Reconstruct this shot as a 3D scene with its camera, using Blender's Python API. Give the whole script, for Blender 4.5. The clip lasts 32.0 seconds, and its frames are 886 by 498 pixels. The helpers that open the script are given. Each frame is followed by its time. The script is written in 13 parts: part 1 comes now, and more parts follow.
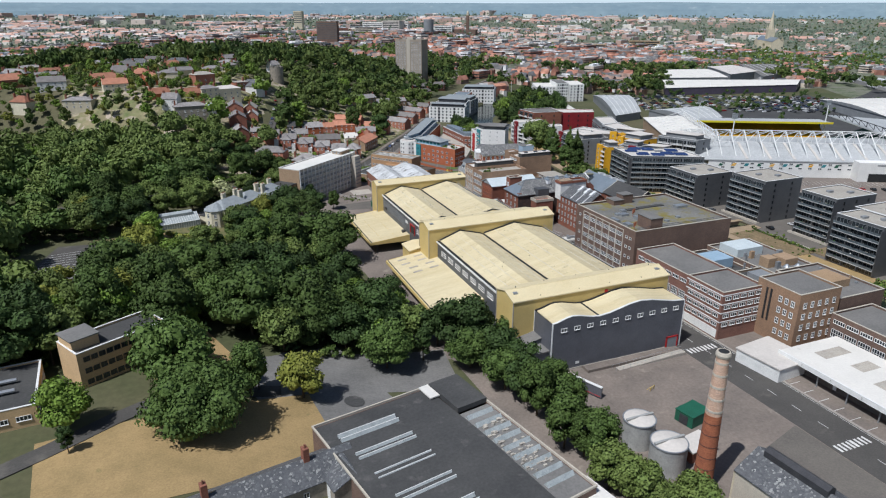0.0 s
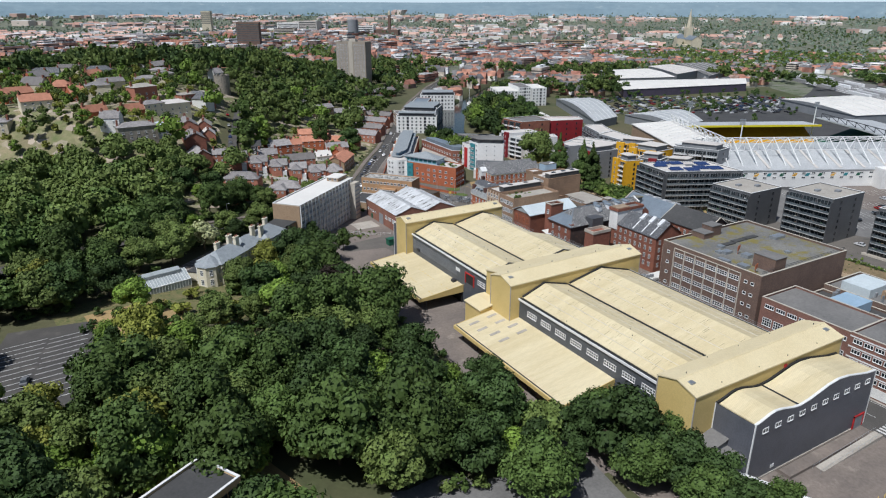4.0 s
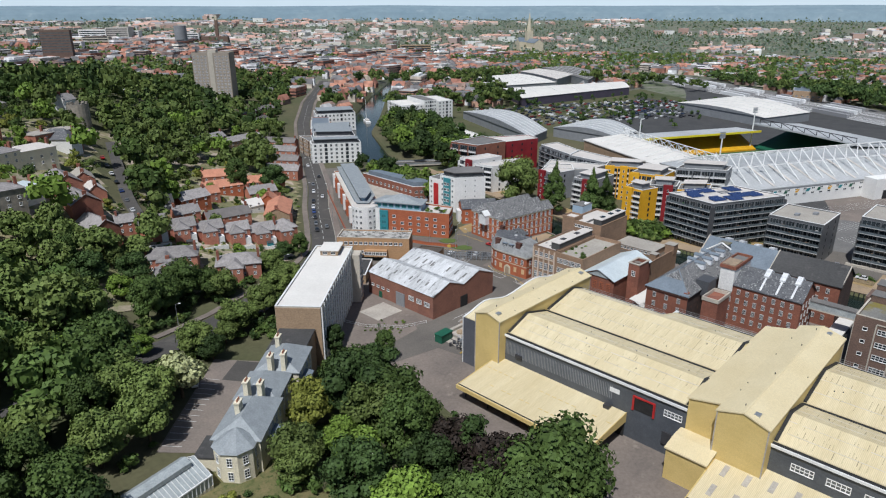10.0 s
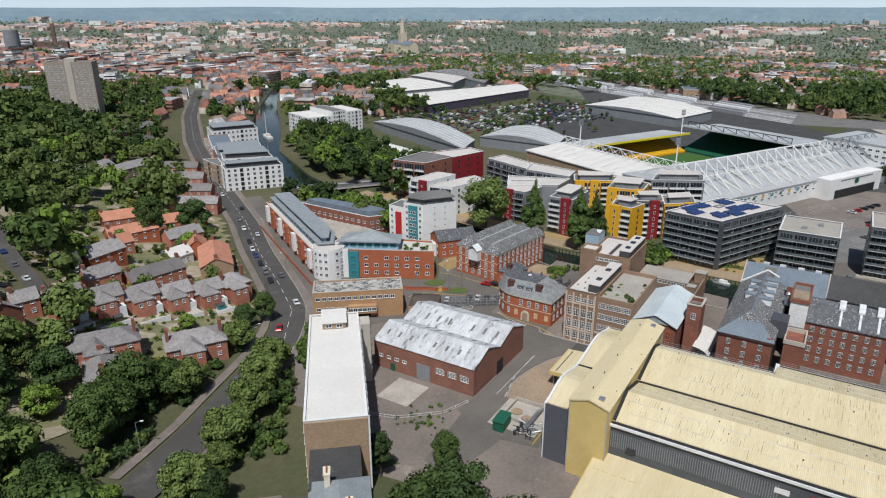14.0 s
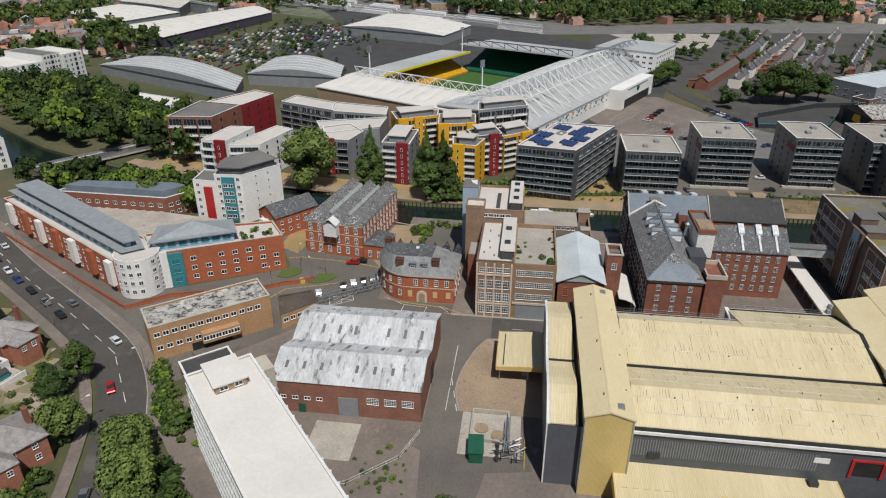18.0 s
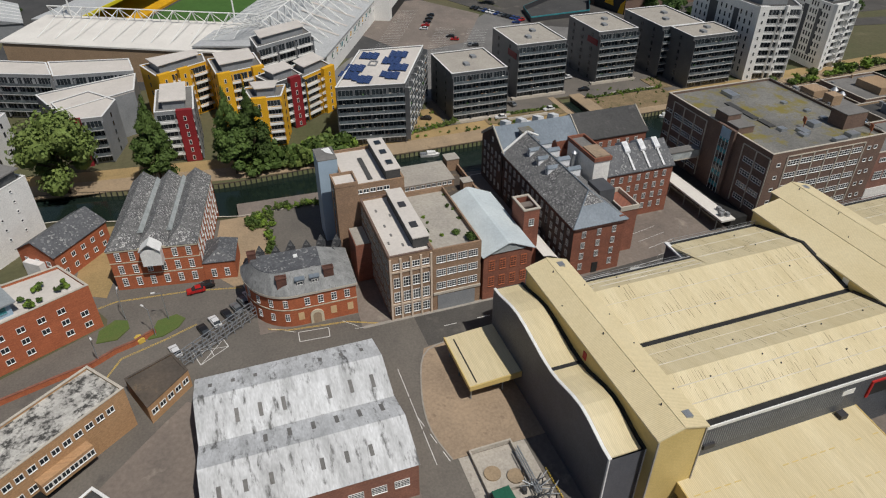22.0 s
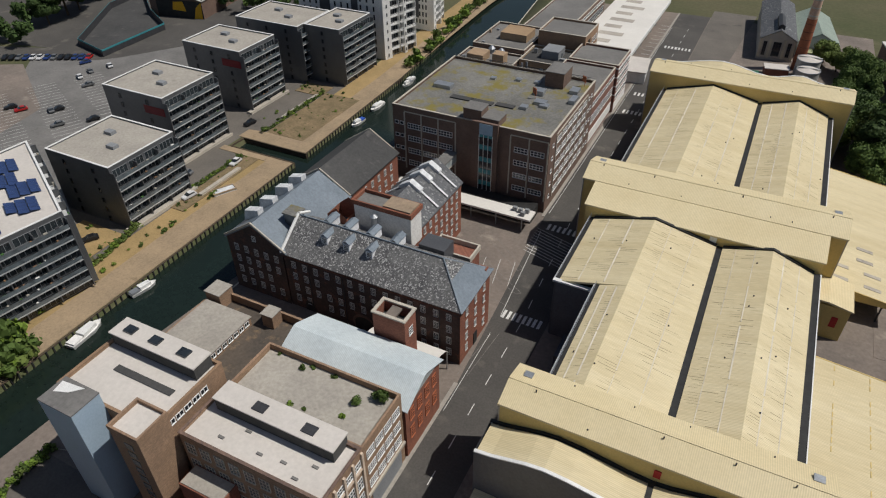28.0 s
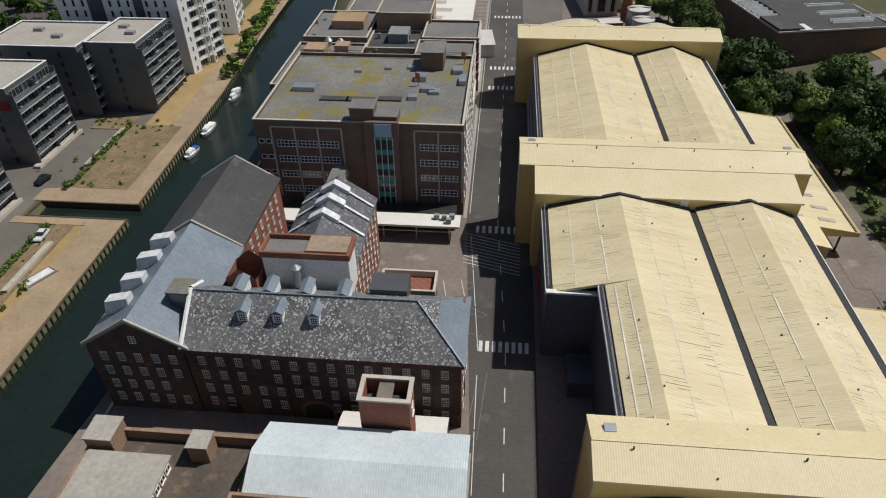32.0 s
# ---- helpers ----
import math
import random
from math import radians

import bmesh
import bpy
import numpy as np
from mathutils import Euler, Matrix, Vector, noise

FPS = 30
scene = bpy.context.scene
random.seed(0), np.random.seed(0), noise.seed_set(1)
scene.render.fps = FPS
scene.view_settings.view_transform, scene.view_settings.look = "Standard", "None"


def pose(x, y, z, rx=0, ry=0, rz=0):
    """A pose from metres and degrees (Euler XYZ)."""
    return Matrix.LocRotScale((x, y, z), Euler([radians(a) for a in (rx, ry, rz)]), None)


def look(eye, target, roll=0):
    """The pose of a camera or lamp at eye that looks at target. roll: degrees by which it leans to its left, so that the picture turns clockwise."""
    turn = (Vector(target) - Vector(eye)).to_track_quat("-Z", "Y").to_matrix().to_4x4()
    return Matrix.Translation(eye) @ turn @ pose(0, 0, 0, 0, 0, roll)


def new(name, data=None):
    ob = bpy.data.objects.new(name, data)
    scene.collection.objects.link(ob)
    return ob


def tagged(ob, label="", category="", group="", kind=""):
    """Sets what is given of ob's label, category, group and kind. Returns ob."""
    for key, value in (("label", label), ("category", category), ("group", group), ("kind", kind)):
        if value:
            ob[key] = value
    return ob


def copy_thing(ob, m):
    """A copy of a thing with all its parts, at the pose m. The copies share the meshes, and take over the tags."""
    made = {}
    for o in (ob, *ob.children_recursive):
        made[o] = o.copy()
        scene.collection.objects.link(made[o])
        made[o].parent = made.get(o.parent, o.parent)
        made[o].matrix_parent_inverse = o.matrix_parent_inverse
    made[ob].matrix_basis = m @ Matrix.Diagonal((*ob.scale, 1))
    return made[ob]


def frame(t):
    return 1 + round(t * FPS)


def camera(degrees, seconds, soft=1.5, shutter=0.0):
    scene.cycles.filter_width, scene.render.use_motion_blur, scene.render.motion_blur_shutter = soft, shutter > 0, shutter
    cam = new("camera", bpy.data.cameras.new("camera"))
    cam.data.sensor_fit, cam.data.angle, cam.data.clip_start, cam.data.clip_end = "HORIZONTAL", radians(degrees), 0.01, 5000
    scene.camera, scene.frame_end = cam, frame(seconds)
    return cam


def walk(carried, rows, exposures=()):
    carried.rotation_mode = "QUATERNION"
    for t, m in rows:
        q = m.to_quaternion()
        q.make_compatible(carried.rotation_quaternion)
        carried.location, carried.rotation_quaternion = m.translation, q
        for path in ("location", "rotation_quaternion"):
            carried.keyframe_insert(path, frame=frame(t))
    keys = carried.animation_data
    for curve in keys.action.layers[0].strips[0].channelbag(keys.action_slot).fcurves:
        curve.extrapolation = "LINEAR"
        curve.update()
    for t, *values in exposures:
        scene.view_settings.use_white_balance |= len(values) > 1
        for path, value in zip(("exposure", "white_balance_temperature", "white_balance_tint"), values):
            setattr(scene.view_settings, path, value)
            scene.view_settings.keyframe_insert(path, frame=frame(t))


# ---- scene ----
cam = camera(67.9, 32.0, 1.15)
METRES, EYE, TILT, LEAN, TURN = 500.0, 99.0, -20.4, 0.0, -22.0
ROWS = [
    (0.0, 0.0, 0.0, 0.0, -0.0, -0.0, -0.0),
    (0.5, -0.0138, 0.0127, 0.0048, -1.03, -0.02, 0.35),
    (1.0, -0.0263, 0.0247, 0.0094, -1.88, -0.05, 0.65),
    (1.5, -0.0396, 0.0378, 0.0144, -2.87, -0.07, 1.03),
    (2.0, -0.0532, 0.0517, 0.0197, -3.86, -0.09, 1.41),
    (2.5, -0.066, 0.0652, 0.0247, -4.95, -0.15, 1.82),
    (3.0, -0.0786, 0.0792, 0.0299, -5.89, -0.18, 2.18),
    (3.5, -0.0908, 0.0932, 0.035, -6.72, -0.21, 2.5),
    (5.5, -0.1384, 0.1526, 0.0569, -11.13, -0.4, 4.17),
    (6.0, -0.1494, 0.1682, 0.0627, -12.45, -0.48, 4.66),
    (6.5, -0.1596, 0.1838, 0.0684, -13.95, -0.58, 5.2),
    (7.0, -0.1699, 0.2002, 0.0746, -15.19, -0.67, 5.64),
    (7.5, -0.1792, 0.2162, 0.0806, -16.23, -0.74, 6.04),
    (8.0, -0.1884, 0.2323, 0.0867, -17.29, -0.85, 6.38),
    (8.5, -0.1971, 0.2487, 0.0928, -18.31, -0.93, 6.76),
    (9.0, -0.2054, 0.2649, 0.099, -19.85, -1.09, 7.33),
    (9.5, -0.2137, 0.2823, 0.1055, -21.3, -1.27, 7.78),
    (10.0, -0.2215, 0.2992, 0.1118, -22.73, -1.42, 8.23),
    (10.5, -0.2283, 0.3163, 0.1184, -24.31, -1.6, 8.76),
    (11.0, -0.2351, 0.3344, 0.1252, -25.7, -1.8, 9.17),
    (11.5, -0.2401, 0.3486, 0.1302, -26.77, -1.93, 9.54),
    (12.0, -0.2447, 0.3628, 0.1354, -28.02, -2.11, 9.96),
    (12.5, -0.2491, 0.3774, 0.1409, -29.17, -2.33, 10.29),
    (13.0, -0.2533, 0.3926, 0.1461, -30.25, -2.5, 10.61),
    (13.5, -0.2567, 0.4071, 0.1514, -31.99, -2.83, 11.18),
    (14.0, -0.2597, 0.4218, 0.157, -34.57, -3.37, 11.95),
    (14.5, -0.2617, 0.436, 0.1623, -37.61, -4.05, 12.86),
    (16.5, -0.2612, 0.4934, 0.1829, -49.42, -10.48, 15.9),
    (17.0, -0.2592, 0.5076, 0.1881, -52.62, -12.45, 16.56),
    (17.5, -0.2565, 0.5217, 0.1929, -55.82, -14.39, 17.2),
    (18.0, -0.253, 0.5349, 0.1981, -58.8, -16.34, 17.65),
    (18.5, -0.2486, 0.5483, 0.2032, -62.03, -18.39, 18.21),
    (19.0, -0.2434, 0.5617, 0.2081, -65.22, -20.47, 18.63),
    (19.5, -0.2376, 0.5747, 0.2124, -68.31, -22.47, 19.06),
    (20.0, -0.2312, 0.5868, 0.217, -71.54, -24.55, 19.43),
    (20.5, -0.2242, 0.5993, 0.2213, -75.32, -26.82, 19.77),
    (21.0, -0.2163, 0.6111, 0.2257, -79.12, -29.14, 20.06),
    (21.5, -0.2078, 0.6225, 0.2299, -83.09, -31.52, 20.28),
    (22.0, -0.1989, 0.6329, 0.2335, -87.23, -33.92, 20.38),
    (22.5, -0.1888, 0.6431, 0.2372, -91.89, -36.46, 20.37),
    (23.0, -0.1781, 0.6525, 0.2409, -96.89, -38.87, 20.21),
    (23.5, -0.1668, 0.6613, 0.2439, -101.66, -41.12, 19.97),
    (24.0, -0.1554, 0.6691, 0.2466, -105.15, -42.66, 19.7),
    (24.5, -0.1429, 0.6764, 0.2494, -108.45, -43.77, 19.41),
    (26.5, -0.0995, 0.6951, 0.2554, -119.96, -47.29, 18.2),
    (27.0, -0.0903, 0.6977, 0.2564, -124.34, -48.65, 17.5),
    (27.5, -0.0808, 0.6998, 0.2574, -129.38, -50.12, 16.48),
    (28.0, -0.0714, 0.7015, 0.2581, -133.18, -51.15, 15.66),
    (28.5, -0.062, 0.703, 0.2577, -135.81, -51.85, 15.07),
    (29.0, -0.0523, 0.7045, 0.2555, -137.83, -52.39, 14.56),
    (29.5, -0.0426, 0.7059, 0.2517, -140.32, -52.97, 13.97),
    (30.0, -0.033, 0.7067, 0.2476, -144.62, -53.92, 12.85),
    (30.5, -0.0234, 0.7066, 0.2436, -149.54, -54.98, 11.45),
    (31.0, -0.0137, 0.7063, 0.2393, -152.98, -55.62, 10.32),
    (31.5, -0.0041, 0.7057, 0.2348, -154.21, -55.82, 9.92),
    (32.0, 0.0055, 0.7045, 0.2301, -154.53, -55.87, 9.79),
]
walk(cam, [(t, pose(0, 0, EYE, TILT, LEAN, TURN) @ pose(METRES * x, METRES * y, METRES * z, 90 + pitch, roll, yaw)) for t, x, y, z, yaw, pitch, roll in ROWS], [(0, 0.08, 5930, 10), (12, 0.02, 6000, 10), (17, -0.08, 6350, 10), (22, -0.22, 6550, 10), (28, -0.22, 6550, 10), (32, -0.07, 6450, 10)])

# ---- sky and sun ----
SUN = Vector((-0.55, -0.235, 1.0)).normalized()
world = bpy.data.worlds.new("world")
scene.world = world
world.use_nodes = True
wn = world.node_tree.nodes
sky = wn.new("ShaderNodeTexSky")
sky.sky_type, sky.sun_disc = "NISHITA", False
sky.sun_elevation = math.asin(SUN.z)
sky.sun_rotation = math.atan2(SUN.x, SUN.y)
sky.altitude, sky.air_density, sky.dust_density, sky.ozone_density = 100, 1.0, 1.2, 1.0
world.node_tree.links.new(sky.outputs[0], wn["Background"].inputs[0])
wn["Background"].inputs[1].default_value = 0.056
sun = new("sun", bpy.data.lights.new("sun", "SUN"))
sun.data.energy, sun.data.angle, sun.data.color = 4.1, radians(0.6), (1.0, 0.965, 0.91)
sun.matrix_world = look(SUN * 400, (0, 0, 0))
import collections

# ---- kit ----
def material(name, a, b=None, rough=0.8, metal=0.0, scale=0.35, fine=4.0, bump=0.15, rnd=0.0, spec=0.3, stain=None, stain_at=0.55, wave=0.0, wave_axis="X", island=0.0, bricks=None, stretch=(1, 1, 1), grain_mix=0.35, cells=None):
    """A surface of two colours mixed by coarse and fine noise, with stains, ribs, brick courses and relief."""
    m = bpy.data.materials.new(name)
    m.use_nodes = True
    nt = m.node_tree
    n, link = nt.nodes, nt.links.new
    p = n["Principled BSDF"]
    p.inputs["Roughness"].default_value, p.inputs["Metallic"].default_value = rough, metal
    p.inputs["Specular IOR Level"].default_value = spec
    b = b or tuple(v * 0.8 for v in a)
    tc = n.new("ShaderNodeTexCoord")
    mp = n.new("ShaderNodeMapping")
    mp.inputs["Scale"].default_value = stretch
    link(tc.outputs["Object"], mp.inputs[0])

    def noise_tex(s, detail=4.0):
        t = n.new("ShaderNodeTexNoise")
        t.inputs["Scale"].default_value, t.inputs["Detail"].default_value = s, detail
        t.inputs["Roughness"].default_value = 0.65
        link(mp.outputs[0], t.inputs["Vector"])
        return t.outputs["Fac"]

    def ramp(fac, lo, hi):
        r = n.new("ShaderNodeMapRange")
        r.inputs[1].default_value, r.inputs[2].default_value = lo, hi
        link(fac, r.inputs[0])
        return r.outputs[0]

    def mix(fac, c1, c2, blend="MIX"):
        x = n.new("ShaderNodeMix")
        x.data_type, x.blend_type = "RGBA", blend
        for sock, v in ((x.inputs[0], fac), (x.inputs[6], c1), (x.inputs[7], c2)):
            if isinstance(v, (tuple, list)):
                sock.default_value = (*v[:3], 1)
            elif isinstance(v, (int, float)):
                sock.default_value = v
            else:
                link(v, sock)
        return x.outputs[2]

    coarse, grain = noise_tex(scale), noise_tex(fine, 3.0)
    col = mix(ramp(coarse, 0.32, 0.68), a, b)
    col = mix(ramp(grain, 0.3, 0.75), col, mix(0.5, col, (0, 0, 0)), "MIX") if fine < 0 else mix(grain_mix, col, mix(ramp(grain, 0.3, 0.7), (0.55, 0.55, 0.55), (1.35, 1.35, 1.35)), "MULTIPLY")
    height = grain
    if bricks:
        bt = n.new("ShaderNodeTexBrick")
        bt.inputs["Scale"].default_value = 1.0
        bt.inputs["Brick Width"].default_value, bt.inputs["Row Height"].default_value, bt.inputs["Mortar Size"].default_value = 0.45, 0.15, 0.018
        bt.inputs["Color1"].default_value, bt.inputs["Color2"].default_value, bt.inputs["Mortar"].default_value = (1.15, 1.1, 1.1, 1), (0.8, 0.8, 0.85, 1), (*bricks, 1)
        m2 = n.new("ShaderNodeMapping")
        m2.inputs["Rotation"].default_value = (radians(90), 0, 0)
        sw = n.new("ShaderNodeVectorMath")
        sw.operation = "ADD"
        sx, cx = n.new("ShaderNodeSeparateXYZ"), n.new("ShaderNodeCombineXYZ")
        link(tc.outputs["Object"], sx.inputs[0])
        ad = n.new("ShaderNodeMath")
        ad.operation = "ADD"
        link(sx.outputs[0], ad.inputs[0])
        link(sx.outputs[1], ad.inputs[1])
        link(ad.outputs[0], cx.inputs[0])
        link(sx.outputs[2], cx.inputs[1])
        link(cx.outputs[0], bt.inputs["Vector"])
        col = mix(0.8, col, bt.outputs["Color"], "MULTIPLY")
    if wave:
        w = n.new("ShaderNodeTexWave")
        w.bands_direction = wave_axis
        w.inputs["Scale"].default_value, w.inputs["Distortion"].default_value = wave, 0.0
        link(tc.outputs["Object"], w.inputs["Vector"])
        height = w.outputs["Fac"]
        col = mix(0.5, col, mix(w.outputs["Fac"], (0.78, 0.78, 0.78), (1.1, 1.1, 1.1)), "MULTIPLY")
    if cells:
        vo = n.new("ShaderNodeTexVoronoi")
        vo.inputs["Scale"].default_value = cells[0]
        link(mp.outputs[0], vo.inputs["Vector"])
        sv_ = n.new("ShaderNodeSeparateColor")
        link(vo.outputs["Color"], sv_.inputs[0])
        ad_ = n.new("ShaderNodeMath")
        ad_.operation = "MULTIPLY_ADD"
        link(coarse, ad_.inputs[0])
        ad_.inputs[1].default_value = 0.7
        link(sv_.outputs[0], ad_.inputs[2])
        col = mix(ramp(ad_.outputs[0], cells[1], cells[1] + 0.25), col, cells[2])
        col = mix(0.5, col, mix(sv_.outputs[1], (0.7, 0.7, 0.7), (1.2, 1.2, 1.2)), "MULTIPLY")
    if stain:
        s2 = noise_tex(scale * 2.7, 6.0)
        col = mix(ramp(s2, stain_at, stain_at + 0.13), col, stain)
    if rnd:
        oi = n.new("ShaderNodeObjectInfo")
        v = n.new("ShaderNodeMapRange")
        v.inputs[3].default_value, v.inputs[4].default_value = 1 - rnd, 1 + rnd
        link(oi.outputs["Random"], v.inputs[0])
        col = mix(1.0, col, v.outputs[0], "MULTIPLY")
    if island:
        ge = n.new("ShaderNodeNewGeometry")
        v = n.new("ShaderNodeMapRange")
        v.inputs[3].default_value, v.inputs[4].default_value = 1 - island, 1 + island
        link(ge.outputs["Random Per Island"], v.inputs[0])
        col = mix(1.0, col, v.outputs[0], "MULTIPLY")
    link(col, p.inputs["Base Color"])
    if bump:
        bp = n.new("ShaderNodeBump")
        bp.inputs["Strength"].default_value, bp.inputs["Distance"].default_value = bump, 0.05
        link(height, bp.inputs["Height"])
        link(bp.outputs[0], p.inputs["Normal"])
    return m


def ramp_material(name, stops, rough=0.8, bump=0.1, scale=None):
    """A surface whose pieces each take one of several colours (a colour per island)."""
    m = bpy.data.materials.new(name)
    m.use_nodes = True
    n, link = m.node_tree.nodes, m.node_tree.links.new
    p = n["Principled BSDF"]
    p.inputs["Roughness"].default_value, p.inputs["Specular IOR Level"].default_value = rough, 0.25
    ge, cr = n.new("ShaderNodeNewGeometry"), n.new("ShaderNodeValToRGB")
    cr.color_ramp.interpolation = "CONSTANT"
    while len(cr.color_ramp.elements) < len(stops):
        cr.color_ramp.elements.new(0.5)
    for e, (at, c) in zip(cr.color_ramp.elements, stops):
        e.position, e.color = at, (*c, 1)
    link(ge.outputs["Random Per Island"], cr.inputs[0])
    out = cr.outputs[0]
    if scale:
        t = n.new("ShaderNodeTexNoise")
        t.inputs["Scale"].default_value = scale
        tc = n.new("ShaderNodeTexCoord")
        link(tc.outputs["Object"], t.inputs["Vector"])
        x, r = n.new("ShaderNodeMix"), n.new("ShaderNodeMapRange")
        r.inputs[1].default_value, r.inputs[2].default_value, r.inputs[3].default_value, r.inputs[4].default_value = 0.3, 0.7, 0.6, 1.3
        link(t.outputs["Fac"], r.inputs[0])
        x.data_type, x.blend_type = "RGBA", "MULTIPLY"
        x.inputs[0].default_value = 1.0
        link(out, x.inputs[6])
        link(r.outputs[0], x.inputs[7])
        out = x.outputs[2]
    link(out, p.inputs["Base Color"])
    return m


class MB:
    """Collects the faces of one mesh."""

    def __init__(self):
        self.v, self.f, self.m = [], [], []

    def face(self, pts, mi=0):
        k = len(self.v)
        self.v += [tuple(p) for p in pts]
        self.f.append(tuple(range(k, k + len(pts))))
        self.m.append(mi)
        return self

    def box(self, x0, y0, z0, x1, y1, z1, mi=0):
        k = len(self.v)
        self.v += [(x0, y0, z0), (x1, y0, z0), (x1, y1, z0), (x0, y1, z0), (x0, y0, z1), (x1, y0, z1), (x1, y1, z1), (x0, y1, z1)]
        for q in ((0, 3, 2, 1), (4, 5, 6, 7), (0, 1, 5, 4), (1, 2, 6, 5), (2, 3, 7, 6), (3, 0, 4, 7)):
            self.f.append(tuple(k + i for i in q))
            self.m.append(mi)
        return self

    def prism(self, poly, z0, z1, mi=0, bottom=False):
        """An upright solid over a polygon that runs counter-clockwise."""
        k, n = len(self.v), len(poly)
        self.v += [(x, y, z0) for x, y in poly] + [(x, y, z1) for x, y in poly]
        for i in range(n):
            j = (i + 1) % n
            self.f.append((k + i, k + j, k + n + j, k + n + i))
            self.m.append(mi)
        self.f.append(tuple(k + n + i for i in range(n)))
        self.m.append(mi)
        if bottom:
            self.f.append(tuple(k + n - 1 - i for i in range(n)))
            self.m.append(mi)
        return self

    def ring(self, poly, z0, z1, t, mi=0):
        """A wall of thickness t along the inside of a polygon."""
        inner = inset(poly, t)
        k, n = len(self.v), len(poly)
        for ps, z in ((poly, z0), (poly, z1), (inner, z1), (inner, z0)):
            self.v += [(x, y, z) for x, y in ps]
        for i in range(n):
            j = (i + 1) % n
            for a in range(3):
                self.f.append((k + a * n + i, k + a * n + j, k + (a + 1) * n + j, k + (a + 1) * n + i))
                self.m.append(mi)
        return self

    def sweep(self, prof, x0, x1, axis="x", mi=0, cap=True):
        """A profile of (across, up) points run along an axis."""
        put = (lambda a, s, h: (s, a, h)) if axis == "x" else (lambda a, s, h: (a, s, h))
        k, n = len(self.v), len(prof)
        self.v += [put(a, x0, h) for a, h in prof] + [put(a, x1, h) for a, h in prof]
        for i in range(n - 1):
            self.f.append((k + i, k + i + 1, k + n + i + 1, k + n + i))
            self.m.append(mi)
        if cap:
            self.f += [tuple(k + i for i in range(n)), tuple(k + n + n - 1 - i for i in range(n))]
            self.m += [mi, mi]
        return self

    def cyl(self, x, y, z0, z1, r0, r1=None, n=12, mi=0, cap=True):
        r1 = r0 if r1 is None else r1
        k = len(self.v)
        for z, r in ((z0, r0), (z1, r1)):
            self.v += [(x + r * math.cos(6.28319 * i / n), y + r * math.sin(6.28319 * i / n), z) for i in range(n)]
        for i in range(n):
            j = (i + 1) % n
            self.f.append((k + i, k + j, k + n + j, k + n + i))
            self.m.append(mi)
        if cap:
            self.f.append(tuple(k + n + i for i in range(n)))
            self.m.append(mi)
        return self

    def tube(self, a, b, r, n=5, mi=0):
        """A round bar between two points."""
        a, b = Vector(a), Vector(b)
        d = (b - a).normalized()
        u = d.orthogonal().normalized()
        w = d.cross(u)
        k = len(self.v)
        for p in (a, b):
            self.v += [tuple(p + r * (math.cos(6.28319 * i / n) * u + math.sin(6.28319 * i / n) * w)) for i in range(n)]
        for i in range(n):
            j = (i + 1) % n
            self.f.append((k + i, k + j, k + n + j, k + n + i))
            self.m.append(mi)
        return self

    def mesh(self, name, *mats, smooth=False):
        me = bpy.data.meshes.new(name)
        me.from_pydata(self.v, [], self.f)
        for mt in mats:
            me.materials.append(mt)
        if len(mats) > 1:
            me.polygons.foreach_set("material_index", self.m)
        if smooth:
            me.polygons.foreach_set("use_smooth", [True] * len(self.f))
        me.update()
        return me


def np_mesh(name, v, f, mat, smooth=False):
    """A mesh from arrays of points and of faces with the same number of corners."""
    me = bpy.data.meshes.new(name)
    k = f.shape[1]
    me.vertices.add(len(v))
    me.vertices.foreach_set("co", np.ascontiguousarray(v, np.float32).ravel())
    me.loops.add(f.size)
    me.loops.foreach_set("vertex_index", np.ascontiguousarray(f, np.int32).ravel())
    me.polygons.add(len(f))
    me.polygons.foreach_set("loop_start", np.arange(0, f.size, k, dtype=np.int32))
    if smooth:
        me.polygons.foreach_set("use_smooth", np.ones(len(f), bool))
    me.materials.append(mat)
    me.update(calc_edges=True)
    me.validate()
    return me


def inset(poly, t):
    """The polygon moved inwards by t."""
    out, n = [], len(poly)
    for i in range(n):
        p, q, r = (Vector(poly[j % n]) for j in (i - 1, i, i + 1))
        a, b = (q - p).normalized(), (r - q).normalized()
        na, nb = Vector((-a.y, a.x)), Vector((-b.y, b.x))
        d = na + nb
        out.append(tuple(q + d * (t / max(0.3, d.dot(na)))))
    return out


def thing(name, x, y, z, rz=0, label="", category="", group="", kind=""):
    ob = new(name)
    ob.empty_display_size = 0.5
    ob.matrix_world = pose(x, y, z, 0, 0, rz)
    return tagged(ob, label, category, group, kind)


def part(name, mb, mats, parent=None, label="", at=None, smooth=False, world=False):
    mats = mats if isinstance(mats, (tuple, list)) else (mats,)
    ob = new(name, mb if isinstance(mb, bpy.types.Mesh) else mb.mesh(name, *mats, smooth=smooth))
    if parent:
        ob.parent = parent
    if world:
        ob.matrix_basis = (parent.matrix_basis if parent.parent is None else parent.parent.matrix_basis).inverted()
    if at is not None:
        ob.matrix_basis = at
    return tagged(ob, label)


def piece(name, mb, mats, label, category, kind="", group="", smooth=False):
    """A thing of one mesh, built in world places."""
    return tagged(part(name, mb, mats, smooth=smooth), label, category, group, kind)


def smooth01(t):
    t = min(1.0, max(0.0, t))
    return t * t * (3 - 2 * t)


def river_x(y):
    """The river's middle and half width at a line across the plan."""
    return float(np.interp(y, RIVER[0], RIVER[1])), float(np.interp(y, RIVER[0], RIVER[2]))


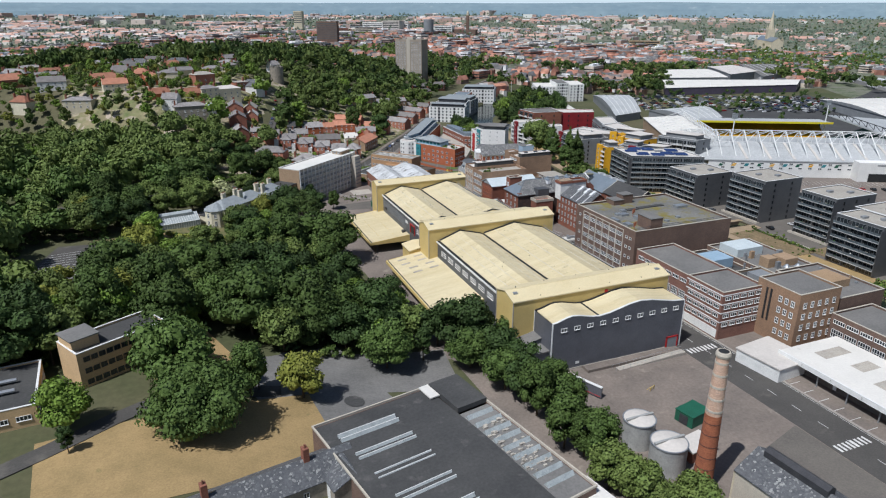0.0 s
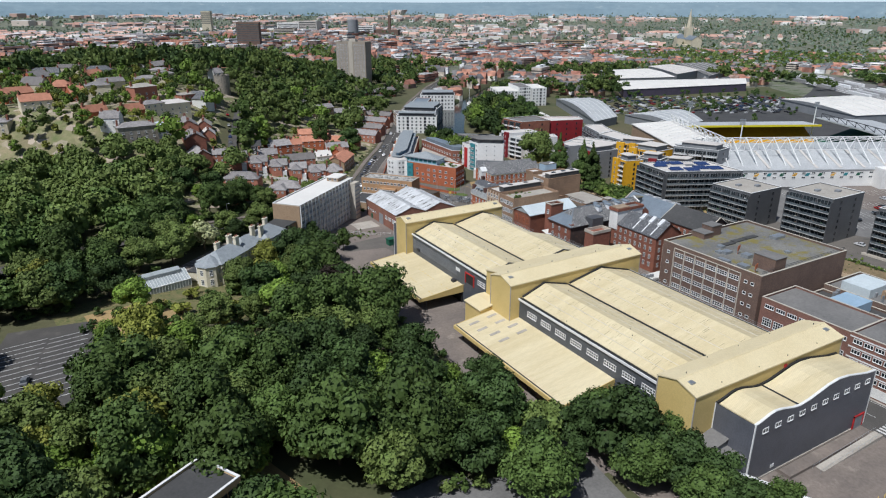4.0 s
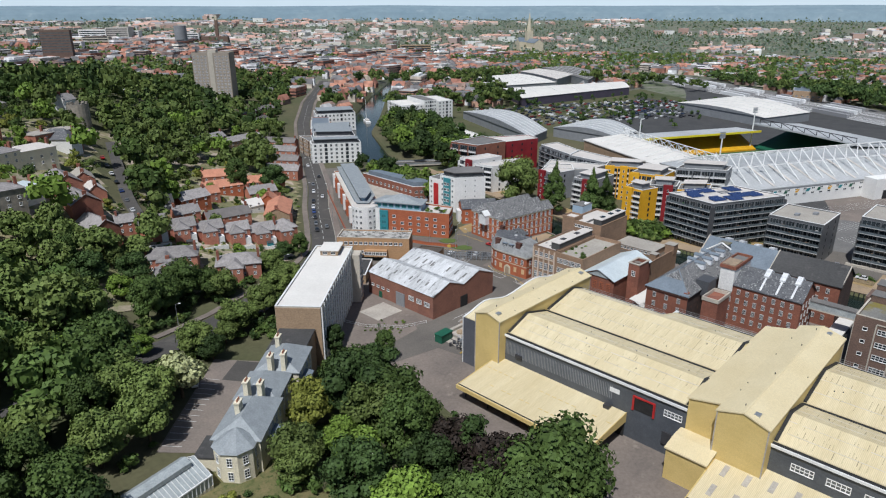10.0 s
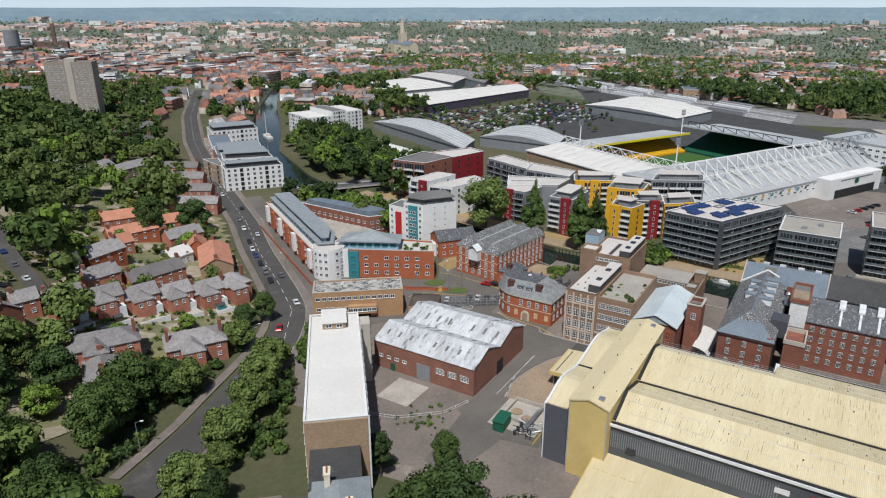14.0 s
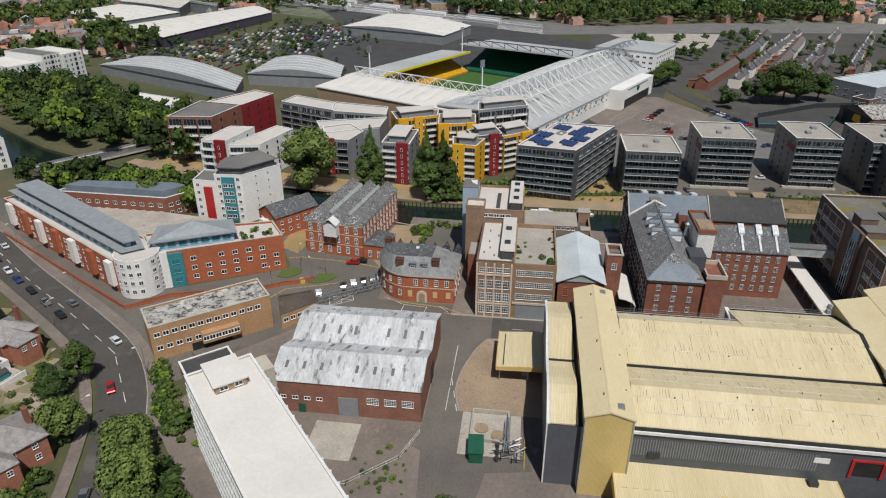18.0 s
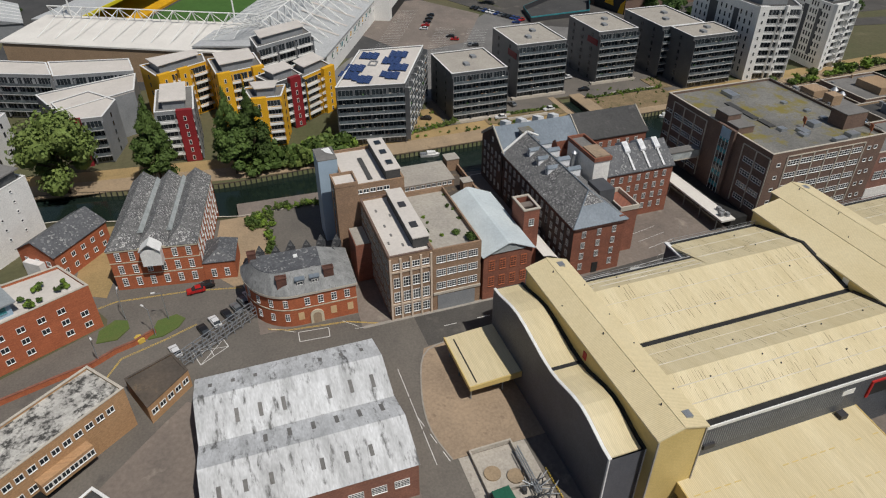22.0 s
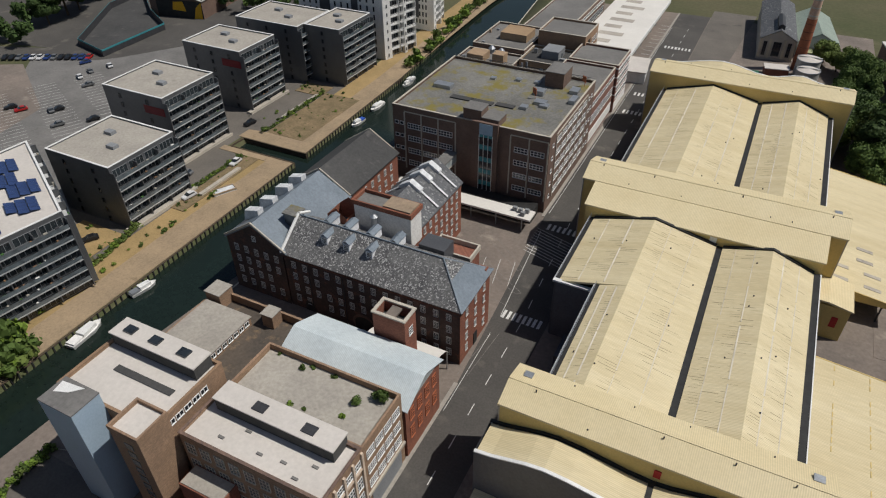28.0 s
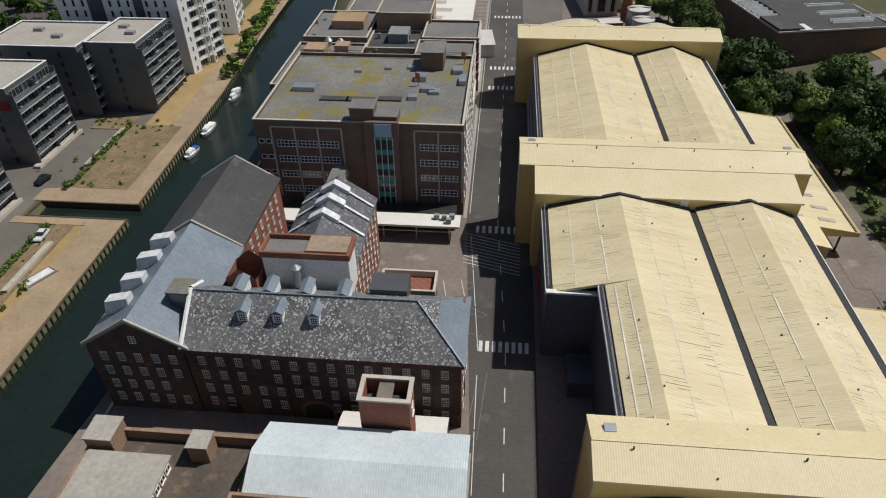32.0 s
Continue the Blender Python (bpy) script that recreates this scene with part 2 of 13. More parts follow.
RIVER = (
    (-900, 40, 85, 121, 160, 226, 282, 284, 326, 328, 350, 358, 364, 386, 400, 440, 490, 545, 620, 665, 720, 800, 1000),
    (260, 226, 221.5, 217, 214, 212.8, 212.2, 208.5, 208.3, 211.6, 211.0, 211.6, 215, 218.5, 223, 225, 236, 256, 300, 344, 400, 480, 700),
    (10, 11, 12, 12.5, 12, 10.8, 10.4, 14.0, 13.9, 10.6, 10.2, 9.9, 8.2, 8.7, 8, 9, 10, 13, 17, 20, 18, 14, 2),
)
INLET = (222.4, 228.0, 24.0)  # a side basin in the east bank: from y, to y, length


def gz(x, y):
    """The height of the ground."""
    west = 10.5 * smooth01((65 - x) / 90) * (1 - 0.4 * math.exp(-(((y - 325) / 60) ** 2)))
    d = (x - 104) * -0.85 + (y - 400) * 0.53
    s = (x - 104) * 0.53 + (y - 400) * 0.85
    hill = 42 * min(1, max(0, (d - 8) / 130)) ** 1.5 * smooth01((s + 60) / 90) * (1 - 0.75 * smooth01((s - 260) / 300)) * (1 - 0.6 * smooth01((d - 250) / 400))
    r = math.hypot(x, y)
    return max(west, hill) + 78 * max(0, (r - 1500) / 3300) ** 1.4 + 24 * math.exp(-(((x - 330) / 420) ** 2 + ((y - 1600) / 480) ** 2))


WINDOWS = {}


def window_mesh(w, h, nx, ny, frame_mat, glass_mat, bar=0.09, sill=True, arch=False):
    """A window that looks towards -y, its middle at the origin: one skin of frame and bars with panes set back in it."""
    key = (w, h, nx, ny, frame_mat.name, glass_mat.name, bar, sill, arch)
    if key not in WINDOWS:
        def cuts(s, n):
            out = [-s, -s + bar]
            for i in range(1, n):
                c = -s + 2 * s * i / n
                out += [c - bar / 2, c + bar / 2]
            return out + [s - bar, s]
        xs, zs, b = cuts(w / 2, nx), cuts(h / 2, ny), MB()
        if arch:
            zs[-1] += 0.18
        front = lambda i, j: (xs[i], -0.16 if sill and j == 0 else -0.05, zs[j])  # noqa: E731
        m = len(zs)
        b.v = [front(i, j) for i in range(len(xs)) for j in range(m)]
        for i in range(len(xs) - 1):
            for j in range(m - 1):
                q = (i * m + j, (i + 1) * m + j, (i + 1) * m + j + 1, i * m + j + 1)
                if i % 2 and j % 2:
                    k = len(b.v)
                    b.v += [(b.v[p][0], 0.0, b.v[p][2]) for p in q]
                    b.f.append((k, k + 1, k + 2, k + 3))
                    b.m.append(1)
                    for c in range(4):
                        d = (c + 1) % 4
                        b.f.append((q[c], q[d], k + d, k + c))
                        b.m.append(0)
                else:
                    b.f.append(q)
                    b.m.append(0)
        rim = [(i, 0) for i in range(len(xs))] + [(len(xs) - 1, j) for j in range(1, m)] + [(i, m - 1) for i in range(len(xs) - 2, -1, -1)] + [(0, j) for j in range(m - 2, 0, -1)]
        k, n = len(b.v), len(rim)
        b.v += [(xs[i], 0.06, zs[j]) for i, j in rim]
        for c in range(n):
            d = (c + 1) % n
            p, q = rim[c][0] * m + rim[c][1], rim[d][0] * m + rim[d][1]
            b.f.append((q, p, k + c, k + d))
            b.m.append(0)
        WINDOWS[key] = b.mesh("window", frame_mat, glass_mat)
    return WINDOWS[key]


def wall_frame(p, q, z=0):
    """Turns a wall line from p to q (outside on its right hand) into a pose whose x runs along it and whose -y looks out."""
    a = math.degrees(math.atan2(q[1] - p[1], q[0] - p[0]))
    return pose(p[0], p[1], z, 0, 0, a), math.hypot(q[0] - p[0], q[1] - p[1])


def windows(parent, p, q, z, cols, rows, dz, me, m0=1.5, m1=1.5, skip=(), name="window", out=0.05, world=True):
    """Sets windows in rows and columns on the wall from p to q (the outside lies on the right hand)."""
    m, ln = wall_frame(p, q)
    if world:
        m = parent.matrix_basis.inverted() @ m
    made = []
    for r in range(rows):
        for c in range(cols):
            if (c, r) in skip:
                continue
            x = m0 + (ln - m0 - m1) * (c + 0.5) / cols
            ob = new(name, me)
            ob.parent = parent
            ob.matrix_basis = m @ pose(x, -out, z + r * dz)
            made.append(ob)
    return made


def rect(w, d):
    return [(-w / 2, -d / 2), (w / 2, -d / 2), (w / 2, d / 2), (-w / 2, d / 2)]


def flat_block(parent, poly, h, wall, roof, parapet=0.5, coping=None, z0=-1.0, world=True):
    """Walls with a parapet, a coping and a flat roof set below it."""
    part("wall", MB().ring(poly, z0, h, 0.35), wall, parent, world=world)
    part("roof", MB().prism(inset(poly, 0.352), h - parapet - 0.3, h - parapet), roof, parent, world=world)
    if coping:
        part("coping", MB().ring(inset(poly, -0.06), h + 0.002, h + 0.14, 0.5), coping, parent, world=world)


def box_poly(x0, y0, x1, y1):
    return [(x0, y0), (x1, y0), (x1, y1), (x0, y1)]


def gable_roof(w, d, h0, h1, over=0.3, t=0.22, axis="x"):
    """A pitched roof with thickness over a rectangle w x d; the ridge runs along axis."""
    a = (d if axis == "x" else w) / 2 + over
    s = (w if axis == "x" else d) / 2 + over
    k = (h1 - h0) / (a - over)
    e = h0 - over * k
    prof = [(-a, e), (0, h1), (a, e), (a, e - t), (0, h1 - t), (-a, e - t), (-a, e)]
    return MB().sweep(prof, -s, s, axis, cap=False)


def gable_walls(w, d, h0, h1, axis="x", z0=-1.0):
    """Walls with two pointed ends under a pitched roof."""
    b = MB()
    x, y = w / 2, d / 2
    for p, q in (((-x, -y), (x, -y)), ((x, -y), (x, y)), ((x, y), (-x, y)), ((-x, y), (-x, -y))):
        along_x = p[1] == q[1]
        if (axis == "x") == along_x:
            b.face([(*p, z0), (*q, z0), (*q, h0), (*p, h0)])
        else:
            b.face([(*p, z0), (*q, z0), (*q, h0), ((p[0] + q[0]) / 2, (p[1] + q[1]) / 2, h1), (*p, h0)])
    return b


def hip_roof(poly4, z0, z1, run, over=0.4, axis="x"):
    """A hipped roof over a rectangle (x0, y0, x1, y1); the ridge runs along axis, pulled in by run at both ends."""
    x0, y0, x1, y1 = poly4
    x0, y0, x1, y1 = x0 - over, y0 - over, x1 + over, y1 + over
    if axis == "x":
        a, b = (x0 + run[0], (y0 + y1) / 2, z1), (x1 - run[1], (y0 + y1) / 2, z1)
    else:
        a, b = ((x0 + x1) / 2, y0 + run[0], z1), ((x0 + x1) / 2, y1 - run[1], z1)
    c = [(x0, y0, z0), (x1, y0, z0), (x1, y1, z0), (x0, y1, z0)]
    m = MB()
    if axis == "x":
        m.face([c[0], c[1], b, a]).face([c[2], c[3], a, b]).face([c[1], c[2], b]).face([c[3], c[0], a])
    else:
        m.face([c[0], c[1], a]).face([c[1], c[2], b, a]).face([c[2], c[3], b]).face([c[3], c[0], a, b])
    m.prism([p[:2] for p in c], z0 - 0.2, z0 - 0.01, bottom=True)
    return m


def clump_crown(seed, rx, rz, lobes, leaves, size, cut=2, spread=0.62):
    """A crown: lobes round an ellipsoid, each a rough core covered with small turned leaf clumps. Arrays of points and quads."""
    rng = np.random.default_rng(seed)
    vs, fs, base = [], [], 0
    cube = []
    for ax in range(3):
        for s in (-1, 1):
            for i in range(cut):
                for j in range(cut):
                    q = []
                    for a, b in ((0, 0), (1, 0), (1, 1), (0, 1)):
                        p = np.zeros(3)
                        p[ax], p[(ax + 1) % 3], p[(ax + 2) % 3] = s, -1 + 2 * (i + a) / cut, -1 + 2 * (j + b) / cut
                        q.append(p / np.linalg.norm(p))
                    cube.append(q if s > 0 else q[::-1])
    cube = np.array(cube)
    for k in range(lobes):
        th, u = rng.uniform(0, 6.283), rng.uniform(-0.85, 1.0)
        r = math.sqrt(max(0.05, 1 - u * u)) * spread
        c = np.array([rx * r * math.cos(th), rx * r * math.sin(th), rz * u * spread]) * rng.uniform(0.75, 1.1)
        lr = rx * rng.uniform(0.34, 0.5)
        sc = np.array([lr, lr, lr * min(1.3, max(0.75, rz / rx * 0.9))])
        q = cube * sc * (0.72 if leaves > 40 else 0.8) * rng.uniform(0.9, 1.05, (len(cube), 1, 1)) + c
        vs.append(q.reshape(-1, 3))
        fs.append(np.arange(4 * len(cube)).reshape(-1, 4) + base)
        base += 4 * len(cube)
        n = leaves
        d = rng.normal(size=(n, 3))
        d[:, 2] = np.abs(d[:, 2]) * 0.7 + d[:, 2] * 0.45
        d /= np.linalg.norm(d, axis=1)[:, None]
        p = c + d * sc * rng.uniform(0.78, 1.14, (n, 1))
        nrm = d + rng.normal(scale=0.38, size=(n, 3))
        nrm /= np.linalg.norm(nrm, axis=1)[:, None]
        t = np.cross(nrm, rng.normal(size=(n, 3)))
        t /= np.linalg.norm(t, axis=1)[:, None]
        w = np.cross(nrm, t)
        s = size * rng.uniform(0.55, 1.2, (n, 1))
        a, b = t * s, w * s * 0.7
        vs.append(np.stack([p - a, p - b + nrm * s * 0.25, p + a, p + b + nrm * s * 0.25], 1).reshape(-1, 3))
        fs.append(np.arange(4 * n).reshape(-1, 4) + base)
        base += 4 * n
    return np.concatenate(vs), np.concatenate(fs)


def roof_bush(x, y, z, r):
    """A small bush: its points and faces."""
    v, f = clump_crown(int(x * 10), r, r * 0.8, 5, 24, 0.3, 1)
    return v + np.array([x, y, z]), f

# ---- materials ----
CREAM_ROOF = material("cream roof sheeting", (0.68, 0.59, 0.385), (0.575, 0.48, 0.285), 0.55, scale=0.09, fine=1.6, wave=1.05, wave_axis="Y", bump=0.2, stain=(0.43, 0.355, 0.21), stain_at=0.63, stretch=(0.22, 2.4, 1), grain_mix=0.2)
CREAM_TOP = material("cream bay roof", (0.70, 0.60, 0.38), (0.64, 0.535, 0.32), 0.5, scale=0.1, fine=2.0, grain_mix=0.14, wave=1.05, wave_axis="X", bump=0.2, stain=(0.45, 0.37, 0.20), stain_at=0.70)
CREAM_WALL = material("yellow wall cladding", (0.66, 0.50, 0.20), (0.58, 0.43, 0.16), 0.5, scale=0.15, fine=3, grain_mix=0.18, wave=1.5, wave_axis="Y", bump=0.2)
GREY_CLAD = material("grey wall cladding", (0.10, 0.11, 0.125), (0.07, 0.078, 0.09), 0.45, scale=0.2, fine=3, wave=1.6, wave_axis="Y", bump=0.35, spec=0.4)
GREY_CLAD_X = material("grey end cladding", (0.125, 0.13, 0.15), (0.095, 0.10, 0.115), 0.45, scale=0.2, fine=3, wave=1.6, wave_axis="X", bump=0.35, spec=0.4)
WHITE_TRIM = material("white painted metal", (0.78, 0.78, 0.76), (0.66, 0.66, 0.64), 0.5, scale=0.4, fine=6, bump=0.05)
# Besides gutters, some flat sheets of this stand in for shade.
NEAR_BLACK = material("dark gutter lining and shade fill", (0.035, 0.035, 0.035), (0.02, 0.02, 0.02), 0.6, scale=0.6, bump=0.1)
RED_PAINT = material("red painted metal", (0.45, 0.03, 0.03), (0.36, 0.02, 0.02), 0.5, scale=0.5, bump=0.05)
STEEL = material("galvanised steel", (0.42, 0.44, 0.46), (0.33, 0.35, 0.37), 0.4, 0.6, scale=0.6, bump=0.08)
DARK_STEEL = material("dark steel", (0.07, 0.07, 0.075), (0.05, 0.05, 0.055), 0.5, 0.3, scale=0.6, bump=0.08)
ASPHALT = material("asphalt", (0.094, 0.088, 0.08), (0.066, 0.062, 0.058), 0.9, scale=0.05, fine=2.5, bump=0.2, stain=(0.125, 0.115, 0.10), stain_at=0.57)
YARD = material("worn yard concrete", (0.235, 0.195, 0.165), (0.15, 0.128, 0.112), 0.9, scale=0.06, fine=1.2, bump=0.2, stain=(0.30, 0.26, 0.215), stain_at=0.6)
PALE_CONC = material("pale concrete", (0.46, 0.42, 0.36), (0.34, 0.31, 0.27), 0.9, scale=0.15, fine=2, bump=0.15, stain=(0.22, 0.20, 0.18), stain_at=0.6)
KERB = material("kerb stone", (0.36, 0.33, 0.29), (0.27, 0.25, 0.22), 0.9, scale=0.5)
LINE = material("white road paint", (0.72, 0.71, 0.68), (0.5, 0.5, 0.48), 0.8, scale=0.8, fine=6, bump=0.05)
LINE_FAINT = material("worn road paint", (0.26, 0.245, 0.22), (0.16, 0.15, 0.135), 0.9, scale=0.6, fine=3, bump=0.05)
LINE_Y = material("yellow road paint", (0.65, 0.45, 0.08), (0.5, 0.35, 0.08), 0.8, scale=0.8, fine=6, bump=0.05)
SAND = material("dry sandy path", (0.37, 0.275, 0.175), (0.27, 0.205, 0.135), 0.95, scale=0.12, fine=2, bump=0.2, stain=(0.20, 0.15, 0.09), stain_at=0.62)
DRY_GRASS = material("parched grass", (0.38, 0.265, 0.125), (0.27, 0.195, 0.09), 0.95, scale=0.1, fine=2.5, bump=0.4, stain=(0.16, 0.15, 0.06), stain_at=0.62)
GREEN_GRASS = material("green grass", (0.075, 0.13, 0.03), (0.11, 0.13, 0.04), 0.95, scale=0.2, fine=3, bump=0.4)
EARTH = material("woodland and field ground", (0.06, 0.075, 0.03), (0.12, 0.105, 0.06), 0.95, scale=0.012, fine=0.6, bump=0.3, stain=(0.17, 0.145, 0.09), stain_at=0.62)
WATER = material("dark river water", (0.012, 0.021, 0.017), (0.010, 0.017, 0.013), 0.12, scale=0.05, fine=0.7, bump=0.06, spec=0.3)
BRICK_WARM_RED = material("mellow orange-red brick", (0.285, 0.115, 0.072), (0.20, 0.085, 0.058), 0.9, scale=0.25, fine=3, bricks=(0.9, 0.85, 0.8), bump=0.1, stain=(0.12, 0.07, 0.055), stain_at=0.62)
BRICK_RED = material("red brick", (0.29, 0.12, 0.078), (0.21, 0.09, 0.062), 0.9, scale=0.25, fine=3, bricks=(0.9, 0.85, 0.8), bump=0.1)
BRICK_ORANGE = material("bright orange-red brick", (0.44, 0.14, 0.065), (0.36, 0.115, 0.055), 0.9, scale=0.25, fine=3, bricks=(0.9, 0.85, 0.8), bump=0.1)
BRICK_MILL = material("old dark red brick", (0.15, 0.068, 0.05), (0.09, 0.05, 0.04), 0.9, scale=0.2, fine=3, bricks=(0.9, 0.85, 0.8), bump=0.1, stain=(0.09, 0.055, 0.045), stain_at=0.6)
BRICK_WARM = material("warm red-brown works brick", (0.27, 0.145, 0.11), (0.21, 0.115, 0.09), 0.9, scale=0.2, fine=3, bricks=(0.9, 0.85, 0.8), bump=0.1)
BRICK_BROWN = material("brown brick", (0.19, 0.13, 0.10), (0.145, 0.10, 0.08), 0.9, scale=0.2, fine=3, bricks=(0.9, 0.85, 0.8), bump=0.1)
BRICK_OCHRE = material("ochre-brown brick", (0.33, 0.215, 0.135), (0.26, 0.17, 0.11), 0.9, scale=0.2, fine=3, bricks=(0.9, 0.85, 0.8), bump=0.1)
BRICK_BUFF = material("buff brick", (0.39, 0.28, 0.175), (0.32, 0.23, 0.145), 0.9, scale=0.2, fine=3, bricks=(0.9, 0.85, 0.8), bump=0.1)
STONE = material("cream rendered stone", (0.60, 0.54, 0.40), (0.50, 0.44, 0.33), 0.85, scale=0.3, fine=3, bump=0.1)
FLINT = material("grey flint wall", (0.36, 0.32, 0.26), (0.22, 0.20, 0.17), 0.9, scale=0.6, fine=5, bump=0.4)
RENDER_WHITE = material("white render", (0.80, 0.79, 0.76), (0.70, 0.69, 0.66), 0.8, scale=0.12, fine=3, bump=0.05)
CONC_FRAME = material("pale concrete frame", (0.52, 0.47, 0.39), (0.43, 0.39, 0.33), 0.85, scale=0.3, fine=4, bump=0.08)
FELT = material("grey roofing felt", (0.20, 0.193, 0.183), (0.14, 0.136, 0.13), 0.9, scale=0.08, fine=1.5, bump=0.15, stain=(0.12, 0.115, 0.105), stain_at=0.62)
FELT_DARK = material("dark roofing felt", (0.075, 0.074, 0.072), (0.052, 0.052, 0.052), 0.85, scale=0.08, fine=1.5, bump=0.15, stain=(0.11, 0.105, 0.10), stain_at=0.6)
FELT_MOSS = material("mossy grey roof", (0.21, 0.205, 0.185), (0.125, 0.123, 0.115), 0.9, scale=0.06, fine=1.8, bump=0.15, stain=(0.19, 0.16, 0.045), stain_at=0.50, grain_mix=0.55)
ROOF_PALE = material("pale roof membrane", (0.60, 0.56, 0.515), (0.51, 0.475, 0.435), 0.85, scale=0.08, fine=1.5, bump=0.06, stain=(0.40, 0.36, 0.32), stain_at=0.64, grain_mix=0.15)
ROOF_WHITE = material("white roof coating", (0.70, 0.675, 0.625), (0.62, 0.595, 0.55), 0.8, scale=0.08, fine=1.5, bump=0.04, stain=(0.50, 0.47, 0.42), stain_at=0.64, grain_mix=0.12)
ROOF_WORN = material("patchy white and grey shed roof", (0.64, 0.65, 0.655), (0.40, 0.405, 0.405), 0.8, scale=0.19, fine=1.6, bump=0.2, stain=(0.12, 0.12, 0.115), stain_at=0.55, stretch=(0.42, 1.7, 1), grain_mix=0.4)
SLATE = material("grey slate", (0.115, 0.118, 0.125), (0.075, 0.078, 0.085), 0.6, cells=(2.4, 1.15, (0.30, 0.30, 0.29)), scale=0.4, fine=2.5, bump=0.3, stain=(0.25, 0.245, 0.235), stain_at=0.64)
SLATE_LICHEN = material("lichened slate", (0.17, 0.168, 0.165), (0.085, 0.085, 0.088), 0.7, scale=0.3, fine=2.2, bump=0.3, grain_mix=0.65, cells=(4.2, 1.07, (0.44, 0.435, 0.42)))
LEAD = material("blue-grey lead roof", (0.19, 0.225, 0.26), (0.145, 0.175, 0.205), 0.4, scale=0.2, fine=2.0, bump=0.1)
METAL_BLUE = material("pale blue-grey sheet roof", (0.60, 0.66, 0.67), (0.50, 0.56, 0.58), 0.5, scale=0.12, fine=1.5, wave=1.0, wave_axis="X", bump=0.12, grain_mix=0.2)
TILE_RED = material("orange clay tiles", (0.33, 0.145, 0.085), (0.24, 0.11, 0.075), 0.85, scale=0.3, fine=3, bump=0.3, rnd=0.25)
TILE_GREY = material("brown-grey tiles", (0.19, 0.175, 0.165), (0.14, 0.128, 0.122), 0.85, scale=0.3, fine=3, bump=0.3, rnd=0.25)
GLASS = material("dark window glass", (0.03, 0.038, 0.045), (0.018, 0.022, 0.026), 0.08, scale=0.4, fine=2, bump=0.0, spec=0.7)
GLASS_PALE = material("greyed window glass", (0.16, 0.17, 0.17), (0.07, 0.075, 0.08), 0.2, scale=0.5, fine=2, bump=0.0, spec=0.6)
GREY_GLAZE = material("dark grey boarded panel", (0.085, 0.095, 0.095), (0.06, 0.068, 0.068), 0.5, scale=0.4, fine=2, bump=0.0)
GLASS_TEAL = material("teal window glass", (0.05, 0.20, 0.22), (0.03, 0.13, 0.15), 0.15, scale=0.4, fine=2, bump=0.0, spec=0.6)
GREENHOUSE = material("clouded greenhouse glass", (0.42, 0.45, 0.45), (0.30, 0.33, 0.33), 0.25, scale=0.6, fine=3, bump=0.0, spec=0.6)
ANTHRACITE = material("anthracite cladding", (0.085, 0.088, 0.095), (0.068, 0.071, 0.078), 0.5, scale=0.2, fine=3, bump=0.05)
DARK_CLAD = material("dark metallic cladding", (0.15, 0.155, 0.162), (0.12, 0.125, 0.132), 0.38, 0.35, scale=0.2, fine=3, bump=0.05, spec=0.5)
SLAB_GREY = material("pale grey balcony edge", (0.50, 0.51, 0.51), (0.40, 0.41, 0.41), 0.7, scale=0.4, fine=3, bump=0.05)
BALUSTRADE = material("smoky balcony glass", (0.15, 0.18, 0.195), (0.07, 0.085, 0.095), 0.12, scale=0.5, fine=0.7, bump=0.0, spec=0.8)
CLUTTER = ramp_material("mixed balcony things", [(0, (0.62, 0.62, 0.60)), (0.3, (0.05, 0.05, 0.055)), (0.5, (0.20, 0.12, 0.07)), (0.65, (0.05, 0.13, 0.03)), (0.8, (0.10, 0.22, 0.26)), (0.88, (0.35, 0.33, 0.28))])
ROOM_GLASS = material("window glass with blinds and curtains", (0.035, 0.045, 0.05), (0.02, 0.025, 0.03), 0.1, scale=0.8, fine=2, bump=0.0, spec=0.7, stain=(0.26, 0.26, 0.24), stain_at=0.6, rnd=0.3)
SCRUB = material("dry brown scrub", (0.25, 0.18, 0.105), (0.15, 0.12, 0.065), 0.95, scale=0.25, fine=2.2, bump=0.6, stain=(0.075, 0.085, 0.03), stain_at=0.6, grain_mix=0.7)
GREY_PANEL = material("mid grey panels", (0.26, 0.27, 0.28), (0.21, 0.22, 0.23), 0.55, scale=0.2, fine=3, bump=0.05)
YELLOW_PANEL = material("golden yellow render", (0.74, 0.40, 0.02), (0.66, 0.35, 0.02), 0.6, scale=0.2, fine=3, bump=0.05)
RED_PANEL = material("deep red panels", (0.26, 0.025, 0.03), (0.20, 0.02, 0.025), 0.5, scale=0.2, fine=3, bump=0.05)
TEAL_PANEL = material("teal panels", (0.05, 0.25, 0.28), (0.04, 0.20, 0.23), 0.5, scale=0.2, fine=3, bump=0.05)
BLUE_CLAD = material("pale blue cladding", (0.33, 0.45, 0.56), (0.27, 0.38, 0.48), 0.5, scale=0.2, fine=3, bump=0.05)
SOLAR = material("blue solar glass", (0.035, 0.06, 0.16), (0.025, 0.045, 0.12), 0.15, scale=0.4, fine=2, bump=0.0, spec=0.6)
STAND_ROOF = material("pale grey stand roof", (0.50, 0.51, 0.51), (0.40, 0.41, 0.41), 0.5, scale=0.05, fine=1.0, wave=0.6, wave_axis="X", bump=0.2)
SEATS_Y = material("yellow stadium seats", (0.62, 0.34, 0.01), (0.5, 0.26, 0.01), 0.6, scale=0.3, fine=3)
SEATS_G = material("green stadium seats", (0.015, 0.10, 0.05), (0.01, 0.075, 0.04), 0.6, scale=0.3, fine=3)
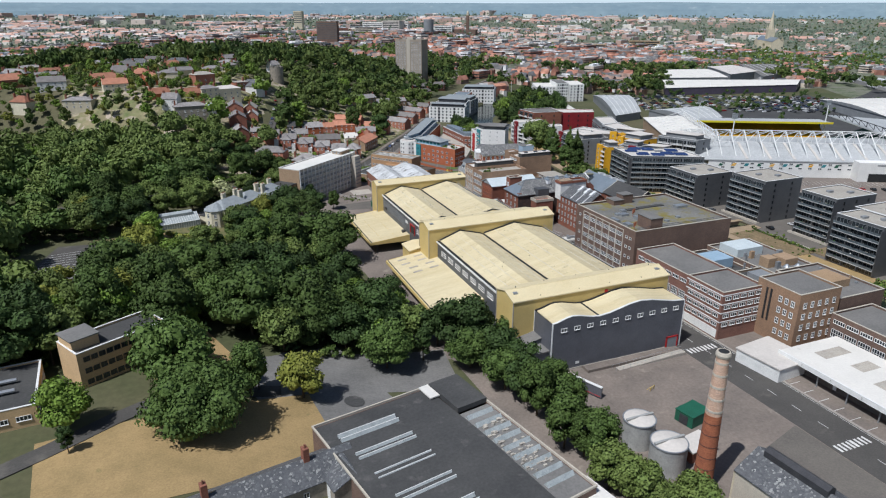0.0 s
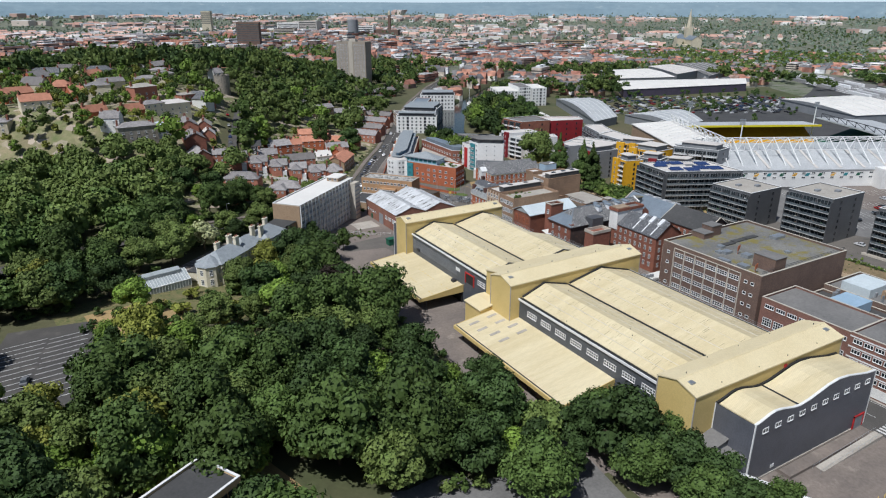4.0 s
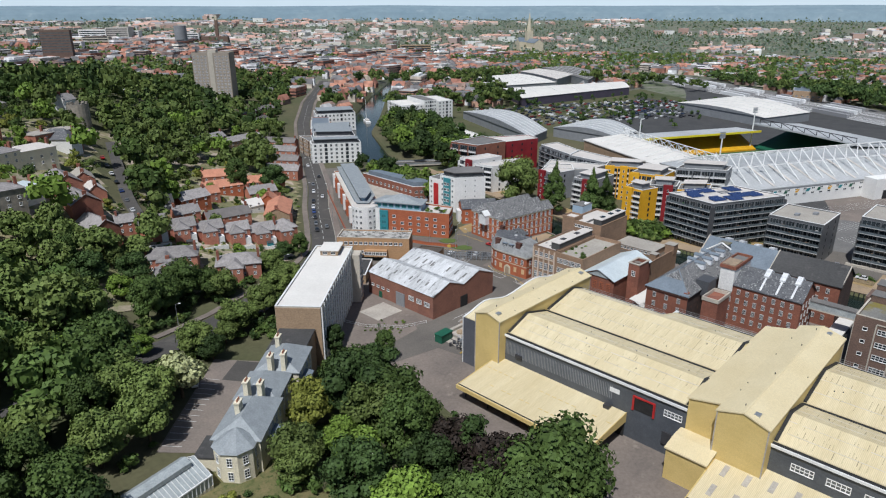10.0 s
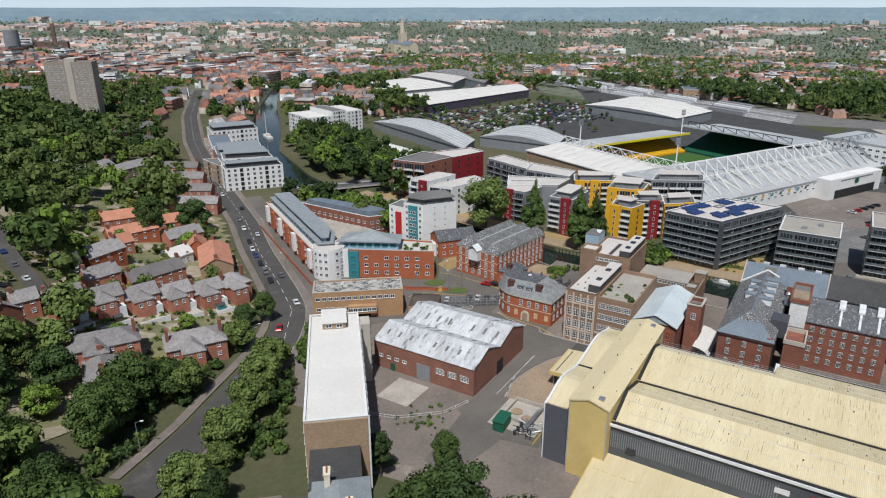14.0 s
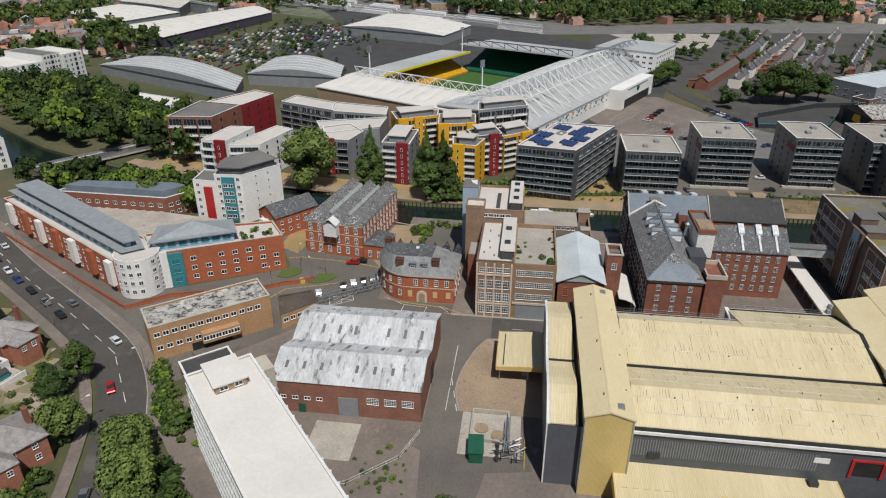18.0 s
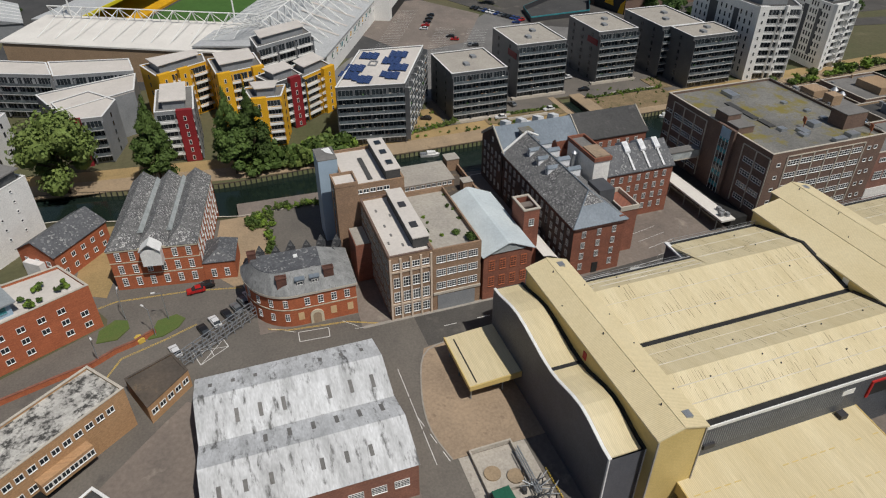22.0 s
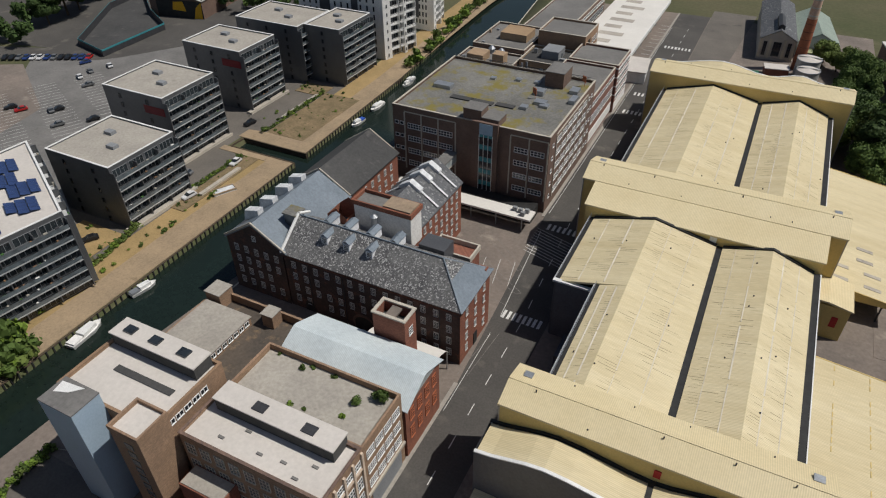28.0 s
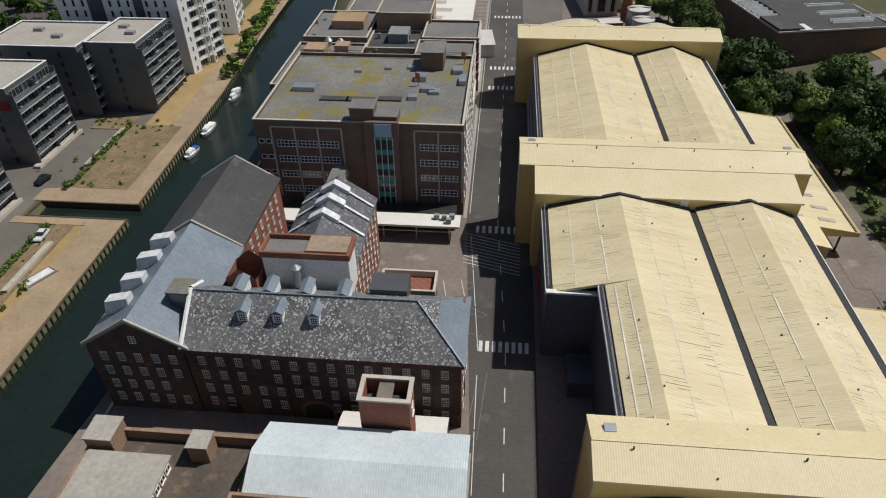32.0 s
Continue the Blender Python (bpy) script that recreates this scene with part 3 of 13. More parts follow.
PITCH = material("mown pitch turf", (0.06, 0.14, 0.03), (0.05, 0.115, 0.025), 0.9, scale=0.2, fine=3, wave=0.18, wave_axis="X", bump=0.0)
RUST = material("rusty brick chimney", (0.40, 0.15, 0.075), (0.28, 0.10, 0.055), 0.9, scale=0.4, fine=3, bricks=(0.9, 0.85, 0.8), bump=0.2)
TANK = material("weathered pale metal tank", (0.46, 0.46, 0.44), (0.33, 0.33, 0.32), 0.6, 0.2, scale=0.3, fine=3, bump=0.1, stain=(0.25, 0.20, 0.15), stain_at=0.62)
GREEN_PAINT = material("green painted steel", (0.022, 0.115, 0.07), (0.018, 0.09, 0.055), 0.5, scale=0.4, fine=3, bump=0.05)
BARK = material("bark", (0.10, 0.075, 0.05), (0.06, 0.045, 0.03), 0.95, scale=1.5, fine=8, bump=0.4)
JOINT = material("weathered roof joint", (0.72, 0.67, 0.56), (0.50, 0.45, 0.36), 0.7, scale=0.25, fine=1.0, bump=0.1)
# Distance haze is mixed into this leaf colour, paler and bluer.
FAR_LEAVES = material("haze-tinted distant foliage", (0.16, 0.21, 0.16), (0.22, 0.27, 0.205), 0.8, scale=0.02, fine=0.2, bump=0.0, island=0.3, spec=0.1)
PINK_TAR = material("worn pinkish asphalt", (0.24, 0.20, 0.17), (0.18, 0.155, 0.135), 0.9, scale=0.1, fine=2, bump=0.15)
LEAD_PALE = material("pale weathered lead and slate", (0.30, 0.325, 0.335), (0.235, 0.255, 0.265), 0.6, scale=0.5, fine=3, bump=0.2)
BRICK_SHED = material("sooty red-brown brick", (0.30, 0.145, 0.10), (0.22, 0.11, 0.08), 0.9, scale=0.2, fine=3, bricks=(0.9, 0.85, 0.8), bump=0.1)
TOWER_BRICK = material("weathered brown-grey cladding", (0.36, 0.305, 0.25), (0.29, 0.245, 0.20), 0.85, scale=0.2, fine=3, bump=0.1)
BEIGE = material("beige rendered panels", (0.64, 0.45, 0.25), (0.56, 0.39, 0.22), 0.85, scale=0.25, fine=3, bump=0.08)
ROUGH_GRASS = material("rough garden grass", (0.12, 0.13, 0.05), (0.20, 0.165, 0.08), 0.95, scale=0.25, fine=2.5, bump=0.4, stain=(0.06, 0.085, 0.025), stain_at=0.52)
TAN_CONC = material("tan stained concrete", (0.36, 0.27, 0.185), (0.27, 0.205, 0.145), 0.9, scale=0.09, fine=1.6, bump=0.15, stain=(0.17, 0.125, 0.09), stain_at=0.6)
BRICK_TAN = material("orange-tan brick", (0.47, 0.295, 0.155), (0.39, 0.24, 0.125), 0.9, scale=0.2, fine=3, bricks=(0.9, 0.85, 0.8), bump=0.1)
ROOF_DIRTY = material("black-stained pale roof", (0.56, 0.545, 0.50), (0.34, 0.325, 0.30), 0.85, scale=0.26, fine=1.8, bump=0.15, stain=(0.06, 0.058, 0.054), stain_at=0.475, grain_mix=0.5)
WORN_TAR = material("sun-bleached works asphalt", (0.165, 0.148, 0.128), (0.115, 0.104, 0.092), 0.9, scale=0.05, fine=2.0, bump=0.2, stain=(0.085, 0.08, 0.072), stain_at=0.6)
TOWN_GROUND = material("streets and gardens of the town", (0.20, 0.19, 0.165), (0.115, 0.14, 0.075), 0.95, scale=0.03, fine=0.3, bump=0.1, stain=(0.06, 0.085, 0.035), stain_at=0.52)
FELT_TAN = material("sun-bleached tan roof felt and cloud-shade tone", (0.40, 0.37, 0.32), (0.31, 0.285, 0.25), 0.9, scale=0.09, fine=1.6, bump=0.15, stain=(0.20, 0.18, 0.155), stain_at=0.63)
BOARD_WORN = material("weathered white boarding", (0.74, 0.75, 0.75), (0.50, 0.51, 0.52), 0.7, scale=0.7, fine=4, bump=0.1, stain=(0.24, 0.24, 0.24), stain_at=0.66)
BOAT_BLUE = material("bright blue canvas", (0.03, 0.09, 0.42), (0.02, 0.07, 0.33), 0.7, scale=0.6, bump=0.1)
# Mill brick with soot and the north side's shade in one colour.
BRICK_SOOT_SHADE = material("sooty brick darkened by shade", (0.10, 0.068, 0.058), (0.06, 0.047, 0.042), 0.9, scale=0.2, fine=1.6, bricks=(0.9, 0.88, 0.85), bump=0.1, stain=(0.17, 0.085, 0.062), stain_at=0.56, grain_mix=0.5)
BRICK_WORKS = material("warm tan-brown works brick", (0.335, 0.225, 0.145), (0.25, 0.17, 0.112), 0.9, scale=0.2, fine=3, bricks=(0.9, 0.85, 0.8), bump=0.1, stain=(0.15, 0.105, 0.08), stain_at=0.64)
PINK_FRAME = material("pinkish-buff concrete piers", (0.62, 0.50, 0.39), (0.52, 0.42, 0.33), 0.85, scale=0.3, fine=4, bump=0.08)
FELT_BROWN = material("brown worn roof felt", (0.115, 0.092, 0.072), (0.075, 0.064, 0.054), 0.9, scale=0.14, fine=1.6, bump=0.15, stain=(0.19, 0.135, 0.085), stain_at=0.56)
STAIR_BLUE = material("pale silver-blue cladding", (0.37, 0.47, 0.565), (0.32, 0.415, 0.505), 0.5, scale=0.1, fine=3, bump=0.05, grain_mix=0.15)
SLATE_PALE = material("silvery weathered mansard slate", (0.30, 0.305, 0.30), (0.17, 0.175, 0.175), 0.75, scale=0.5, fine=3.2, bump=0.3, grain_mix=0.4, stain=(0.09, 0.09, 0.09), stain_at=0.58, stretch=(1, 1, 0.5))
LEAVES = [
    material("dark green leaves", (0.035, 0.061, 0.018), (0.053, 0.088, 0.024), 0.7, scale=0.25, fine=2.5, bump=0.0, island=0.24, rnd=0.3, spec=0.2),
    material("mid green leaves", (0.057, 0.094, 0.023), (0.083, 0.126, 0.030), 0.7, scale=0.25, fine=2.5, bump=0.0, island=0.24, rnd=0.3, spec=0.2),
    material("bright green leaves", (0.130, 0.205, 0.032), (0.170, 0.250, 0.042), 0.7, scale=0.25, fine=2.5, bump=0.0, island=0.22, rnd=0.18, spec=0.2),
    material("purple-brown leaves", (0.022, 0.018, 0.014), (0.035, 0.024, 0.018), 0.7, scale=0.25, fine=2.5, bump=0.0, island=0.25, rnd=0.1, spec=0.2),
    material("creamy white leaves", (0.42, 0.43, 0.22), (0.30, 0.34, 0.15), 0.7, scale=0.25, fine=2.5, bump=0.0, island=0.3, spec=0.2),
    material("yellow-green leaves", (0.17, 0.195, 0.036), (0.225, 0.23, 0.044), 0.7, scale=0.25, fine=2.5, bump=0.0, island=0.22, rnd=0.18, spec=0.2),
    material("olive green leaves", (0.098, 0.140, 0.036), (0.132, 0.170, 0.044), 0.7, scale=0.25, fine=2.5, bump=0.0, island=0.24, rnd=0.25, spec=0.2),
]
BRICK_HOUSE = material("sunlit red house brick", (0.46, 0.20, 0.13), (0.36, 0.155, 0.105), 0.9, scale=0.25, fine=3, bricks=(0.9, 0.85, 0.8), bump=0.1, rnd=0.15)
SLATE_HOUSE = material("weathered grey house slates", (0.30, 0.28, 0.27), (0.215, 0.20, 0.195), 0.8, scale=0.3, fine=3, bump=0.3, rnd=0.22, cells=(1.6, 1.2, (0.31, 0.29, 0.26)))
TILE_ORANGE = material("orange-red pantiles", (0.48, 0.22, 0.14), (0.36, 0.165, 0.105), 0.85, scale=0.3, fine=3, bump=0.3, rnd=0.2)
CREAM_RENDER = material("sunlit cream render", (0.74, 0.68, 0.52), (0.64, 0.58, 0.44), 0.85, scale=0.2, fine=3, bump=0.05)
GARDEN = material("small garden plots of lawn, earth and paving", (0.14, 0.165, 0.065), (0.26, 0.215, 0.13), 0.95, scale=0.12, fine=1.6, bump=0.2, cells=(0.2, 0.98, (0.37, 0.31, 0.24)))
TOWN_WALL = ramp_material("brick and rendered town walls", [(0, (0.375, 0.181, 0.131)), (0.34, (0.500, 0.300, 0.219)), (0.55, (0.575, 0.500, 0.413)), (0.70, (0.250, 0.175, 0.150)), (0.80, (0.800, 0.750, 0.663)), (0.91, (0.800, 0.800, 0.800))], scale=0.12)
TOWN_ROOF = ramp_material("red, brown and slate town roofs", [(0, (0.377, 0.176, 0.124)), (0.24, (0.189, 0.182, 0.182)), (0.46, (0.293, 0.202, 0.163)), (0.66, (0.137, 0.137, 0.143)), (0.80, (0.455, 0.227, 0.156)), (0.92, (0.468, 0.461, 0.455))], scale=0.12)
TOWN_FLAT = ramp_material("felted and pale flat town roofs", [(0, (0.188, 0.188, 0.188)), (0.3, (0.375, 0.369, 0.356)), (0.5, (0.125, 0.125, 0.131)), (0.66, (0.562, 0.556, 0.537)), (0.85, (0.800, 0.800, 0.800))], scale=0.1)
# Far palette: distance haze mixed in as paler, greyer house colours.
CITY_WALL = ramp_material("hazed far house walls", [(0, (0.470, 0.325, 0.269)), (0.3, (0.605, 0.515, 0.448)), (0.55, (0.739, 0.683, 0.605)), (0.74, (0.800, 0.795, 0.750)), (0.88, (0.403, 0.302, 0.269))])
CITY_ROOF = ramp_material("hazed far house roofs", [(0, (0.500, 0.300, 0.237)), (0.28, (0.325, 0.312, 0.312)), (0.5, (0.575, 0.375, 0.300)), (0.72, (0.300, 0.275, 0.275)), (0.88, (0.625, 0.575, 0.537))])
CITY_FLAT = ramp_material("hazed far flat roofs", [(0, (0.529, 0.529, 0.529)), (0.3, (0.299, 0.299, 0.305)), (0.5, (0.736, 0.736, 0.724)), (0.72, (0.391, 0.385, 0.380)), (0.9, (0.800, 0.800, 0.800))])
CAR_PAINT = ramp_material("parked car paint", [(0, (0.5, 0.5, 0.5)), (0.2, (0.03, 0.03, 0.035)), (0.5, (0.13, 0.135, 0.14)), (0.72, (0.03, 0.05, 0.10)), (0.82, (0.22, 0.02, 0.02)), (0.87, (0.75, 0.75, 0.74))], rough=0.35)
# Distance haze is put into this bluish colour.
FAR_WOOD = material("hazed far country", (0.10, 0.13, 0.145), (0.14, 0.17, 0.18), 0.95, scale=0.006, fine=0.03, bump=0.0, stain=(0.22, 0.24, 0.24), stain_at=0.6)
# Emissive colour that stands in for bright sky at the horizon.
SKY_BANK = material("glowing horizon haze", (0.1, 0.11, 0.12), (0.1, 0.11, 0.12), 0.95, scale=0.001, fine=0.004, bump=0.0)
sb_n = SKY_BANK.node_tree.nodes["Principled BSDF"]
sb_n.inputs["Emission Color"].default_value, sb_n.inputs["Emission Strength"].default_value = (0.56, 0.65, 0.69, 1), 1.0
# A faint emission adds more haze to the far hills.
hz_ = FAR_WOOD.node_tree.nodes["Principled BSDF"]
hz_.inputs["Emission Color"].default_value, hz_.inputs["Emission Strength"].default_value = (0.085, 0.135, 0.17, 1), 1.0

# ---- ground, river ----
def ground_sheet():
    near = list(np.arange(-40, 720, 6.0))
    south = [-5000, -3600, -2600, -1900, -1400, -1000, -700, -480, -320, -200, -110]
    north = [740, 770, 810, 860, 930, 1020, 1150, 1300, 1500, 1750, 2050, 2400, 2800, 3300, 3900, 4500, 5000]
    rows = south + sorted(near + [INLET[0] - 0.1, INLET[0], INLET[1], INLET[1] + 0.1, 282, 284, 326, 328]) + north
    left = np.array([-5000, -4000, -3200, -2500, -1900, -1450, -1100, -830, -640, -500, -400, -330, -280, -245, -215, -190] + list(np.arange(-170, 200, 6.0)) + [205])
    right = np.array([0, 4, 8, 14, 22, 24, 32, 46, 64, 88, 120, 160, 210, 270, 350, 450, 570, 720, 900, 1150, 1450, 1800, 2200, 2700, 3300, 4000, 4700])
    v, wide = [], 0
    for y in rows:
        xc, hw = river_x(min(max(y, -900), 1000))
        bank = -2.6 if -900 < y < 1000 else 0.0
        # keep the columns near the works straight and squeeze only those beside the river
        t = np.clip((left - 40) / 165, 0, 1)
        lf = left + t * t * (xc - hw - 205)
        row = [(x, y, gz(x, y)) for x in lf]
        row += [(xc - hw + 0.05, y, bank), (xc, y, bank - 0.4), (xc + hw - 0.05, y, bank)]
        basin = INLET[0] <= y <= INLET[1]
        row += [(xc + hw + r, y, -2.6 if basin and r < INLET[2] else gz(xc + hw + r, y)) for r in right]
        wide = len(row)
        v += row
    n = len(rows)
    i = np.arange((n - 1) * (wide - 1))
    a = i // (wide - 1) * wide + i % (wide - 1)
    f = np.stack([a, a + 1, a + wide + 1, a + wide], 1)
    va = np.array(v)
    me = np_mesh("ground", va, f, EARTH, smooth=False)
    me.materials.append(TOWN_GROUND)
    mid = va[f].mean(axis=1)
    town = (np.hypot(mid[:, 0] - 150, mid[:, 1] - 300) > 640) & (mid[:, 1] > -600) & ((mid[:, 0] > 330) | (mid[:, 1] > 1000))
    me.polygons.foreach_set("material_index", town.astype(np.int32))
    return me


tagged(new("ground", ground_sheet()), "sheet of dry grass and woodland earth with a river channel", "ground", kind="structure")
wat = MB()
ys = sorted(list(range(-900, 1001, 20)) + [282, 284, 326, 328])
for y0, y1 in zip(ys, ys[1:]):
    (a, ha), (b, hb) = river_x(y0), river_x(y1)
    wat.face([(a - ha - 1, y0, -1.3), (a + ha + 1, y0, -1.3), (b + hb + 1, y1, -1.3), (b - hb - 1, y1, -1.3)])
wat.box(222, INLET[0], -1.5, 222 + INLET[2] + 3, INLET[1], -1.304)
piece("water", wat, WATER, "dark slow river between piled banks", "river", "structure")


def ribbon(pts, w, dz, step=6.0, thick=0.25, drape=True, z=0.0):
    """A strip of ground laid along a line, following the slope."""
    b, line = MB(), []
    for p, q in zip(pts, pts[1:]):
        n = max(1, int(math.dist(p, q) / step))
        line += [(p[0] + (q[0] - p[0]) * i / n, p[1] + (q[1] - p[1]) * i / n) for i in range(n)]
    line.append(pts[-1])
    for it in range(2):
        line = [line[0]] + [((a[0] + 2 * m[0] + c[0]) / 4, (a[1] + 2 * m[1] + c[1]) / 4) for a, m, c in zip(line, line[1:], line[2:])] + [line[-1]]
    rows = []
    for i, p in enumerate(line):
        a, c = Vector(line[max(0, i - 1)]), Vector(line[min(len(line) - 1, i + 1)])
        d = (c - a).normalized()
        nrm = Vector((-d.y, d.x)) * w / 2
        h = (gz(*p) if drape else z) + dz
        hl, hr = (max(gz(p[0] + s * nrm.x, p[1] + s * nrm.y), gz(*p)) + dz if drape else h for s in (1, -1))
        h = max(h, (hl + hr) / 2)
        rows.append(((p[0] + nrm.x, p[1] + nrm.y, h), (p[0] - nrm.x, p[1] - nrm.y, h)))
    for (a, c), (d, e) in zip(rows, rows[1:]):
        b.face([a, c, e, d])
        b.face([(a[0], a[1], a[2] - thick), a, d, (d[0], d[1], d[2] - thick)]).face([c, (c[0], c[1], c[2] - thick), (e[0], e[1], e[2] - thick), e])
    return b


def drape(x0, y0, x1, y1, dz, step=5.0, rz=0.0):
    """A rectangle of ground laid on the slope, turned about its first corner."""
    b = MB()
    nx, ny = max(1, int((x1 - x0) / step)), max(1, int((y1 - y0) / step))
    c, s = math.cos(radians(rz)), math.sin(radians(rz))

    def at(i, j):
        u, w = (x1 - x0) * i / nx, (y1 - y0) * j / ny
        x, y = x0 + u * c - w * s, y0 + u * s + w * c
        return (x, y, gz(x, y) + dz)
    for i in range(nx):
        for j in range(ny):
            b.face([at(i, j), at(i + 1, j), at(i + 1, j + 1), at(i, j + 1)])
    return b


def slab(poly, z1, z0=-0.6):
    return MB().prism(poly, z0, z1, bottom=True)


# the works' yards and roads lie flat between the slope and the river
piece("yard", slab([(70, 40), (207, 40), (203, 120), (199, 226), (206, 300), (208, 352), (150, 352), (143, 400), (100, 420), (72, 400), (66, 330), (66, 200)], 0.03), YARD, "worn concrete yard of the works", "yard", "structure")

# ---- the great yellow hall ----
hall = thing("factory_hall", 110, 224, 0, label="huge factory hall with cream roofs, yellow bays and grey cladding", category="factory")
WEST, EAST, EAST2 = 86.5, 132.6, 124.6
ROOF_W = [(WEST + 0.9, 14.7), (95.6, 17.7), (104.7, 15.3)]
ROOF_E = [(105.9, 15.3), (118.9, 18.1), (EAST - 0.9, 14.6)]
ROOF_E2 = [(105.9, 15.3), (118.9, 18.1), (EAST2 - 0.8, 16.5)]

RUN_STAIN = material("dirt run", (0.36, 0.30, 0.19), (0.20, 0.17, 0.11), 0.9, scale=0.3, fine=2)


def hall_roof(name, prof, y0, y1):
    p = [(x, z) for x, z in prof]
    full = p + [(x, z - 0.5) for x, z in reversed(p)] + [p[0]]
    ob = part(name, MB().sweep(full, y0, y1, "y"), CREAM_ROOF, hall, world=True)
    laps, runs = MB(), MB()
    for (xa, za), (xb, zb) in zip(p, p[1:]):
        for k in (0.34, 0.72):
            x, z, y = xa + (xb - xa) * k, za + (zb - za) * k, y0 + 0.6
            while y < y1 - 2:
                ln = random.uniform(8, 30)
                w = random.choice((0.05, 0.08, 0.12))
                laps.box(x - w, y, z - 0.05, x + w, min(y1 - 0.6, y + ln), z + 0.04)
                y += ln + random.uniform(0.2, 1.5)
            for i in range(int((y1 - y0) / 0.6)):
                y = y0 + 0.6 * i + 0.3
                if random.random() < 0.3 + 1.6 * max(0.0, noise.noise(Vector((x * 0.3, y * 0.05, 0))) + 0.1):
                    a, c = random.uniform(-0.02, 0.03), random.uniform(0.05, 0.27) * random.choice((1, 1, -1))
                    u0, u1 = sorted((x + (xb - xa) * a, x + (xb - xa) * (a + c)))
                    v0, v1 = (za + (zb - za) * (u - xa) / (xb - xa) + 0.02 for u in (u0, u1))
                    wd = random.choice((0.05, 0.07, 0.11))
                    runs.face([(u0, y, v0), (u1, y, v1), (u1, y + wd, v1), (u0, y + wd, v0)])
    tagged(part("joint_tape", laps, JOINT, ob, "pale weathered joint tape", world=False), kind="stuff")
    tagged(part("dirt_run", runs, RUN_STAIN, ob, "dark dirt runs down the sheets", world=False), kind="stuff")
    for i in range(4):
        k = random.random()
        (xa, za), (xb, zb) = random.choice(list(zip(p, p[1:])))
        x, z, y = xa + (xb - xa) * k, za + (zb - za) * k, y0 + 3 + (y1 - y0 - 6) * random.random()
        part("roof_vent", MB().cyl(x, y, z - 0.1, z + 0.22, 0.13, n=8), DARK_STEEL, ob)
    return ob


SECTIONS = (("south", 161.3, 219.6, ROOF_E, EAST), ("middle", 237.6, 262.0, ROOF_E, EAST), ("north", 262.0, 290.0, ROOF_E2, EAST2))
for nm, y0, y1, east, xe in SECTIONS:
    hall_roof("roof", ROOF_W, y0, y1)
    hall_roof("roof", east, y0, y1)
    part("valley_gutter", MB().box(104.7, y0, 14.9, 105.9, y1, 15.12), NEAR_BLACK, hall, world=True)
    part("side_wall", MB().box(WEST, y0, -0.5, WEST + 0.4, y1, 14.3), GREY_CLAD, hall, world=True)
    part("side_wall", MB().box(xe - 0.4, y0, -0.5, xe, y1, 14.2 if xe == EAST else 16.0), GREY_CLAD, hall, world=True)
    ez = 14.2 if xe == EAST else 16.0
    part("eaves_gutter", MB().box(WEST - 0.31, y0, 14.0, WEST + 1.0, y1, 14.5), NEAR_BLACK, hall, world=True)
    part("eaves_gutter", MB().box(xe - 1.0, y0, ez - 0.1, xe + 0.11, y1, ez + 0.2), NEAR_BLACK, hall, world=True)
    part("eaves_trim", MB().sweep([(WEST - 0.5, 13.9), (WEST - 0.5, 14.55), (WEST - 0.32, 14.6), (WEST - 0.32, 13.95), (WEST - 0.5, 13.9)], y0, y1, "y"), WHITE_TRIM, hall, world=True)
    part("eaves_trim", MB().sweep([(xe + 0.3, ez - 0.4), (xe + 0.3, ez + 0.25), (xe + 0.12, ez + 0.3), (xe + 0.12, ez - 0.35), (xe + 0.3, ez - 0.4)], y0, y1, "y"), WHITE_TRIM, hall, world=True)
part("step_wall", MB().box(EAST2, 261.8, -0.5, EAST - 0.4, 262.2, 14.4), GREY_CLAD_X, hall, world=True)
part("step_trim", MB().box(EAST2 - 0.3, 261.6, 14.4, EAST + 0.2, 262.5, 14.75), WHITE_TRIM, hall, world=True)
# flashings where the roofs meet the bays
for y, ee in ((219.2, ROOF_E), (161.35, ROOF_E), (238.0, ROOF_E), (289.6, ROOF_E2)):
    for prof in (ROOF_W, ee):
        p = [(x, z + 0.02) for x, z in prof]
        part("flashing", MB().sweep(p + [(x, z + 0.32) for x, z in reversed(p)] + [p[0]], y - 0.35, y + 0.35, "y"), NEAR_BLACK, hall, world=True)


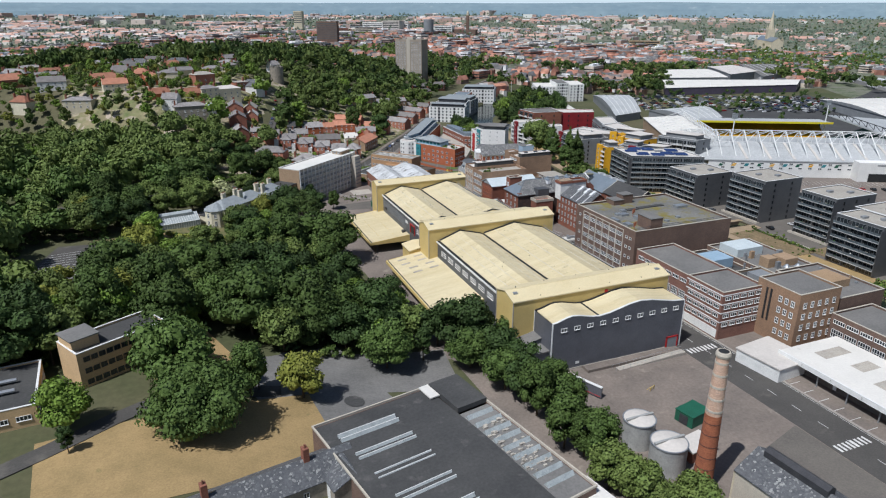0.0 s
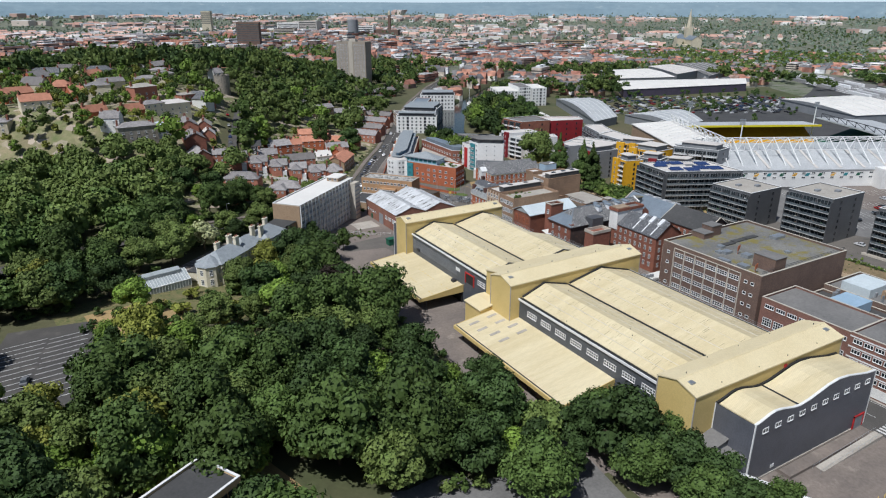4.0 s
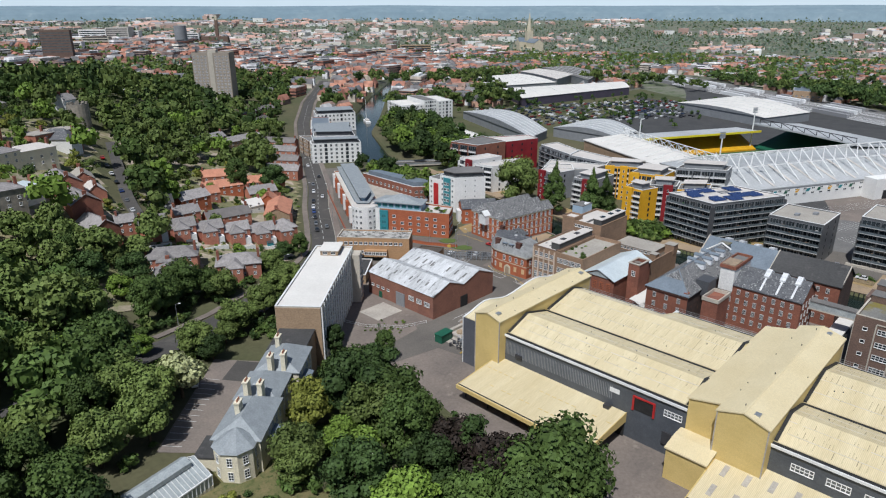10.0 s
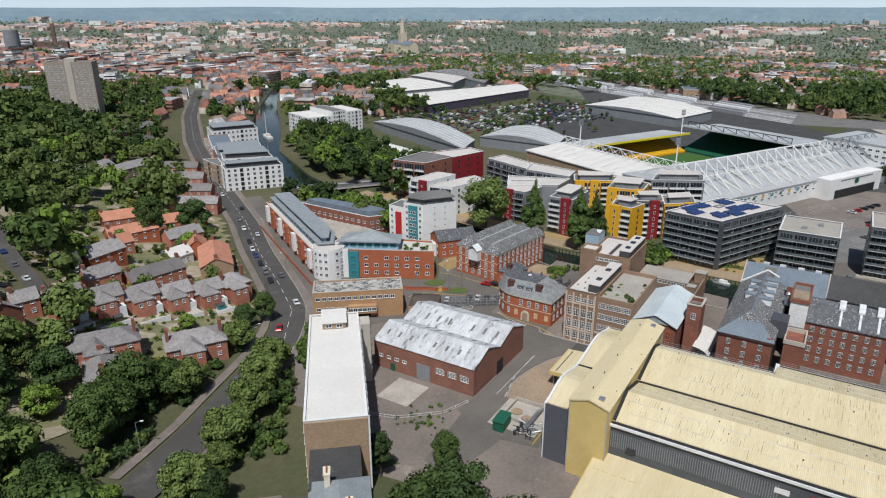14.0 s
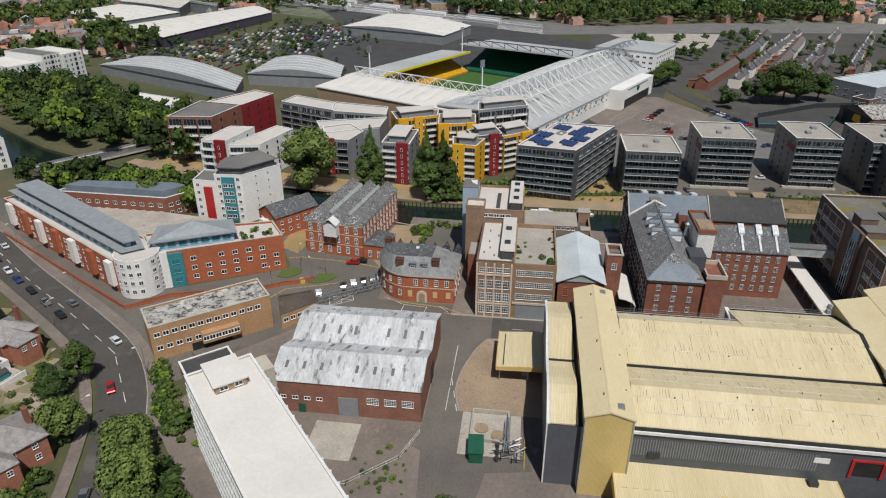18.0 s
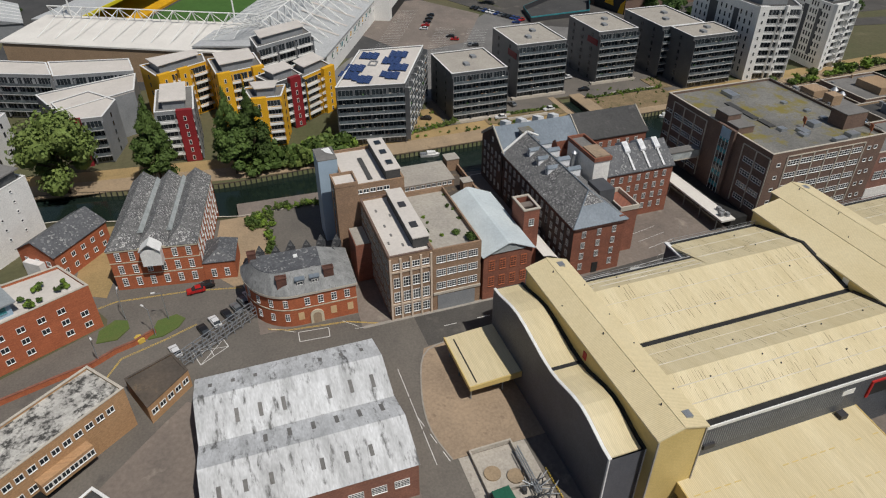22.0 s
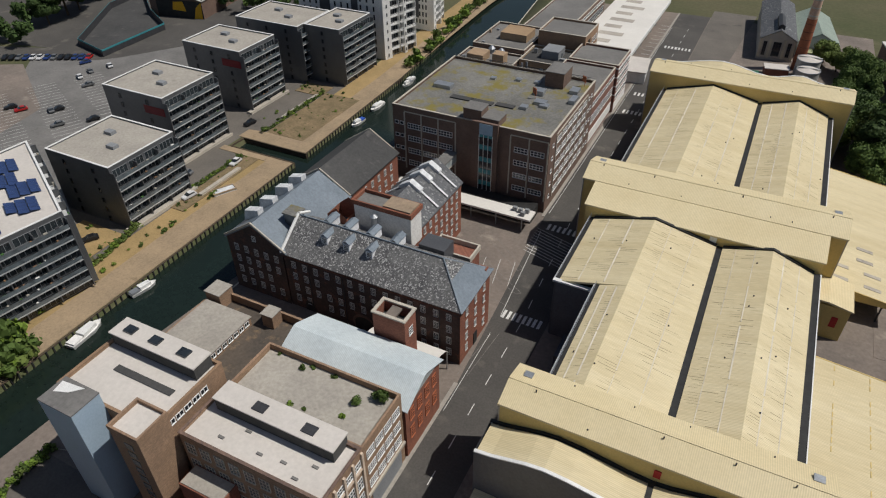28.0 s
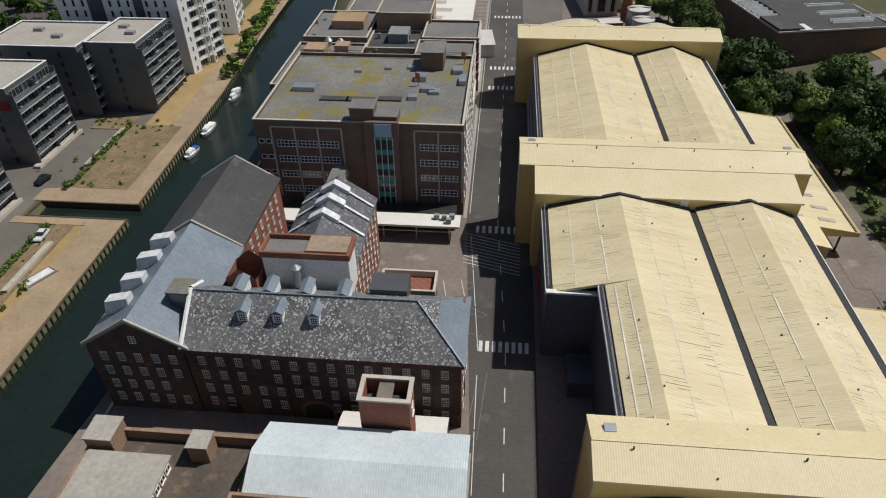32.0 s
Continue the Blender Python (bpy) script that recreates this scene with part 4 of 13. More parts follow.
def bay(x0, x1, y0, y1, eave, ridge, mid=0.5):
    """A tall cross bay: yellow walls, a shallow cream roof with its ridge along the bay, and pale edge trims."""
    ym = y0 + (y1 - y0) * mid
    b = MB()
    for x, s in ((x0, -1), (x1, 1)):
        pts = [(x, y0, -0.5), (x, y1, -0.5), (x, y1, eave), (x, ym, ridge), (x, y0, eave)]
        b.face(pts if s > 0 else pts[::-1])
    b.face([(x0, y0, -0.5), (x1, y0, -0.5), (x1, y0, eave), (x0, y0, eave)])
    b.face([(x1, y1, -0.5), (x0, y1, -0.5), (x0, y1, eave), (x1, y1, eave)])
    w = part("bay_wall", b, CREAM_WALL, hall, world=True)
    o = 0.3
    e = eave + 0.06
    pr = [(y0 - o, e - 0.1), (ym, ridge + 0.1), (y1 + o, e - 0.1), (y1 + o, e - 0.45), (ym, ridge - 0.2), (y0 - o, e - 0.45), (y0 - o, e - 0.1)]
    part("bay_roof", MB().sweep(pr, x0 - 0.25, x1 + 0.25, "x"), CREAM_TOP, hall, world=True)
    cr = MB().box(x0 - 0.2, ym - 0.22, ridge + 0.02, x1 + 0.2, ym + 0.22, ridge + 0.14)
    part("ridge_capping", cr, CREAM_TOP, w)
    for x in (x0 - 0.04, x1 + 0.04):
        part("corner_trim", MB().box(x - 0.12, y0 - 0.08, 0, x + 0.12, y0 + 0.16, eave - 0.3), PALE_CONC, w)
        part("corner_trim", MB().box(x - 0.12, y1 - 0.16, 0, x + 0.12, y1 + 0.08, eave - 0.3), PALE_CONC, w)
    for x in (x0 + 2.2, x1 - 2.2):
        part("roof_hatch", MB().box(x - 0.7, ym - 2.6, (eave + ridge) / 2 - 0.1, x + 0.7, ym - 1.4, (eave + ridge) / 2 + 0.45), STEEL, w)
    for k in range(9):
        x = x0 + 4 + (x1 - x0 - 8) * k / 8 + random.uniform(-1, 1)
        y = random.choice((y0 + 0.8, y1 - 0.8, ym + 0.9))
        part("vent_pipe", MB().cyl(x, y, eave - 0.2, ridge + 0.3 if abs(y - ym) < 1.5 else eave + 0.5, 0.11, n=8), DARK_STEEL, w)


bay(82.6, 137.4, 150.6, 161.3, 19.4, 20.9)
bay(83.0, 137.0, 219.6, 230.2, 19.4, 21.0)
bay(83.6, 129.0, 290.0, 298.6, 19.2, 20.5)
# the lower bay beside the middle one
lb = MB()
for x, s in ((86.3, -1), (134.0, 1)):
    pts = [(x, 230.2, -0.5), (x, 237.6, -0.5), (x, 237.6, 17.5), (x, 230.2, 19.2)]
    lb.face(pts if s > 0 else pts[::-1])
lb.face([(134.0, 237.6, -0.5), (86.3, 237.6, -0.5), (86.3, 237.6, 17.5), (134.0, 237.6, 17.5)])
part("bay_wall", lb, CREAM_WALL, hall, world=True)
part("bay_roof", MB().sweep([(230.0, 19.35), (238.0, 17.55), (238.0, 17.2), (230.0, 19.0), (230.0, 19.35)], 86.0, 134.3, "x"), CREAM_TOP, hall, world=True)
part("access_door", MB().box(106.2, 237.55, 15.7, 107.6, 237.75, 17.1), WHITE_TRIM, hall, "small white access door", world=True)
part("access_door", MB().box(113.6, 150.4, 16.6, 114.6, 150.62, 18.2), RED_PAINT, hall, "small red access door", world=True)
part("access_door", MB().box(104.6, 298.55, 16.0, 105.6, 298.75, 17.6), RED_PAINT, hall, "small red access door", world=True)
part("wall_patch", MB().box(92, 237.6, 14.9, 99, 237.7, 16.2), PALE_CONC, hall, world=True)


def end_house(y0, y1, x0, x1, prof, face):
    """The low grey end of the hall under two curved roofs."""
    b = MB()
    top = [(x, z) for x, z in prof]
    for y, s in ((y0, 1), (y1, -1)):
        pts = [(x0, y, -0.5), (x1, y, -0.5)] + [(x, y, z) for x, z in reversed(top)]
        b.face(pts if s > 0 else pts[::-1])
    b.face([(x0, y1, -0.5), (x0, y0, -0.5), (x0, y0, top[0][1]), (x0, y1, top[0][1])])
    b.face([(x1, y0, -0.5), (x1, y1, -0.5), (x1, y1, top[-1][1]), (x1, y0, top[-1][1])])
    part("end_wall", b, GREY_CLAD_X, hall, world=True)
    a, z = (y0 + 0.55, y1 - 0.75) if face < 0 else (y0 + 0.75, y1 - 0.55)
    up = [(min(max(x, x0 + 0.35), x1 - 0.35), h + 0.12) for x, h in top]
    part("end_roof", MB().sweep(up + [(x, h - 0.3) for x, h in reversed(up)] + [up[0]], a, z, "y"), CREAM_ROOF, hall, world=True)
    rim = [(x, h) for x, h in top]
    for ya, yb, mt in ((y0 - 0.06, y0 + 0.5, WHITE_TRIM if face < 0 else NEAR_BLACK), (y1 - 0.5, y1 + 0.06, NEAR_BLACK if face < 0 else WHITE_TRIM)):
        part("verge_trim", MB().sweep(rim + [(x, h + 0.22) for x, h in reversed(rim)] + [rim[0]], ya, yb, "y"), mt, hall, world=True)
    xv = min(top[2:-2], key=lambda q: q[1])
    part("valley_gutter", MB().box(xv[0] - 0.5, y0 + 0.5, xv[1] - 0.1, xv[0] + 0.5, y1 - 0.5, xv[1] + 0.16), NEAR_BLACK, hall, world=True)
    part("side_trim", MB().box(x0 - 0.07, y0 - 0.06, 0, x0 + 0.25, y0 + 0.2, top[0][1] - 0.02), WHITE_TRIM, hall, world=True)
    part("side_trim", MB().box(x1 - 0.25, y0 - 0.06, 0, x1 + 0.07, y0 + 0.2, top[-1][1] - 0.02), WHITE_TRIM, hall, world=True)
    part("side_trim", MB().box(x0 - 0.07, y1 - 0.2, 0, x0 + 0.25, y1 + 0.06, top[0][1] - 0.02), WHITE_TRIM, hall, world=True)


def curve(*pts):
    """Rounds a profile through the given points."""
    xs = [p[0] for p in pts]
    out = []
    for i in range(len(pts) - 1):
        (xa, za), (xb, zb) = pts[i], pts[i + 1]
        for k in range(4):
            t = k / 4
            out.append((xa + (xb - xa) * t, za + (zb - za) * smooth01(t)))
    return out + [pts[-1]]


end_house(298.62, 305.2, 85.6, 130.2, curve((85.6, 14.8), (95, 16.8), (105.4, 14.9), (119.5, 16.6), (130.2, 14.6)), 1)
end_house(140.4, 150.58, 89.6, 135.6, curve((89.6, 15.6), (96, 17.0), (105, 15.4), (119, 17.8), (135.6, 15.2)), -1)
sw = window_mesh(2.0, 1.25, 2, 1, WHITE_TRIM, GLASS_PALE, bar=0.16)
windows(hall, (91.0, 140.4), (134.8, 140.4), 13.2, 10, 1, 0, sw, 0.2, 0.2)
part("loading_door", MB().box(130.6, 140.2, 0, 134.2, 140.38, 3.4), GREY_PANEL, hall, world=True)
part("door_surround", MB().box(130.2, 140.1, 0, 130.6, 140.38, 3.8).box(134.2, 140.1, 0, 134.6, 140.38, 3.8).box(130.2, 140.1, 3.42, 134.6, 140.37, 3.82), RED_PAINT, hall, "red frame of the loading door", world=True)
part("base_trim", MB().box(89.5, 140.22, 0, 130, 140.4, 0.45), PALE_CONC, hall, world=True)
part("wall_hatch", MB().box(98, 140.3, 1.5, 99.2, 140.41, 2.3), WHITE_TRIM, hall, world=True)
part("fire_door", MB().box(86.6, 305.2, 0, 87.8, 305.32, 2.2), RED_PAINT, hall, "red fire door", world=True)
# grey lean-to beside the south end
part("lean_to", MB().sweep([(83.2, 0), (83.2, 7.2), (89.6, 8.6), (89.6, 0), (83.2, 0)], 146, 156, "y"), GREY_CLAD, hall, world=True)
part("lean_to_roof", MB().sweep([(82.9, 7.25), (89.6, 8.75), (89.6, 8.95), (82.9, 7.45), (82.9, 7.25)], 145.8, 156.2, "y"), FELT, hall, world=True)
# windows, doors and ribs of the west wall
ww = window_mesh(4.4, 1.7, 5, 2, WHITE_TRIM, GLASS_PALE, bar=0.16)
windows(hall, (WEST, 216.5), (WEST, 163.5), 11.0, 8, 1, 0, ww, 0, 0)
windows(hall, (WEST, 243.2), (WEST, 238.4), 11.0, 1, 1, 0, ww, 0, 0)
ribs = MB()
for k in range(70):
    y = 256.5 + k * 0.48
    ribs.box(WEST - 0.06, y, 8.6, WEST + 0.02, y + 0.16, 12.4)
tagged(part("wall_rib", ribs, GREY_PANEL, hall, world=True), kind="stuff")
part("dock_opening", MB().box(WEST - 0.1, 245.6, 8.4, WEST + 0.05, 250.4, 11.8), NEAR_BLACK, hall, "dark loading opening", world=True)
part("dock_surround", MB().box(WEST - 0.3, 250.4, 8.2, WEST, 250.9, 12.2).box(WEST - 0.3, 245.1, 8.2, WEST, 245.6, 12.2).box(WEST - 0.3, 245.6, 11.8, WEST, 250.4, 12.2), RED_PAINT, hall, "bright red steel surround", world=True)
part("wall_panel", MB().box(WEST - 0.08, 254.5, 10.6, WEST + 0.02, 257.2, 11.8), WHITE_TRIM, hall, world=True)
for y, z0, z1 in ((240.5, 3.0, 6.2), (284.0, 8.6, 9.6)):
    part("wall_box", MB().box(WEST - 0.5, y, z0, WEST, y + 2.2, z1), DARK_STEEL, hall, world=True)
# rooftop rail along the east eaves
rail = MB()
for y0, y1, x, z in ((161.5, 219, EAST - 0.2, 14.6), (238, 261.5, EAST - 0.2, 14.6), (262.5, 289.5, EAST2 - 0.2, 16.4)):
    for h in (0.55, 1.1):
        rail.tube((x, y0, z + h), (x, y1, z + h), 0.035, 4)
    for k in range(int((y1 - y0) / 2.5) + 1):
        rail.tube((x, y0 + k * 2.5, z), (x, y0 + k * 2.5, z + 1.1), 0.03, 4)
part("guard_rail", rail, STEEL, hall, world=True)
duct = MB()
for k in range(3):
    duct.box(EAST + 0.1 + k * 0.55, 166 + k * 0.5, 8.6 - k * 1.8, EAST + 0.5 + k * 0.55, 218, 9.0 - k * 1.8)
part("pipe_run", duct, STEEL, hall, world=True)
part("notch_dock", MB().box(EAST2, 264.5, 0, EAST2 + 4.0, 271.0, 3.4), GREY_CLAD, hall, world=True)
for y in (180, 243):
    part("east_door", MB().box(EAST, y, 0, EAST + 0.12, y + 4.7, 4.4), RED_PAINT, hall, "red sliding door", world=True)


def canopy(name, x0, x1, y0, y1, zo, zi, label):
    """A loading canopy that falls away from the hall: roof, deep fascias, trusses and posts."""
    c = thing(name, (x0 + x1) / 2, (y0 + y1) / 2, 0, label=label, category="canopy", group="loading canopies")
    part("roof", MB().sweep([(x0, zo), (x1, zi), (x1, zi - 0.25), (x0, zo - 0.25), (x0, zo)], y0, y1, "y"), CREAM_ROOF, c, world=True)
    part("fascia", MB().box(x0 - 0.35, y0 - 0.2, zo - 0.95, x0 - 0.02, y1 + 0.2, zo + 0.12), CREAM_WALL, c, world=True)
    for y in (y0 - 0.22, y1 + 0.02):
        part("end_fascia", MB().sweep([(x0, zo - 0.95), (x0, zo + 0.1), (x1, zi + 0.1), (x1, zo - 0.95), (x0, zo - 0.95)], y, y + 0.2, "y"), CREAM_WALL, c, world=True)
    part("edge_gutter", MB().box(x0 + 0.25, y0, zo + 0.06, x0 + 0.6, y1, zo + 0.16), NEAR_BLACK, c, world=True)
    n = max(2, int((y1 - y0) / 8))
    for k in range(n + 1):
        y = y0 + 0.6 + (y1 - y0 - 1.2) * k / n
        part("post", MB().box(x0 + 2.6, y - 0.14, 0, x0 + 2.9, y + 0.14, zo + 0.2), DARK_STEEL, c, world=True)
        part("truss", MB().box(x0 + 0.1, y - 0.1, zo - 0.8, x1, y + 0.1, zo - 0.35), DARK_STEEL, c, world=True)
    # Near-black upright sheet puts in the shade beneath the canopy.
    part("soffit_lining", MB().box(x1 - 0.5, y0, 0, x1 - 0.2, y1, zo), NEAR_BLACK, c, world=True)
    m = (zi - zo) / (x1 - x0)
    return c, m


c1, m1 = canopy("loading_canopy", 69.3, WEST - 0.02, 252.3, 292.3, 4.9, 6.6, "wide cream loading canopy on steel posts beside the hall")
c2, m2 = canopy("loading_canopy", 69.0, WEST - 0.02, 178.0, 229.0, 5.5, 8.0, "long cream loading canopy with patched grey rooflights")
for k in range(8):
    x, y = 72.5 + (k % 2) * 6.5 + (k // 4) * 1.5, 226 - (k // 2) * 4.6
    z = 5.5 + (x - 69) * m2
    part("rooflight", MB().sweep([(x, z + 0.02), (x, z + 0.1), (x + 3.4, z + 0.1 + 3.4 * m2), (x + 3.4, z + 0.02 + 3.4 * m2), (x, z + 0.02)], y - 0.55, y + 0.55, "y"), PALE_CONC, c2, world=True)
part("roof_vent", MB().box(84.6, 256, 6.4, 86.0, 257.6, 7.4), DARK_STEEL, c1, world=True)
laps = MB()
for x in (74.5, 80.5):
    for k in range(20):
        if random.random() < 0.7:
            y = 253 + k * 1.95
            laps.box(x, y, 4.9 + (x - 69.3) * m1 + 0.01, x + 0.18, y + 1.2, 4.9 + (x - 69.3) * m1 + 0.07)
tagged(part("lap_strip", laps, CREAM_WALL, c1, world=True), kind="stuff")
ann = thing("entrance_annexe", 82.6, 233, 0, label="small yellow annexe with a sloping cream roof against the hall", category="annexe")
part("wall", MB().box(78.6, 229.2, -0.5, 86.2, 238.2, 8.2), CREAM_WALL, ann, world=True)
part("roof", MB().sweep([(78.2, 8.25), (83, 9.3), (86.28, 9.3), (86.28, 8.9), (83, 8.9), (78.2, 7.9), (78.2, 8.25)], 228.9, 238.5, "y"), CREAM_TOP, ann, world=True)
part("sign_panel", MB().box(80.2, 238.2, 3.2, 81.4, 238.3, 5.8), RED_PAINT, ann, "narrow red sign panel", world=True)
nc = thing("loading_canopy", 123, 311, 0, label="small square cream canopy at the hall's dark end", category="canopy", group="loading canopies")
part("roof", MB().sweep([(305.3, 5.6), (315.9, 4.9), (315.9, 4.6), (305.3, 5.3), (305.3, 5.6)], 115.2, 129.8, "x"), CREAM_ROOF, nc, world=True)
part("fascia", MB().sweep([(305.3, 4.3), (305.3, 5.7), (316.1, 5.0), (316.1, 4.0), (305.3, 4.3)], 114.9, 115.18, "x"), CREAM_WALL, nc, world=True)
part("fascia", MB().box(115.2, 315.92, 4.0, 129.9, 316.15, 5.0), CREAM_WALL, nc, world=True)
part("gutter", MB().box(115.8, 314.3, 4.98, 128.6, 314.55, 5.08), NEAR_BLACK, nc, world=True)
for x in (116.5, 123, 128.8):
    for y in (308.5, 315.2):
        part("post", MB().box(x - 0.12, y - 0.12, 0, x + 0.12, y + 0.12, 4.9), STEEL, nc, world=True)
part("plant_box", MB().box(118, 308.3, 0, 120.5, 310, 3), GREY_PANEL, nc, world=True)

sa = thing("side_annexe", 90, 148, 0, label="low grey-clad annexe against the hall's south end", category="annexe")
part("wall", MB().box(84.5, 141.5, -0.5, 96.6, 150.4, 6.4), GREY_CLAD_X, sa, world=True)
part("roof", MB().sweep([(84.2, 6.4), (84.2, 6.7), (96.6, 7.6), (96.6, 7.3), (84.2, 6.4)], 141.2, 150.5, "y"), FELT, sa, world=True)
rw = thing("boundary_wall", 86, 134, 0, label="dark boundary wall with pale coping and red rail", category="wall")
part("wall", MB().prism([(88.0, 141.4), (88.4, 141.4), (96.0, 124.2), (95.6, 124.0)], -0.5, 3.4), GREY_CLAD_X, rw, world=True)
part("coping", MB().prism([(87.8, 141.4), (88.6, 141.4), (96.2, 124.3), (95.4, 123.9)], 3.4, 3.6), WHITE_TRIM, rw, world=True)
part("red_rail", MB().tube((87.5, 141.0, 1.0), (95.2, 123.8, 1.0), 0.08), RED_PAINT, rw, world=True)
rp = thing("access_ramp", 120, 137, 0, label="concrete access ramp with steel handrails by the red door", category="ramp")
part("slope", MB().sweep([(108, 0), (130, 1.1), (133, 1.1), (133, 0), (108, 0)], 134.4, 136.4, "y"), PALE_CONC, rp, world=True)
for y in (134.45, 136.35):
    rl = MB().tube((108, y, 1.0), (130, y, 2.1), 0.04, 4).tube((130, y, 2.1), (133, y, 2.1), 0.04, 4)
    for k in range(10):
        rl.tube((108 + k * 2.45, y, k * 0.12), (108 + k * 2.45, y, 1.0 + k * 0.122), 0.03, 4)
    part("handrail", rl, STEEL, rp, world=True)

# ---- the riverside mill ----
mill = thing("flour_mill", 170, 262, 0, label="old dark brick riverside mill with lichened slate roofs and dormers", category="mill")
# Shaded tone of the mill brick, darkened beyond its soot.
part("wall", MB().ring(box_poly(145.3, 264.6, 186.2, 278.4), -1, 14.2, 0.5), BRICK_SOOT_SHADE, mill, "sooty brick wall with shade in its colour", world=True)
# The same brick in the redder tone of its sunlit end.
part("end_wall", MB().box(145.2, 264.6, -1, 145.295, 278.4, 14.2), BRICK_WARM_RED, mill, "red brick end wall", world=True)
part("main_roof", hip_roof((145.2, 264.6, 186.3, 278.4), 14.25, 19.6, (7.0, 0.4), 0.45), SLATE_LICHEN, mill, "slate roof mottled with pale lichen", world=True)
# smooth lead hip over the road end, its ridge rolls
hipm = MB().face([(144.6, 264.05, 14.34), (152.1, 271.5, 19.72), (144.6, 278.95, 14.34)])
part("hip_cover", hipm, LEAD, mill, world=True)
roll = MB().tube((144.7, 278.9, 14.3), (152.1, 271.5, 19.7), 0.16).tube((152.1, 271.5, 19.7), (185.8, 271.5, 19.7), 0.16).tube((144.7, 264.1, 14.3), (152.1, 271.5, 19.7), 0.16)
part("ridge_roll", roll, LEAD, mill, world=True)
part("verge_coping", MB().tube((186.3, 278.9, 14.5), (186.3, 271.5, 19.95), 0.35, 6).tube((186.3, 271.5, 19.95), (186.3, 268, 18.2), 0.35, 6), WHITE_TRIM, mill, "white painted parapet coping", world=True)
part("eaves_cornice", MB().box(144.8, 278.4, 13.6, 186.2, 278.85, 14.2).box(144.8, 264.5, 13.6, 145.2, 278.8, 14.2), BRICK_MILL, mill, world=True)
DORMER_WHITE = material("white painted dormer boards", (0.80, 0.81, 0.82), (0.66, 0.67, 0.69), 0.6, scale=0.7, fine=4, bump=0.1)
OLD_FRAME = material("aged grey-white window paint", (0.58, 0.57, 0.55), (0.42, 0.41, 0.39), 0.7, scale=0.6)
mw = window_mesh(1.1, 1.55, 3, 4, OLD_FRAME, GLASS, bar=0.06, arch=True)
mws = window_mesh(1.0, 1.35, 2, 3, WHITE_TRIM, GLASS, bar=0.07)
windows(mill, (186.2, 278.4), (145.2, 278.4), 2.8, 14, 4, 3.0, mw, 1.0, 1.0, skip={(5, 0), (6, 0), (2, 0), (9, 1), (3, 2)})
windows(mill, (145.2, 278.4), (145.2, 264.6), 2.6, 3, 4, 3.1, mw, 0.8, 0.8, skip={(1, 0)})
part("door", MB().box(145.05, 270.6, 0, 145.3, 272.2, 3.0), NEAR_BLACK, mill, "dark arched doorway", world=True)
wa = [radians(k) for k in range(0, 181, 15)]
part("wagon_arch", MB().sweep([(165.0, 0)] + [(167.25 - 2.25 * math.cos(t), 2.0 + 1.7 * math.sin(t)) for t in wa] + [(169.5, 0), (165.0, 0)], 278.35, 278.5, "y"), NEAR_BLACK, mill, "dark wagon archway", world=True)
part("arch_ring", MB().sweep([(164.4, 0)] + [(167.25 - 2.85 * math.cos(t), 2.0 + 2.3 * math.sin(t)) for t in wa] + [(169.5, 0)] + [(167.25 + 2.25 * math.cos(t), 2.0 + 1.7 * math.sin(t)) for t in wa] + [(165.0, 0), (164.4, 0)], 278.35, 278.56, "y"), BRICK_BROWN, mill, world=True)
part("small_arch", MB().sweep([(180.2, 0)] + [(181.2 - 1.0 * math.cos(t), 1.9 + 0.9 * math.sin(t)) for t in wa] + [(182.2, 0), (180.2, 0)], 278.35, 278.5, "y"), NEAR_BLACK, mill, "dark arched doorway", world=True)
pipes = MB()
for x in (149.5, 158.5, 171.5, 180):
    pipes.tube((x, 278.55, 0), (x, 278.55, 13.8), 0.08)
part("drainpipe", pipes, DARK_STEEL, mill, world=True)


def dormer(x, y, z, w, d, h, run=1):
    """A roof dormer that looks towards +y (run 1) or -y."""
    b = MB()
    y1 = y + d * run
    lo, hi = min(y, y1), max(y, y1)
    b.box(x - w / 2, lo, z, x + w / 2, hi, z + h)
    ob = part("dormer", b, DORMER_WHITE, mill, "weathered white boarded dormer", world=True)
    part("dormer_roof", MB().sweep([(x - w / 2 - 0.2, z + h), (x, z + h + 0.6), (x + w / 2 + 0.2, z + h), (x + w / 2 + 0.2, z + h + 0.12), (x, z + h + 0.72), (x - w / 2 - 0.2, z + h + 0.12), (x - w / 2 - 0.2, z + h)], lo - 0.1, hi + 0.1, "y"), LEAD, ob)
    f = hi + 0.03 if run > 0 else lo - 0.03
    win = new("dormer_window", window_mesh(w - 0.5, h - 0.4, 3, 3, WHITE_TRIM, GLASS, bar=0.07, sill=False))
    win.parent = ob
    win.matrix_basis = pose(x, f, z + h / 2, 0, 0, 180 if run > 0 else 0)


for x in (177.6, 172.3, 166.9):
    dormer(x, 271.8, 17.0, 1.5, 3.2, 1.7)
for x in (179.5, 174.8, 169.2, 163.5):
    dormer(x, 271.0, 17.4, 1.6, -3.4, 1.9, 1)
# river wing: gable to the yard, then a long roof to the far end
g = MB()
g.face([(201.2, 278.6, -1), (186.2, 278.6, -1), (186.2, 278.6, 14.2), (193.4, 278.6, 19.2), (201.2, 278.6, 14.2)])
g.face([(201.2, 232, -1), (201.2, 278.6, -1), (201.2, 278.6, 14.2), (201.2, 232, 14.2)])
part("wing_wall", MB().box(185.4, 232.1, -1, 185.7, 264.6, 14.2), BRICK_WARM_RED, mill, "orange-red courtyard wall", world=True)
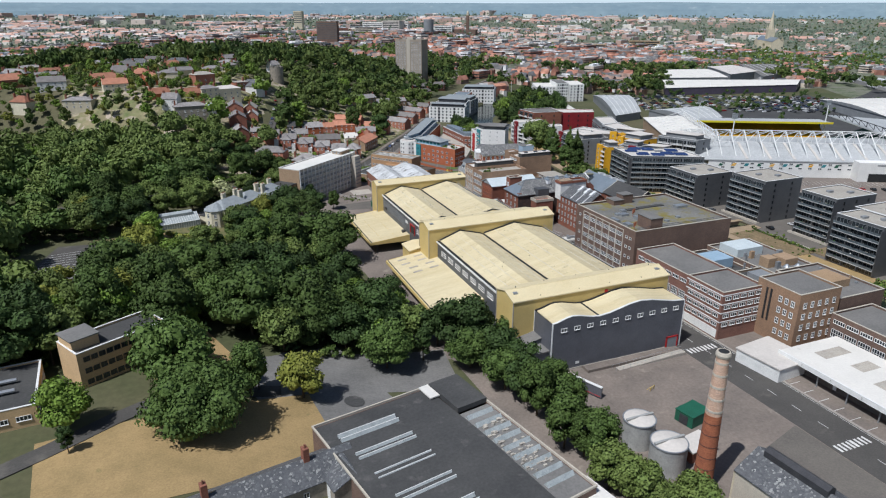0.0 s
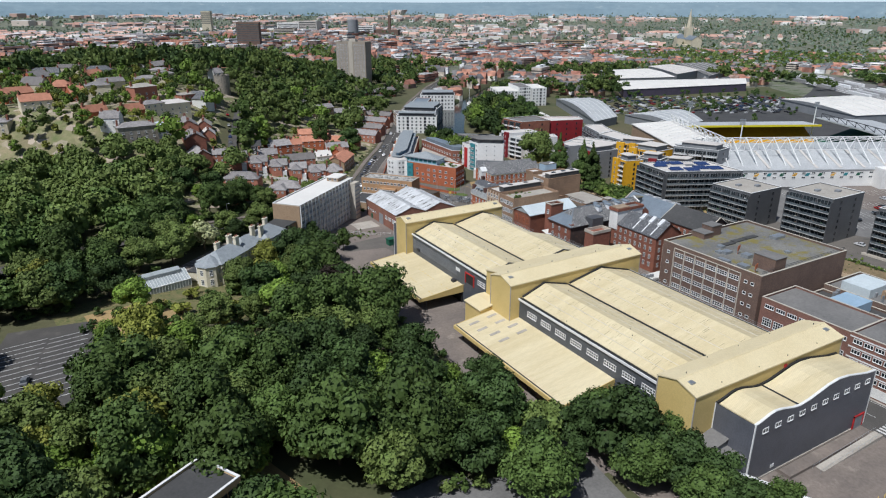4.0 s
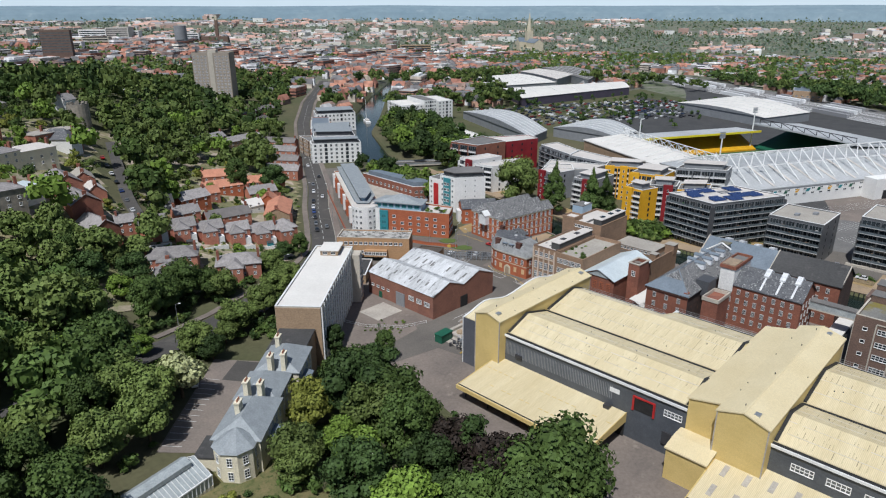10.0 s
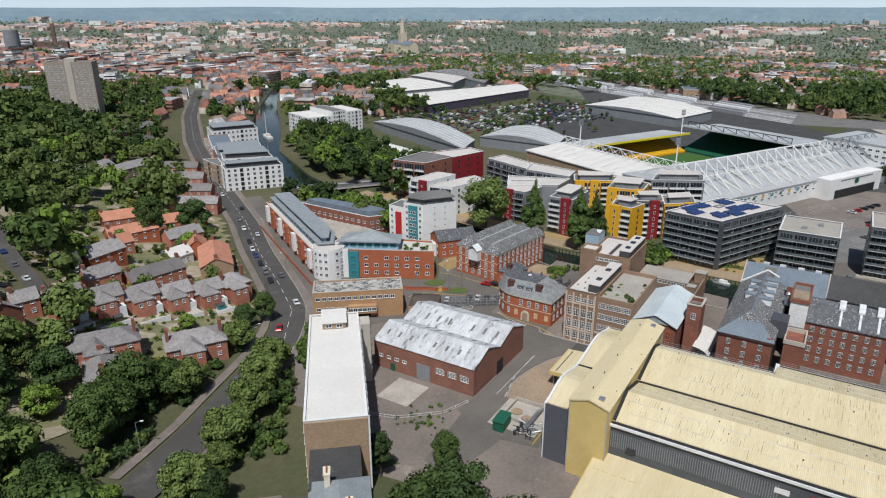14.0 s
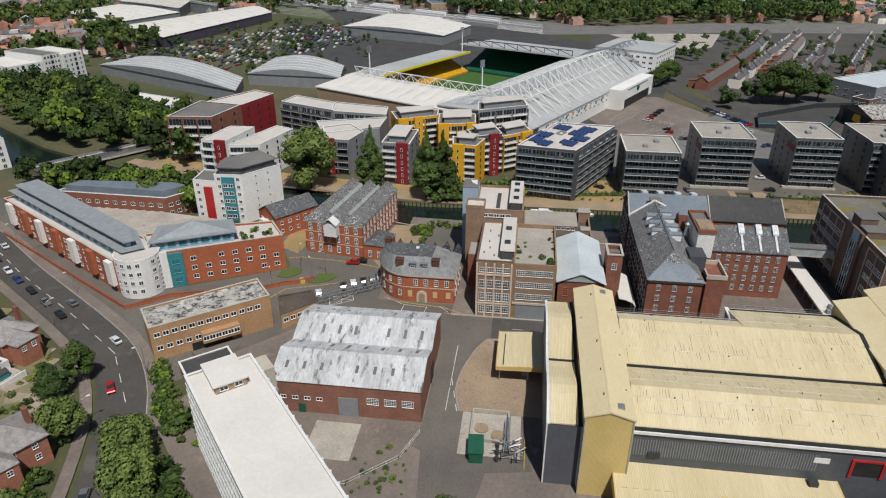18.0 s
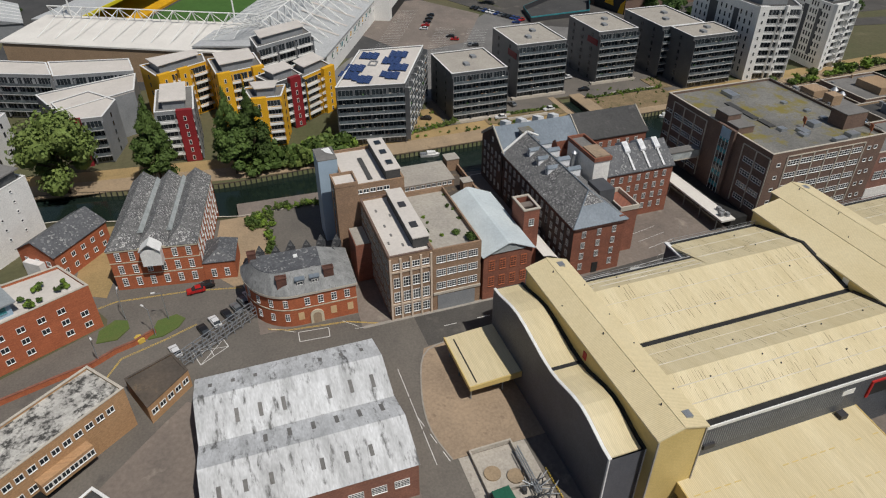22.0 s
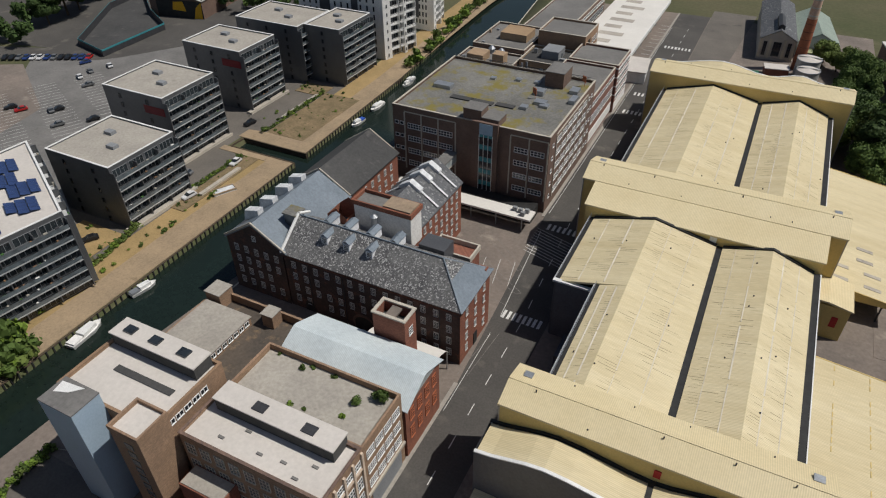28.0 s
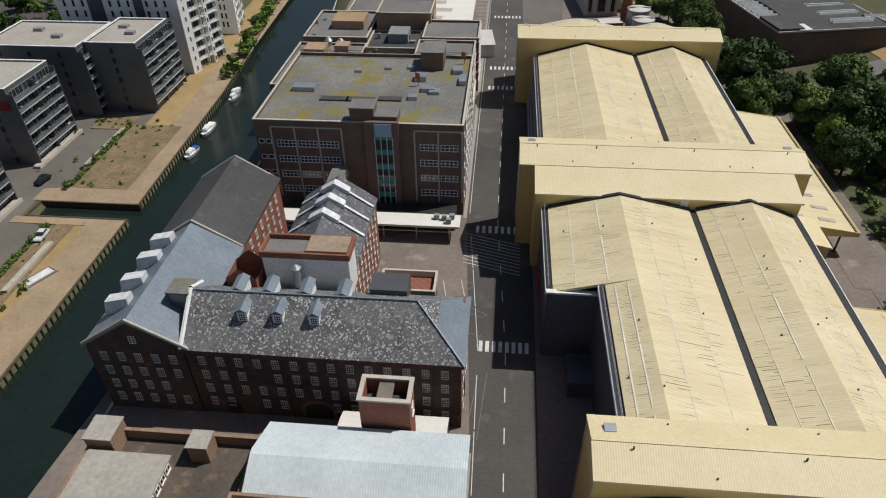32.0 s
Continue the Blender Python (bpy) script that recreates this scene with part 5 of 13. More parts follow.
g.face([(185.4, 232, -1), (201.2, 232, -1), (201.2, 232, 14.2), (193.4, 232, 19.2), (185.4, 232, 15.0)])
# The wing reuses the brick tone that holds soot and shade.
part("wing_wall", g, BRICK_SOOT_SHADE, mill, world=True)


def wing_roof(name, y0, y1, mt, z=0.0, xl=185.0, xm=193.4, xr=201.6, zl=14.4, zm=19.4, zr=14.0):
    p = [(xl, zl + z), (xm, zm + z), (xr, zr + z), (xr, zr + z - 0.3), (xm, zm + z - 0.3), (xl, zl + z - 0.3), (xl, zl + z)]
    return part(name, MB().sweep(p, y0, y1, "y"), mt, mill, world=True)


wing_roof("wing_roof", 254.0, 278.9, LEAD)
wing_roof("wing_roof", 231.6, 254.0, FELT_DARK, 0.35)
for y in (278.75, 254.1, 231.8):
    part("gable_coping", MB().tube((185.2, y, 14.6), (193.4, y, 19.75), 0.22, 6).tube((193.4, y, 19.75), (201.5, y, 14.35), 0.22, 6), CONC_FRAME, mill, world=True)
for y in (273, 268, 262.5, 257.5):
    sk = MB().sweep([(195.5, 17.5), (195.5, 19.2), (199.2, 18.3), (199.8, 15.4), (195.5, 17.5)], y - 0.9, y + 0.9, "y")
    part("skylight", sk, BOARD_WORN, mill, "weathered white boxed skylight", world=True)
windows(mill, (201.2, 278.6), (186.2, 278.6), 2.8, 5, 4, 3.0, mw, 1.0, 0.6, skip={(4, 1)})
windows(mill, (194.6, 278.6), (192.2, 278.6), 15.6, 1, 1, 0, mws, 0, 0)
windows(mill, (185.4, 253), (185.4, 233), 3.0, 6, 4, 3.1, mw, 1, 1)
windows(mill, (201.2, 233), (201.2, 278), 2.8, 13, 4, 3.0, mw, 1, 1)
# inner wing with white ridged rooflights
part("wing_wall", gable_walls(13.4, 24, 14.6, 19.2, "y"), BRICK_WARM_RED, mill, at=mill.matrix_basis.inverted() @ pose(171.3, 249.4, 0))
part("wing_roof", gable_roof(13.4, 24, 14.7, 19.4, 0.35, 0.3, "y"), SLATE, mill, at=mill.matrix_basis.inverted() @ pose(171.3, 249.4, 0))
for y in (240.5, 245, 249.8):
    for s in (-1, 1):
        part("roof_strip", MB().face([(171.3, y - 0.3, 19.75), (171.3, y + 0.3, 19.75), (171.3 + s * 6.9, y + 0.3, 14.95), (171.3 + s * 6.9, y - 0.3, 14.95)][::s]), BOARD_WORN, mill, "weathered pale flashing strip", world=True)
    part("skylight", MB().sweep([(168.6, 17.9), (168.6, 18.5), (171.3, 20.2), (174.0, 18.5), (174.0, 17.9), (168.6, 17.9)], y - 0.8, y + 0.8, "y"), BOARD_WORN, mill, "white boxed ridge skylight", world=True)
windows(mill, (164.6, 260.8), (164.6, 238), 3.0, 8, 4, 3.1, mw, 0.6, 0.6)
windows(mill, (178.0, 238), (178.0, 260.8), 3.0, 8, 4, 3.1, mw, 0.6, 0.6)
windows(mill, (164.6, 237.4), (178.0, 237.4), 3.0, 4, 4, 3.1, mw, 0.6, 0.6)
# tank house and stair heads between the wings
tk = part("tank_house", MB().box(164.2, 258.2, 12, 178.2, 262.8, 19.6), RENDER_WHITE, mill, "white rendered tank house", world=True)
part("tank_parapet", MB().ring(box_poly(163.9, 257.9, 178.5, 263.1), 19.6, 20.7, 0.4), BRICK_WARM_RED, tk, world=False)
part("tank_floor", MB().box(164.3, 258.3, 19.6, 178.1, 262.7, 19.9), FELT, tk)
part("tank_cover", MB().box(164.4, 258.4, 19.9, 171.0, 262.6, 21.0), TAN_CONC, tk)
part("stair_head", MB().box(150.8, 257.2, 0, 159.8, 262.2, 12.4), BRICK_RED, mill, "red brick stair tower", world=True)
part("stair_parapet", MB().ring(box_poly(150.6, 257.0, 160.0, 262.4), 12.4, 13.6, 0.4), CONC_FRAME, mill, world=True)
part("plant_room", MB().box(154.5, 262.2, 12, 160.4, 266.5, 17.0), ANTHRACITE, mill, "dark boarded plant room", world=True)
part("vent_cowl", MB().cyl(172.5, 264.0, 15, 18.6, 0.8, 0.5, 12).cyl(172.5, 264.0, 18.6, 19.2, 0.9, 0.2, 12), STEEL, mill, world=True)
part("roof_cabin", MB().box(186.6, 269.5, 15, 189.6, 272.4, 19.4), GLASS_PALE, mill, "glazed roof cabin", world=True)
part("cabin_roof", MB().box(186.3, 269.2, 19.4, 189.9, 272.7, 19.75), FELT_MOSS, mill, world=True)
part("stair_head", gable_walls(5, 5, 16.5, 18.6, "y", 10), BRICK_RED, mill, "small red gable", at=mill.matrix_basis.inverted() @ pose(181.5, 262.5, 0))
part("flat_roof", MB().box(178.2, 255.5, 11, 185.4, 264.6, 13), FELT, mill, world=True)
part("chimney", MB().box(145.4, 264.9, 14, 147.2, 266.2, 15.2), BRICK_RED, mill, world=True)

# ---- brown office block ----
off = thing("office_block", 171, 201, 0, label="brown brick five-storey works block with a mossy flat roof", category="office")
OX0, OX1, OY0, OY1, OH = 148.7, 193.2, 182.2, 220.4, 22.0
flat_block(off, box_poly(OX0, OY0, OX1, OY1), OH, BRICK_BROWN, FELT_MOSS, 0.7, CONC_FRAME)
ow = window_mesh(3.7, 1.5, 4, 2, WHITE_TRIM, GLASS, bar=0.12)
ow2 = window_mesh(4.2, 1.55, 5, 2, WHITE_TRIM, GLASS, bar=0.12)
osm = window_mesh(1.2, 1.0, 1, 1, WHITE_TRIM, GLASS, bar=0.12)
windows(off, (158.6, OY1), (149.2, OY1), 5.6, 2, 4, 3.7, ow, 0.3, 0.3)
windows(off, (189.4, OY1), (174.6, OY1), 5.4, 3, 4, 3.75, ow2, 0.5, 0.5)
windows(off, (192.9, OY1), (189.6, OY1), 5.8, 2, 4, 3.75, osm, 0.1, 0.1)
windows(off, (OX0, 215.5), (OX0, 189), 3.8, 6, 5, 3.7, ow, 0.4, 0.4)
windows(off, (OX0, 219.4), (OX0, 216), 3.8, 1, 5, 3.7, osm, 0.2, 0.2)
windows(off, (OX0, 188.5), (OX0, 183.5), 3.8, 2, 5, 3.7, osm, 0.2, 0.2)
windows(off, (OX1, 184), (OX1, 219), 3.8, 7, 5, 3.7, ow, 1, 1)
for a, b, n in ((159.0, 149.0, 3), (189.6, 174.4, 4)):
    for k in range(n):
        x = a + (b - a) * k / (n - 1)
        part("pier", MB().box(x - 0.16, OY1, 3.4, x + 0.16, OY1 + 0.22, 20.4), CONC_FRAME, off, world=True)
    part("lintel_band", MB().box(b, OY1, 20.4, a, OY1 + 0.2, 20.65), CONC_FRAME, off, world=True)
for k in range(7):
    y = 189.2 + (215.3 - 189.2) * k / 6
    part("pier", MB().box(OX0 - 0.22, y - 0.15, 2.4, OX0, y + 0.15, 20.5), CONC_FRAME, off, world=True)
part("lintel_band", MB().box(OX0 - 0.2, 189.2, 20.5, OX0, 215.3, 20.75), CONC_FRAME, off, world=True)
stair = part("stair_tower", MB().box(162.2, OY1, 0, 169.4, OY1 + 0.9, 22.6), BRICK_BROWN, off, world=True)
part("stair_cap", MB().box(163.6, OY1 + 0.9, 19.4, 167.2, OY1 + 1.05, 22.3), BLUE_CLAD, stair, "blue panel over the stair glazing")
for k in range(5):
    part("stair_window", MB().box(163.6, OY1 + 0.9, 2.6 + k * 3.5, 167.2, OY1 + 1.0, 4.6 + k * 3.5), GLASS, stair)
    part("spandrel", MB().box(163.6, OY1 + 0.9, 4.65 + k * 3.5, 167.2, OY1 + 1.02, 5.95 + k * 3.5), TEAL_PANEL, stair, "pale turquoise spandrel panel")
bars = MB()
for x in (163.5, 164.7, 165.95, 167.2):
    bars.box(x - 0.07, OY1 + 1.0, 2.4, x + 0.07, OY1 + 1.12, 19.3)
part("glazing_bar", bars, WHITE_TRIM, stair)
for nm, bx in (("stair_head", (167.4, 215.6, 172.4, OY1 - 0.4, 24.9)), ("stair_head", (162.6, 214.8, 167.2, OY1 - 0.4, 23.2)), ("lift_house", (155.6, 183.0, 161, 190.5, 25.6))):
    sh = part(nm, MB().box(bx[0], bx[1], 21.2, bx[2], bx[3], bx[4]), BRICK_BROWN, off, world=True)
    part("stair_head_roof", MB().box(bx[0] - 0.15, bx[1] - 0.15, bx[4], bx[2] + 0.15, bx[3] + 0.15, bx[4] + 0.2), FELT, sh)
UNITS = [(186.5, 203, 2.6, 1.4, 1.0), (158, 202, 1.6, 1.2, 0.9), (161, 206.5, 1.0, 1.0, 0.8), (156.5, 203.4, 1.2, 1.0, 0.7), (150.5, 197, 0.8, 2.0, 1.1), (178.5, 208, 3.2, 1.0, 0.35), (172.5, 208, 3.2, 1.0, 0.35), (166, 207.4, 2.6, 1.0, 0.35), (160.4, 196, 1.4, 1.4, 1.3), (176, 192, 0.8, 0.8, 0.6), (169, 190, 0.8, 0.8, 0.6), (163.5, 189.5, 0.8, 0.8, 0.6), (152, 191, 1.2, 1.6, 1.0)]
for x, y, a, b, h in UNITS:
    u = part("roof_unit", MB().box(x - a, y - b, 21.25, x + a, y + b, 21.3 + h), STEEL if h > 0.5 else FELT_DARK, off, world=True)
for x, y in ((160.5, 199.5), (150.8, 186)):
    mast = MB().tube((x, y, 21.3), (x, y, 24.4), 0.09)
    for k in range(3):
        mast.box(x - 0.3 + 0.35 * k, y - 0.1, 22.4 + 0.3 * k, x + 0.05 + 0.35 * k, y + 0.15, 24.2 + 0.15 * k)
    part("antenna_mast", mast, RUST, off, "reddish antenna panels on a mast", world=True)
part("roof_rail", MB().box(150, 183, 22.4, 192.8, 183.1, 22.5).box(150, 183, 22.9, 192.8, 183.1, 23.0), DARK_STEEL, off, world=True)
wc = thing("walkway_canopy", 168, 228, 0, label="flat white walkway canopy beside the brown office block", category="canopy")
part("roof", MB().box(148.8, 226.6, 3.6, 188, 231.0, 4.1), ROOF_WHITE, wc, world=True)
part("link_wall", MB().box(150, 221.4, 0, 187, 226.6, 3.2), NEAR_BLACK, wc, world=True)
for x in (151, 158, 165, 172, 179, 186):
    part("post", MB().box(x - 0.1, 230.4, 0, x + 0.1, 230.6, 3.6), STEEL, wc, world=True)
for x, y in ((150.6, 228), (152.2, 228.4), (153.8, 228.2), (151.2, 229.6)):
    part("condenser", MB().box(x - 0.55, y - 0.45, 4.1, x + 0.55, y + 0.45, 5.2), GREY_PANEL, wc, world=True)
bridge = thing("link_bridge", 178, 233.5, 0, label="glazed green footbridge between the mill and the office", category="bridge")
part("deck", MB().box(173.6, 221.4, 9.6, 176.4, 237.4, 10.0), CONC_FRAME, bridge, world=True)
part("side", MB().box(173.6, 221.4, 10.0, 173.75, 237.4, 12.2).box(176.25, 221.4, 10.0, 176.4, 237.4, 12.2), GREENHOUSE, bridge, world=True)
part("roof", MB().box(173.4, 221.4, 12.2, 176.6, 237.4, 12.5), FELT, bridge, world=True)

# ---- concrete and brick blocks north of the mill ----
eb = thing("works_block", 157, 312, 0, label="four-storey works block with a concrete-framed front and flat roofs", category="office")
part("wall", MB().ring(box_poly(144.2, 313.6, 170, 323.4), -1, 17.3, 0.4), BRICK_WORKS, eb, world=True)
part("wall", MB().ring(box_poly(144.2, 302.2, 170, 313.55), -1, 17.0, 0.4), BRICK_WORKS, eb, world=True)
part("roof", MB().box(144.6, 314.0, 16.3, 169.6, 323.0, 16.8), ROOF_PALE, eb, world=True)
part("roof", MB().box(144.6, 302.6, 15.3, 169.6, 313.2, 15.8), FELT_TAN, eb, world=True)
part("coping", MB().ring(box_poly(144.1, 313.6, 170.1, 323.5), 17.3, 17.42, 0.5), BRICK_BROWN, eb, world=True)
for k in range(11):
    x, y = 147 + 21.5 * random.random(), random.choice((302.9, 312.9, 308 + 3 * random.random(), 312.6))
    part("roof_weed", np_mesh("roof_weed", *roof_bush(x, y, 15.7, random.uniform(0.35, 0.8) if k else 1.5), LEAVES[1 + k % 2]), None, eb, "self-sown green weeds", world=True)
for x, y in ((148.5, 319), (153, 320.4), (157, 320.8), (161, 318.4), (164, 321), (150, 321.8)):
    part("roof_vent", MB().box(x - 0.5, y - 0.2, 16.8, x + 0.5, y + 0.2, 17.0), FELT, eb, world=True)
ph = part("roof_lantern", MB().box(146.5, 313.7, 16.8, 168.2, 317.2, 19.3), FELT_DARK, eb, world=True)
part("lantern_roof", MB().box(146.3, 313.5, 19.3, 168.4, 317.4, 19.55), ROOF_PALE, ph)
for x in (151.5, 160.5):
    part("roof_hatch", MB().box(x - 1.1, 314.8, 19.55, x + 1.1, 316.4, 19.75), DARK_STEEL, ph)
ew = window_mesh(1.35, 1.9, 2, 3, WHITE_TRIM, GLASS, bar=0.1)
ew2 = window_mesh(2.2, 1.8, 4, 3, WHITE_TRIM, GLASS, bar=0.09)
for z_, h_ in ((2.4, 2.3), (6.3, 2.6), (10.2, 2.6), (14.6, 1.5)):
    windows(eb, (144.2, 323.2), (144.2, 313.8), z_, 4, 1, 0, window_mesh(1.75, h_, 3, 3 if h_ > 2 else 2, WHITE_TRIM, GLASS if z_ != 6.3 else GREY_GLAZE, bar=0.1), 0.4, 0.4)
windows(eb, (144.2, 313.2), (144.2, 302.6), 7.0, 4, 3, 3.6, ew2, 0.3, 0.3)
windows(eb, (170, 323.4), (144.4, 323.4), 2.8, 9, 4, 3.9, window_mesh(1.9, 2.4, 3, 3, CONC_FRAME, GLASS_PALE, bar=0.1), 0.3, 0.3)
fins = MB()
for k in range(5):
    y = 314.0 + k * 2.3
    fins.box(143.85, y - 0.22, 0, 144.2, y + 0.22, 16.6)
for z in (4.3, 13.2):
    fins.box(143.95, 313.8, z - 0.25, 144.19, 323.3, z + 0.15)
part("concrete_frame", fins, PINK_FRAME, eb, world=True)
part("shutter_door", MB().box(144.05, 303.5, 0, 144.22, 312.5, 4.2), GREY_PANEL, eb, "grey roller shutter", world=True)
part("string_course", MB().box(143.9, 302.2, 4.6, 144.2, 313.5, 5.2), CONC_FRAME, eb, world=True)
# tall rear block with a silver stair tower
rb = thing("rear_block", 181, 319, 0, label="brown brick block with a pale roof and a silver stair tower", category="office")
flat_block(rb, box_poly(171.2, 311.8, 191.2, 326.2), 20.4, BRICK_WORKS, ROOF_PALE, 0.6, BRICK_WORKS)
rl = part("roof_lantern", MB().box(172.5, 312.4, 19.9, 190.4, 316.0, 22.4), FELT_DARK, rb, world=True)
part("lantern_roof", MB().box(172.3, 312.2, 22.4, 190.6, 316.2, 22.65), ROOF_PALE, rl)
for x in (176, 182, 187.5):
    part("rooflight", MB().box(x - 1, 313.4, 22.65, x + 1, 315, 22.95), GLASS, rl)
part("roof_seam", MB().box(174, 319, 19.9, 186, 320.2, 20.0), FELT_DARK, rb, world=True)
sv = part("stair_tower", MB().box(180.6, 326.2, -1, 187.6, 331.0, 23.4), STAIR_BLUE, rb, "silver-blue clad stair tower", world=True)
part("tower_roof", MB().box(180.55, 326.15, 23.4, 187.65, 331.05, 23.6), FELT, sv)
part("roof_patch", MB().prism([(183, 326.6), (187.2, 327), (186.8, 329), (184.6, 328.2)], 23.6, 23.66), WHITE_TRIM, sv, "flaking white coating")
bs = part("brick_tower", MB().box(170.8, 323.45, -1, 176.6, 329.0, 20.8), BRICK_WORKS, rb, world=True)
part("tower_roof", MB().box(171.05, 323.75, 20.8, 176.35, 328.75, 21.0), ROOF_PALE, bs)
part("tower_parapet", MB().ring(box_poly(170.7, 323.4, 176.7, 329.1), 20.8, 21.7, 0.35), BRICK_WORKS, bs)
for k in range(9):
    part("stair_window", MB().box(172.6, 329.0, 2.4 + k * 1.95, 174.2, 329.08, 3.7 + k * 1.95), GLASS_PALE, bs)
windows(rb, (171.2, 326), (171.2, 312), 18.6, 6, 1, 0, window_mesh(1.5, 1.1, 2, 1, WHITE_TRIM, GLASS, bar=0.12), 0.3, 3.5)
windows(rb, (191.2, 312.2), (191.2, 326), 3.0, 5, 5, 3.6, ew2, 0.4, 0.4)
windows(rb, (191, 326.2), (188, 326.2), 3.0, 1, 5, 3.6, ew, 0.2, 0.2)
part("red_link", MB().box(160.5, 323.5, -1, 168.5, 327.2, 10.5), BRICK_RED, rb, "low red brick link block", world=True)
part("link_roof", MB().box(160.7, 323.7, 10.5, 168.3, 327.0, 10.7), FELT_TAN, rb, world=True)
an = thing("riverside_annexe", 181, 301, 0, label="low brown riverside annexe with flat grey roofs", category="annexe")
flat_block(an, box_poly(170.2, 290.6, 193.4, 311.6), 11.2, BRICK_WORKS, FELT_BROWN, 1.7, BRICK_WORKS)
part("roof_block", MB().box(181.8, 294.8, 9.5, 192.6, 311.2, 11.5), BRICK_WORKS, an, world=True)
part("block_roof", MB().box(181.6, 294.6, 11.5, 192.8, 311.2, 11.7), FELT_TAN, an, "pale brown flat roof", world=True)
windows(an, (181.8, 309.0), (181.8, 295.2), 10.7, 9, 1, 0, window_mesh(1.2, 1.0, 2, 1, WHITE_TRIM, GLASS, bar=0.1), 0.1, 0.1)
for x, y, r in ((191.6, 292.2, 1.8), (178.4, 292.6, 1.3)):
    part("stair_head", MB().box(x - r, y - r, 9.5, x + r, y + r, 13.2 - (2 - r)), BRICK_WORKS, an, world=True)
    part("stair_head_roof", MB().box(x - r - 0.15, y - r - 0.15, 13.2 - (2 - r), x + r + 0.15, y + r + 0.15, 13.4 - (2 - r)), FELT_TAN, an, world=True)
part("dividing_wall", MB().box(170.3, 291.0, 9.6, 170.9, 311.4, 12.6), BRICK_WORKS, an, world=True)
for x, y in ((172.2, 309), (171.9, 296), (173, 303), (192.8, 308)):
    part("roof_weed", np_mesh("roof_weed", *roof_bush(x, y, 9.6, 0.8), LEAVES[2]), None, an, "self-sown green weeds", world=True)
sh = thing("barrel_shed", 156, 295.6, 0, label="red brick shed with a pale blue-grey sheet roof", category="shed")
part("wall", MB().sweep([(289.6, -1), (289.6, 12.6), (295.6, 15.2), (301.6, 12.6), (301.6, -1), (289.6, -1)], 144.0, 169.8, "x"), BRICK_WARM_RED, sh, world=True)
rp = [(289.1, 12.7), (295.2, 15.4), (296.0, 15.4), (302.1, 12.7)]
part("roof", MB().sweep(rp + [(a, b - 0.2) for a, b in reversed(rp)] + [rp[0]], 143.3, 170.0, "x"), METAL_BLUE, sh, world=True)
part("gable_glazing", MB().sweep([(291.4, 12.9), (295.6, 15.0), (299.8, 12.9), (291.4, 12.9)], 143.7, 143.98, "x"), GREENHOUSE, sh, "pale glazed gable panel", world=True)
aw = window_mesh(1.5, 2.6, 2, 4, BRICK_ORANGE, BRICK_MILL, bar=0.14, arch=True)
windows(sh, (144.0, 301.2), (144.0, 290.0), 5.0, 4, 2, 4.6, aw, 0.3, 0.3, name="blind_arch")
st = thing("brick_stair_tower", 154.5, 286.5, 0, label="open-topped red brick stair tower", category="tower")
part("shaft", MB().ring(box_poly(151.2, 284.6, 157.8, 288.6), -1, 17.6, 0.45), BRICK_RED, st, world=True)
part("landing", MB().box(151.7, 285.1, 12, 157.3, 288.1, 15.4), FELT_DARK, st, world=True)
part("coping", MB().ring(box_poly(151.0, 284.4, 158.0, 288.8), 17.6, 17.9, 0.6), CONC_FRAME, st, world=True)
part("cross_beam", MB().box(153.6, 285, 16.9, 155.6, 288.2, 17.3), YARD, st, world=True)
windows(st, (151.2, 288), (151.2, 285.2), 14.2, 1, 1, 0, ew, 0, 0)
vc = thing("curved_canopy", 154, 281.5, 0, label="pale blue curved sheet canopy over the lane", category="canopy")
cp = [(280.2, 4.6), (281.2, 5.8), (283, 6.6), (284.9, 6.9)]
part("roof", MB().sweep(cp + [(a, b - 0.12) for a, b in reversed(cp)] + [cp[0]], 146.8, 162.5, "x"), ROOF_WHITE, vc, world=True)
for x in (147, 152, 157, 162.3):
    part("post", MB().box(x - 0.1, 280.4, 0, x + 0.1, 280.6, 4.8), STEEL, vc, world=True)

# ---- lodge with a rounded corner ----
lg = thing("corner_lodge", 156, 340, 0, label="orange brick lodge with a rounded corner and slate mansard", category="house")
arc = [(161.5 - 12.2 * math.cos(a), 343.2 + 10.2 * math.sin(a)) for a in [radians(k) for k in range(0, 100, 9)]]
LP = [(149.3, 330.0), (163.0, 329.6), (163.5, 352.5)] + list(reversed(arc))
part("wall", MB().ring(LP, -1, 8.6, 0.4), BRICK_ORANGE, lg, world=True)
part("cornice", MB().ring(inset(LP, -0.35), 8.2, 8.75, 1.0), CONC_FRAME, lg, world=True)
lo = inset(LP, -0.3)
lx, ly = sum(p[0] for p in LP) / len(LP), sum(p[1] for p in LP) / len(LP)
hi = [(lx + (p[0] - lx) * 0.55, ly + (p[1] - ly) * 0.62) for p in LP]
ms = MB()
for i in range(len(LP)):
    j = (i + 1) % len(LP)
    ms.face([(*lo[i], 8.8), (*lo[j], 8.8), (*hi[j], 13.2), (*hi[i], 13.2)])
part("mansard", ms, SLATE_PALE, lg, world=True)
part("top_roof", MB().prism(hi, 13.0, 13.35), SLATE, lg, world=True)
part("rooflight", MB().box(156.6, 341.0, 13.35, 157.6, 341.9, 13.6), WHITE_TRIM, lg, world=True)
part("rooflight", MB().box(151.6, 334.2, 11.4, 152.6, 335.2, 11.9), WHITE_TRIM, lg, world=True)
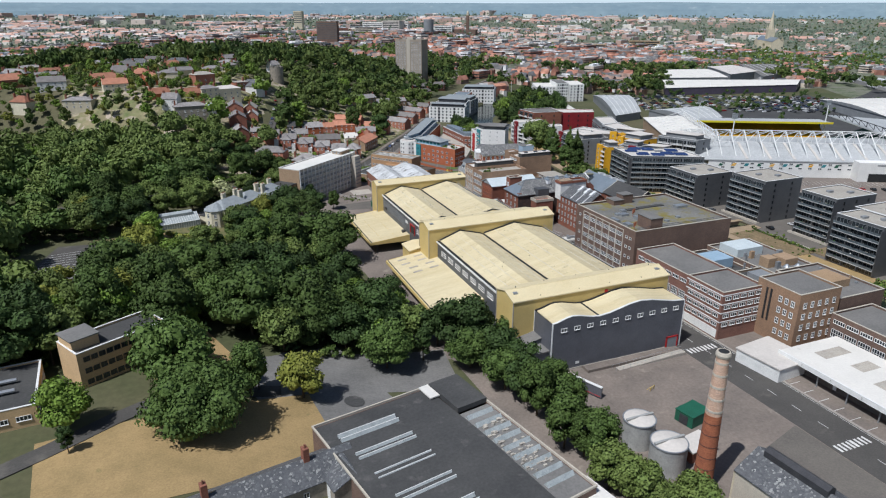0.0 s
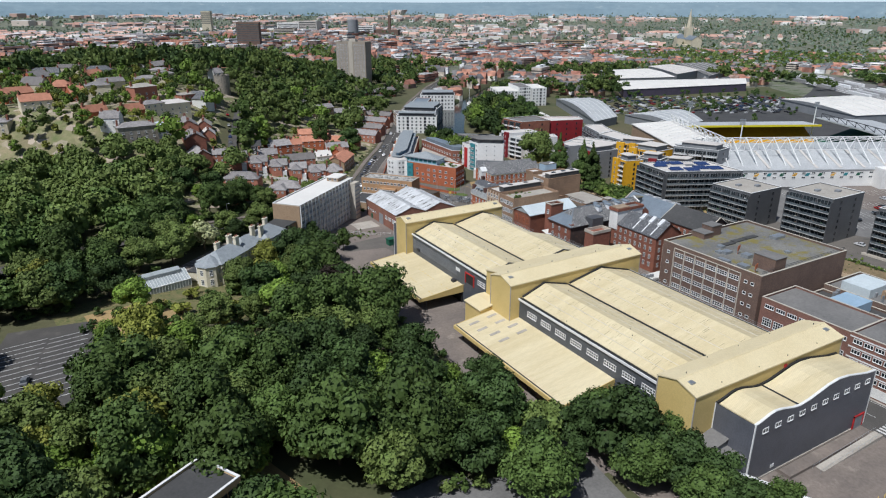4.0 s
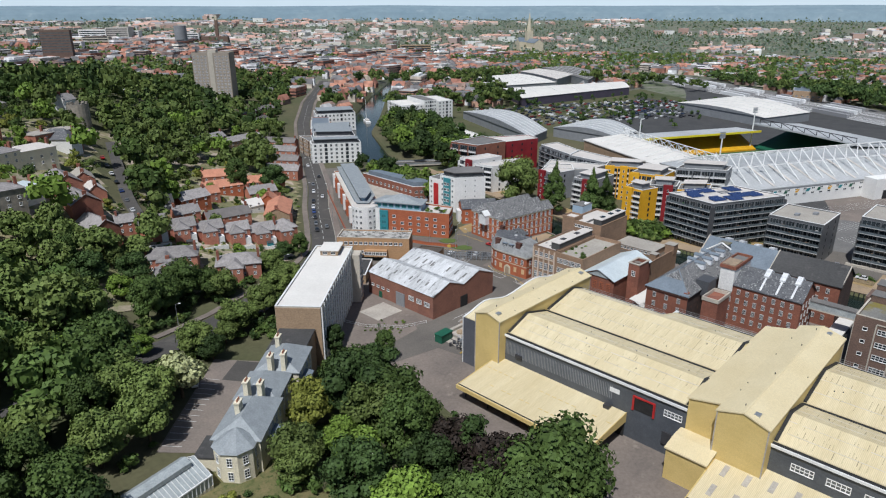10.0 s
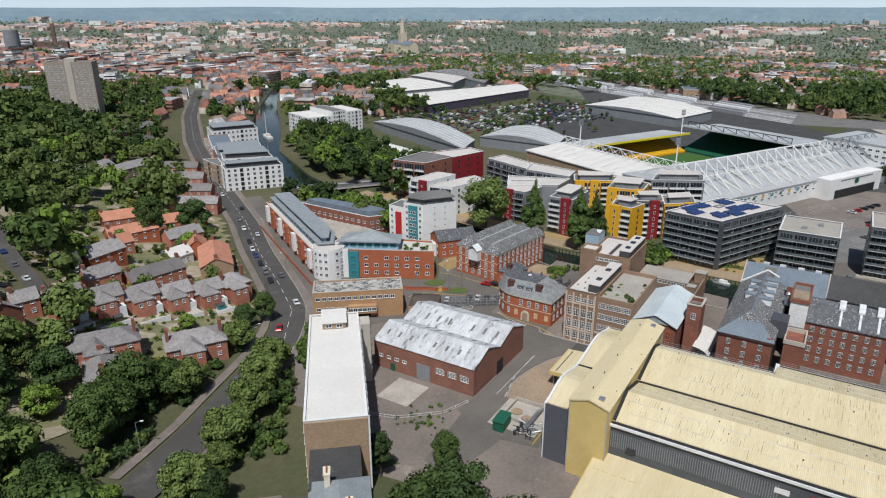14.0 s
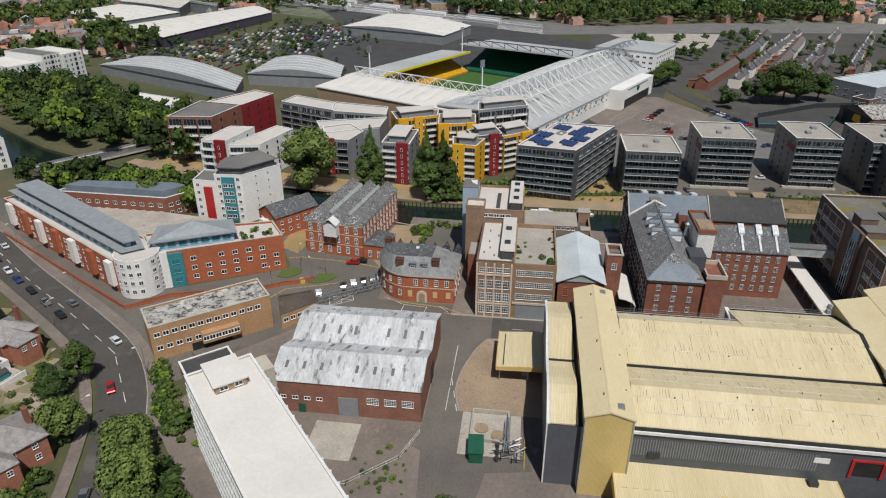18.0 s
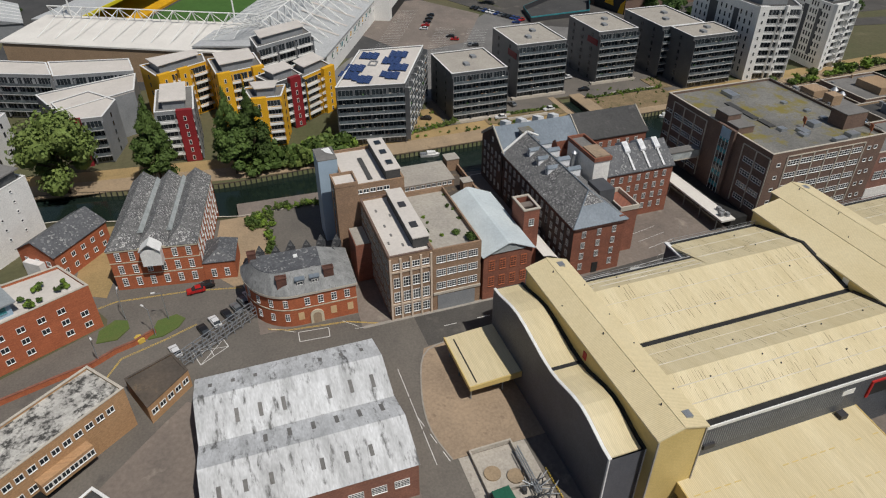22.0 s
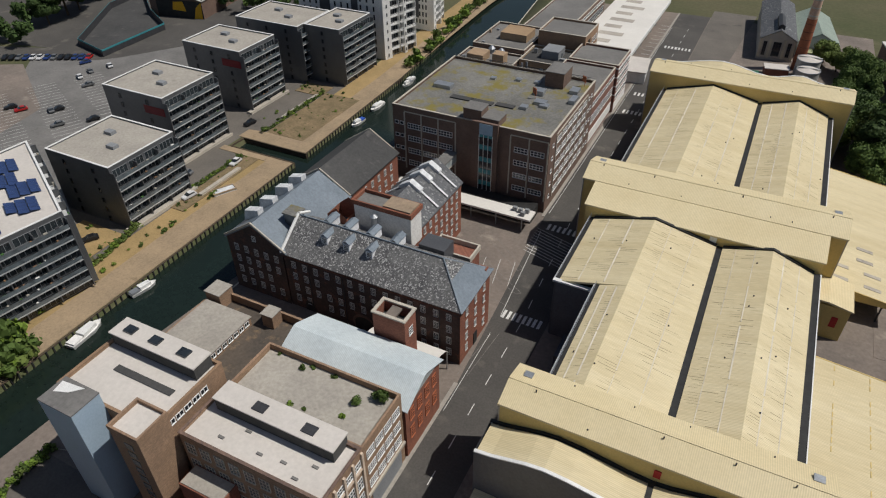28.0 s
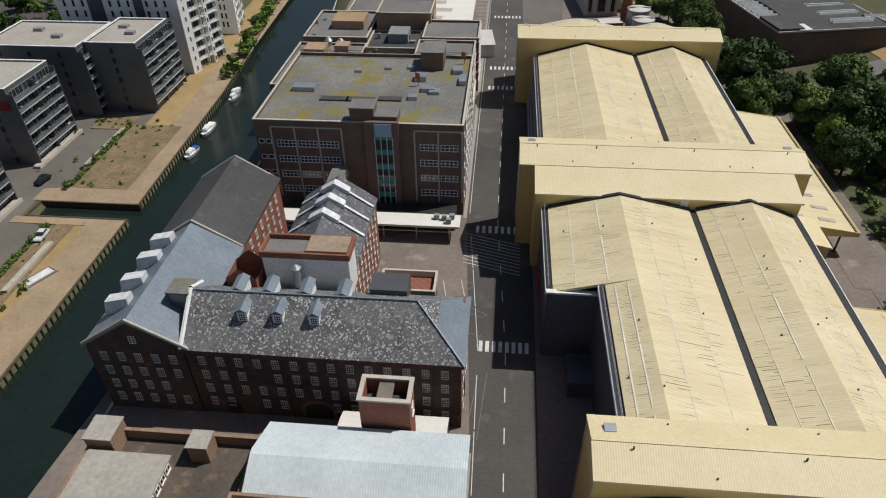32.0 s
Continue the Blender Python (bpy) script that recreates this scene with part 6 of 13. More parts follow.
for y in (338.6, 341.8):
    d = part("dormer", MB().box(150.2, y - 0.9, 9.6, 153.2, y + 0.9, 11.8), SLATE, lg, world=True)
    part("dormer_roof", MB().box(149.9, y - 1.1, 11.8, 153.6, y + 1.1, 12.0), LEAD, d)
    w = new("dormer_window", window_mesh(1.3, 1.5, 2, 2, WHITE_TRIM, GLASS, bar=0.1, sill=False))
    w.parent = d
    w.matrix_basis = pose(150.16, y, 10.6, 0, 0, -90)
for x, y, a, z in ((151.2, 335.4, 1.1, 12.9), (151.2, 345.6, 1.1, 12.6), (159.6, 350.6, 0.9, 14.6)):
    c = part("chimney", MB().box(x - 0.7, y - a, 8.6, x + 0.7, y + a, z), BRICK_MILL, lg, world=True)
    part("chimney_cap", MB().ring(box_poly(x - 0.8, y - a - 0.1, x + 0.8, y + a + 0.1), z, z + 0.25, 0.3), BRICK_MILL, c)
lw = window_mesh(1.2, 2.0, 2, 3, WHITE_TRIM, GLASS, bar=0.09)
windows(lg, (149.3, 342.8), (149.3, 330.2), 6.4, 4, 1, 0, lw, 0.4, 0.4)
for k in (1, 3, 5, 7, 9):
    a, b = arc[k + 1], arc[k]
    windows(lg, a, b, 2.6, 1, 2, 3.8, window_mesh(1.0, 1.9, 2, 3, WHITE_TRIM, GLASS, bar=0.09), 0, 0)
windows(lg, (149.6, 330.0), (162.8, 329.6), 2.6, 4, 2, 3.8, lw, 0.4, 0.4)
arch_ = [radians(k) for k in range(0, 181, 20)]
for y in (339.2,):
    part("door_arch", MB().sweep([(y - 1.5, 0)] + [(y - 1.5 * math.cos(t), 2.3 + 1.4 * math.sin(t)) for t in arch_] + [(y + 1.5, 0), (y - 1.5, 0)], 149.0, 149.3, "x"), STONE, lg, "pale stone arched doorway", world=True)
    part("door", MB().sweep([(y - 0.9, 0)] + [(y - 0.9 * math.cos(t), 2.2 + 0.8 * math.sin(t)) for t in arch_] + [(y + 0.9, 0), (y - 0.9, 0)], 148.93, 149.05, "x"), TAN_CONC, lg, world=True)
for y in (331.6, 335.4, 342.6):
    part("boarded_window", MB().box(149.22, y - 0.65, 1.6, 149.28, y + 0.65, 3.6), BEIGE, lg, "tan boarded window", world=True)
part("string_course", MB().ring(inset(LP, -0.08), 4.55, 4.8, 0.4), STONE, lg, world=True)
for k in range(6):
    part("back_gable", gable_walls(2.0, 5.5, 9.5, 11.4, "y", 6), SLATE, lg, "small dark roof gable", at=lg.matrix_basis.inverted() @ pose(163.5 + (k % 2), 331.5 + 3.6 * k, 0, 0, 0, 70))

# ---- orange mill with three slate ridges ----
om = thing("orange_mill", 190.8, 369.6, 0, -8.8, label="orange brick former mill with a triple slate roof", category="mill")
part("wall", MB().ring(rect(32.6, 20), -1, 11.4, 0.4), BRICK_ORANGE, om)
part("cornice", MB().ring(inset(rect(32.6, 20), -0.2), 10.9, 11.45, 0.7), STONE, om)
for k in (-1, 0, 1):
    r = hip_roof((-16.3, -3.33, 16.3, 3.33), 11.5, 14.6, (4.2, 0.2), 0.25 if k else 0.0)
    part("roof", r, SLATE_LICHEN, om, at=pose(0, k * 6.66, 0))
for k in (-0.5, 0.5):
    part("valley_light", MB().sweep([(-0.7, 12.2), (0, 13.2), (0.7, 12.2), (-0.7, 12.2)], -11, 15.5, "x"), GREENHOUSE, om, "pale valley rooflight", at=pose(0, k * 6.66, 0))
ht = part("hoist_house", MB().box(-18.6, -2.2, 7.6, -16.1, 2.2, 12.0), WHITE_TRIM, om, "white boarded hoist house")
part("hoist_roof", gable_roof(3.2, 4.4, 12.0, 13.8, 0.2, 0.15, "x"), WHITE_TRIM, om, at=pose(-17.3, 0, 0))
iw = window_mesh(1.2, 2.1, 2, 4, WHITE_TRIM, GLASS, bar=0.09, arch=True)
windows(om, (-16.3, 10), (-16.3, -10), 2.2, 6, 3, 3.6, iw, 0.5, 0.5, skip={(2, 2), (3, 2)}, world=False)
windows(om, (-16.3, -10), (16.3, -10), 2.2, 11, 3, 3.6, iw, 0.6, 0.6, world=False)
windows(om, (16.3, 10), (-16.3, 10), 2.2, 11, 3, 3.6, iw, 0.6, 0.6, world=False)
part("string_course", MB().ring(inset(rect(32.6, 20), -0.06), 4.0, 4.25, 0.4).ring(inset(rect(32.6, 20), -0.06), 7.6, 7.85, 0.4), STONE, om)
lo_ = part("low_wing", MB().box(-16.0, -17.5, -1, -6.5, -10.05, 5.2), BRICK_ORANGE, om)
part("low_wing_roof", hip_roof((-16.0, -17.5, -6.5, -10.3), 5.25, 7.6, (2.5, 2.5), 0.25), SLATE, om)
windows(om, (-16.0, -10.4), (-16.0, -17.3), 2.0, 2, 1, 0, iw, 0.4, 0.4, world=False)

# ---- twin-ridged shed with a patchy roof ----
ts = thing("twin_shed", 115, 348, 0, label="red brick twin-gabled shed with a patchy white sheet roof", category="shed")
SX = [(99.4, 8.2), (107.4, 11.3), (114.6, 8.4), (122.6, 11.3), (130.6, 8.2)]
prof = [(99.4, -1)] + SX + [(130.6, -1), (99.4, -1)]
b = MB()
for y, s in ((331.2, 1), (364.6, -1)):
    pts = [(x, y, z) for x, z in prof[:-1]]
    b.face(pts[::-1] if s > 0 else pts)
b.face([(99.4, 364.6, -1), (99.4, 331.2, -1), (99.4, 331.2, 8.2), (99.4, 364.6, 8.2)])
b.face([(130.6, 331.2, -1), (130.6, 364.6, -1), (130.6, 364.6, 8.2), (130.6, 331.2, 8.2)])
part("wall", b, BRICK_SHED, ts, world=True)
for a, c in zip(SX, SX[1:]):
    k = 0.15
    pr = [(a[0] - (0.3 if a[0] < 100 else 0), a[1] + k), (c[0] + (0.3 if c[0] > 130 else 0), c[1] + k), (c[0], c[1] - 0.05), (a[0], a[1] - 0.05), (a[0] - (0.3 if a[0] < 100 else 0), a[1] + k)]
    part("roof_slope", MB().sweep(pr, 331.0, 364.8, "y"), ROOF_WORN, ts, world=True)
    up = a if a[1] > c[1] else c
    for i in range(8):
        y = 334 + i * 4.0
        f = 0.45 if a[0] in (99.4, 114.6) else 0.6
        x, z = a[0] + (c[0] - a[0]) * f, a[1] + (c[1] - a[1]) * f + k
        sl = (c[1] - a[1]) / (c[0] - a[0])
        if random.random() < 0.8:
            part("rooflight", MB().sweep([(x - 1.2, z - 1.2 * sl + 0.01), (x + 1.2, z + 1.2 * sl + 0.01), (x + 1.2, z + 1.2 * sl + 0.07), (x - 1.2, z - 1.2 * sl + 0.07), (x - 1.2, z - 1.2 * sl + 0.01)], y - 0.35, y + 0.35, "y"), FELT, ts, world=True)
shw = window_mesh(2.6, 1.7, 5, 4, WHITE_TRIM, GLASS, bar=0.07)
windows(ts, (99.4, 344), (99.4, 332), 4.6, 3, 1, 0, shw, 0.2, 0.2)
windows(ts, (99.4, 364), (99.4, 352), 4.0, 4, 1, 0, window_mesh(1.4, 0.9, 2, 1, WHITE_TRIM, GLASS, bar=0.1), 0.5, 0.5)
part("roller_door", MB().box(99.2, 345.2, 0, 99.42, 349.6, 5.0), GREY_PANEL, ts, "grey roller door", world=True)
part("side_door", MB().box(99.2, 357.2, 0, 99.42, 358.8, 2.4), GREEN_PAINT, ts, "bright green door", world=True)
part("vent_door", MB().box(113, 331.0, 0, 116.5, 331.2, 4.2), NEAR_BLACK, ts, world=True)

# ---- long white-roofed office ----
wo = thing("long_office", 69.7, 353.4, 1, 40.9, label="long six-storey office with a white roof and ribbon windows", category="office")
flat_block(wo, rect(50.5, 13.2), 18.6, CONC_FRAME, ROOF_WHITE, 0.35, WHITE_TRIM, world=False)
rbn = window_mesh(2.9, 1.7, 3, 1, WHITE_TRIM, GLASS_PALE, bar=0.14)
windows(wo, (-25.2, -6.6), (22, -6.6), 2.4, 15, 6, 2.8, rbn, 0.2, 0.2, world=False)
windows(wo, (25.2, 6.6), (-25.2, 6.6), 2.4, 16, 6, 2.8, rbn, 0.2, 0.2, world=False)
for k in range(16):
    x = -25.0 + k * 3.12
    part("fin", MB().box(x - 0.14, -7.0, 0, x + 0.14, -6.62, 18.5), WHITE_TRIM, wo)
part("end_wall", MB().box(-25.5, -6.5, 0, -25.26, 6.5, 18.2), BRICK_BUFF, wo, "buff brick end wall")
stw = part("stair_tower", MB().box(20.5, -9.6, -1, 25.6, -6.62, 17.0), CONC_FRAME, wo)
for k in range(8):
    part("stair_slat", MB().box(20.4, -9.85, 1 + k * 2.0, 25.7, -9.62, 1.5 + k * 2.0), GREY_PANEL, stw)
pn = part("plant_room", MB().box(16.5, -3.0, 18.3, 24.4, 3.0, 20.0), BRICK_BUFF, wo)
part("plant_roof", MB().box(16.1, -3.4, 20.0, 24.8, 3.4, 20.3), ROOF_WHITE, pn)
windows(wo, (16.5, 3.0), (16.5, -3.0), 19.2, 2, 1, 0, window_mesh(1.6, 1.0, 2, 1, WHITE_TRIM, GLASS, bar=0.1), 0.2, 0.2, world=False)
lw2 = part("low_wing", MB().box(-38, -4.5, -1, -25.6, 5.5, 11.5), BRICK_BUFF, wo)
part("low_wing_roof", MB().box(-38.2, -4.7, 11.5, -25.6, 5.7, 11.8), FELT_DARK, wo)

# ---- buff block on the corner ----
bf = thing("buff_office", 126, 391.8, 0, -50.9, label="buff brick two-storey office with ribbon windows and stained flat roof", category="office")
flat_block(bf, rect(30.2, 10.6), 9.8, BRICK_TAN, ROOF_DIRTY, 0.45, CONC_FRAME, world=False)
bw = window_mesh(1.5, 1.3, 2, 1, WHITE_TRIM, GLASS, bar=0.12)
windows(bf, (-15.1, -5.3), (15.1, -5.3), 7.4, 13, 1, 0, bw, 0.6, 2.5, world=False)
windows(bf, (-15.1, -5.3), (2, -5.3), 3.6, 7, 1, 0, bw, 0.6, 0.4, world=False)
windows(bf, (15.1, 5.3), (-15.1, 5.3), 4.0, 12, 2, 3.3, bw, 0.6, 0.6, world=False)
bay_ = part("bay_window", MB().box(-3.5, -7.2, 2.2, 6.0, -5.32, 5.0), BRICK_TAN, bf, "projecting glazed bay")
windows(bf, (-3.5, -7.2), (6.0, -7.2), 3.7, 6, 1, 0, bw, 0.1, 0.1, world=False)
# Near-black slab on the wall draws the shade below the bay.
part("undercroft", MB().box(-6, -5.5, 0, 4, -5.32, 2.2), NEAR_BLACK, bf)
lk = thing("link_building", 138.2, 372, 0, label="low buff brick link building with a brown felt roof", category="annexe")
LK = [(130.6, 374.0), (138.3, 366.6), (144.4, 369.5), (139.9, 378.3)]
flat_block(lk, LK, 4.4, BRICK_TAN, FELT_BROWN, 0.15, FELT_BROWN)
windows(lk, LK[0], LK[1], 2.5, 5, 1, 0, bw, 0.3, 0.3)
pt = thing("flat_roof_annexe", 106, 381.5, 0, 40.9, label="low annexe with a black felt roof beside the office", category="annexe")
flat_block(pt, rect(17, 12), 3.6, BRICK_BUFF, FELT_DARK, 0.25, WHITE_TRIM, world=False)

# ---- riverside apartments in orange brick, white and teal ----
ja = thing("apartment_block", 165, 440, 0, label="orange brick and white apartment block with teal set-back storeys", category="apartments")
J1 = [(146.5, 417.5), (163.6, 384.6), (173.5, 391.5), (166.5, 411), (158.5, 427)]
J2 = [(140.6, 424.5), (146.4, 417.6), (158.4, 427.1), (193.5, 484.5), (181.5, 493)]
flat_block(ja, J1, 11.6, BRICK_ORANGE, ROOF_PALE, 0.6, CONC_FRAME)
flat_block(ja, J2, 10.6, BRICK_ORANGE, ROOF_PALE, 0.5, CONC_FRAME)
cor = [(146.0 + 6.4 * math.cos(a), 422.2 + 6.4 * math.sin(a)) for a in [radians(k) for k in range(0, 360, 20)]]
part("curved_corner", MB().prism(cor, -1, 12.4), RENDER_WHITE, ja, "white rendered curved corner", world=True)
part("corner_coping", MB().prism(inset(cor, 0.3), 12.4, 12.6), ROOF_PALE, ja, world=True)
cwin = window_mesh(1.2, 1.3, 2, 1, WHITE_TRIM, GLASS, bar=0.1)
for k in (7, 8, 9, 10, 12, 13):
    a, c = cor[k], cor[(k + 1) % len(cor)]
    windows(ja, a, c, 2.4, 1, 4, 2.75, cwin, 0, 0)
t1 = [(148.8, 418.6), (159.2, 398.2), (166.6, 402.6), (158.8, 421.4)]
t2 = inset(J2, 2.6)
for tt, h in ((t1, 14.0), (t2, 13.2)):
    part("set_back_storey", MB().prism(tt, 10, h), BLUE_CLAD, ja, "blue-grey clad set-back storey", world=True)
    part("overhang_roof", MB().prism(inset(tt, -1.0), h, h + 0.3), LEAD_PALE, ja, world=True)
t4 = inset(J2, 4.6)
part("clerestory", MB().prism(t4, 13.4, 15.2), BLUE_CLAD, ja, "teal-blue glazed clerestory", world=True)
part("upper_roof", MB().prism(inset(t4, -1.1), 15.2, 15.5), LEAD_PALE, ja, world=True)
windows(ja, t4[4], t4[0], 14.3, 14, 1, 0, window_mesh(2.6, 0.9, 3, 1, STEEL, GLASS_TEAL, bar=0.1, sill=False), 0.5, 0.5)
mid = [Vector(p) for p in t1]
ctr = sum(mid, Vector((0, 0))) / len(mid)
pyr = MB()
tq = inset(t1, 0.8)
for i in range(len(tq)):
    j = (i + 1) % len(tq)
    pyr.face([(*tq[i], 14.3), (*tq[j], 14.3), (ctr.x, ctr.y, 17.4)])
part("pitched_roof", pyr, LEAD_PALE, ja, world=True)
jw = window_mesh(1.6, 1.35, 2, 1, WHITE_TRIM, GLASS, bar=0.1)
js = window_mesh(0.7, 0.7, 1, 1, WHITE_TRIM, GLASS, bar=0.1)
jt = window_mesh(2.2, 1.5, 2, 1, TEAL_PANEL, GLASS_TEAL, bar=0.12)
windows(ja, (146.5, 417.5), (163.6, 384.6), 2.4, 7, 3, 3.0, jw, 8.6, 0.6, skip={(1, 2), (4, 0), (6, 2)})
windows(ja, (163.6, 384.6), (173.5, 391.5), 2.4, 4, 3, 3.0, jw, 0.5, 0.5)
windows(ja, (181.5, 493), (140.6, 424.5), 2.4, 18, 3, 2.8, jw, 1.0, 3.0)
windows(ja, (193.5, 484.5), (181.5, 493), 2.4, 4, 3, 2.8, jw, 0.5, 0.5)
windows(ja, t1[0], t1[1], 12.7, 7, 1, 0, jt, 0.5, 0.5)
for k in range(14):
    f, g = random.uniform(0.66, 0.96), random.uniform(0.1, 0.8)
    x, y = 146.5 + 17.1 * f + 9 * g, 417.5 - 32.9 * f + 6.4 * g
    part("roof_planting", np_mesh("roof_planting", *roof_bush(x, y, 11.7, random.uniform(0.5, 1.1)), LEAVES[1 + k % 2]), None, ja, world=True)
m_, l_ = wall_frame((146.5, 417.5), (163.6, 384.6))
part("teal_bay", MB().box(l_ * 0.10, -0.7, 0, l_ * 0.21, 0.05, 11.0), TEAL_PANEL, ja, "teal glazed corner bay", at=ja.matrix_basis.inverted() @ m_)
part("white_bay", MB().box(-1.0, -0.5, 0, l_ * 0.098, 0.05, 11.8), RENDER_WHITE, ja, "white rendered bay", at=ja.matrix_basis.inverted() @ m_)
windows(ja, (m_ @ Vector((l_ * 0.10, -0.7, 0))).xy, (m_ @ Vector((l_ * 0.21, -0.7, 0))).xy, 2.4, 1, 3, 3.0, jt, 0.2, 0.2)
windows(ja, t2[4], t2[0], 12.0, 16, 1, 0, jt, 0.5, 0.5)
for k in range(7):
    f = (k + 0.5) / 7
    x, y = 181.5 + (140.6 - 181.5) * f, 493 + (424.5 - 493) * f
    part("balcony_bay", MB().prism([(-1.6, -1.3), (1.6, -1.3), (1.6, 0.02), (-1.6, 0.02)], 2.6, 10.2, bottom=True), BRICK_ORANGE if k % 2 else RENDER_WHITE, ja, at=ja.matrix_basis.inverted() @ wall_frame((181.5, 493), (140.6, 424.5))[0] @ pose(f * 79.8, 0, 0))
gw = thing("garden_wing", 197, 456, 0, label="two-storey brick wing with grey roofs behind the apartments", category="apartments")
G1 = [(195.4, 484), (194.0, 440), (203.5, 433), (206.5, 441), (204, 478)]
flat_block(gw, G1, 8.4, BRICK_RED, LEAD, 0.2, WHITE_TRIM)
windows(gw, (195.4, 484), (194.0, 440), 2.4, 12, 2, 3.0, jw, 0.6, 0.6)
windows(gw, (194.0, 440), (203.5, 433), 2.4, 4, 2, 3.0, jw, 0.4, 0.4)
t3 = inset(G1, 1.8)
part("roof_storey", MB().prism(t3, 8.2, 10.4), LEAD, gw, world=True)
ter = thing("terrace_deck", 178, 424, 0, label="raised pale terrace with planting between the apartments", category="terrace")
part("deck", MB().prism([(159, 427), (167, 411.4), (174, 392), (190, 418), (193.4, 440), (194.8, 483.5)], -0.5, 3.2), PALE_CONC, ter, world=True)

# ---- white apartment tower with red and teal panels ----
ka = thing("white_apartments", 203, 412, 0, label="white rendered apartment tower with teal and red panels", category="apartments")
K1 = [(195.0, 410.2), (207.8, 400.8), (216.0, 411.6), (205.4, 421), (194.6, 420.2)]
K2 = [(194.6, 420.25), (205.4, 421.05), (206.2, 429.4), (195.2, 428.8)]
flat_block(ka, K1, 18.2, RENDER_WHITE, FELT, 0.4, WHITE_TRIM)
flat_block(ka, K2, 15.6, RENDER_WHITE, FELT, 0.4, WHITE_TRIM)
pk = inset(K1, 1.4)
part("penthouse", MB().prism(pk, 17.8, 20.4), GLASS_PALE, ka, world=True)
part("penthouse_roof", MB().prism(inset(pk, -0.9), 20.4, 20.75), FELT, ka, world=True)
windows(ka, (194.6, 420.2), (195.0, 410.2), 2.6, 4, 6, 2.8, cwin, 0.4, 0.4, skip={(1, r) for r in range(6)} | {(2, r) for r in range(6)})
part("teal_bay", MB().box(194.2, 413.0, 1.0, 195.2, 417.6, 17.4), TEAL_PANEL, ka, "teal panelled bay", world=True)
windows(ka, (194.2, 417.4), (194.2, 413.2), 2.8, 2, 5, 2.9, window_mesh(1.7, 1.4, 2, 1, WHITE_TRIM, GLASS, bar=0.12), 0.1, 0.1)
part("red_bay", MB().box(194.1, 421.6, 1.0, 195.0, 424.6, 13.4), RED_PAINT, ka, "red panelled bay", world=True)
windows(ka, (195.2, 428.6), (194.8, 421), 2.6, 3, 5, 2.8, cwin, 0.4, 0.4)
windows(ka, (195.0, 410.2), (207.8, 400.8), 5.4, 2, 5, 2.8, js, 3, 3)
kb = thing("brick_cottage", 194, 394, 0, -38, label="red brick gabled building beside the white apartments", category="house")
part("wall", gable_walls(17, 11, 7.6, 10.6, "x"), BRICK_ORANGE, kb)
part("roof", gable_roof(17, 11, 7.7, 10.8, 0.3, 0.2, "x"), SLATE, kb)
windows(kb, (-8.5, -5.5), (8.5, -5.5), 2.2, 5, 2, 3.0, cwin, 0.6, 0.6, world=False)
windows(kb, (-8.5, 5.5), (-8.5, -5.5), 2.2, 3, 2, 3.0, cwin, 0.6, 0.6, world=False)
part("porch", MB().box(-10.2, -2, -0.5, -8.52, 3, 5.5), WHITE_TRIM, kb, "white timber porch")

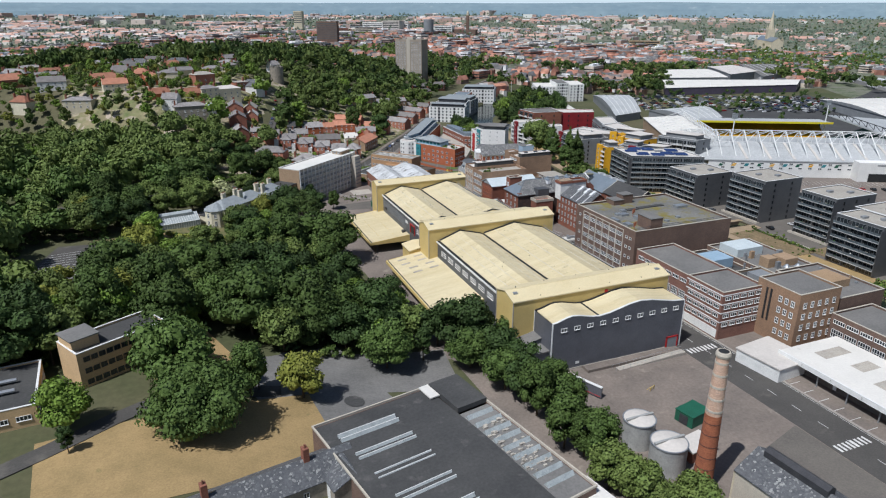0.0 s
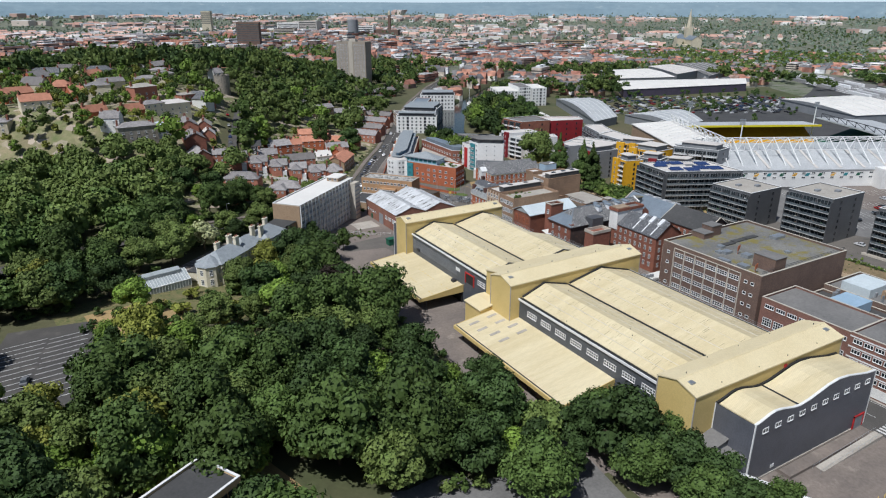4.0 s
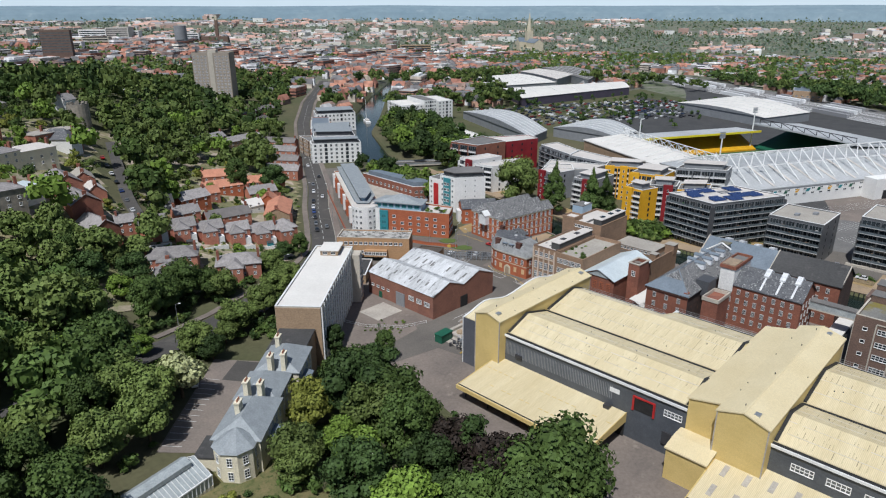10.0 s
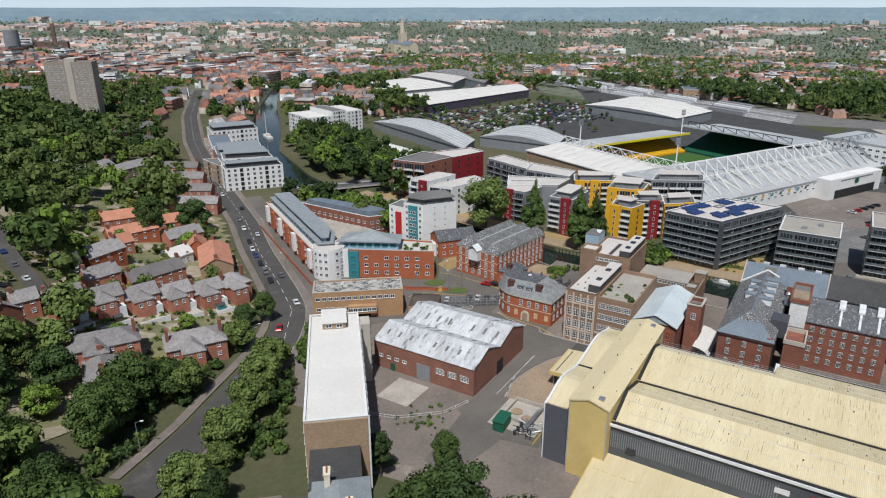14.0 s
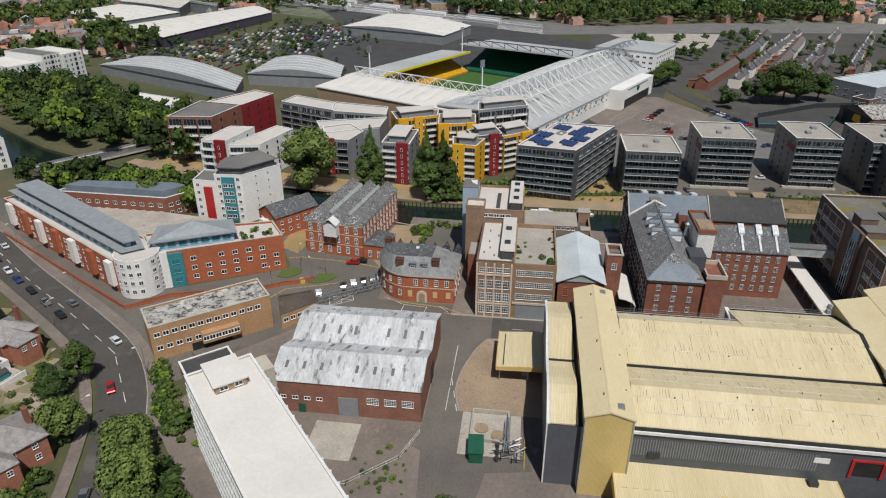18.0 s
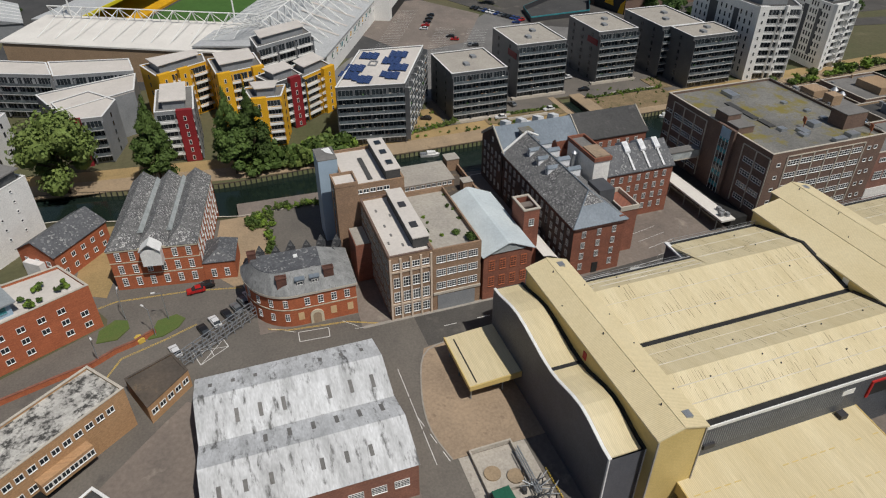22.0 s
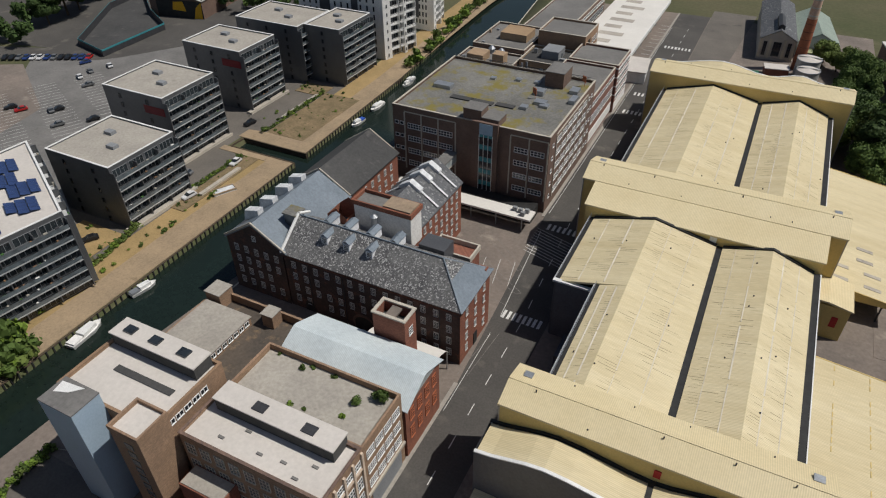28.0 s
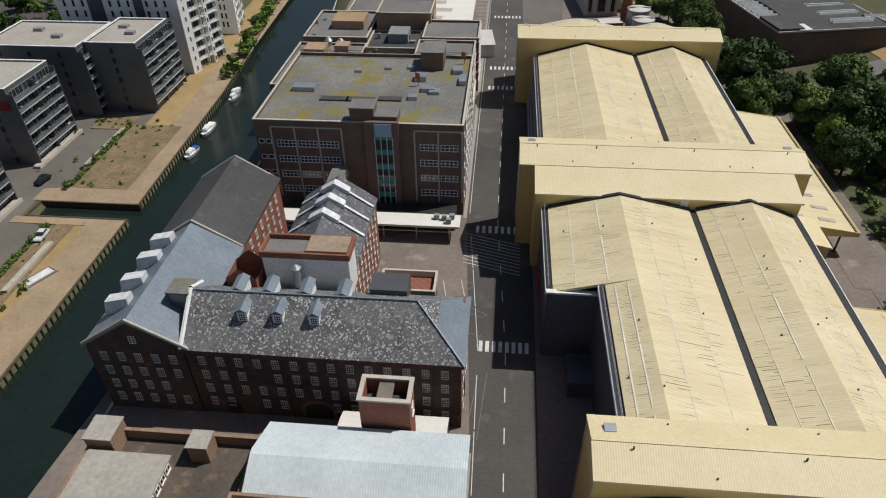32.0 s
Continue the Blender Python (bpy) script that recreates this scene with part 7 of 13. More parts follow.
# ---- flats on the far bank ----
def flats(name, poly, h, storeys, wall, roof, label, balconies=(), bays=(), plain=(), group="riverside flats", lift=0.0, glass=GLASS, pent=False):
    """A block of flats over a polygon: walls, coping, roof, a slab and rail for each balcony, windows on the plain sides."""
    xs, ys = [p[0] for p in poly], [p[1] for p in poly]
    f = thing(name, sum(xs) / len(xs), sum(ys) / len(ys), 0, label=label, category="apartments", group=group)
    flat_block(f, poly, h, wall, roof, 0.35, WHITE_TRIM)
    inv = f.matrix_basis.inverted()
    dz = (h - 0.8 - lift) / storeys
    for s in balconies:
        m, ln = wall_frame(poly[s], poly[(s + 1) % len(poly)])
        for k in range(storeys):
            z = lift + k * dz
            pale = wall not in (DARK_CLAD, GREY_PANEL) or pent
            nseg = max(1, int(ln / 6.5)) if pale else 1
            for q in range(nseg if k else 0):
                xa, xb = ln * q / nseg + (0.5 if nseg > 1 else 0.3), ln * (q + 1) / nseg - (0.5 if nseg > 1 else 0.3)
                slab_ = part("balcony", MB().box(xa, -1.5, z - 0.14, xb, 0, z + 0.14), WHITE_TRIM if pale else SLAB_GREY, f, at=inv @ m)
                rl = MB().box(xa + 0.05, -1.48, z + 0.2, xb - 0.05, -1.44, z + 0.98).box(xa, -1.5, z + 1.0, xb, -1.42, z + 1.08)
                if pale:
                    rl = MB()
                    for g in (0.35, 0.7, 1.05):
                        rl.box(xa, -1.5, z + g - 0.07, xb, -1.42, z + g + 0.05)
                part("balustrade", rl, WHITE_TRIM if pale else BALUSTRADE, slab_)
                if poly[0][0] < 270 and poly[0][1] < 400 and not pale:
                    cl = MB()
                    for j in range(random.randint(4, 9)):
                        x = random.uniform(1, ln - 1.5)
                        cl.box(x, -1.3, z + 0.142, x + random.uniform(0.3, 0.9), random.uniform(-1.0, -0.7), z + random.uniform(0.5, 1.25))
                    tagged(part("balcony_clutter", cl, CLUTTER, slab_), "potted plants, chairs and drying washing", kind="stuff")
            n = max(2, int(ln / 5.2))
            me = window_mesh(round(ln / n - 0.7, 1), dz - 0.75, 4, 1, GREY_PANEL, glass if pent or wall != DARK_CLAD else ROOM_GLASS, bar=0.09, sill=False)
            windows(f, poly[s], poly[(s + 1) % len(poly)], z + dz / 2 + 0.1, n, 1, 0, me, 0.4, 0.4)
    for s in balconies:
        m, ln = wall_frame(poly[s], poly[(s + 1) % len(poly)])
        nf = max(2, int(ln / 6.5))
        for q in range(nf + 1):
            x = 0.12 + (ln - 0.24) * q / nf
            part("balcony_fin", MB().box(x - 0.1, -1.46, lift + dz * 0.3, x + 0.1, 0, h - 1.4), wall, f, at=inv @ m)
    if pent:
        part("penthouse", MB().prism(inset(poly, 2.6), h - 0.6, h + 2.3), GREY_PANEL, f, "set-back grey penthouse", world=True)
        part("penthouse_roof", MB().prism(inset(poly, 1.9), h + 2.3, h + 2.55, bottom=True), ROOF_PALE, f, world=True)
    for s in plain:
        ln = math.dist(poly[s], poly[(s + 1) % len(poly)])
        windows(f, poly[s], poly[(s + 1) % len(poly)], lift + dz / 2, max(1, int(ln / 8)), storeys, dz, window_mesh(1.0, 1.5, 1, 1, DARK_STEEL, glass, bar=0.1, sill=False), 1, 1)
    for s, a, b, mt in bays:
        m, ln = wall_frame(poly[s], poly[(s + 1) % len(poly)])
        part("panel_bay", MB().box(ln * a, -1.6, -0.5, ln * b, 0.02, h + 0.5), mt, f, at=inv @ m)
        windows(f, (m @ Vector((ln * a, -1.6, 0))).xy, (m @ Vector((ln * b, -1.6, 0))).xy, lift + dz / 2, max(1, int(ln * (b - a) / 3)), storeys, dz, window_mesh(0.8, 1.5, 1, 1, WHITE_TRIM, glass, bar=0.1, sill=False), 0.2, 0.2)
    return f


N1 = [(235.2, 315.6), (231.2, 293.6), (266.2, 276.0), (268.6, 299.8)]
n1 = flats("apartment_block", [N1[0], N1[1], N1[2], N1[3]], 20.5, 7, DARK_CLAD, ROOF_PALE, "dark grey apartment block with balconies and rooftop solar panels", (0, 1), plain=(3,))
for gx, gy in ((261.4, 297.6), (259.6, 287.4), (253.8, 291.6), (246.8, 291.2), (240.4, 296.2), (239.6, 305.8), (244.6, 309.2), (250.8, 305.4)):
    for i in range(4):
        for j in range(3):
            if (i, j) == (0, 2) and gx < 246:
                continue
            m = pose(gx + (i - 1.5) * 1.5 + (j - 1) * 0.95, gy - (i - 1.5) * 0.75 + (j - 1) * 1.9, 20.4, 0, 0, -26.7)
            part("solar_panel", MB().face([(-0.8, -0.98, 0), (0.8, -0.98, 0), (0.8, 0.95, 0.42), (-0.8, 0.95, 0.42)]).face([(0.8, 0.95, 0.42), (0.8, 0.95, -0.2), (-0.8, 0.95, -0.2), (-0.8, 0.95, 0.42)]), SOLAR, n1, at=n1.matrix_basis.inverted() @ m)
part("roof_well", MB().ring(box_poly(-2.2, -1.4, 2.2, 1.4), 20.1, 20.7, 0.3), GREY_PANEL, n1, at=n1.matrix_basis.inverted() @ pose(253.5, 298.5, 0, 0, 0, -26.7))
DARKS = ((241.4, 252.8, 264, 273.8, 17.8, 6), (254.2, 222.6, 277.6, 243.2, 20.6, 7), (258.4, 188.4, 282.6, 206.2, 20.6, 7), (241.2, 154.6, 255.8, 175.0, 20.5, 7), (256.2, 158.6, 283.8, 178.6, 20.5, 7), (262, 118, 280, 140, 18, 6))
for i, (x0, y0, x1, y1, h, st_) in enumerate(DARKS):
    p = [(x0, y1), (x0, y0), (x1, y0), (x1, y1)]
    # These pale roofs take a darker tan, with a cloud's shade in it.
    f = flats("apartment_block", p, h, st_, DARK_CLAD, FELT_TAN, "dark grey apartment block with stacked glazed balconies" if i != 3 else "dark grey riverside apartment block on a corner plot", (0,), plain=(1, 2, 3))
    if i in (1, 2):
        part("red_panel", MB().box(x0 + 0.2, y1, h - 5.6, x0 + 8, y1 + 0.12, h - 3.2), RED_PANEL, f, "dark red panel", world=True)
    for k in range(2):
        x, y = x0 + (x1 - x0) * (0.35 + 0.3 * k), y0 + (y1 - y0) * (0.6 - 0.25 * k)
        part("roof_box", MB().box(x - 1.3, y - 0.9, h - 0.4, x + 1.3, y + 0.9, h + 0.5), GREY_PANEL, f, world=True)
# yellow, red and grey flats
L = [
    ([(242.6, 370.8), (241.6, 359.0), (262, 358.6), (262, 370.4)], 18.4, GREY_PANEL, "grey and deep red apartment block with white balconies", (0,), ((0, 0.55, 0.95, RED_PANEL),)),
    ([(243.2, 341.6), (242.4, 332.0), (252.5, 329.2), (254, 343)], 18.6, YELLOW_PANEL, "golden yellow apartment block with dark balcony stack", (0,), ((0, 0.0, 0.5, YELLOW_PANEL),)),
    ([(252.6, 333.6), (258.8, 322.6), (270, 326.4), (262, 338)], 19.2, DARK_CLAD, "dark apartment block with a deep red panelled bay", (0,), ((0, 0.5, 0.85, RED_PANEL),)),
    ([(259.2, 322.4), (268.6, 310.6), (281, 314.6), (270.4, 326.2)], 17.8, YELLOW_PANEL, "golden yellow apartment block facing the river walk", (0,), ((0, 0.62, 1.0, YELLOW_PANEL),)),
    ([(264.4, 350.6), (268.8, 334.6), (284, 336), (282, 352.6)], 20.4, YELLOW_PANEL, "tall golden yellow apartment block behind the poplars", (0,), ((0, 0.0, 0.28, YELLOW_PANEL), (0, 0.75, 1.0, YELLOW_PANEL))),
    ([(272, 370), (282.2, 353.2), (292, 354), (285.6, 375.6)], 19.6, YELLOW_PANEL, "golden yellow apartment block with grey penthouse", (0,), ((0, 0.0, 0.25, YELLOW_PANEL), (0, 0.4, 0.6, YELLOW_PANEL))),
    ([(282.6, 334.8), (294.4, 312.8), (306.8, 315.2), (296.4, 336)], 22.4, GREY_PANEL, "grey clad apartment block with a flat roof", (0,), ()),
]
for poly, h, wall, lab, bal, bays in L:
    flats("apartment_block", poly, h - 1.5, 6, wall, FELT, lab, bal, bays, plain=(1, 3), pent=True)
# grey and red blocks further along the bank
for poly, h, wall, lab, bays in (
    ([(249, 396.4), (248.4, 386.2), (262, 383), (273, 392), (266, 402.6)], 15.4, GREY_PANEL, "grey apartment block with a dark red end bay", ((0, 0.0, 0.4, RED_PANEL),)),
    ([(236.2, 433.6), (238, 421), (262, 415), (266, 424)], 15.2, RENDER_WHITE, "pale grey apartment block with stepped balconies", ()),
    ([(237.6, 446), (236.4, 435.0), (258, 431), (258, 442)], 16.6, RENDER_WHITE, "white apartment block with a red stair bay", ((0, 0.6, 1.0, RED_PANEL),)),
    ([(256, 470), (258, 450), (280, 446), (284, 468)], 20.4, BRICK_RED, "red brick apartment tower with white balconies", ()),
    ([(284.6, 467), (282, 447), (306, 440), (312, 452)], 19.6, RED_PANEL, "deep red apartment tower with a gridded white front", ()),
    ([(270, 378), (258, 400), (275.4, 408), (285.6, 378)], 15.2, GREY_PANEL, "mid grey apartment block with flat parapet roofs", ()),
    ([(289, 404.4), (286, 378), (300, 380), (306, 408)], 16.4, GREY_PANEL, "grey apartment range behind the river front", ()),
    ([(303.6, 435.4), (290.6, 405), (305.6, 408.4), (317, 432)], 16.4, GREY_PANEL, "long grey apartment range beside the stadium", ()),
):
    flats("apartment_block", poly, h, 5, wall, ROOF_PALE if wall != BRICK_RED else FELT, lab, (0,), bays, plain=(1,))
# white towers downstream
for poly, h in (([(279, 147.5), (242, 146.5), (237, 130), (262, 118)], 29.0), ([(262, 108), (240, 110), (243, 94), (263, 95)], 27.0)):
    tf = flats("apartment_tower", poly, h, 9, RENDER_WHITE, FELT_DARK, "white apartment tower with dark slot windows by the river", (1,), ((1, 0.0, 0.22, RENDER_WHITE), (1, 0.62, 0.7, RENDER_WHITE)), plain=(), group="white towers")
    windows(tf, poly[0], poly[1], 3.6, 12, 8, 3.1, window_mesh(0.7, 1.9, 1, 1, DARK_STEEL, GLASS, bar=0.08, sill=False), 1.2, 1.2, skip={(c, r) for c in (3, 4, 8) for r in range(1, 8)})
    m, ln = wall_frame(poly[0], poly[1])
    part("recess_panel", MB().box(ln * 0.27, -0.08, 5, ln * 0.4, 0, h - 3), ANTHRACITE, tf, "dark recessed balcony stack", at=tf.matrix_basis.inverted() @ m)
    part("recess_panel", MB().box(ln * 0.66, -0.08, 5, ln * 0.74, 0, h - 3), ANTHRACITE, tf, "dark recessed balcony stack", at=tf.matrix_basis.inverted() @ m)
    m, ln = wall_frame(poly[1], poly[2])
    part("side_panel", MB().box(ln * 0.24, -0.035, 1, ln * 0.99, 0, h - 1.2), ANTHRACITE, tf, "dark clad balcony side", at=tf.matrix_basis.inverted() @ m)
    part("penthouse", MB().prism(inset(poly, 4.5), h - 0.5, h + 2.2), GREY_PANEL, tf, world=True)
# white and buff flats by the upper river
def river_flats(poly, h, storeys, wall, roof, label, faces=(0, 1, 3), top=0.0, gap=3.4):
    """Flats with a grid of dark windows on every side in view, and a set-back top storey."""
    xs, ys = [p[0] for p in poly], [p[1] for p in poly]
    f = thing("apartment_block", sum(xs) / 4, sum(ys) / 4, 0, label=label, category="apartments", group="upstream flats")
    flat_block(f, poly, h, wall, roof, 0.4, WHITE_TRIM)
    dz = h / storeys
    me = window_mesh(1.5, 1.7, 2, 1, WHITE_TRIM, GLASS, bar=0.1, sill=False)
    bay = window_mesh(1.9, 2.1, 1, 1, DARK_STEEL, GLASS, bar=0.1, sill=False)
    for k in faces:
        ln = math.dist(poly[k], poly[(k + 1) % 4])
        n = max(2, int(ln / gap))
        windows(f, poly[k], poly[(k + 1) % 4], dz / 2, n, storeys, dz, me, 0.6, 0.6, skip={(c, r) for c in range(n) for r in range(storeys) if c % 4 == 2})
        windows(f, poly[k], poly[(k + 1) % 4], dz / 2, n, storeys, dz, bay, 0.6, 0.6, skip={(c, r) for c in range(n) for r in range(storeys) if c % 4 != 2})
    if top:
        part("penthouse", MB().prism(inset(poly, 2.2), h - 0.5, h + top), ANTHRACITE, f, "set-back dark glazed top storey", world=True)
        part("penthouse_roof", MB().prism(inset(poly, 1.4), h + top, h + top + 0.3, bottom=True), LEAD_PALE, f, world=True)
    return f


river_flats([(211, 556), (237.5, 536.5), (243.5, 546), (217, 566)], 13.5, 5, RENDER_WHITE, FELT, "white riverside flats with dark window bays", top=2.4)
river_flats([(224, 572), (246, 553), (258, 572), (236, 588)], 15.0, 5, RENDER_WHITE, FELT, "white stepped flats behind the river front", (0, 1), top=2.6)
river_flats([(219, 568), (225, 574), (234, 588), (227, 594)], 12.0, 4, BRICK_BUFF, FELT, "buff brick flats along the main road", (3,))
river_flats([(238, 594), (262, 578), (280, 600), (254, 616)], 13.0, 4, GREY_PANEL, LEAD, "grey riverside flats with a blue-green roof", (0, 1), top=2.2)
river_flats([(250, 612), (262, 604), (296, 650), (284, 658)], 12.0, 4, BRICK_ORANGE, LEAD, "brick riverside range with a blue roof", (0, 3))
river_flats([(288, 658), (318, 642), (330, 662), (300, 678)], 14.0, 4, RENDER_WHITE, FELT, "white flats by the far bend of the river", (0, 3), top=2.4)
river_flats([(363, 632), (383, 624), (396, 660), (378, 668)], 16.0, 5, RENDER_WHITE, ROOF_WHITE, "white apartment wing beside the upper river", (0, 3))
river_flats([(383.2, 623), (396, 620), (410, 656), (396.2, 660)], 19.5, 6, RENDER_WHITE, FELT, "tall white apartment block with slanted window bands", (0,), gap=2.2)
river_flats([(396.2, 619), (412.6, 615.5), (426, 650), (410.2, 656)], 18.0, 6, RENDER_WHITE, ROOF_WHITE, "white apartment wing with a corner of balconies", (0, 1))
bc_ = thing("moored_barge", 352, 668, -1.2, 60, label="white sailing barge with a tall mast at its mooring", category="boat")
part("hull", MB().prism([(-9, -2.2), (7, -2.2), (10, 0), (7, 2.2), (-9, 2.2)], -0.2, 1.6), WHITE_TRIM, bc_)
part("cabin", MB().box(-5, -1.4, 1.6, 2, 1.4, 3.2), ROOF_PALE, bc_)
part("mast", MB().cyl(3, 0, 1.5, 20, 0.25, 0.15, 8), WHITE_TRIM, bc_)

# ---- stadium ----
sd = thing("football_stadium", 300, 338, 0, -27.5, label="football stadium with white stands, trusses and yellow seats", category="stadium")
part("pitch", MB().box(38, 25, 0.2, 136, 89, 0.6), PITCH, sd, "striped mown turf pitch")


def stand(name, prof, a, b, axis, mat):
    return part(name, MB().sweep(prof + [prof[0]], a, b, axis), mat, sd)


stand("south_stand", [(-28, 0), (-28, 10.2), (-6, 16.1), (-6, 0)], 14, 205, "x", RENDER_WHITE)
stand("south_roof", [(-28.4, 10.2), (-6, 16.9), (22, 15.6), (22, 15.0), (-6, 16.2), (-28.4, 9.6)], 0, 205, "x", STAND_ROOF)
stand("south_terrace", [(-5.5, 0), (-5.5, 12.5), (22, 1.2), (22, 0)], 20, 150, "x", SEATS_G)
stand("west_stand", [(-1, 0), (-1, 13.5), (3, 13.8), (3, 0)], -2, 104, "y", BRICK_BUFF)
stand("west_roof", [(-1.5, 14.2), (31, 16.2), (31, 15.6), (-1.5, 13.6)], -2, 105, "y", ROOF_WHITE)
stand("west_terrace", [(4, 0), (4, 12), (33, 1.2), (33, 0)], 22, 95, "y", SEATS_G)
stand("north_terrace", [(92, 0), (92, 1.2), (112, 10), (112, 0)], 36, 136, "x", SEATS_Y)
stand("north_roof", [(92, 14.2), (116, 13.0), (116, 12.5), (92, 13.6)], 34, 138, "x", STAND_ROOF)
part("north_fascia", MB().box(34, 91.4, 13.2, 138, 91.98, 14.6), material("yellow fascia", (0.75, 0.62, 0.03), (0.68, 0.55, 0.03), 0.5), sd, "bright yellow roof fascia")
part("north_wall", MB().box(34, 112.1, 0, 138, 115.5, 12.4), GREY_PANEL, sd)
stand("east_terrace", [(139, 0), (139, 1.2), (175, 13.5), (175, 0)], 18, 98, "y", SEATS_G)
stand("east_roof", [(137, 19.0), (182, 16.0), (182, 15.2), (137, 18.2)], 10, 100, "y", STAND_ROOF)
part("east_wall", MB().box(175.1, 10, 0, 181, 100, 15.0), RENDER_WHITE, sd)
for k in range(23):
    u = 6 + k * 8.4
    dk = STEEL if k > 15 else WHITE_TRIM
    part("roof_mast", MB().tube((u, -25, 10.5), (u, -6, 24.5), 0.3), dk, sd, "white raking roof mast")
    part("roof_stay", MB().tube((u, -6, 24.5), (u, 20, 16.2), 0.22), dk, sd)
    part("roof_strut", MB().tube((u, -6, 16.8), (u, -6, 24.5), 0.22), dk, sd)
    if k < 22:
        part("roof_truss", MB().tube((u, -6, 24.5), (u + 8.4, -6, 24.5), 0.28).tube((u, -14, 18.6), (u + 8.4, -6, 24.5), 0.18).tube((u, -14, 18.6), (u + 8.4, -14, 18.6), 0.2).tube((u, -6, 24.5), (u + 4.2, 8, 20.1), 0.16).tube((u + 4.2, 8, 20.1), (u + 8.4, -6, 24.5), 0.16), dk, sd)
for k in range(13):
    v = 0 + k * 8.3
    part("roof_strut", MB().tube((29, v, 16.2), (26, v, 21.5), 0.22), WHITE_TRIM, sd)
    if k < 12:
        part("roof_truss", MB().tube((26, v, 21.5), (26, v + 8.3, 21.5), 0.26).tube((26, v, 21.5), (29, v + 4.1, 16.3), 0.17).tube((29, v + 4.1, 16.3), (26, v + 8.3, 21.5), 0.17).tube((4, v, 14.7), (26, v, 21.5), 0.15), WHITE_TRIM, sd)
for k in range(7):
    part("corner_mast", MB().tube((22 + k * 1.5, -8 + k * 2.6, 15.5), (16 - k * 2.2, -4 + k * 1.5, 25.5 - k * 0.5), 0.24), WHITE_TRIM, sd)
for k in range(8):
    u = 36 + k * 14
    part("roof_panel", MB().sweep([(-27, 10.75), (-6.5, 16.95), (-6.5, 17.1), (-27, 10.9), (-27, 10.75)], u, u + 1.6, "x"), ROOF_PALE, sd)
for k in range(9):
    v = 14 + k * 10
    tr = MB().tube((138, v, 19.2), (138, v, 22.5), 0.25)
    if k < 8:
        tr.tube((138, v, 22.5), (138, v + 10, 22.5), 0.28).tube((138, v, 19.2), (138, v + 10, 22.5), 0.2)
    part("roof_truss", tr, DARK_STEEL, sd)
for u, v in ((42, 22), (134, 96), (40, 100)):
    fl = MB().cyl(u, v, 0, 27, 0.5, 0.35, 8)
    part("floodlight_mast", fl, WHITE_TRIM, sd)
    for i in range(4):
        part("lamp_bank", MB().box(u - 1.8, v - 0.3, 27 + i * 1.0, u + 1.8, v + 0.3, 27.7 + i * 1.0), STEEL, sd)
ht_ = part("hotel_wing", MB().box(166, -31, 0, 205, 10, 21.5), RENDER_WHITE, sd, "white hotel wing with a curved front")
part("hotel_roof", MB().box(165.6, -31.4, 21.5, 205.4, 10.4, 22.0), STAND_ROOF, ht_)
windows(sd, (166, -31), (205, -31), 5, 8, 5, 3.3, window_mesh(2.4, 1.5, 2, 1, WHITE_TRIM, GLASS, bar=0.12), 1, 1, world=False)
windows(sd, (166, 10), (166, -31), 5, 9, 5, 3.3, window_mesh(2.4, 1.5, 2, 1, WHITE_TRIM, GLASS, bar=0.12), 1, 1, world=False)
windows(sd, (16, -28), (160, -28), 5.5, 24, 2, 2.6, window_mesh(2.2, 1.1, 2, 1, WHITE_TRIM, GLASS, bar=0.12), 4, 4, world=False)
part("entrance_block", MB().box(98, -36, 0, 150, -28.05, 11.5), RENDER_WHITE, sd)
# Flat near-black panel paints the recess's shade onto the front.
part("entrance_recess", MB().box(104, -36.1, 0, 144, -36.0, 5.0), NEAR_BLACK, sd)
badge = MB().prism([(2.2 * math.cos(a), 1.6 * math.sin(a)) for a in [k * 0.524 for k in range(12)]], -0.05, 0.05)
part("wall_emblem", badge, GREEN_PAINT, sd, "plain green oval emblem", at=pose(124, -36.2, 8.4, 90, 0, 0))
part("wall_letters", MB().box(108, -36.12, 9.6, 140, -36.02, 10.4), GREY_PANEL, sd, "row of grey letters as a plain bar")
for k in range(10):
    u = 20 + k * 7.5
    q = MB().face([(u, -28.1, 6.4), (u + 2.2, -28.1, 6.4), (u + 3.2, -28.1, 8.2), (u + 1.0, -28.1, 8.2)])
    part("coloured_panel", q, (GREEN_PAINT, YELLOW_PANEL, TEAL_PANEL)[k % 3], sd)

PURPLE_CLAD = material("dark purple-grey cladding", (0.09, 0.075, 0.11), (0.07, 0.06, 0.085), 0.5, scale=0.2, fine=3, bump=0.05)
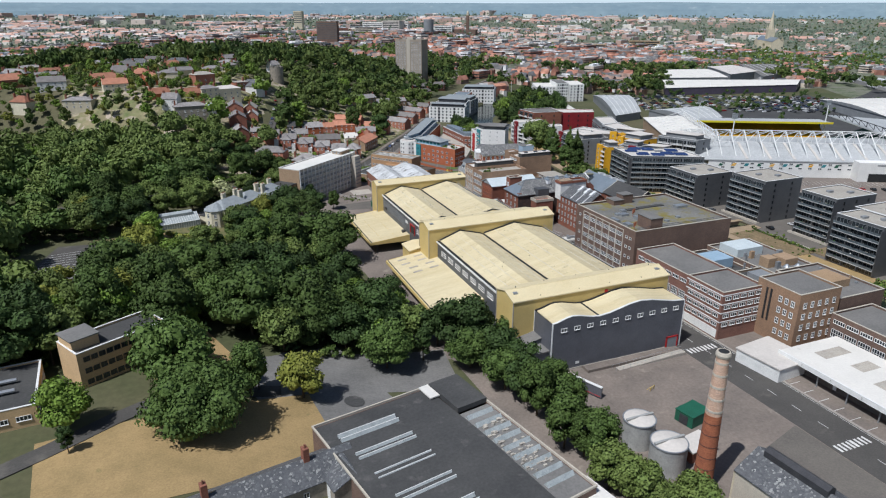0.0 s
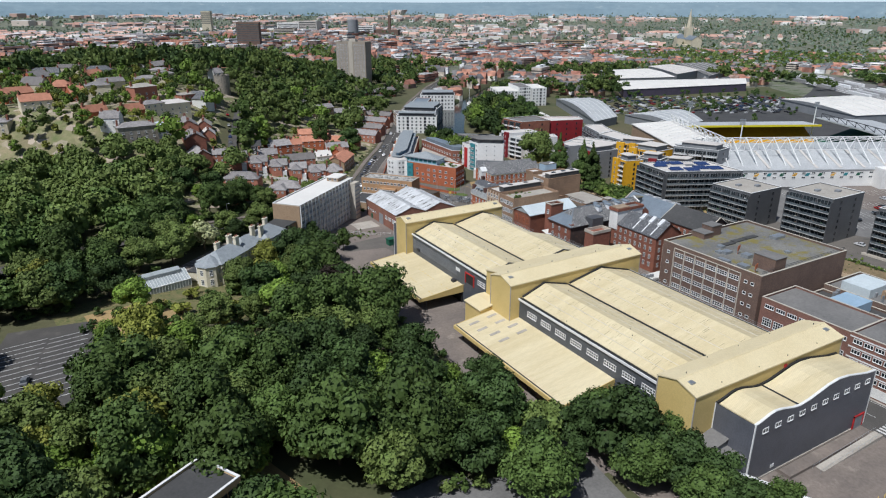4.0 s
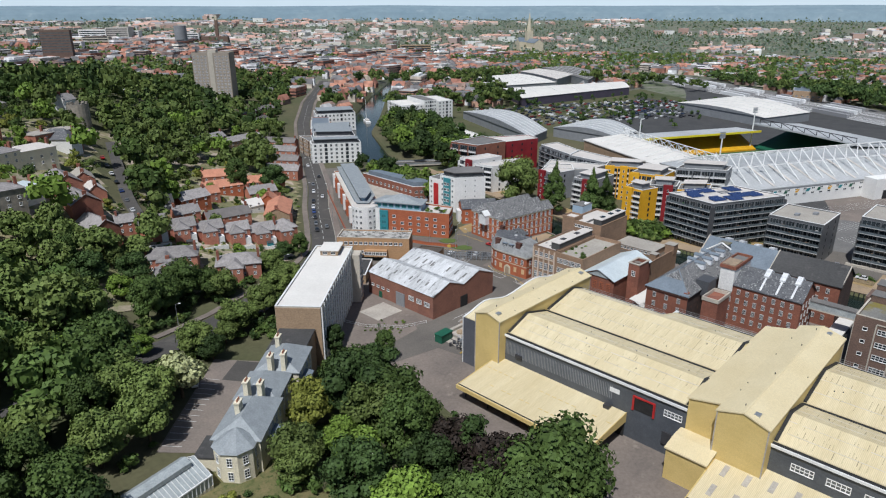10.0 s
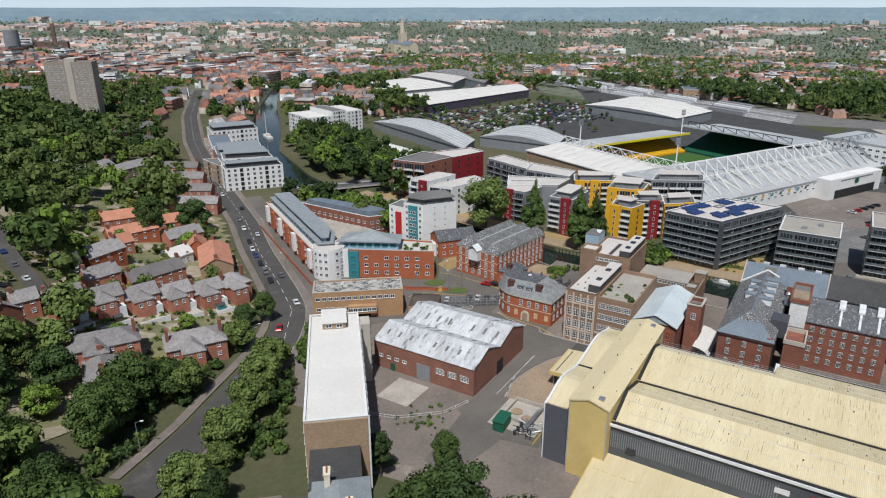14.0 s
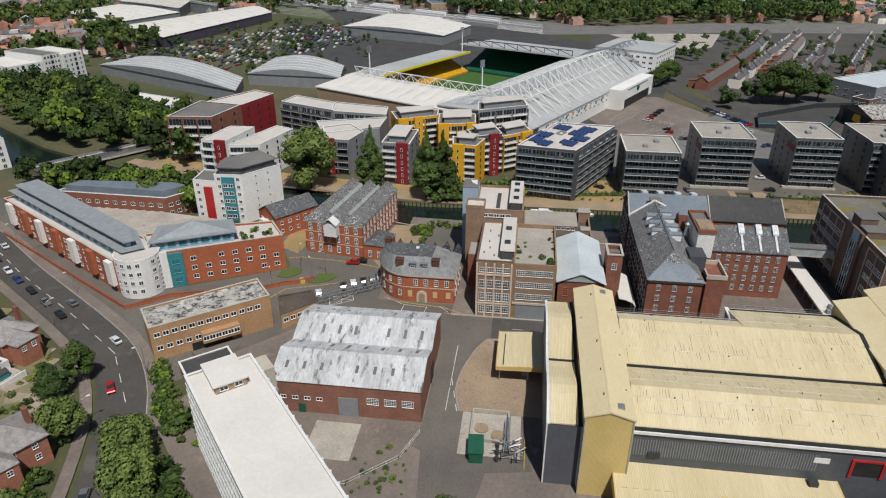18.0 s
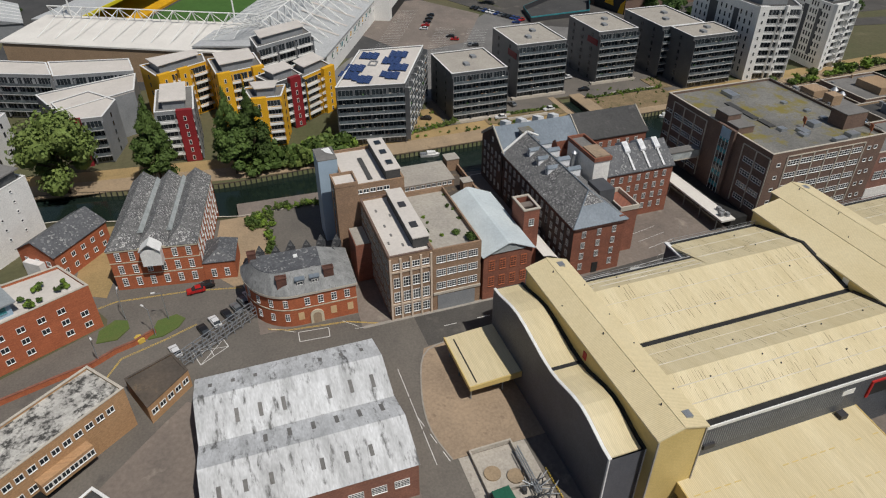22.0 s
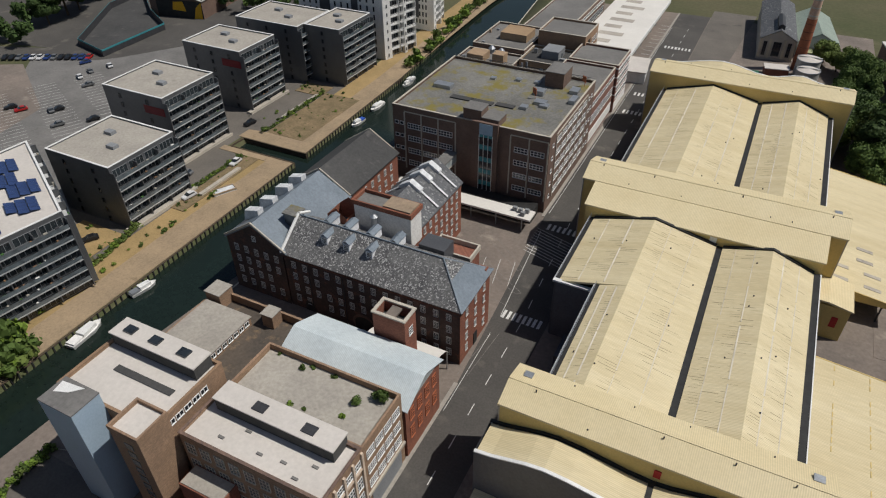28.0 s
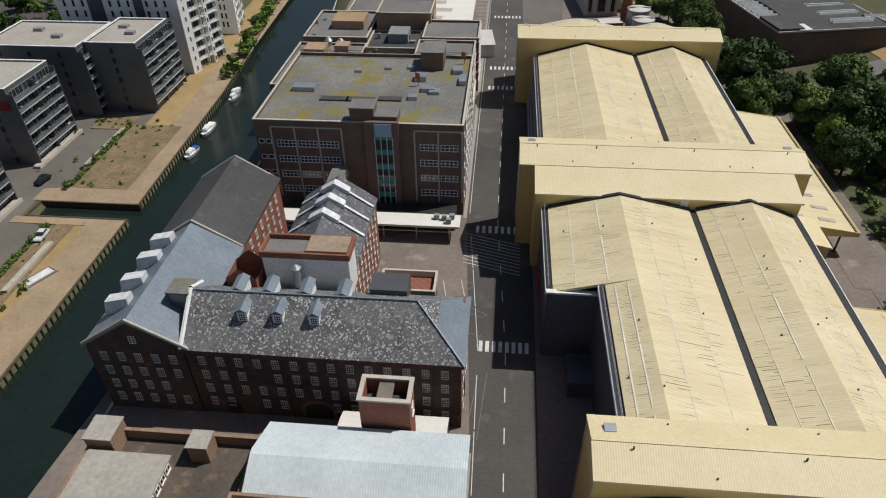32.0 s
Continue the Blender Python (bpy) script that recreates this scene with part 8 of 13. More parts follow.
# ---- sheds, retail halls and the far car park ----
def big_shed(poly, h, rise, wall, roof, label):
    c = Vector((sum(p[0] for p in poly) / 4, sum(p[1] for p in poly) / 4))
    s = thing("retail_shed", c.x, c.y, 0, label=label, category="warehouse", group="retail sheds")
    part("wall", MB().ring(poly, -0.5, h, 0.4), wall, s, world=True)
    a, b, d, e = [Vector((*p, h)) for p in inset(poly, -0.6)]
    n, r = 8, MB()
    for i in range(n):
        t0, t1 = i / n, (i + 1) / n
        z0, z1 = (rise * math.sin(math.pi * t) for t in (t0, t1))
        p0, p1, q0, q1 = a.lerp(e, t0), a.lerp(e, t1), b.lerp(d, t0), b.lerp(d, t1)
        r.face([(p0.x, p0.y, h + z0), (q0.x, q0.y, h + z0), (q1.x, q1.y, h + z1), (p1.x, p1.y, h + z1)])
    part("roof", r, roof, s, world=True, smooth=True)
    for side in ((a, e), (b, d)):
        gb = [(*side[0].lerp(side[1], i / n).xy, h + rise * math.sin(math.pi * i / n) - 0.02) for i in range(n + 1)]
        part("gable", MB().face(gb if side[0] is b else gb[::-1]), wall, s, world=True)
    for k in range(1, 6):
        p, q = a.lerp(b, k / 6), e.lerp(d, k / 6)
        rb_ = MB()
        for i in range(n):
            z0, z1 = (h + rise * math.sin(math.pi * t / n) + 0.05 for t in (i, i + 1))
            u, w = p.lerp(q, i / n), p.lerp(q, (i + 1) / n)
            rb_.tube((u.x, u.y, z0), (w.x, w.y, z1), 0.3, 4)
        part("roof_rib", rb_, WHITE_TRIM, s, world=True)


big_shed([(361, 486), (395, 495.5), (455, 599.6), (422, 610.6)], 7, 4.5, GREY_PANEL, STAND_ROOF, "long curved-roof retail shed in pale metal")
big_shed([(400, 433), (438.6, 441), (460.5, 497), (405, 496)], 7.5, 4.0, GREY_PANEL, STAND_ROOF, "curved-roof leisure shed in pale metal")
big_shed([(571, 389), (634, 371), (706, 466), (613, 489)], 8, 3, GREY_PANEL, ROOF_WHITE, "large white-roofed store beyond the stadium")
big_shed([(526, 620), (695, 589), (746, 629), (581, 692)], 9, 1.5, PURPLE_CLAD, ROOF_WHITE, "very large white-roofed retail hall with a dark front")
big_shed([(607, 708), (682, 686), (740, 790), (662, 806)], 9, 1.5, GREY_PANEL, ROOF_WHITE, "white-roofed retail hall by the station")
big_shed([(690, 690), (760, 712), (800, 800), (745, 792)], 12, 1, GREY_PANEL, ROOF_PALE, "stepped pale-roofed retail hall")
big_shed([(716, 660), (812, 700), (884, 800), (830, 815)], 11, 0.6, GREY_PANEL, FELT, "grey multi-storey car park")

# ---- south-east row of works buildings ----
ban = window_mesh(3.0, 1.3, 4, 1, WHITE_TRIM, GLASS, bar=0.14)
h1 = thing("works_range", 157, 168, 0, label="brown brick works range with ribbon windows and a dark flat roof", category="office")
flat_block(h1, box_poly(149.4, 154.2, 166, 181.4), 15.6, BRICK_WARM, FELT, 0.6, CONC_FRAME)
windows(h1, (149.4, 180.6), (149.4, 154.6), 13.2, 7, 1, 0, ban, 0.3, 0.3)
windows(h1, (149.4, 180.6), (149.4, 154.6), 8.2, 7, 1, 0, window_mesh(3.0, 2.6, 4, 3, WHITE_TRIM, GLASS, bar=0.14), 0.3, 0.3)
part("ground_band", MB().box(149.2, 155, 1.0, 149.39, 181, 4.2), RENDER_WHITE, h1, "pale rendered ground floor", world=True)
h2 = thing("banded_office", 157, 145.6, 0, label="brown brick office with white window bands on five storeys", category="office")
flat_block(h2, box_poly(148.6, 138.4, 165.2, 154.0), 16.2, BRICK_WARM, FELT, 0.6, CONC_FRAME)
for k in range(4):
    z = 4.4 + k * 3.0
    part("sill_band", MB().ring(inset(box_poly(148.6, 138.4, 165.2, 154.0), -0.12), z + 1.55, z + 1.9, 0.3), WHITE_TRIM, h2, world=True)
windows(h2, (148.6, 153.6), (148.6, 138.8), 5.0, 5, 4, 3.0, window_mesh(2.4, 1.3, 3, 1, WHITE_TRIM, GLASS, bar=0.14), 0.3, 0.3)
windows(h2, (149.0, 138.4), (165.0, 138.4), 5.0, 5, 4, 3.0, window_mesh(2.4, 1.3, 3, 1, WHITE_TRIM, GLASS, bar=0.14), 0.3, 0.3)
part("ground_band", MB().box(148.45, 139, 0.6, 148.59, 153.8, 3.4), RENDER_WHITE, h2, world=True)
h3 = thing("buff_tower_block", 172, 132, 0, label="buff brick works tower with narrow stair windows", category="office")
flat_block(h3, box_poly(164.0, 124.4, 181, 140), 18.6, BRICK_OCHRE, FELT, 0.6, CONC_FRAME)
part("stair_window", MB().box(163.88, 134.2, 6.0, 164.0, 134.9, 16.6), NEAR_BLACK, h3, "tall dark stair slit", world=True)
part("stair_window", MB().box(163.88, 135.8, 6.0, 164.0, 136.5, 16.6), NEAR_BLACK, h3, "tall dark stair slit", world=True)
windows(h3, (164, 132.5), (164, 125), 4.0, 3, 4, 3.6, window_mesh(1.3, 1.9, 2, 2, WHITE_TRIM, GLASS, bar=0.14), 0.4, 0.4)
windows(h3, (164.2, 124.4), (180.8, 124.4), 4.0, 5, 4, 3.6, window_mesh(1.3, 1.9, 2, 2, WHITE_TRIM, GLASS, bar=0.14), 0.8, 0.8)
h4 = thing("packing_office", 187, 104, 0, label="brown brick office with long white-framed window bands", category="office")
flat_block(h4, box_poly(178.4, 60, 196, 124), 10.6, BRICK_BROWN, FELT, 0.6, CONC_FRAME)
windows(h4, (178.4, 123.6), (178.4, 61), 8.4, 14, 1, 0, window_mesh(3.9, 1.3, 5, 1, WHITE_TRIM, GLASS, bar=0.14), 0.4, 0.4)
windows(h4, (178.4, 123.6), (178.4, 61), 4.6, 14, 1, 0, window_mesh(3.9, 2.6, 5, 2, WHITE_TRIM, GLASS, bar=0.14), 0.4, 0.4)
rn = thing("riverside_range", 185, 160, 0, label="jumble of brown brick riverside blocks with flat roofs", category="office")
for x0, y0, x1, y1, h, wl, rf in ((166.4, 156, 182, 181.4, 11.0, BRICK_BROWN, FELT_DARK), (182.4, 150, 203, 181.4, 12.6, BRICK_BROWN, FELT), (166.4, 140.4, 182, 155.6, 13.4, BRICK_BUFF, FELT_DARK), (182.4, 125, 202, 149.6, 14.2, BRICK_BROWN, FELT)):
    flat_block(rn, box_poly(x0, y0, x1, y1), h, wl, rf, 0.6, CONC_FRAME)
for x0, y0, x1, y1, z0, z1, mt in ((168.5, 164, 178, 172, 11, 14.4, BLUE_CLAD), (184, 168, 196, 177, 12, 15.0, METAL_BLUE), (186, 156, 190, 160, 12, 15.4, BRICK_BUFF), (193, 155, 199, 161, 12, 14.6, BRICK_BUFF), (185, 132, 195, 141, 13.6, 16.2, BRICK_BUFF), (170, 143, 176, 150, 12.8, 15.6, GREY_PANEL)):
    part("roof_house", MB().box(x0, y0, z0, x1, y1, z1), mt, rn, world=True)
for x, y in ((190, 151.8), (194, 150.8)):
    part("extract_fan", MB().cyl(x, y, 12, 13.6, 1.0, 0.9, 12).cyl(x, y, 13.6, 14.6, 1.3, 0.4, 12), STEEL, rn, world=True)
random.seed(5)
for k in range(22):
    x, y = random.uniform(168, 201), random.uniform(128, 179)
    s = random.uniform(0.3, 0.9)
    part("roof_unit", MB().box(x - s, y - s * 0.7, 10.5, x + s, y + s * 0.7, random.uniform(13.0, 14.8)), random.choice((STEEL, GREY_PANEL, BRICK_BUFF)), rn, world=True)
wb = thing("white_store", 152, 120, 0, label="low white store with a stained corrugated roof", category="store")
part("wall", MB().prism([(144.4, 126.4), (146.0, 112.4), (159.6, 113.4), (158.4, 128.2)], 0, 4.0), WHITE_TRIM, wb, world=True)
part("roof", MB().prism(inset([(144.4, 126.4), (146.0, 112.4), (159.6, 113.4), (158.4, 128.2)], -0.3), 4.0, 4.4), ROOF_PALE, wb, world=True)
dp = thing("loading_depot", 164, 90, 0, label="white-roofed loading depot with open numbered bays", category="depot")
part("roof", MB().box(153.4, 40, 4.9, 176, 119.4, 5.4), ROOF_WHITE, dp, world=True)
part("fascia", MB().box(153.0, 40, 4.0, 153.38, 119.6, 5.5), WHITE_TRIM, dp, world=True)
# Near-black wall colour carries the shade of the open bays.
part("back_wall", MB().box(160.5, 40, 0, 161, 119, 4.9), NEAR_BLACK, dp, world=True)
part("end_wall", MB().box(160.5, 118.8, 0, 176, 119.2, 4.9), BRICK_BROWN, dp, world=True)
part("dock", MB().box(157.0, 40, 0, 160.5, 119, 1.2), YARD, dp, world=True)
for k in range(8):
    y = 116 - k * 9.0
    part("post", MB().box(154.2, y - 0.15, 0, 154.5, y + 0.15, 4.9), STEEL, dp, world=True)
    part("roof_patch", MB().box(161 + (k % 2) * 3, y - 5.5, 5.4, 171, y - 1.5, 5.43), PALE_CONC, dp, world=True)
    if k < 5:
        tx = bpy.data.curves.new("bay_number", "FONT")
        tx.body, tx.size, tx.extrude, tx.align_x, tx.align_y = str(k + 1), 0.8, 0.01, "CENTER", "CENTER"
        tx.materials.append(DARK_STEEL)
        ob = new("bay_number", tx)
        ob.parent = dp
        ob.matrix_basis = dp.matrix_basis.inverted() @ pose(152.94, y - 4.5, 4.75, 90, 0, -90)
    if k % 2:
        part("dock_board", MB().box(156.4, y - 4.2, 0.6, 156.6, y - 3.2, 2.2), WHITE_TRIM, dp, world=True)
# chimney, tanks and plant south of the hall
ch = thing("factory_chimney", 96.2, 87.2, 0, label="tall rust-red brick chimney with a pale upper half", category="chimney")
part("lower_shaft", MB().cyl(0, 0, -1, 19, 2.15, 1.7, 24), RUST, ch)
part("upper_shaft", MB().cyl(0, 0, 19, 32.5, 1.7, 1.3, 24), material("bleached brick", (0.62, 0.45, 0.34), (0.50, 0.33, 0.235), 0.9, scale=0.4, bricks=(0.9, 0.85, 0.8), stain=(0.38, 0.18, 0.11), stain_at=0.64), ch, "bleached pinkish upper half")
part("cap", MB().cyl(0, 0, 32.5, 33.0, 1.45, 1.55, 24).cyl(0, 0, 33.0, 33.6, 1.55, 1.35, 24), CONC_FRAME, ch)
part("flue", MB().cyl(0, 0, 33.6, 33.65, 1.05, 1.05, 24), NEAR_BLACK, ch)
for k in range(11):
    z = 3.0 + k * 2.8
    r = 2.15 - 0.45 * (z + 1) / 20 if z < 19 else 1.7 - 0.4 * (z - 19) / 13.5
    part("hoop", MB().cyl(0, 0, z, z + (0.16 if z < 19 else 0.5), r + 0.06, r + 0.05, 24), CONC_FRAME if z > 19 else BRICK_MILL, ch, "pale hoop" if z > 19 else "")
for x, y, r, h in ((93.0, 105.4, 3.8, 6.8), (93.2, 95.2, 4.1, 7.2)):
    t = thing("storage_tank", x, y, 0, label="round pale metal storage tank with a domed lid", category="tank", group="storage tanks")
    part("shell", MB().cyl(0, 0, 0, h, r, r, 32, cap=False), TANK, t, smooth=True)
    part("lid", MB().cyl(0, 0, h, h + 0.7, r + 0.1, 0.3, 32), ROOF_PALE, t)
    part("rim", MB().cyl(0, 0, h - 0.25, h + 0.05, r + 0.15, r + 0.15, 32), STEEL, t)
    part("walkway", MB().box(-r, -0.3, h + 0.4, r, 0.3, h + 0.72), TANK, t)
gcn = thing("green_container", 111.5, 107.6, 0, 12, label="dark green steel equipment container", category="container")
part("body", MB().box(-3.4, -2.6, 0.15, 3.4, 2.6, 3.2), GREEN_PAINT, gcn)
part("roof", MB().box(-3.5, -2.7, 3.2, 3.5, 2.7, 3.4), GREEN_PAINT, gcn)
part("door", MB().box(-3.52, -1.2, 0.3, -3.4, 1.2, 2.8), DARK_STEEL, gcn)
rtk = thing("roof_vent_house", 103, 97, 0, 10, label="small store with white rooflights beside the tanks", category="shed")
part("wall", MB().box(-4, -2.4, 0, 4, 2.4, 3), BRICK_RED, rtk)
part("roof", MB().box(-4.3, -2.7, 3, 4.3, 2.7, 3.3), ROOF_PALE, rtk)
gr = thing("green_roof_works", 93.0, 56, 0, 8, label="blue-grey clad shed with a pale green sheet roof", category="shed")
part("wall", gable_walls(14, 34, 6, 9.5, "y"), METAL_BLUE, gr)
part("roof", gable_roof(14, 34, 6.1, 9.7, 0.3, 0.2, "y"), material("pale green sheet roof", (0.30, 0.36, 0.31), (0.24, 0.29, 0.25), 0.6, scale=0.2, wave=1.2, wave_axis="Y"), gr)
part("canopy_roof", MB().sweep([(17.1, 3.4), (17.1, 3.8), (21, 3.2), (21, 2.9), (17.1, 3.4)], -5, 6, "x"), material("pale olive sheet", (0.34, 0.36, 0.2), (0.28, 0.3, 0.17), 0.6, scale=0.2), gr, "pale olive lean-to roof")
ph = thing("gabled_works_hall", 107.0, 58, 0, 5, label="pale rendered gabled hall with tall dark windows and slate roof", category="hall")
part("wall", gable_walls(12.6, 48, 8.2, 11.6, "y"), CONC_FRAME, ph)
part("roof", gable_roof(12.6, 48, 8.3, 11.8, 0.3, 0.25, "y"), SLATE, ph)
part("ridge_vent", MB().sweep([(-1.2, 11.2), (-1.2, 12.6), (0, 13.3), (1.2, 12.6), (1.2, 11.2), (-1.2, 11.2)], 8, 22, "y"), DARK_STEEL, ph)
part("plinth", MB().box(-6.6, 23.9, -0.5, 6.6, 24.25, 0.9), PALE_CONC, ph)
for x in (-5.9, -2.6, 2.6, 5.9):
    part("pilaster", MB().box(x - 0.45, 23.95, 0.9, x + 0.45, 24.35, 8.0), STONE, ph)
thw = window_mesh(1.3, 5.4, 2, 5, DARK_STEEL, GLASS, bar=0.08)
windows(ph, (-3.4, 24.0), (-5.2, 24.0), 4.4, 1, 1, 0, thw, 0, 0, world=False)
windows(ph, (5.2, 24.0), (3.4, 24.0), 4.4, 1, 1, 0, thw, 0, 0, world=False)
windows(ph, (1.9, 24.0), (-1.9, 24.0), 4.4, 1, 1, 0, window_mesh(2.8, 5.4, 3, 5, DARK_STEEL, GLASS, bar=0.08), 0, 0, world=False)
yb = thing("yellow_barrier", 111.2, 122.6, 0, 20, label="yellow steel barrier frame on the yard", category="barrier")
part("frame", MB().tube((-1, 0, 0), (-1, 0, 1.2), 0.08).tube((1, 0, 0), (1, 0, 1.2), 0.08).tube((-1, 0, 1.2), (1, 0, 1.2), 0.08).tube((-1, 0, 0.6), (1, 0, 0.6), 0.08).tube((-1, 1, 0.05), (1, 1, 0.05), 0.08), LINE_Y, yb)
# retaining wall and ramp by the hall's south end
piece("retaining_wall", MB().box(84.6, 128, -0.5, 85.2, 160, 2.6).box(85.2, 128, 2.2, 88.4, 160, 2.45), CONC_FRAME, "pale concrete retaining wall and walkway", "wall")
piece("kerb_ramp", MB().sweep([(136.6, 0), (136.6, 0.9), (139.4, 0.9), (140.3, 0)], 100, 131, "x"), YARD, "low concrete ramp against the hall", "ramp")

# ---- dark-roofed workshop with rooflights ----
dw = thing("workshop", 42.6, 104.2, 0, 11.5, label="dark felt-roofed workshop with rows of patent rooflights", category="workshop")
part("wall", MB().ring(rect(38.4, 48), -2, 11.6, 0.4), BRICK_BROWN, dw)
part("roof", MB().sweep([(-24, 11.5), (0, 12.3), (24, 11.5), (24, 11.1), (0, 11.9), (-24, 11.1), (-24, 11.5)], -18.9, 10.5, "x"), FELT_DARK, dw)
part("roof", MB().box(10.6, -23.8, 11.0, 18.9, 10.4, 11.5), FELT, dw)
part("parapet", MB().ring(inset(rect(38.4, 48), -0.1), 11.6, 12.1, 0.35), CONC_FRAME, dw)
for k in range(5):
    y = 17.5 - k * 7.6
    for o in (0, 1.6):
        x0, x1, z = -16 + k * 0.4, -2.0, 11.75
        r = part("rooflight", MB().sweep([(y - o - 0.55, z), (y - o, z + 0.75), (y - o + 0.55, z), (y - o - 0.55, z)], x0, x1, "x"), GREENHOUSE, dw)
        part("glazing_bar", MB().sweep([(y - o - 0.1, z + 0.74), (y - o, z + 0.86), (y - o + 0.1, z + 0.74), (y - o - 0.1, z + 0.74)], x0, x1, "x"), WHITE_TRIM, r)
random.seed(9)
for k in range(9):
    y = 8 - k * 3.3
    part("rooflight", MB().sweep([(y - 0.7, 11.5), (y, 12.4), (y + 0.7, 11.5), (y - 0.7, 11.5)], 11.2, 18.2, "x"), GREENHOUSE, dw)
deb = MB()
for k in range(90):
    x, y, s = random.uniform(11.5, 18), random.uniform(-14, 4), random.uniform(0.15, 0.5)
    deb.box(x - s, y - s * 0.6, 11.5, x + s, y + s * 0.6, 11.62 + random.random() * 0.4)
tagged(part("broken_panel", deb, PALE_CONC, dw, "scattered broken roof panels"), kind="stuff")
part("white_patch", MB().box(8.2, 18.5, 12.05, 12.4, 24.0, 12.35), ROOF_WHITE, dw)
part("gable_step", MB().box(10.8, 11, 11.5, 19.0, 23.6, 12.8), FELT_DARK, dw)
wr = thing("white_roof_shed", 62, 80, 0, 11.5, label="shed with a bright white flat roof", category="shed")
part("wall", MB().box(-7, -8, -1, 7, 8, 9.6), BRICK_BROWN, wr)
part("roof", MB().box(-7.3, -8.3, 9.6, 7.3, 8.3, 10.0), ROOF_WHITE, wr)
# flint house
fh = thing("flint_house", 7.6, 111.4, 6, 10.4, label="long flint-walled house with dark roofs and brick chimneys", category="house")
part("wall", gable_walls(35, 9.5, 3.6, 6.4, "x", -3), FLINT, fh)
part("roof", gable_roof(35, 9.5, 3.7, 6.6, 0.3, 0.2, "x"), SLATE, fh)
part("gable_wing", gable_walls(9.5, 7, 3.8, 6.0, "y", -3), FLINT, fh, at=pose(15, -5.5, 0))
part("gable_roof", gable_roof(9.5, 7, 3.9, 6.2, 0.3, 0.2, "y"), SLATE, fh, at=pose(15, -5.5, 0))
for x in (-12, 8):
    c = part("chimney", MB().box(x - 0.6, -0.8, 5, x + 0.6, 0.8, 9.2), BRICK_RED, fh)
    part("chimney_pot", MB().cyl(x, 0, 9.2, 10.0, 0.25, 0.2, 10), TILE_RED, c)
part("round_turret", MB().cyl(11.4, -6, -2, 3.4, 1.4, 1.4, 16), RENDER_WHITE, fh)
windows(fh, (-17, -4.75), (9, -4.75), 1.6, 6, 1, 0, cwin, 1, 1, world=False)
# beige offices on the slope
bo = thing("beige_office", -22.1, 172.4, 10.3, 29.7, label="beige three-storey office with a dark flat roof", category="office")
flat_block(bo, rect(23.3, 10.6), 9.8, BEIGE, FELT_DARK, 0.5, WHITE_TRIM, z0=-4, world=False)
windows(bo, (-11.6, -5.3), (11.6, -5.3), 1.6, 11, 3, 3.1, window_mesh(1.6, 1.3, 2, 1, DARK_STEEL, GLASS, bar=0.1), 1.2, 1.2, world=False)
windows(bo, (11.65, -5.3), (11.65, 5.3), 1.6, 4, 3, 3.1, cwin, 1.0, 1.0, world=False)
tb = part("stair_box", MB().box(-11.3, -2.6, 9, -4.7, 4.6, 12.0), BEIGE, bo)
part("stair_box_roof", MB().box(-11.6, -2.9, 12.0, -4.4, 4.9, 12.3), FELT, tb)
lo2 = thing("low_office", -47.5, 160, 10.5, 5, label="low buff office with rooftop ducts", category="office")
flat_block(lo2, rect(19, 22), 5.2, BEIGE, FELT_DARK, 0.4, WHITE_TRIM, z0=-4, world=False)
for y in (-3, 2):
    part("roof_duct", MB().cyl(0, 0, 0, 9, 0.5, 0.5, 10), STEEL, lo2, at=pose(-4, y, 5.6, 0, 90, 0))
windows(lo2, (-9.5, -11), (9.5, -11), 2.4, 4, 1, 0, ban, 0.6, 0.6, world=False)
windows(lo2, (9.5, -11), (9.5, 11), 2.4, 5, 1, 0, ban, 0.6, 0.6, world=False)

# ---- villa and conservatory ----
vl = thing("villa", 26.6, 316.6, 5, 41, label="cream stone villa with hipped slate roofs and tall chimneys", category="house")
for x0, y0, x1, y1, h, rg in ((-20, -5.2, -4, 5.2, 7.4, 10.6), (-4, -4.2, 8, 6.0, 7.0, 10.2), (8, -6.2, 21, 4.8, 7.4, 10.8)):
    part("wall", MB().ring(box_poly(x0, y0, x1, y1), -5, h, 0.4), CREAM_RENDER, vl)
    part("cornice", MB().ring(inset(box_poly(x0, y0, x1, y1), -0.25), h - 0.35, h + 0.02, 0.6), CREAM_RENDER, vl)
    part("roof", hip_roof((x0, y0, x1, y1), h + 0.05, rg, (4.4, 4.4), 0.45), LEAD_PALE, vl)
oct_ = [(-20.5 + 4.6 * math.cos(a), 4.6 * math.sin(a)) for a in [radians(22.5 + 45 * k) for k in range(8)]]
part("bay_wall", MB().prism(oct_, -5, 7.2), CREAM_RENDER, vl)
pyr = MB()
oo = inset(oct_, -0.4)
for k in range(8):
    pyr.face([(*oo[k], 7.25), (*oo[(k + 1) % 8], 7.25), (-19.5, 0, 10.2)])
part("bay_roof", pyr, LEAD_PALE, vl)
vw = window_mesh(1.2, 2.1, 2, 3, WHITE_TRIM, GLASS, bar=0.1)
for k in (2, 3, 4, 5):
    windows(vl, oct_[k], oct_[(k + 1) % 8], 1.6, 1, 2, 3.5, vw, 0, 0, world=False)
windows(vl, (-15.5, -5.2), (-4, -5.2), 1.6, 4, 2, 3.5, vw, 0.4, 0.4, world=False)
windows(vl, (-4, -4.2), (8, -4.2), 1.6, 4, 2, 3.4, vw, 0.4, 0.4, world=False)
windows(vl, (8, -6.2), (21, -6.2), 1.6, 4, 2, 3.5, vw, 0.4, 0.4, world=False)
windows(vl, (-4, 5.2), (-20, 5.2), 1.6, 5, 2, 3.5, vw, 0.4, 0.4, world=False)
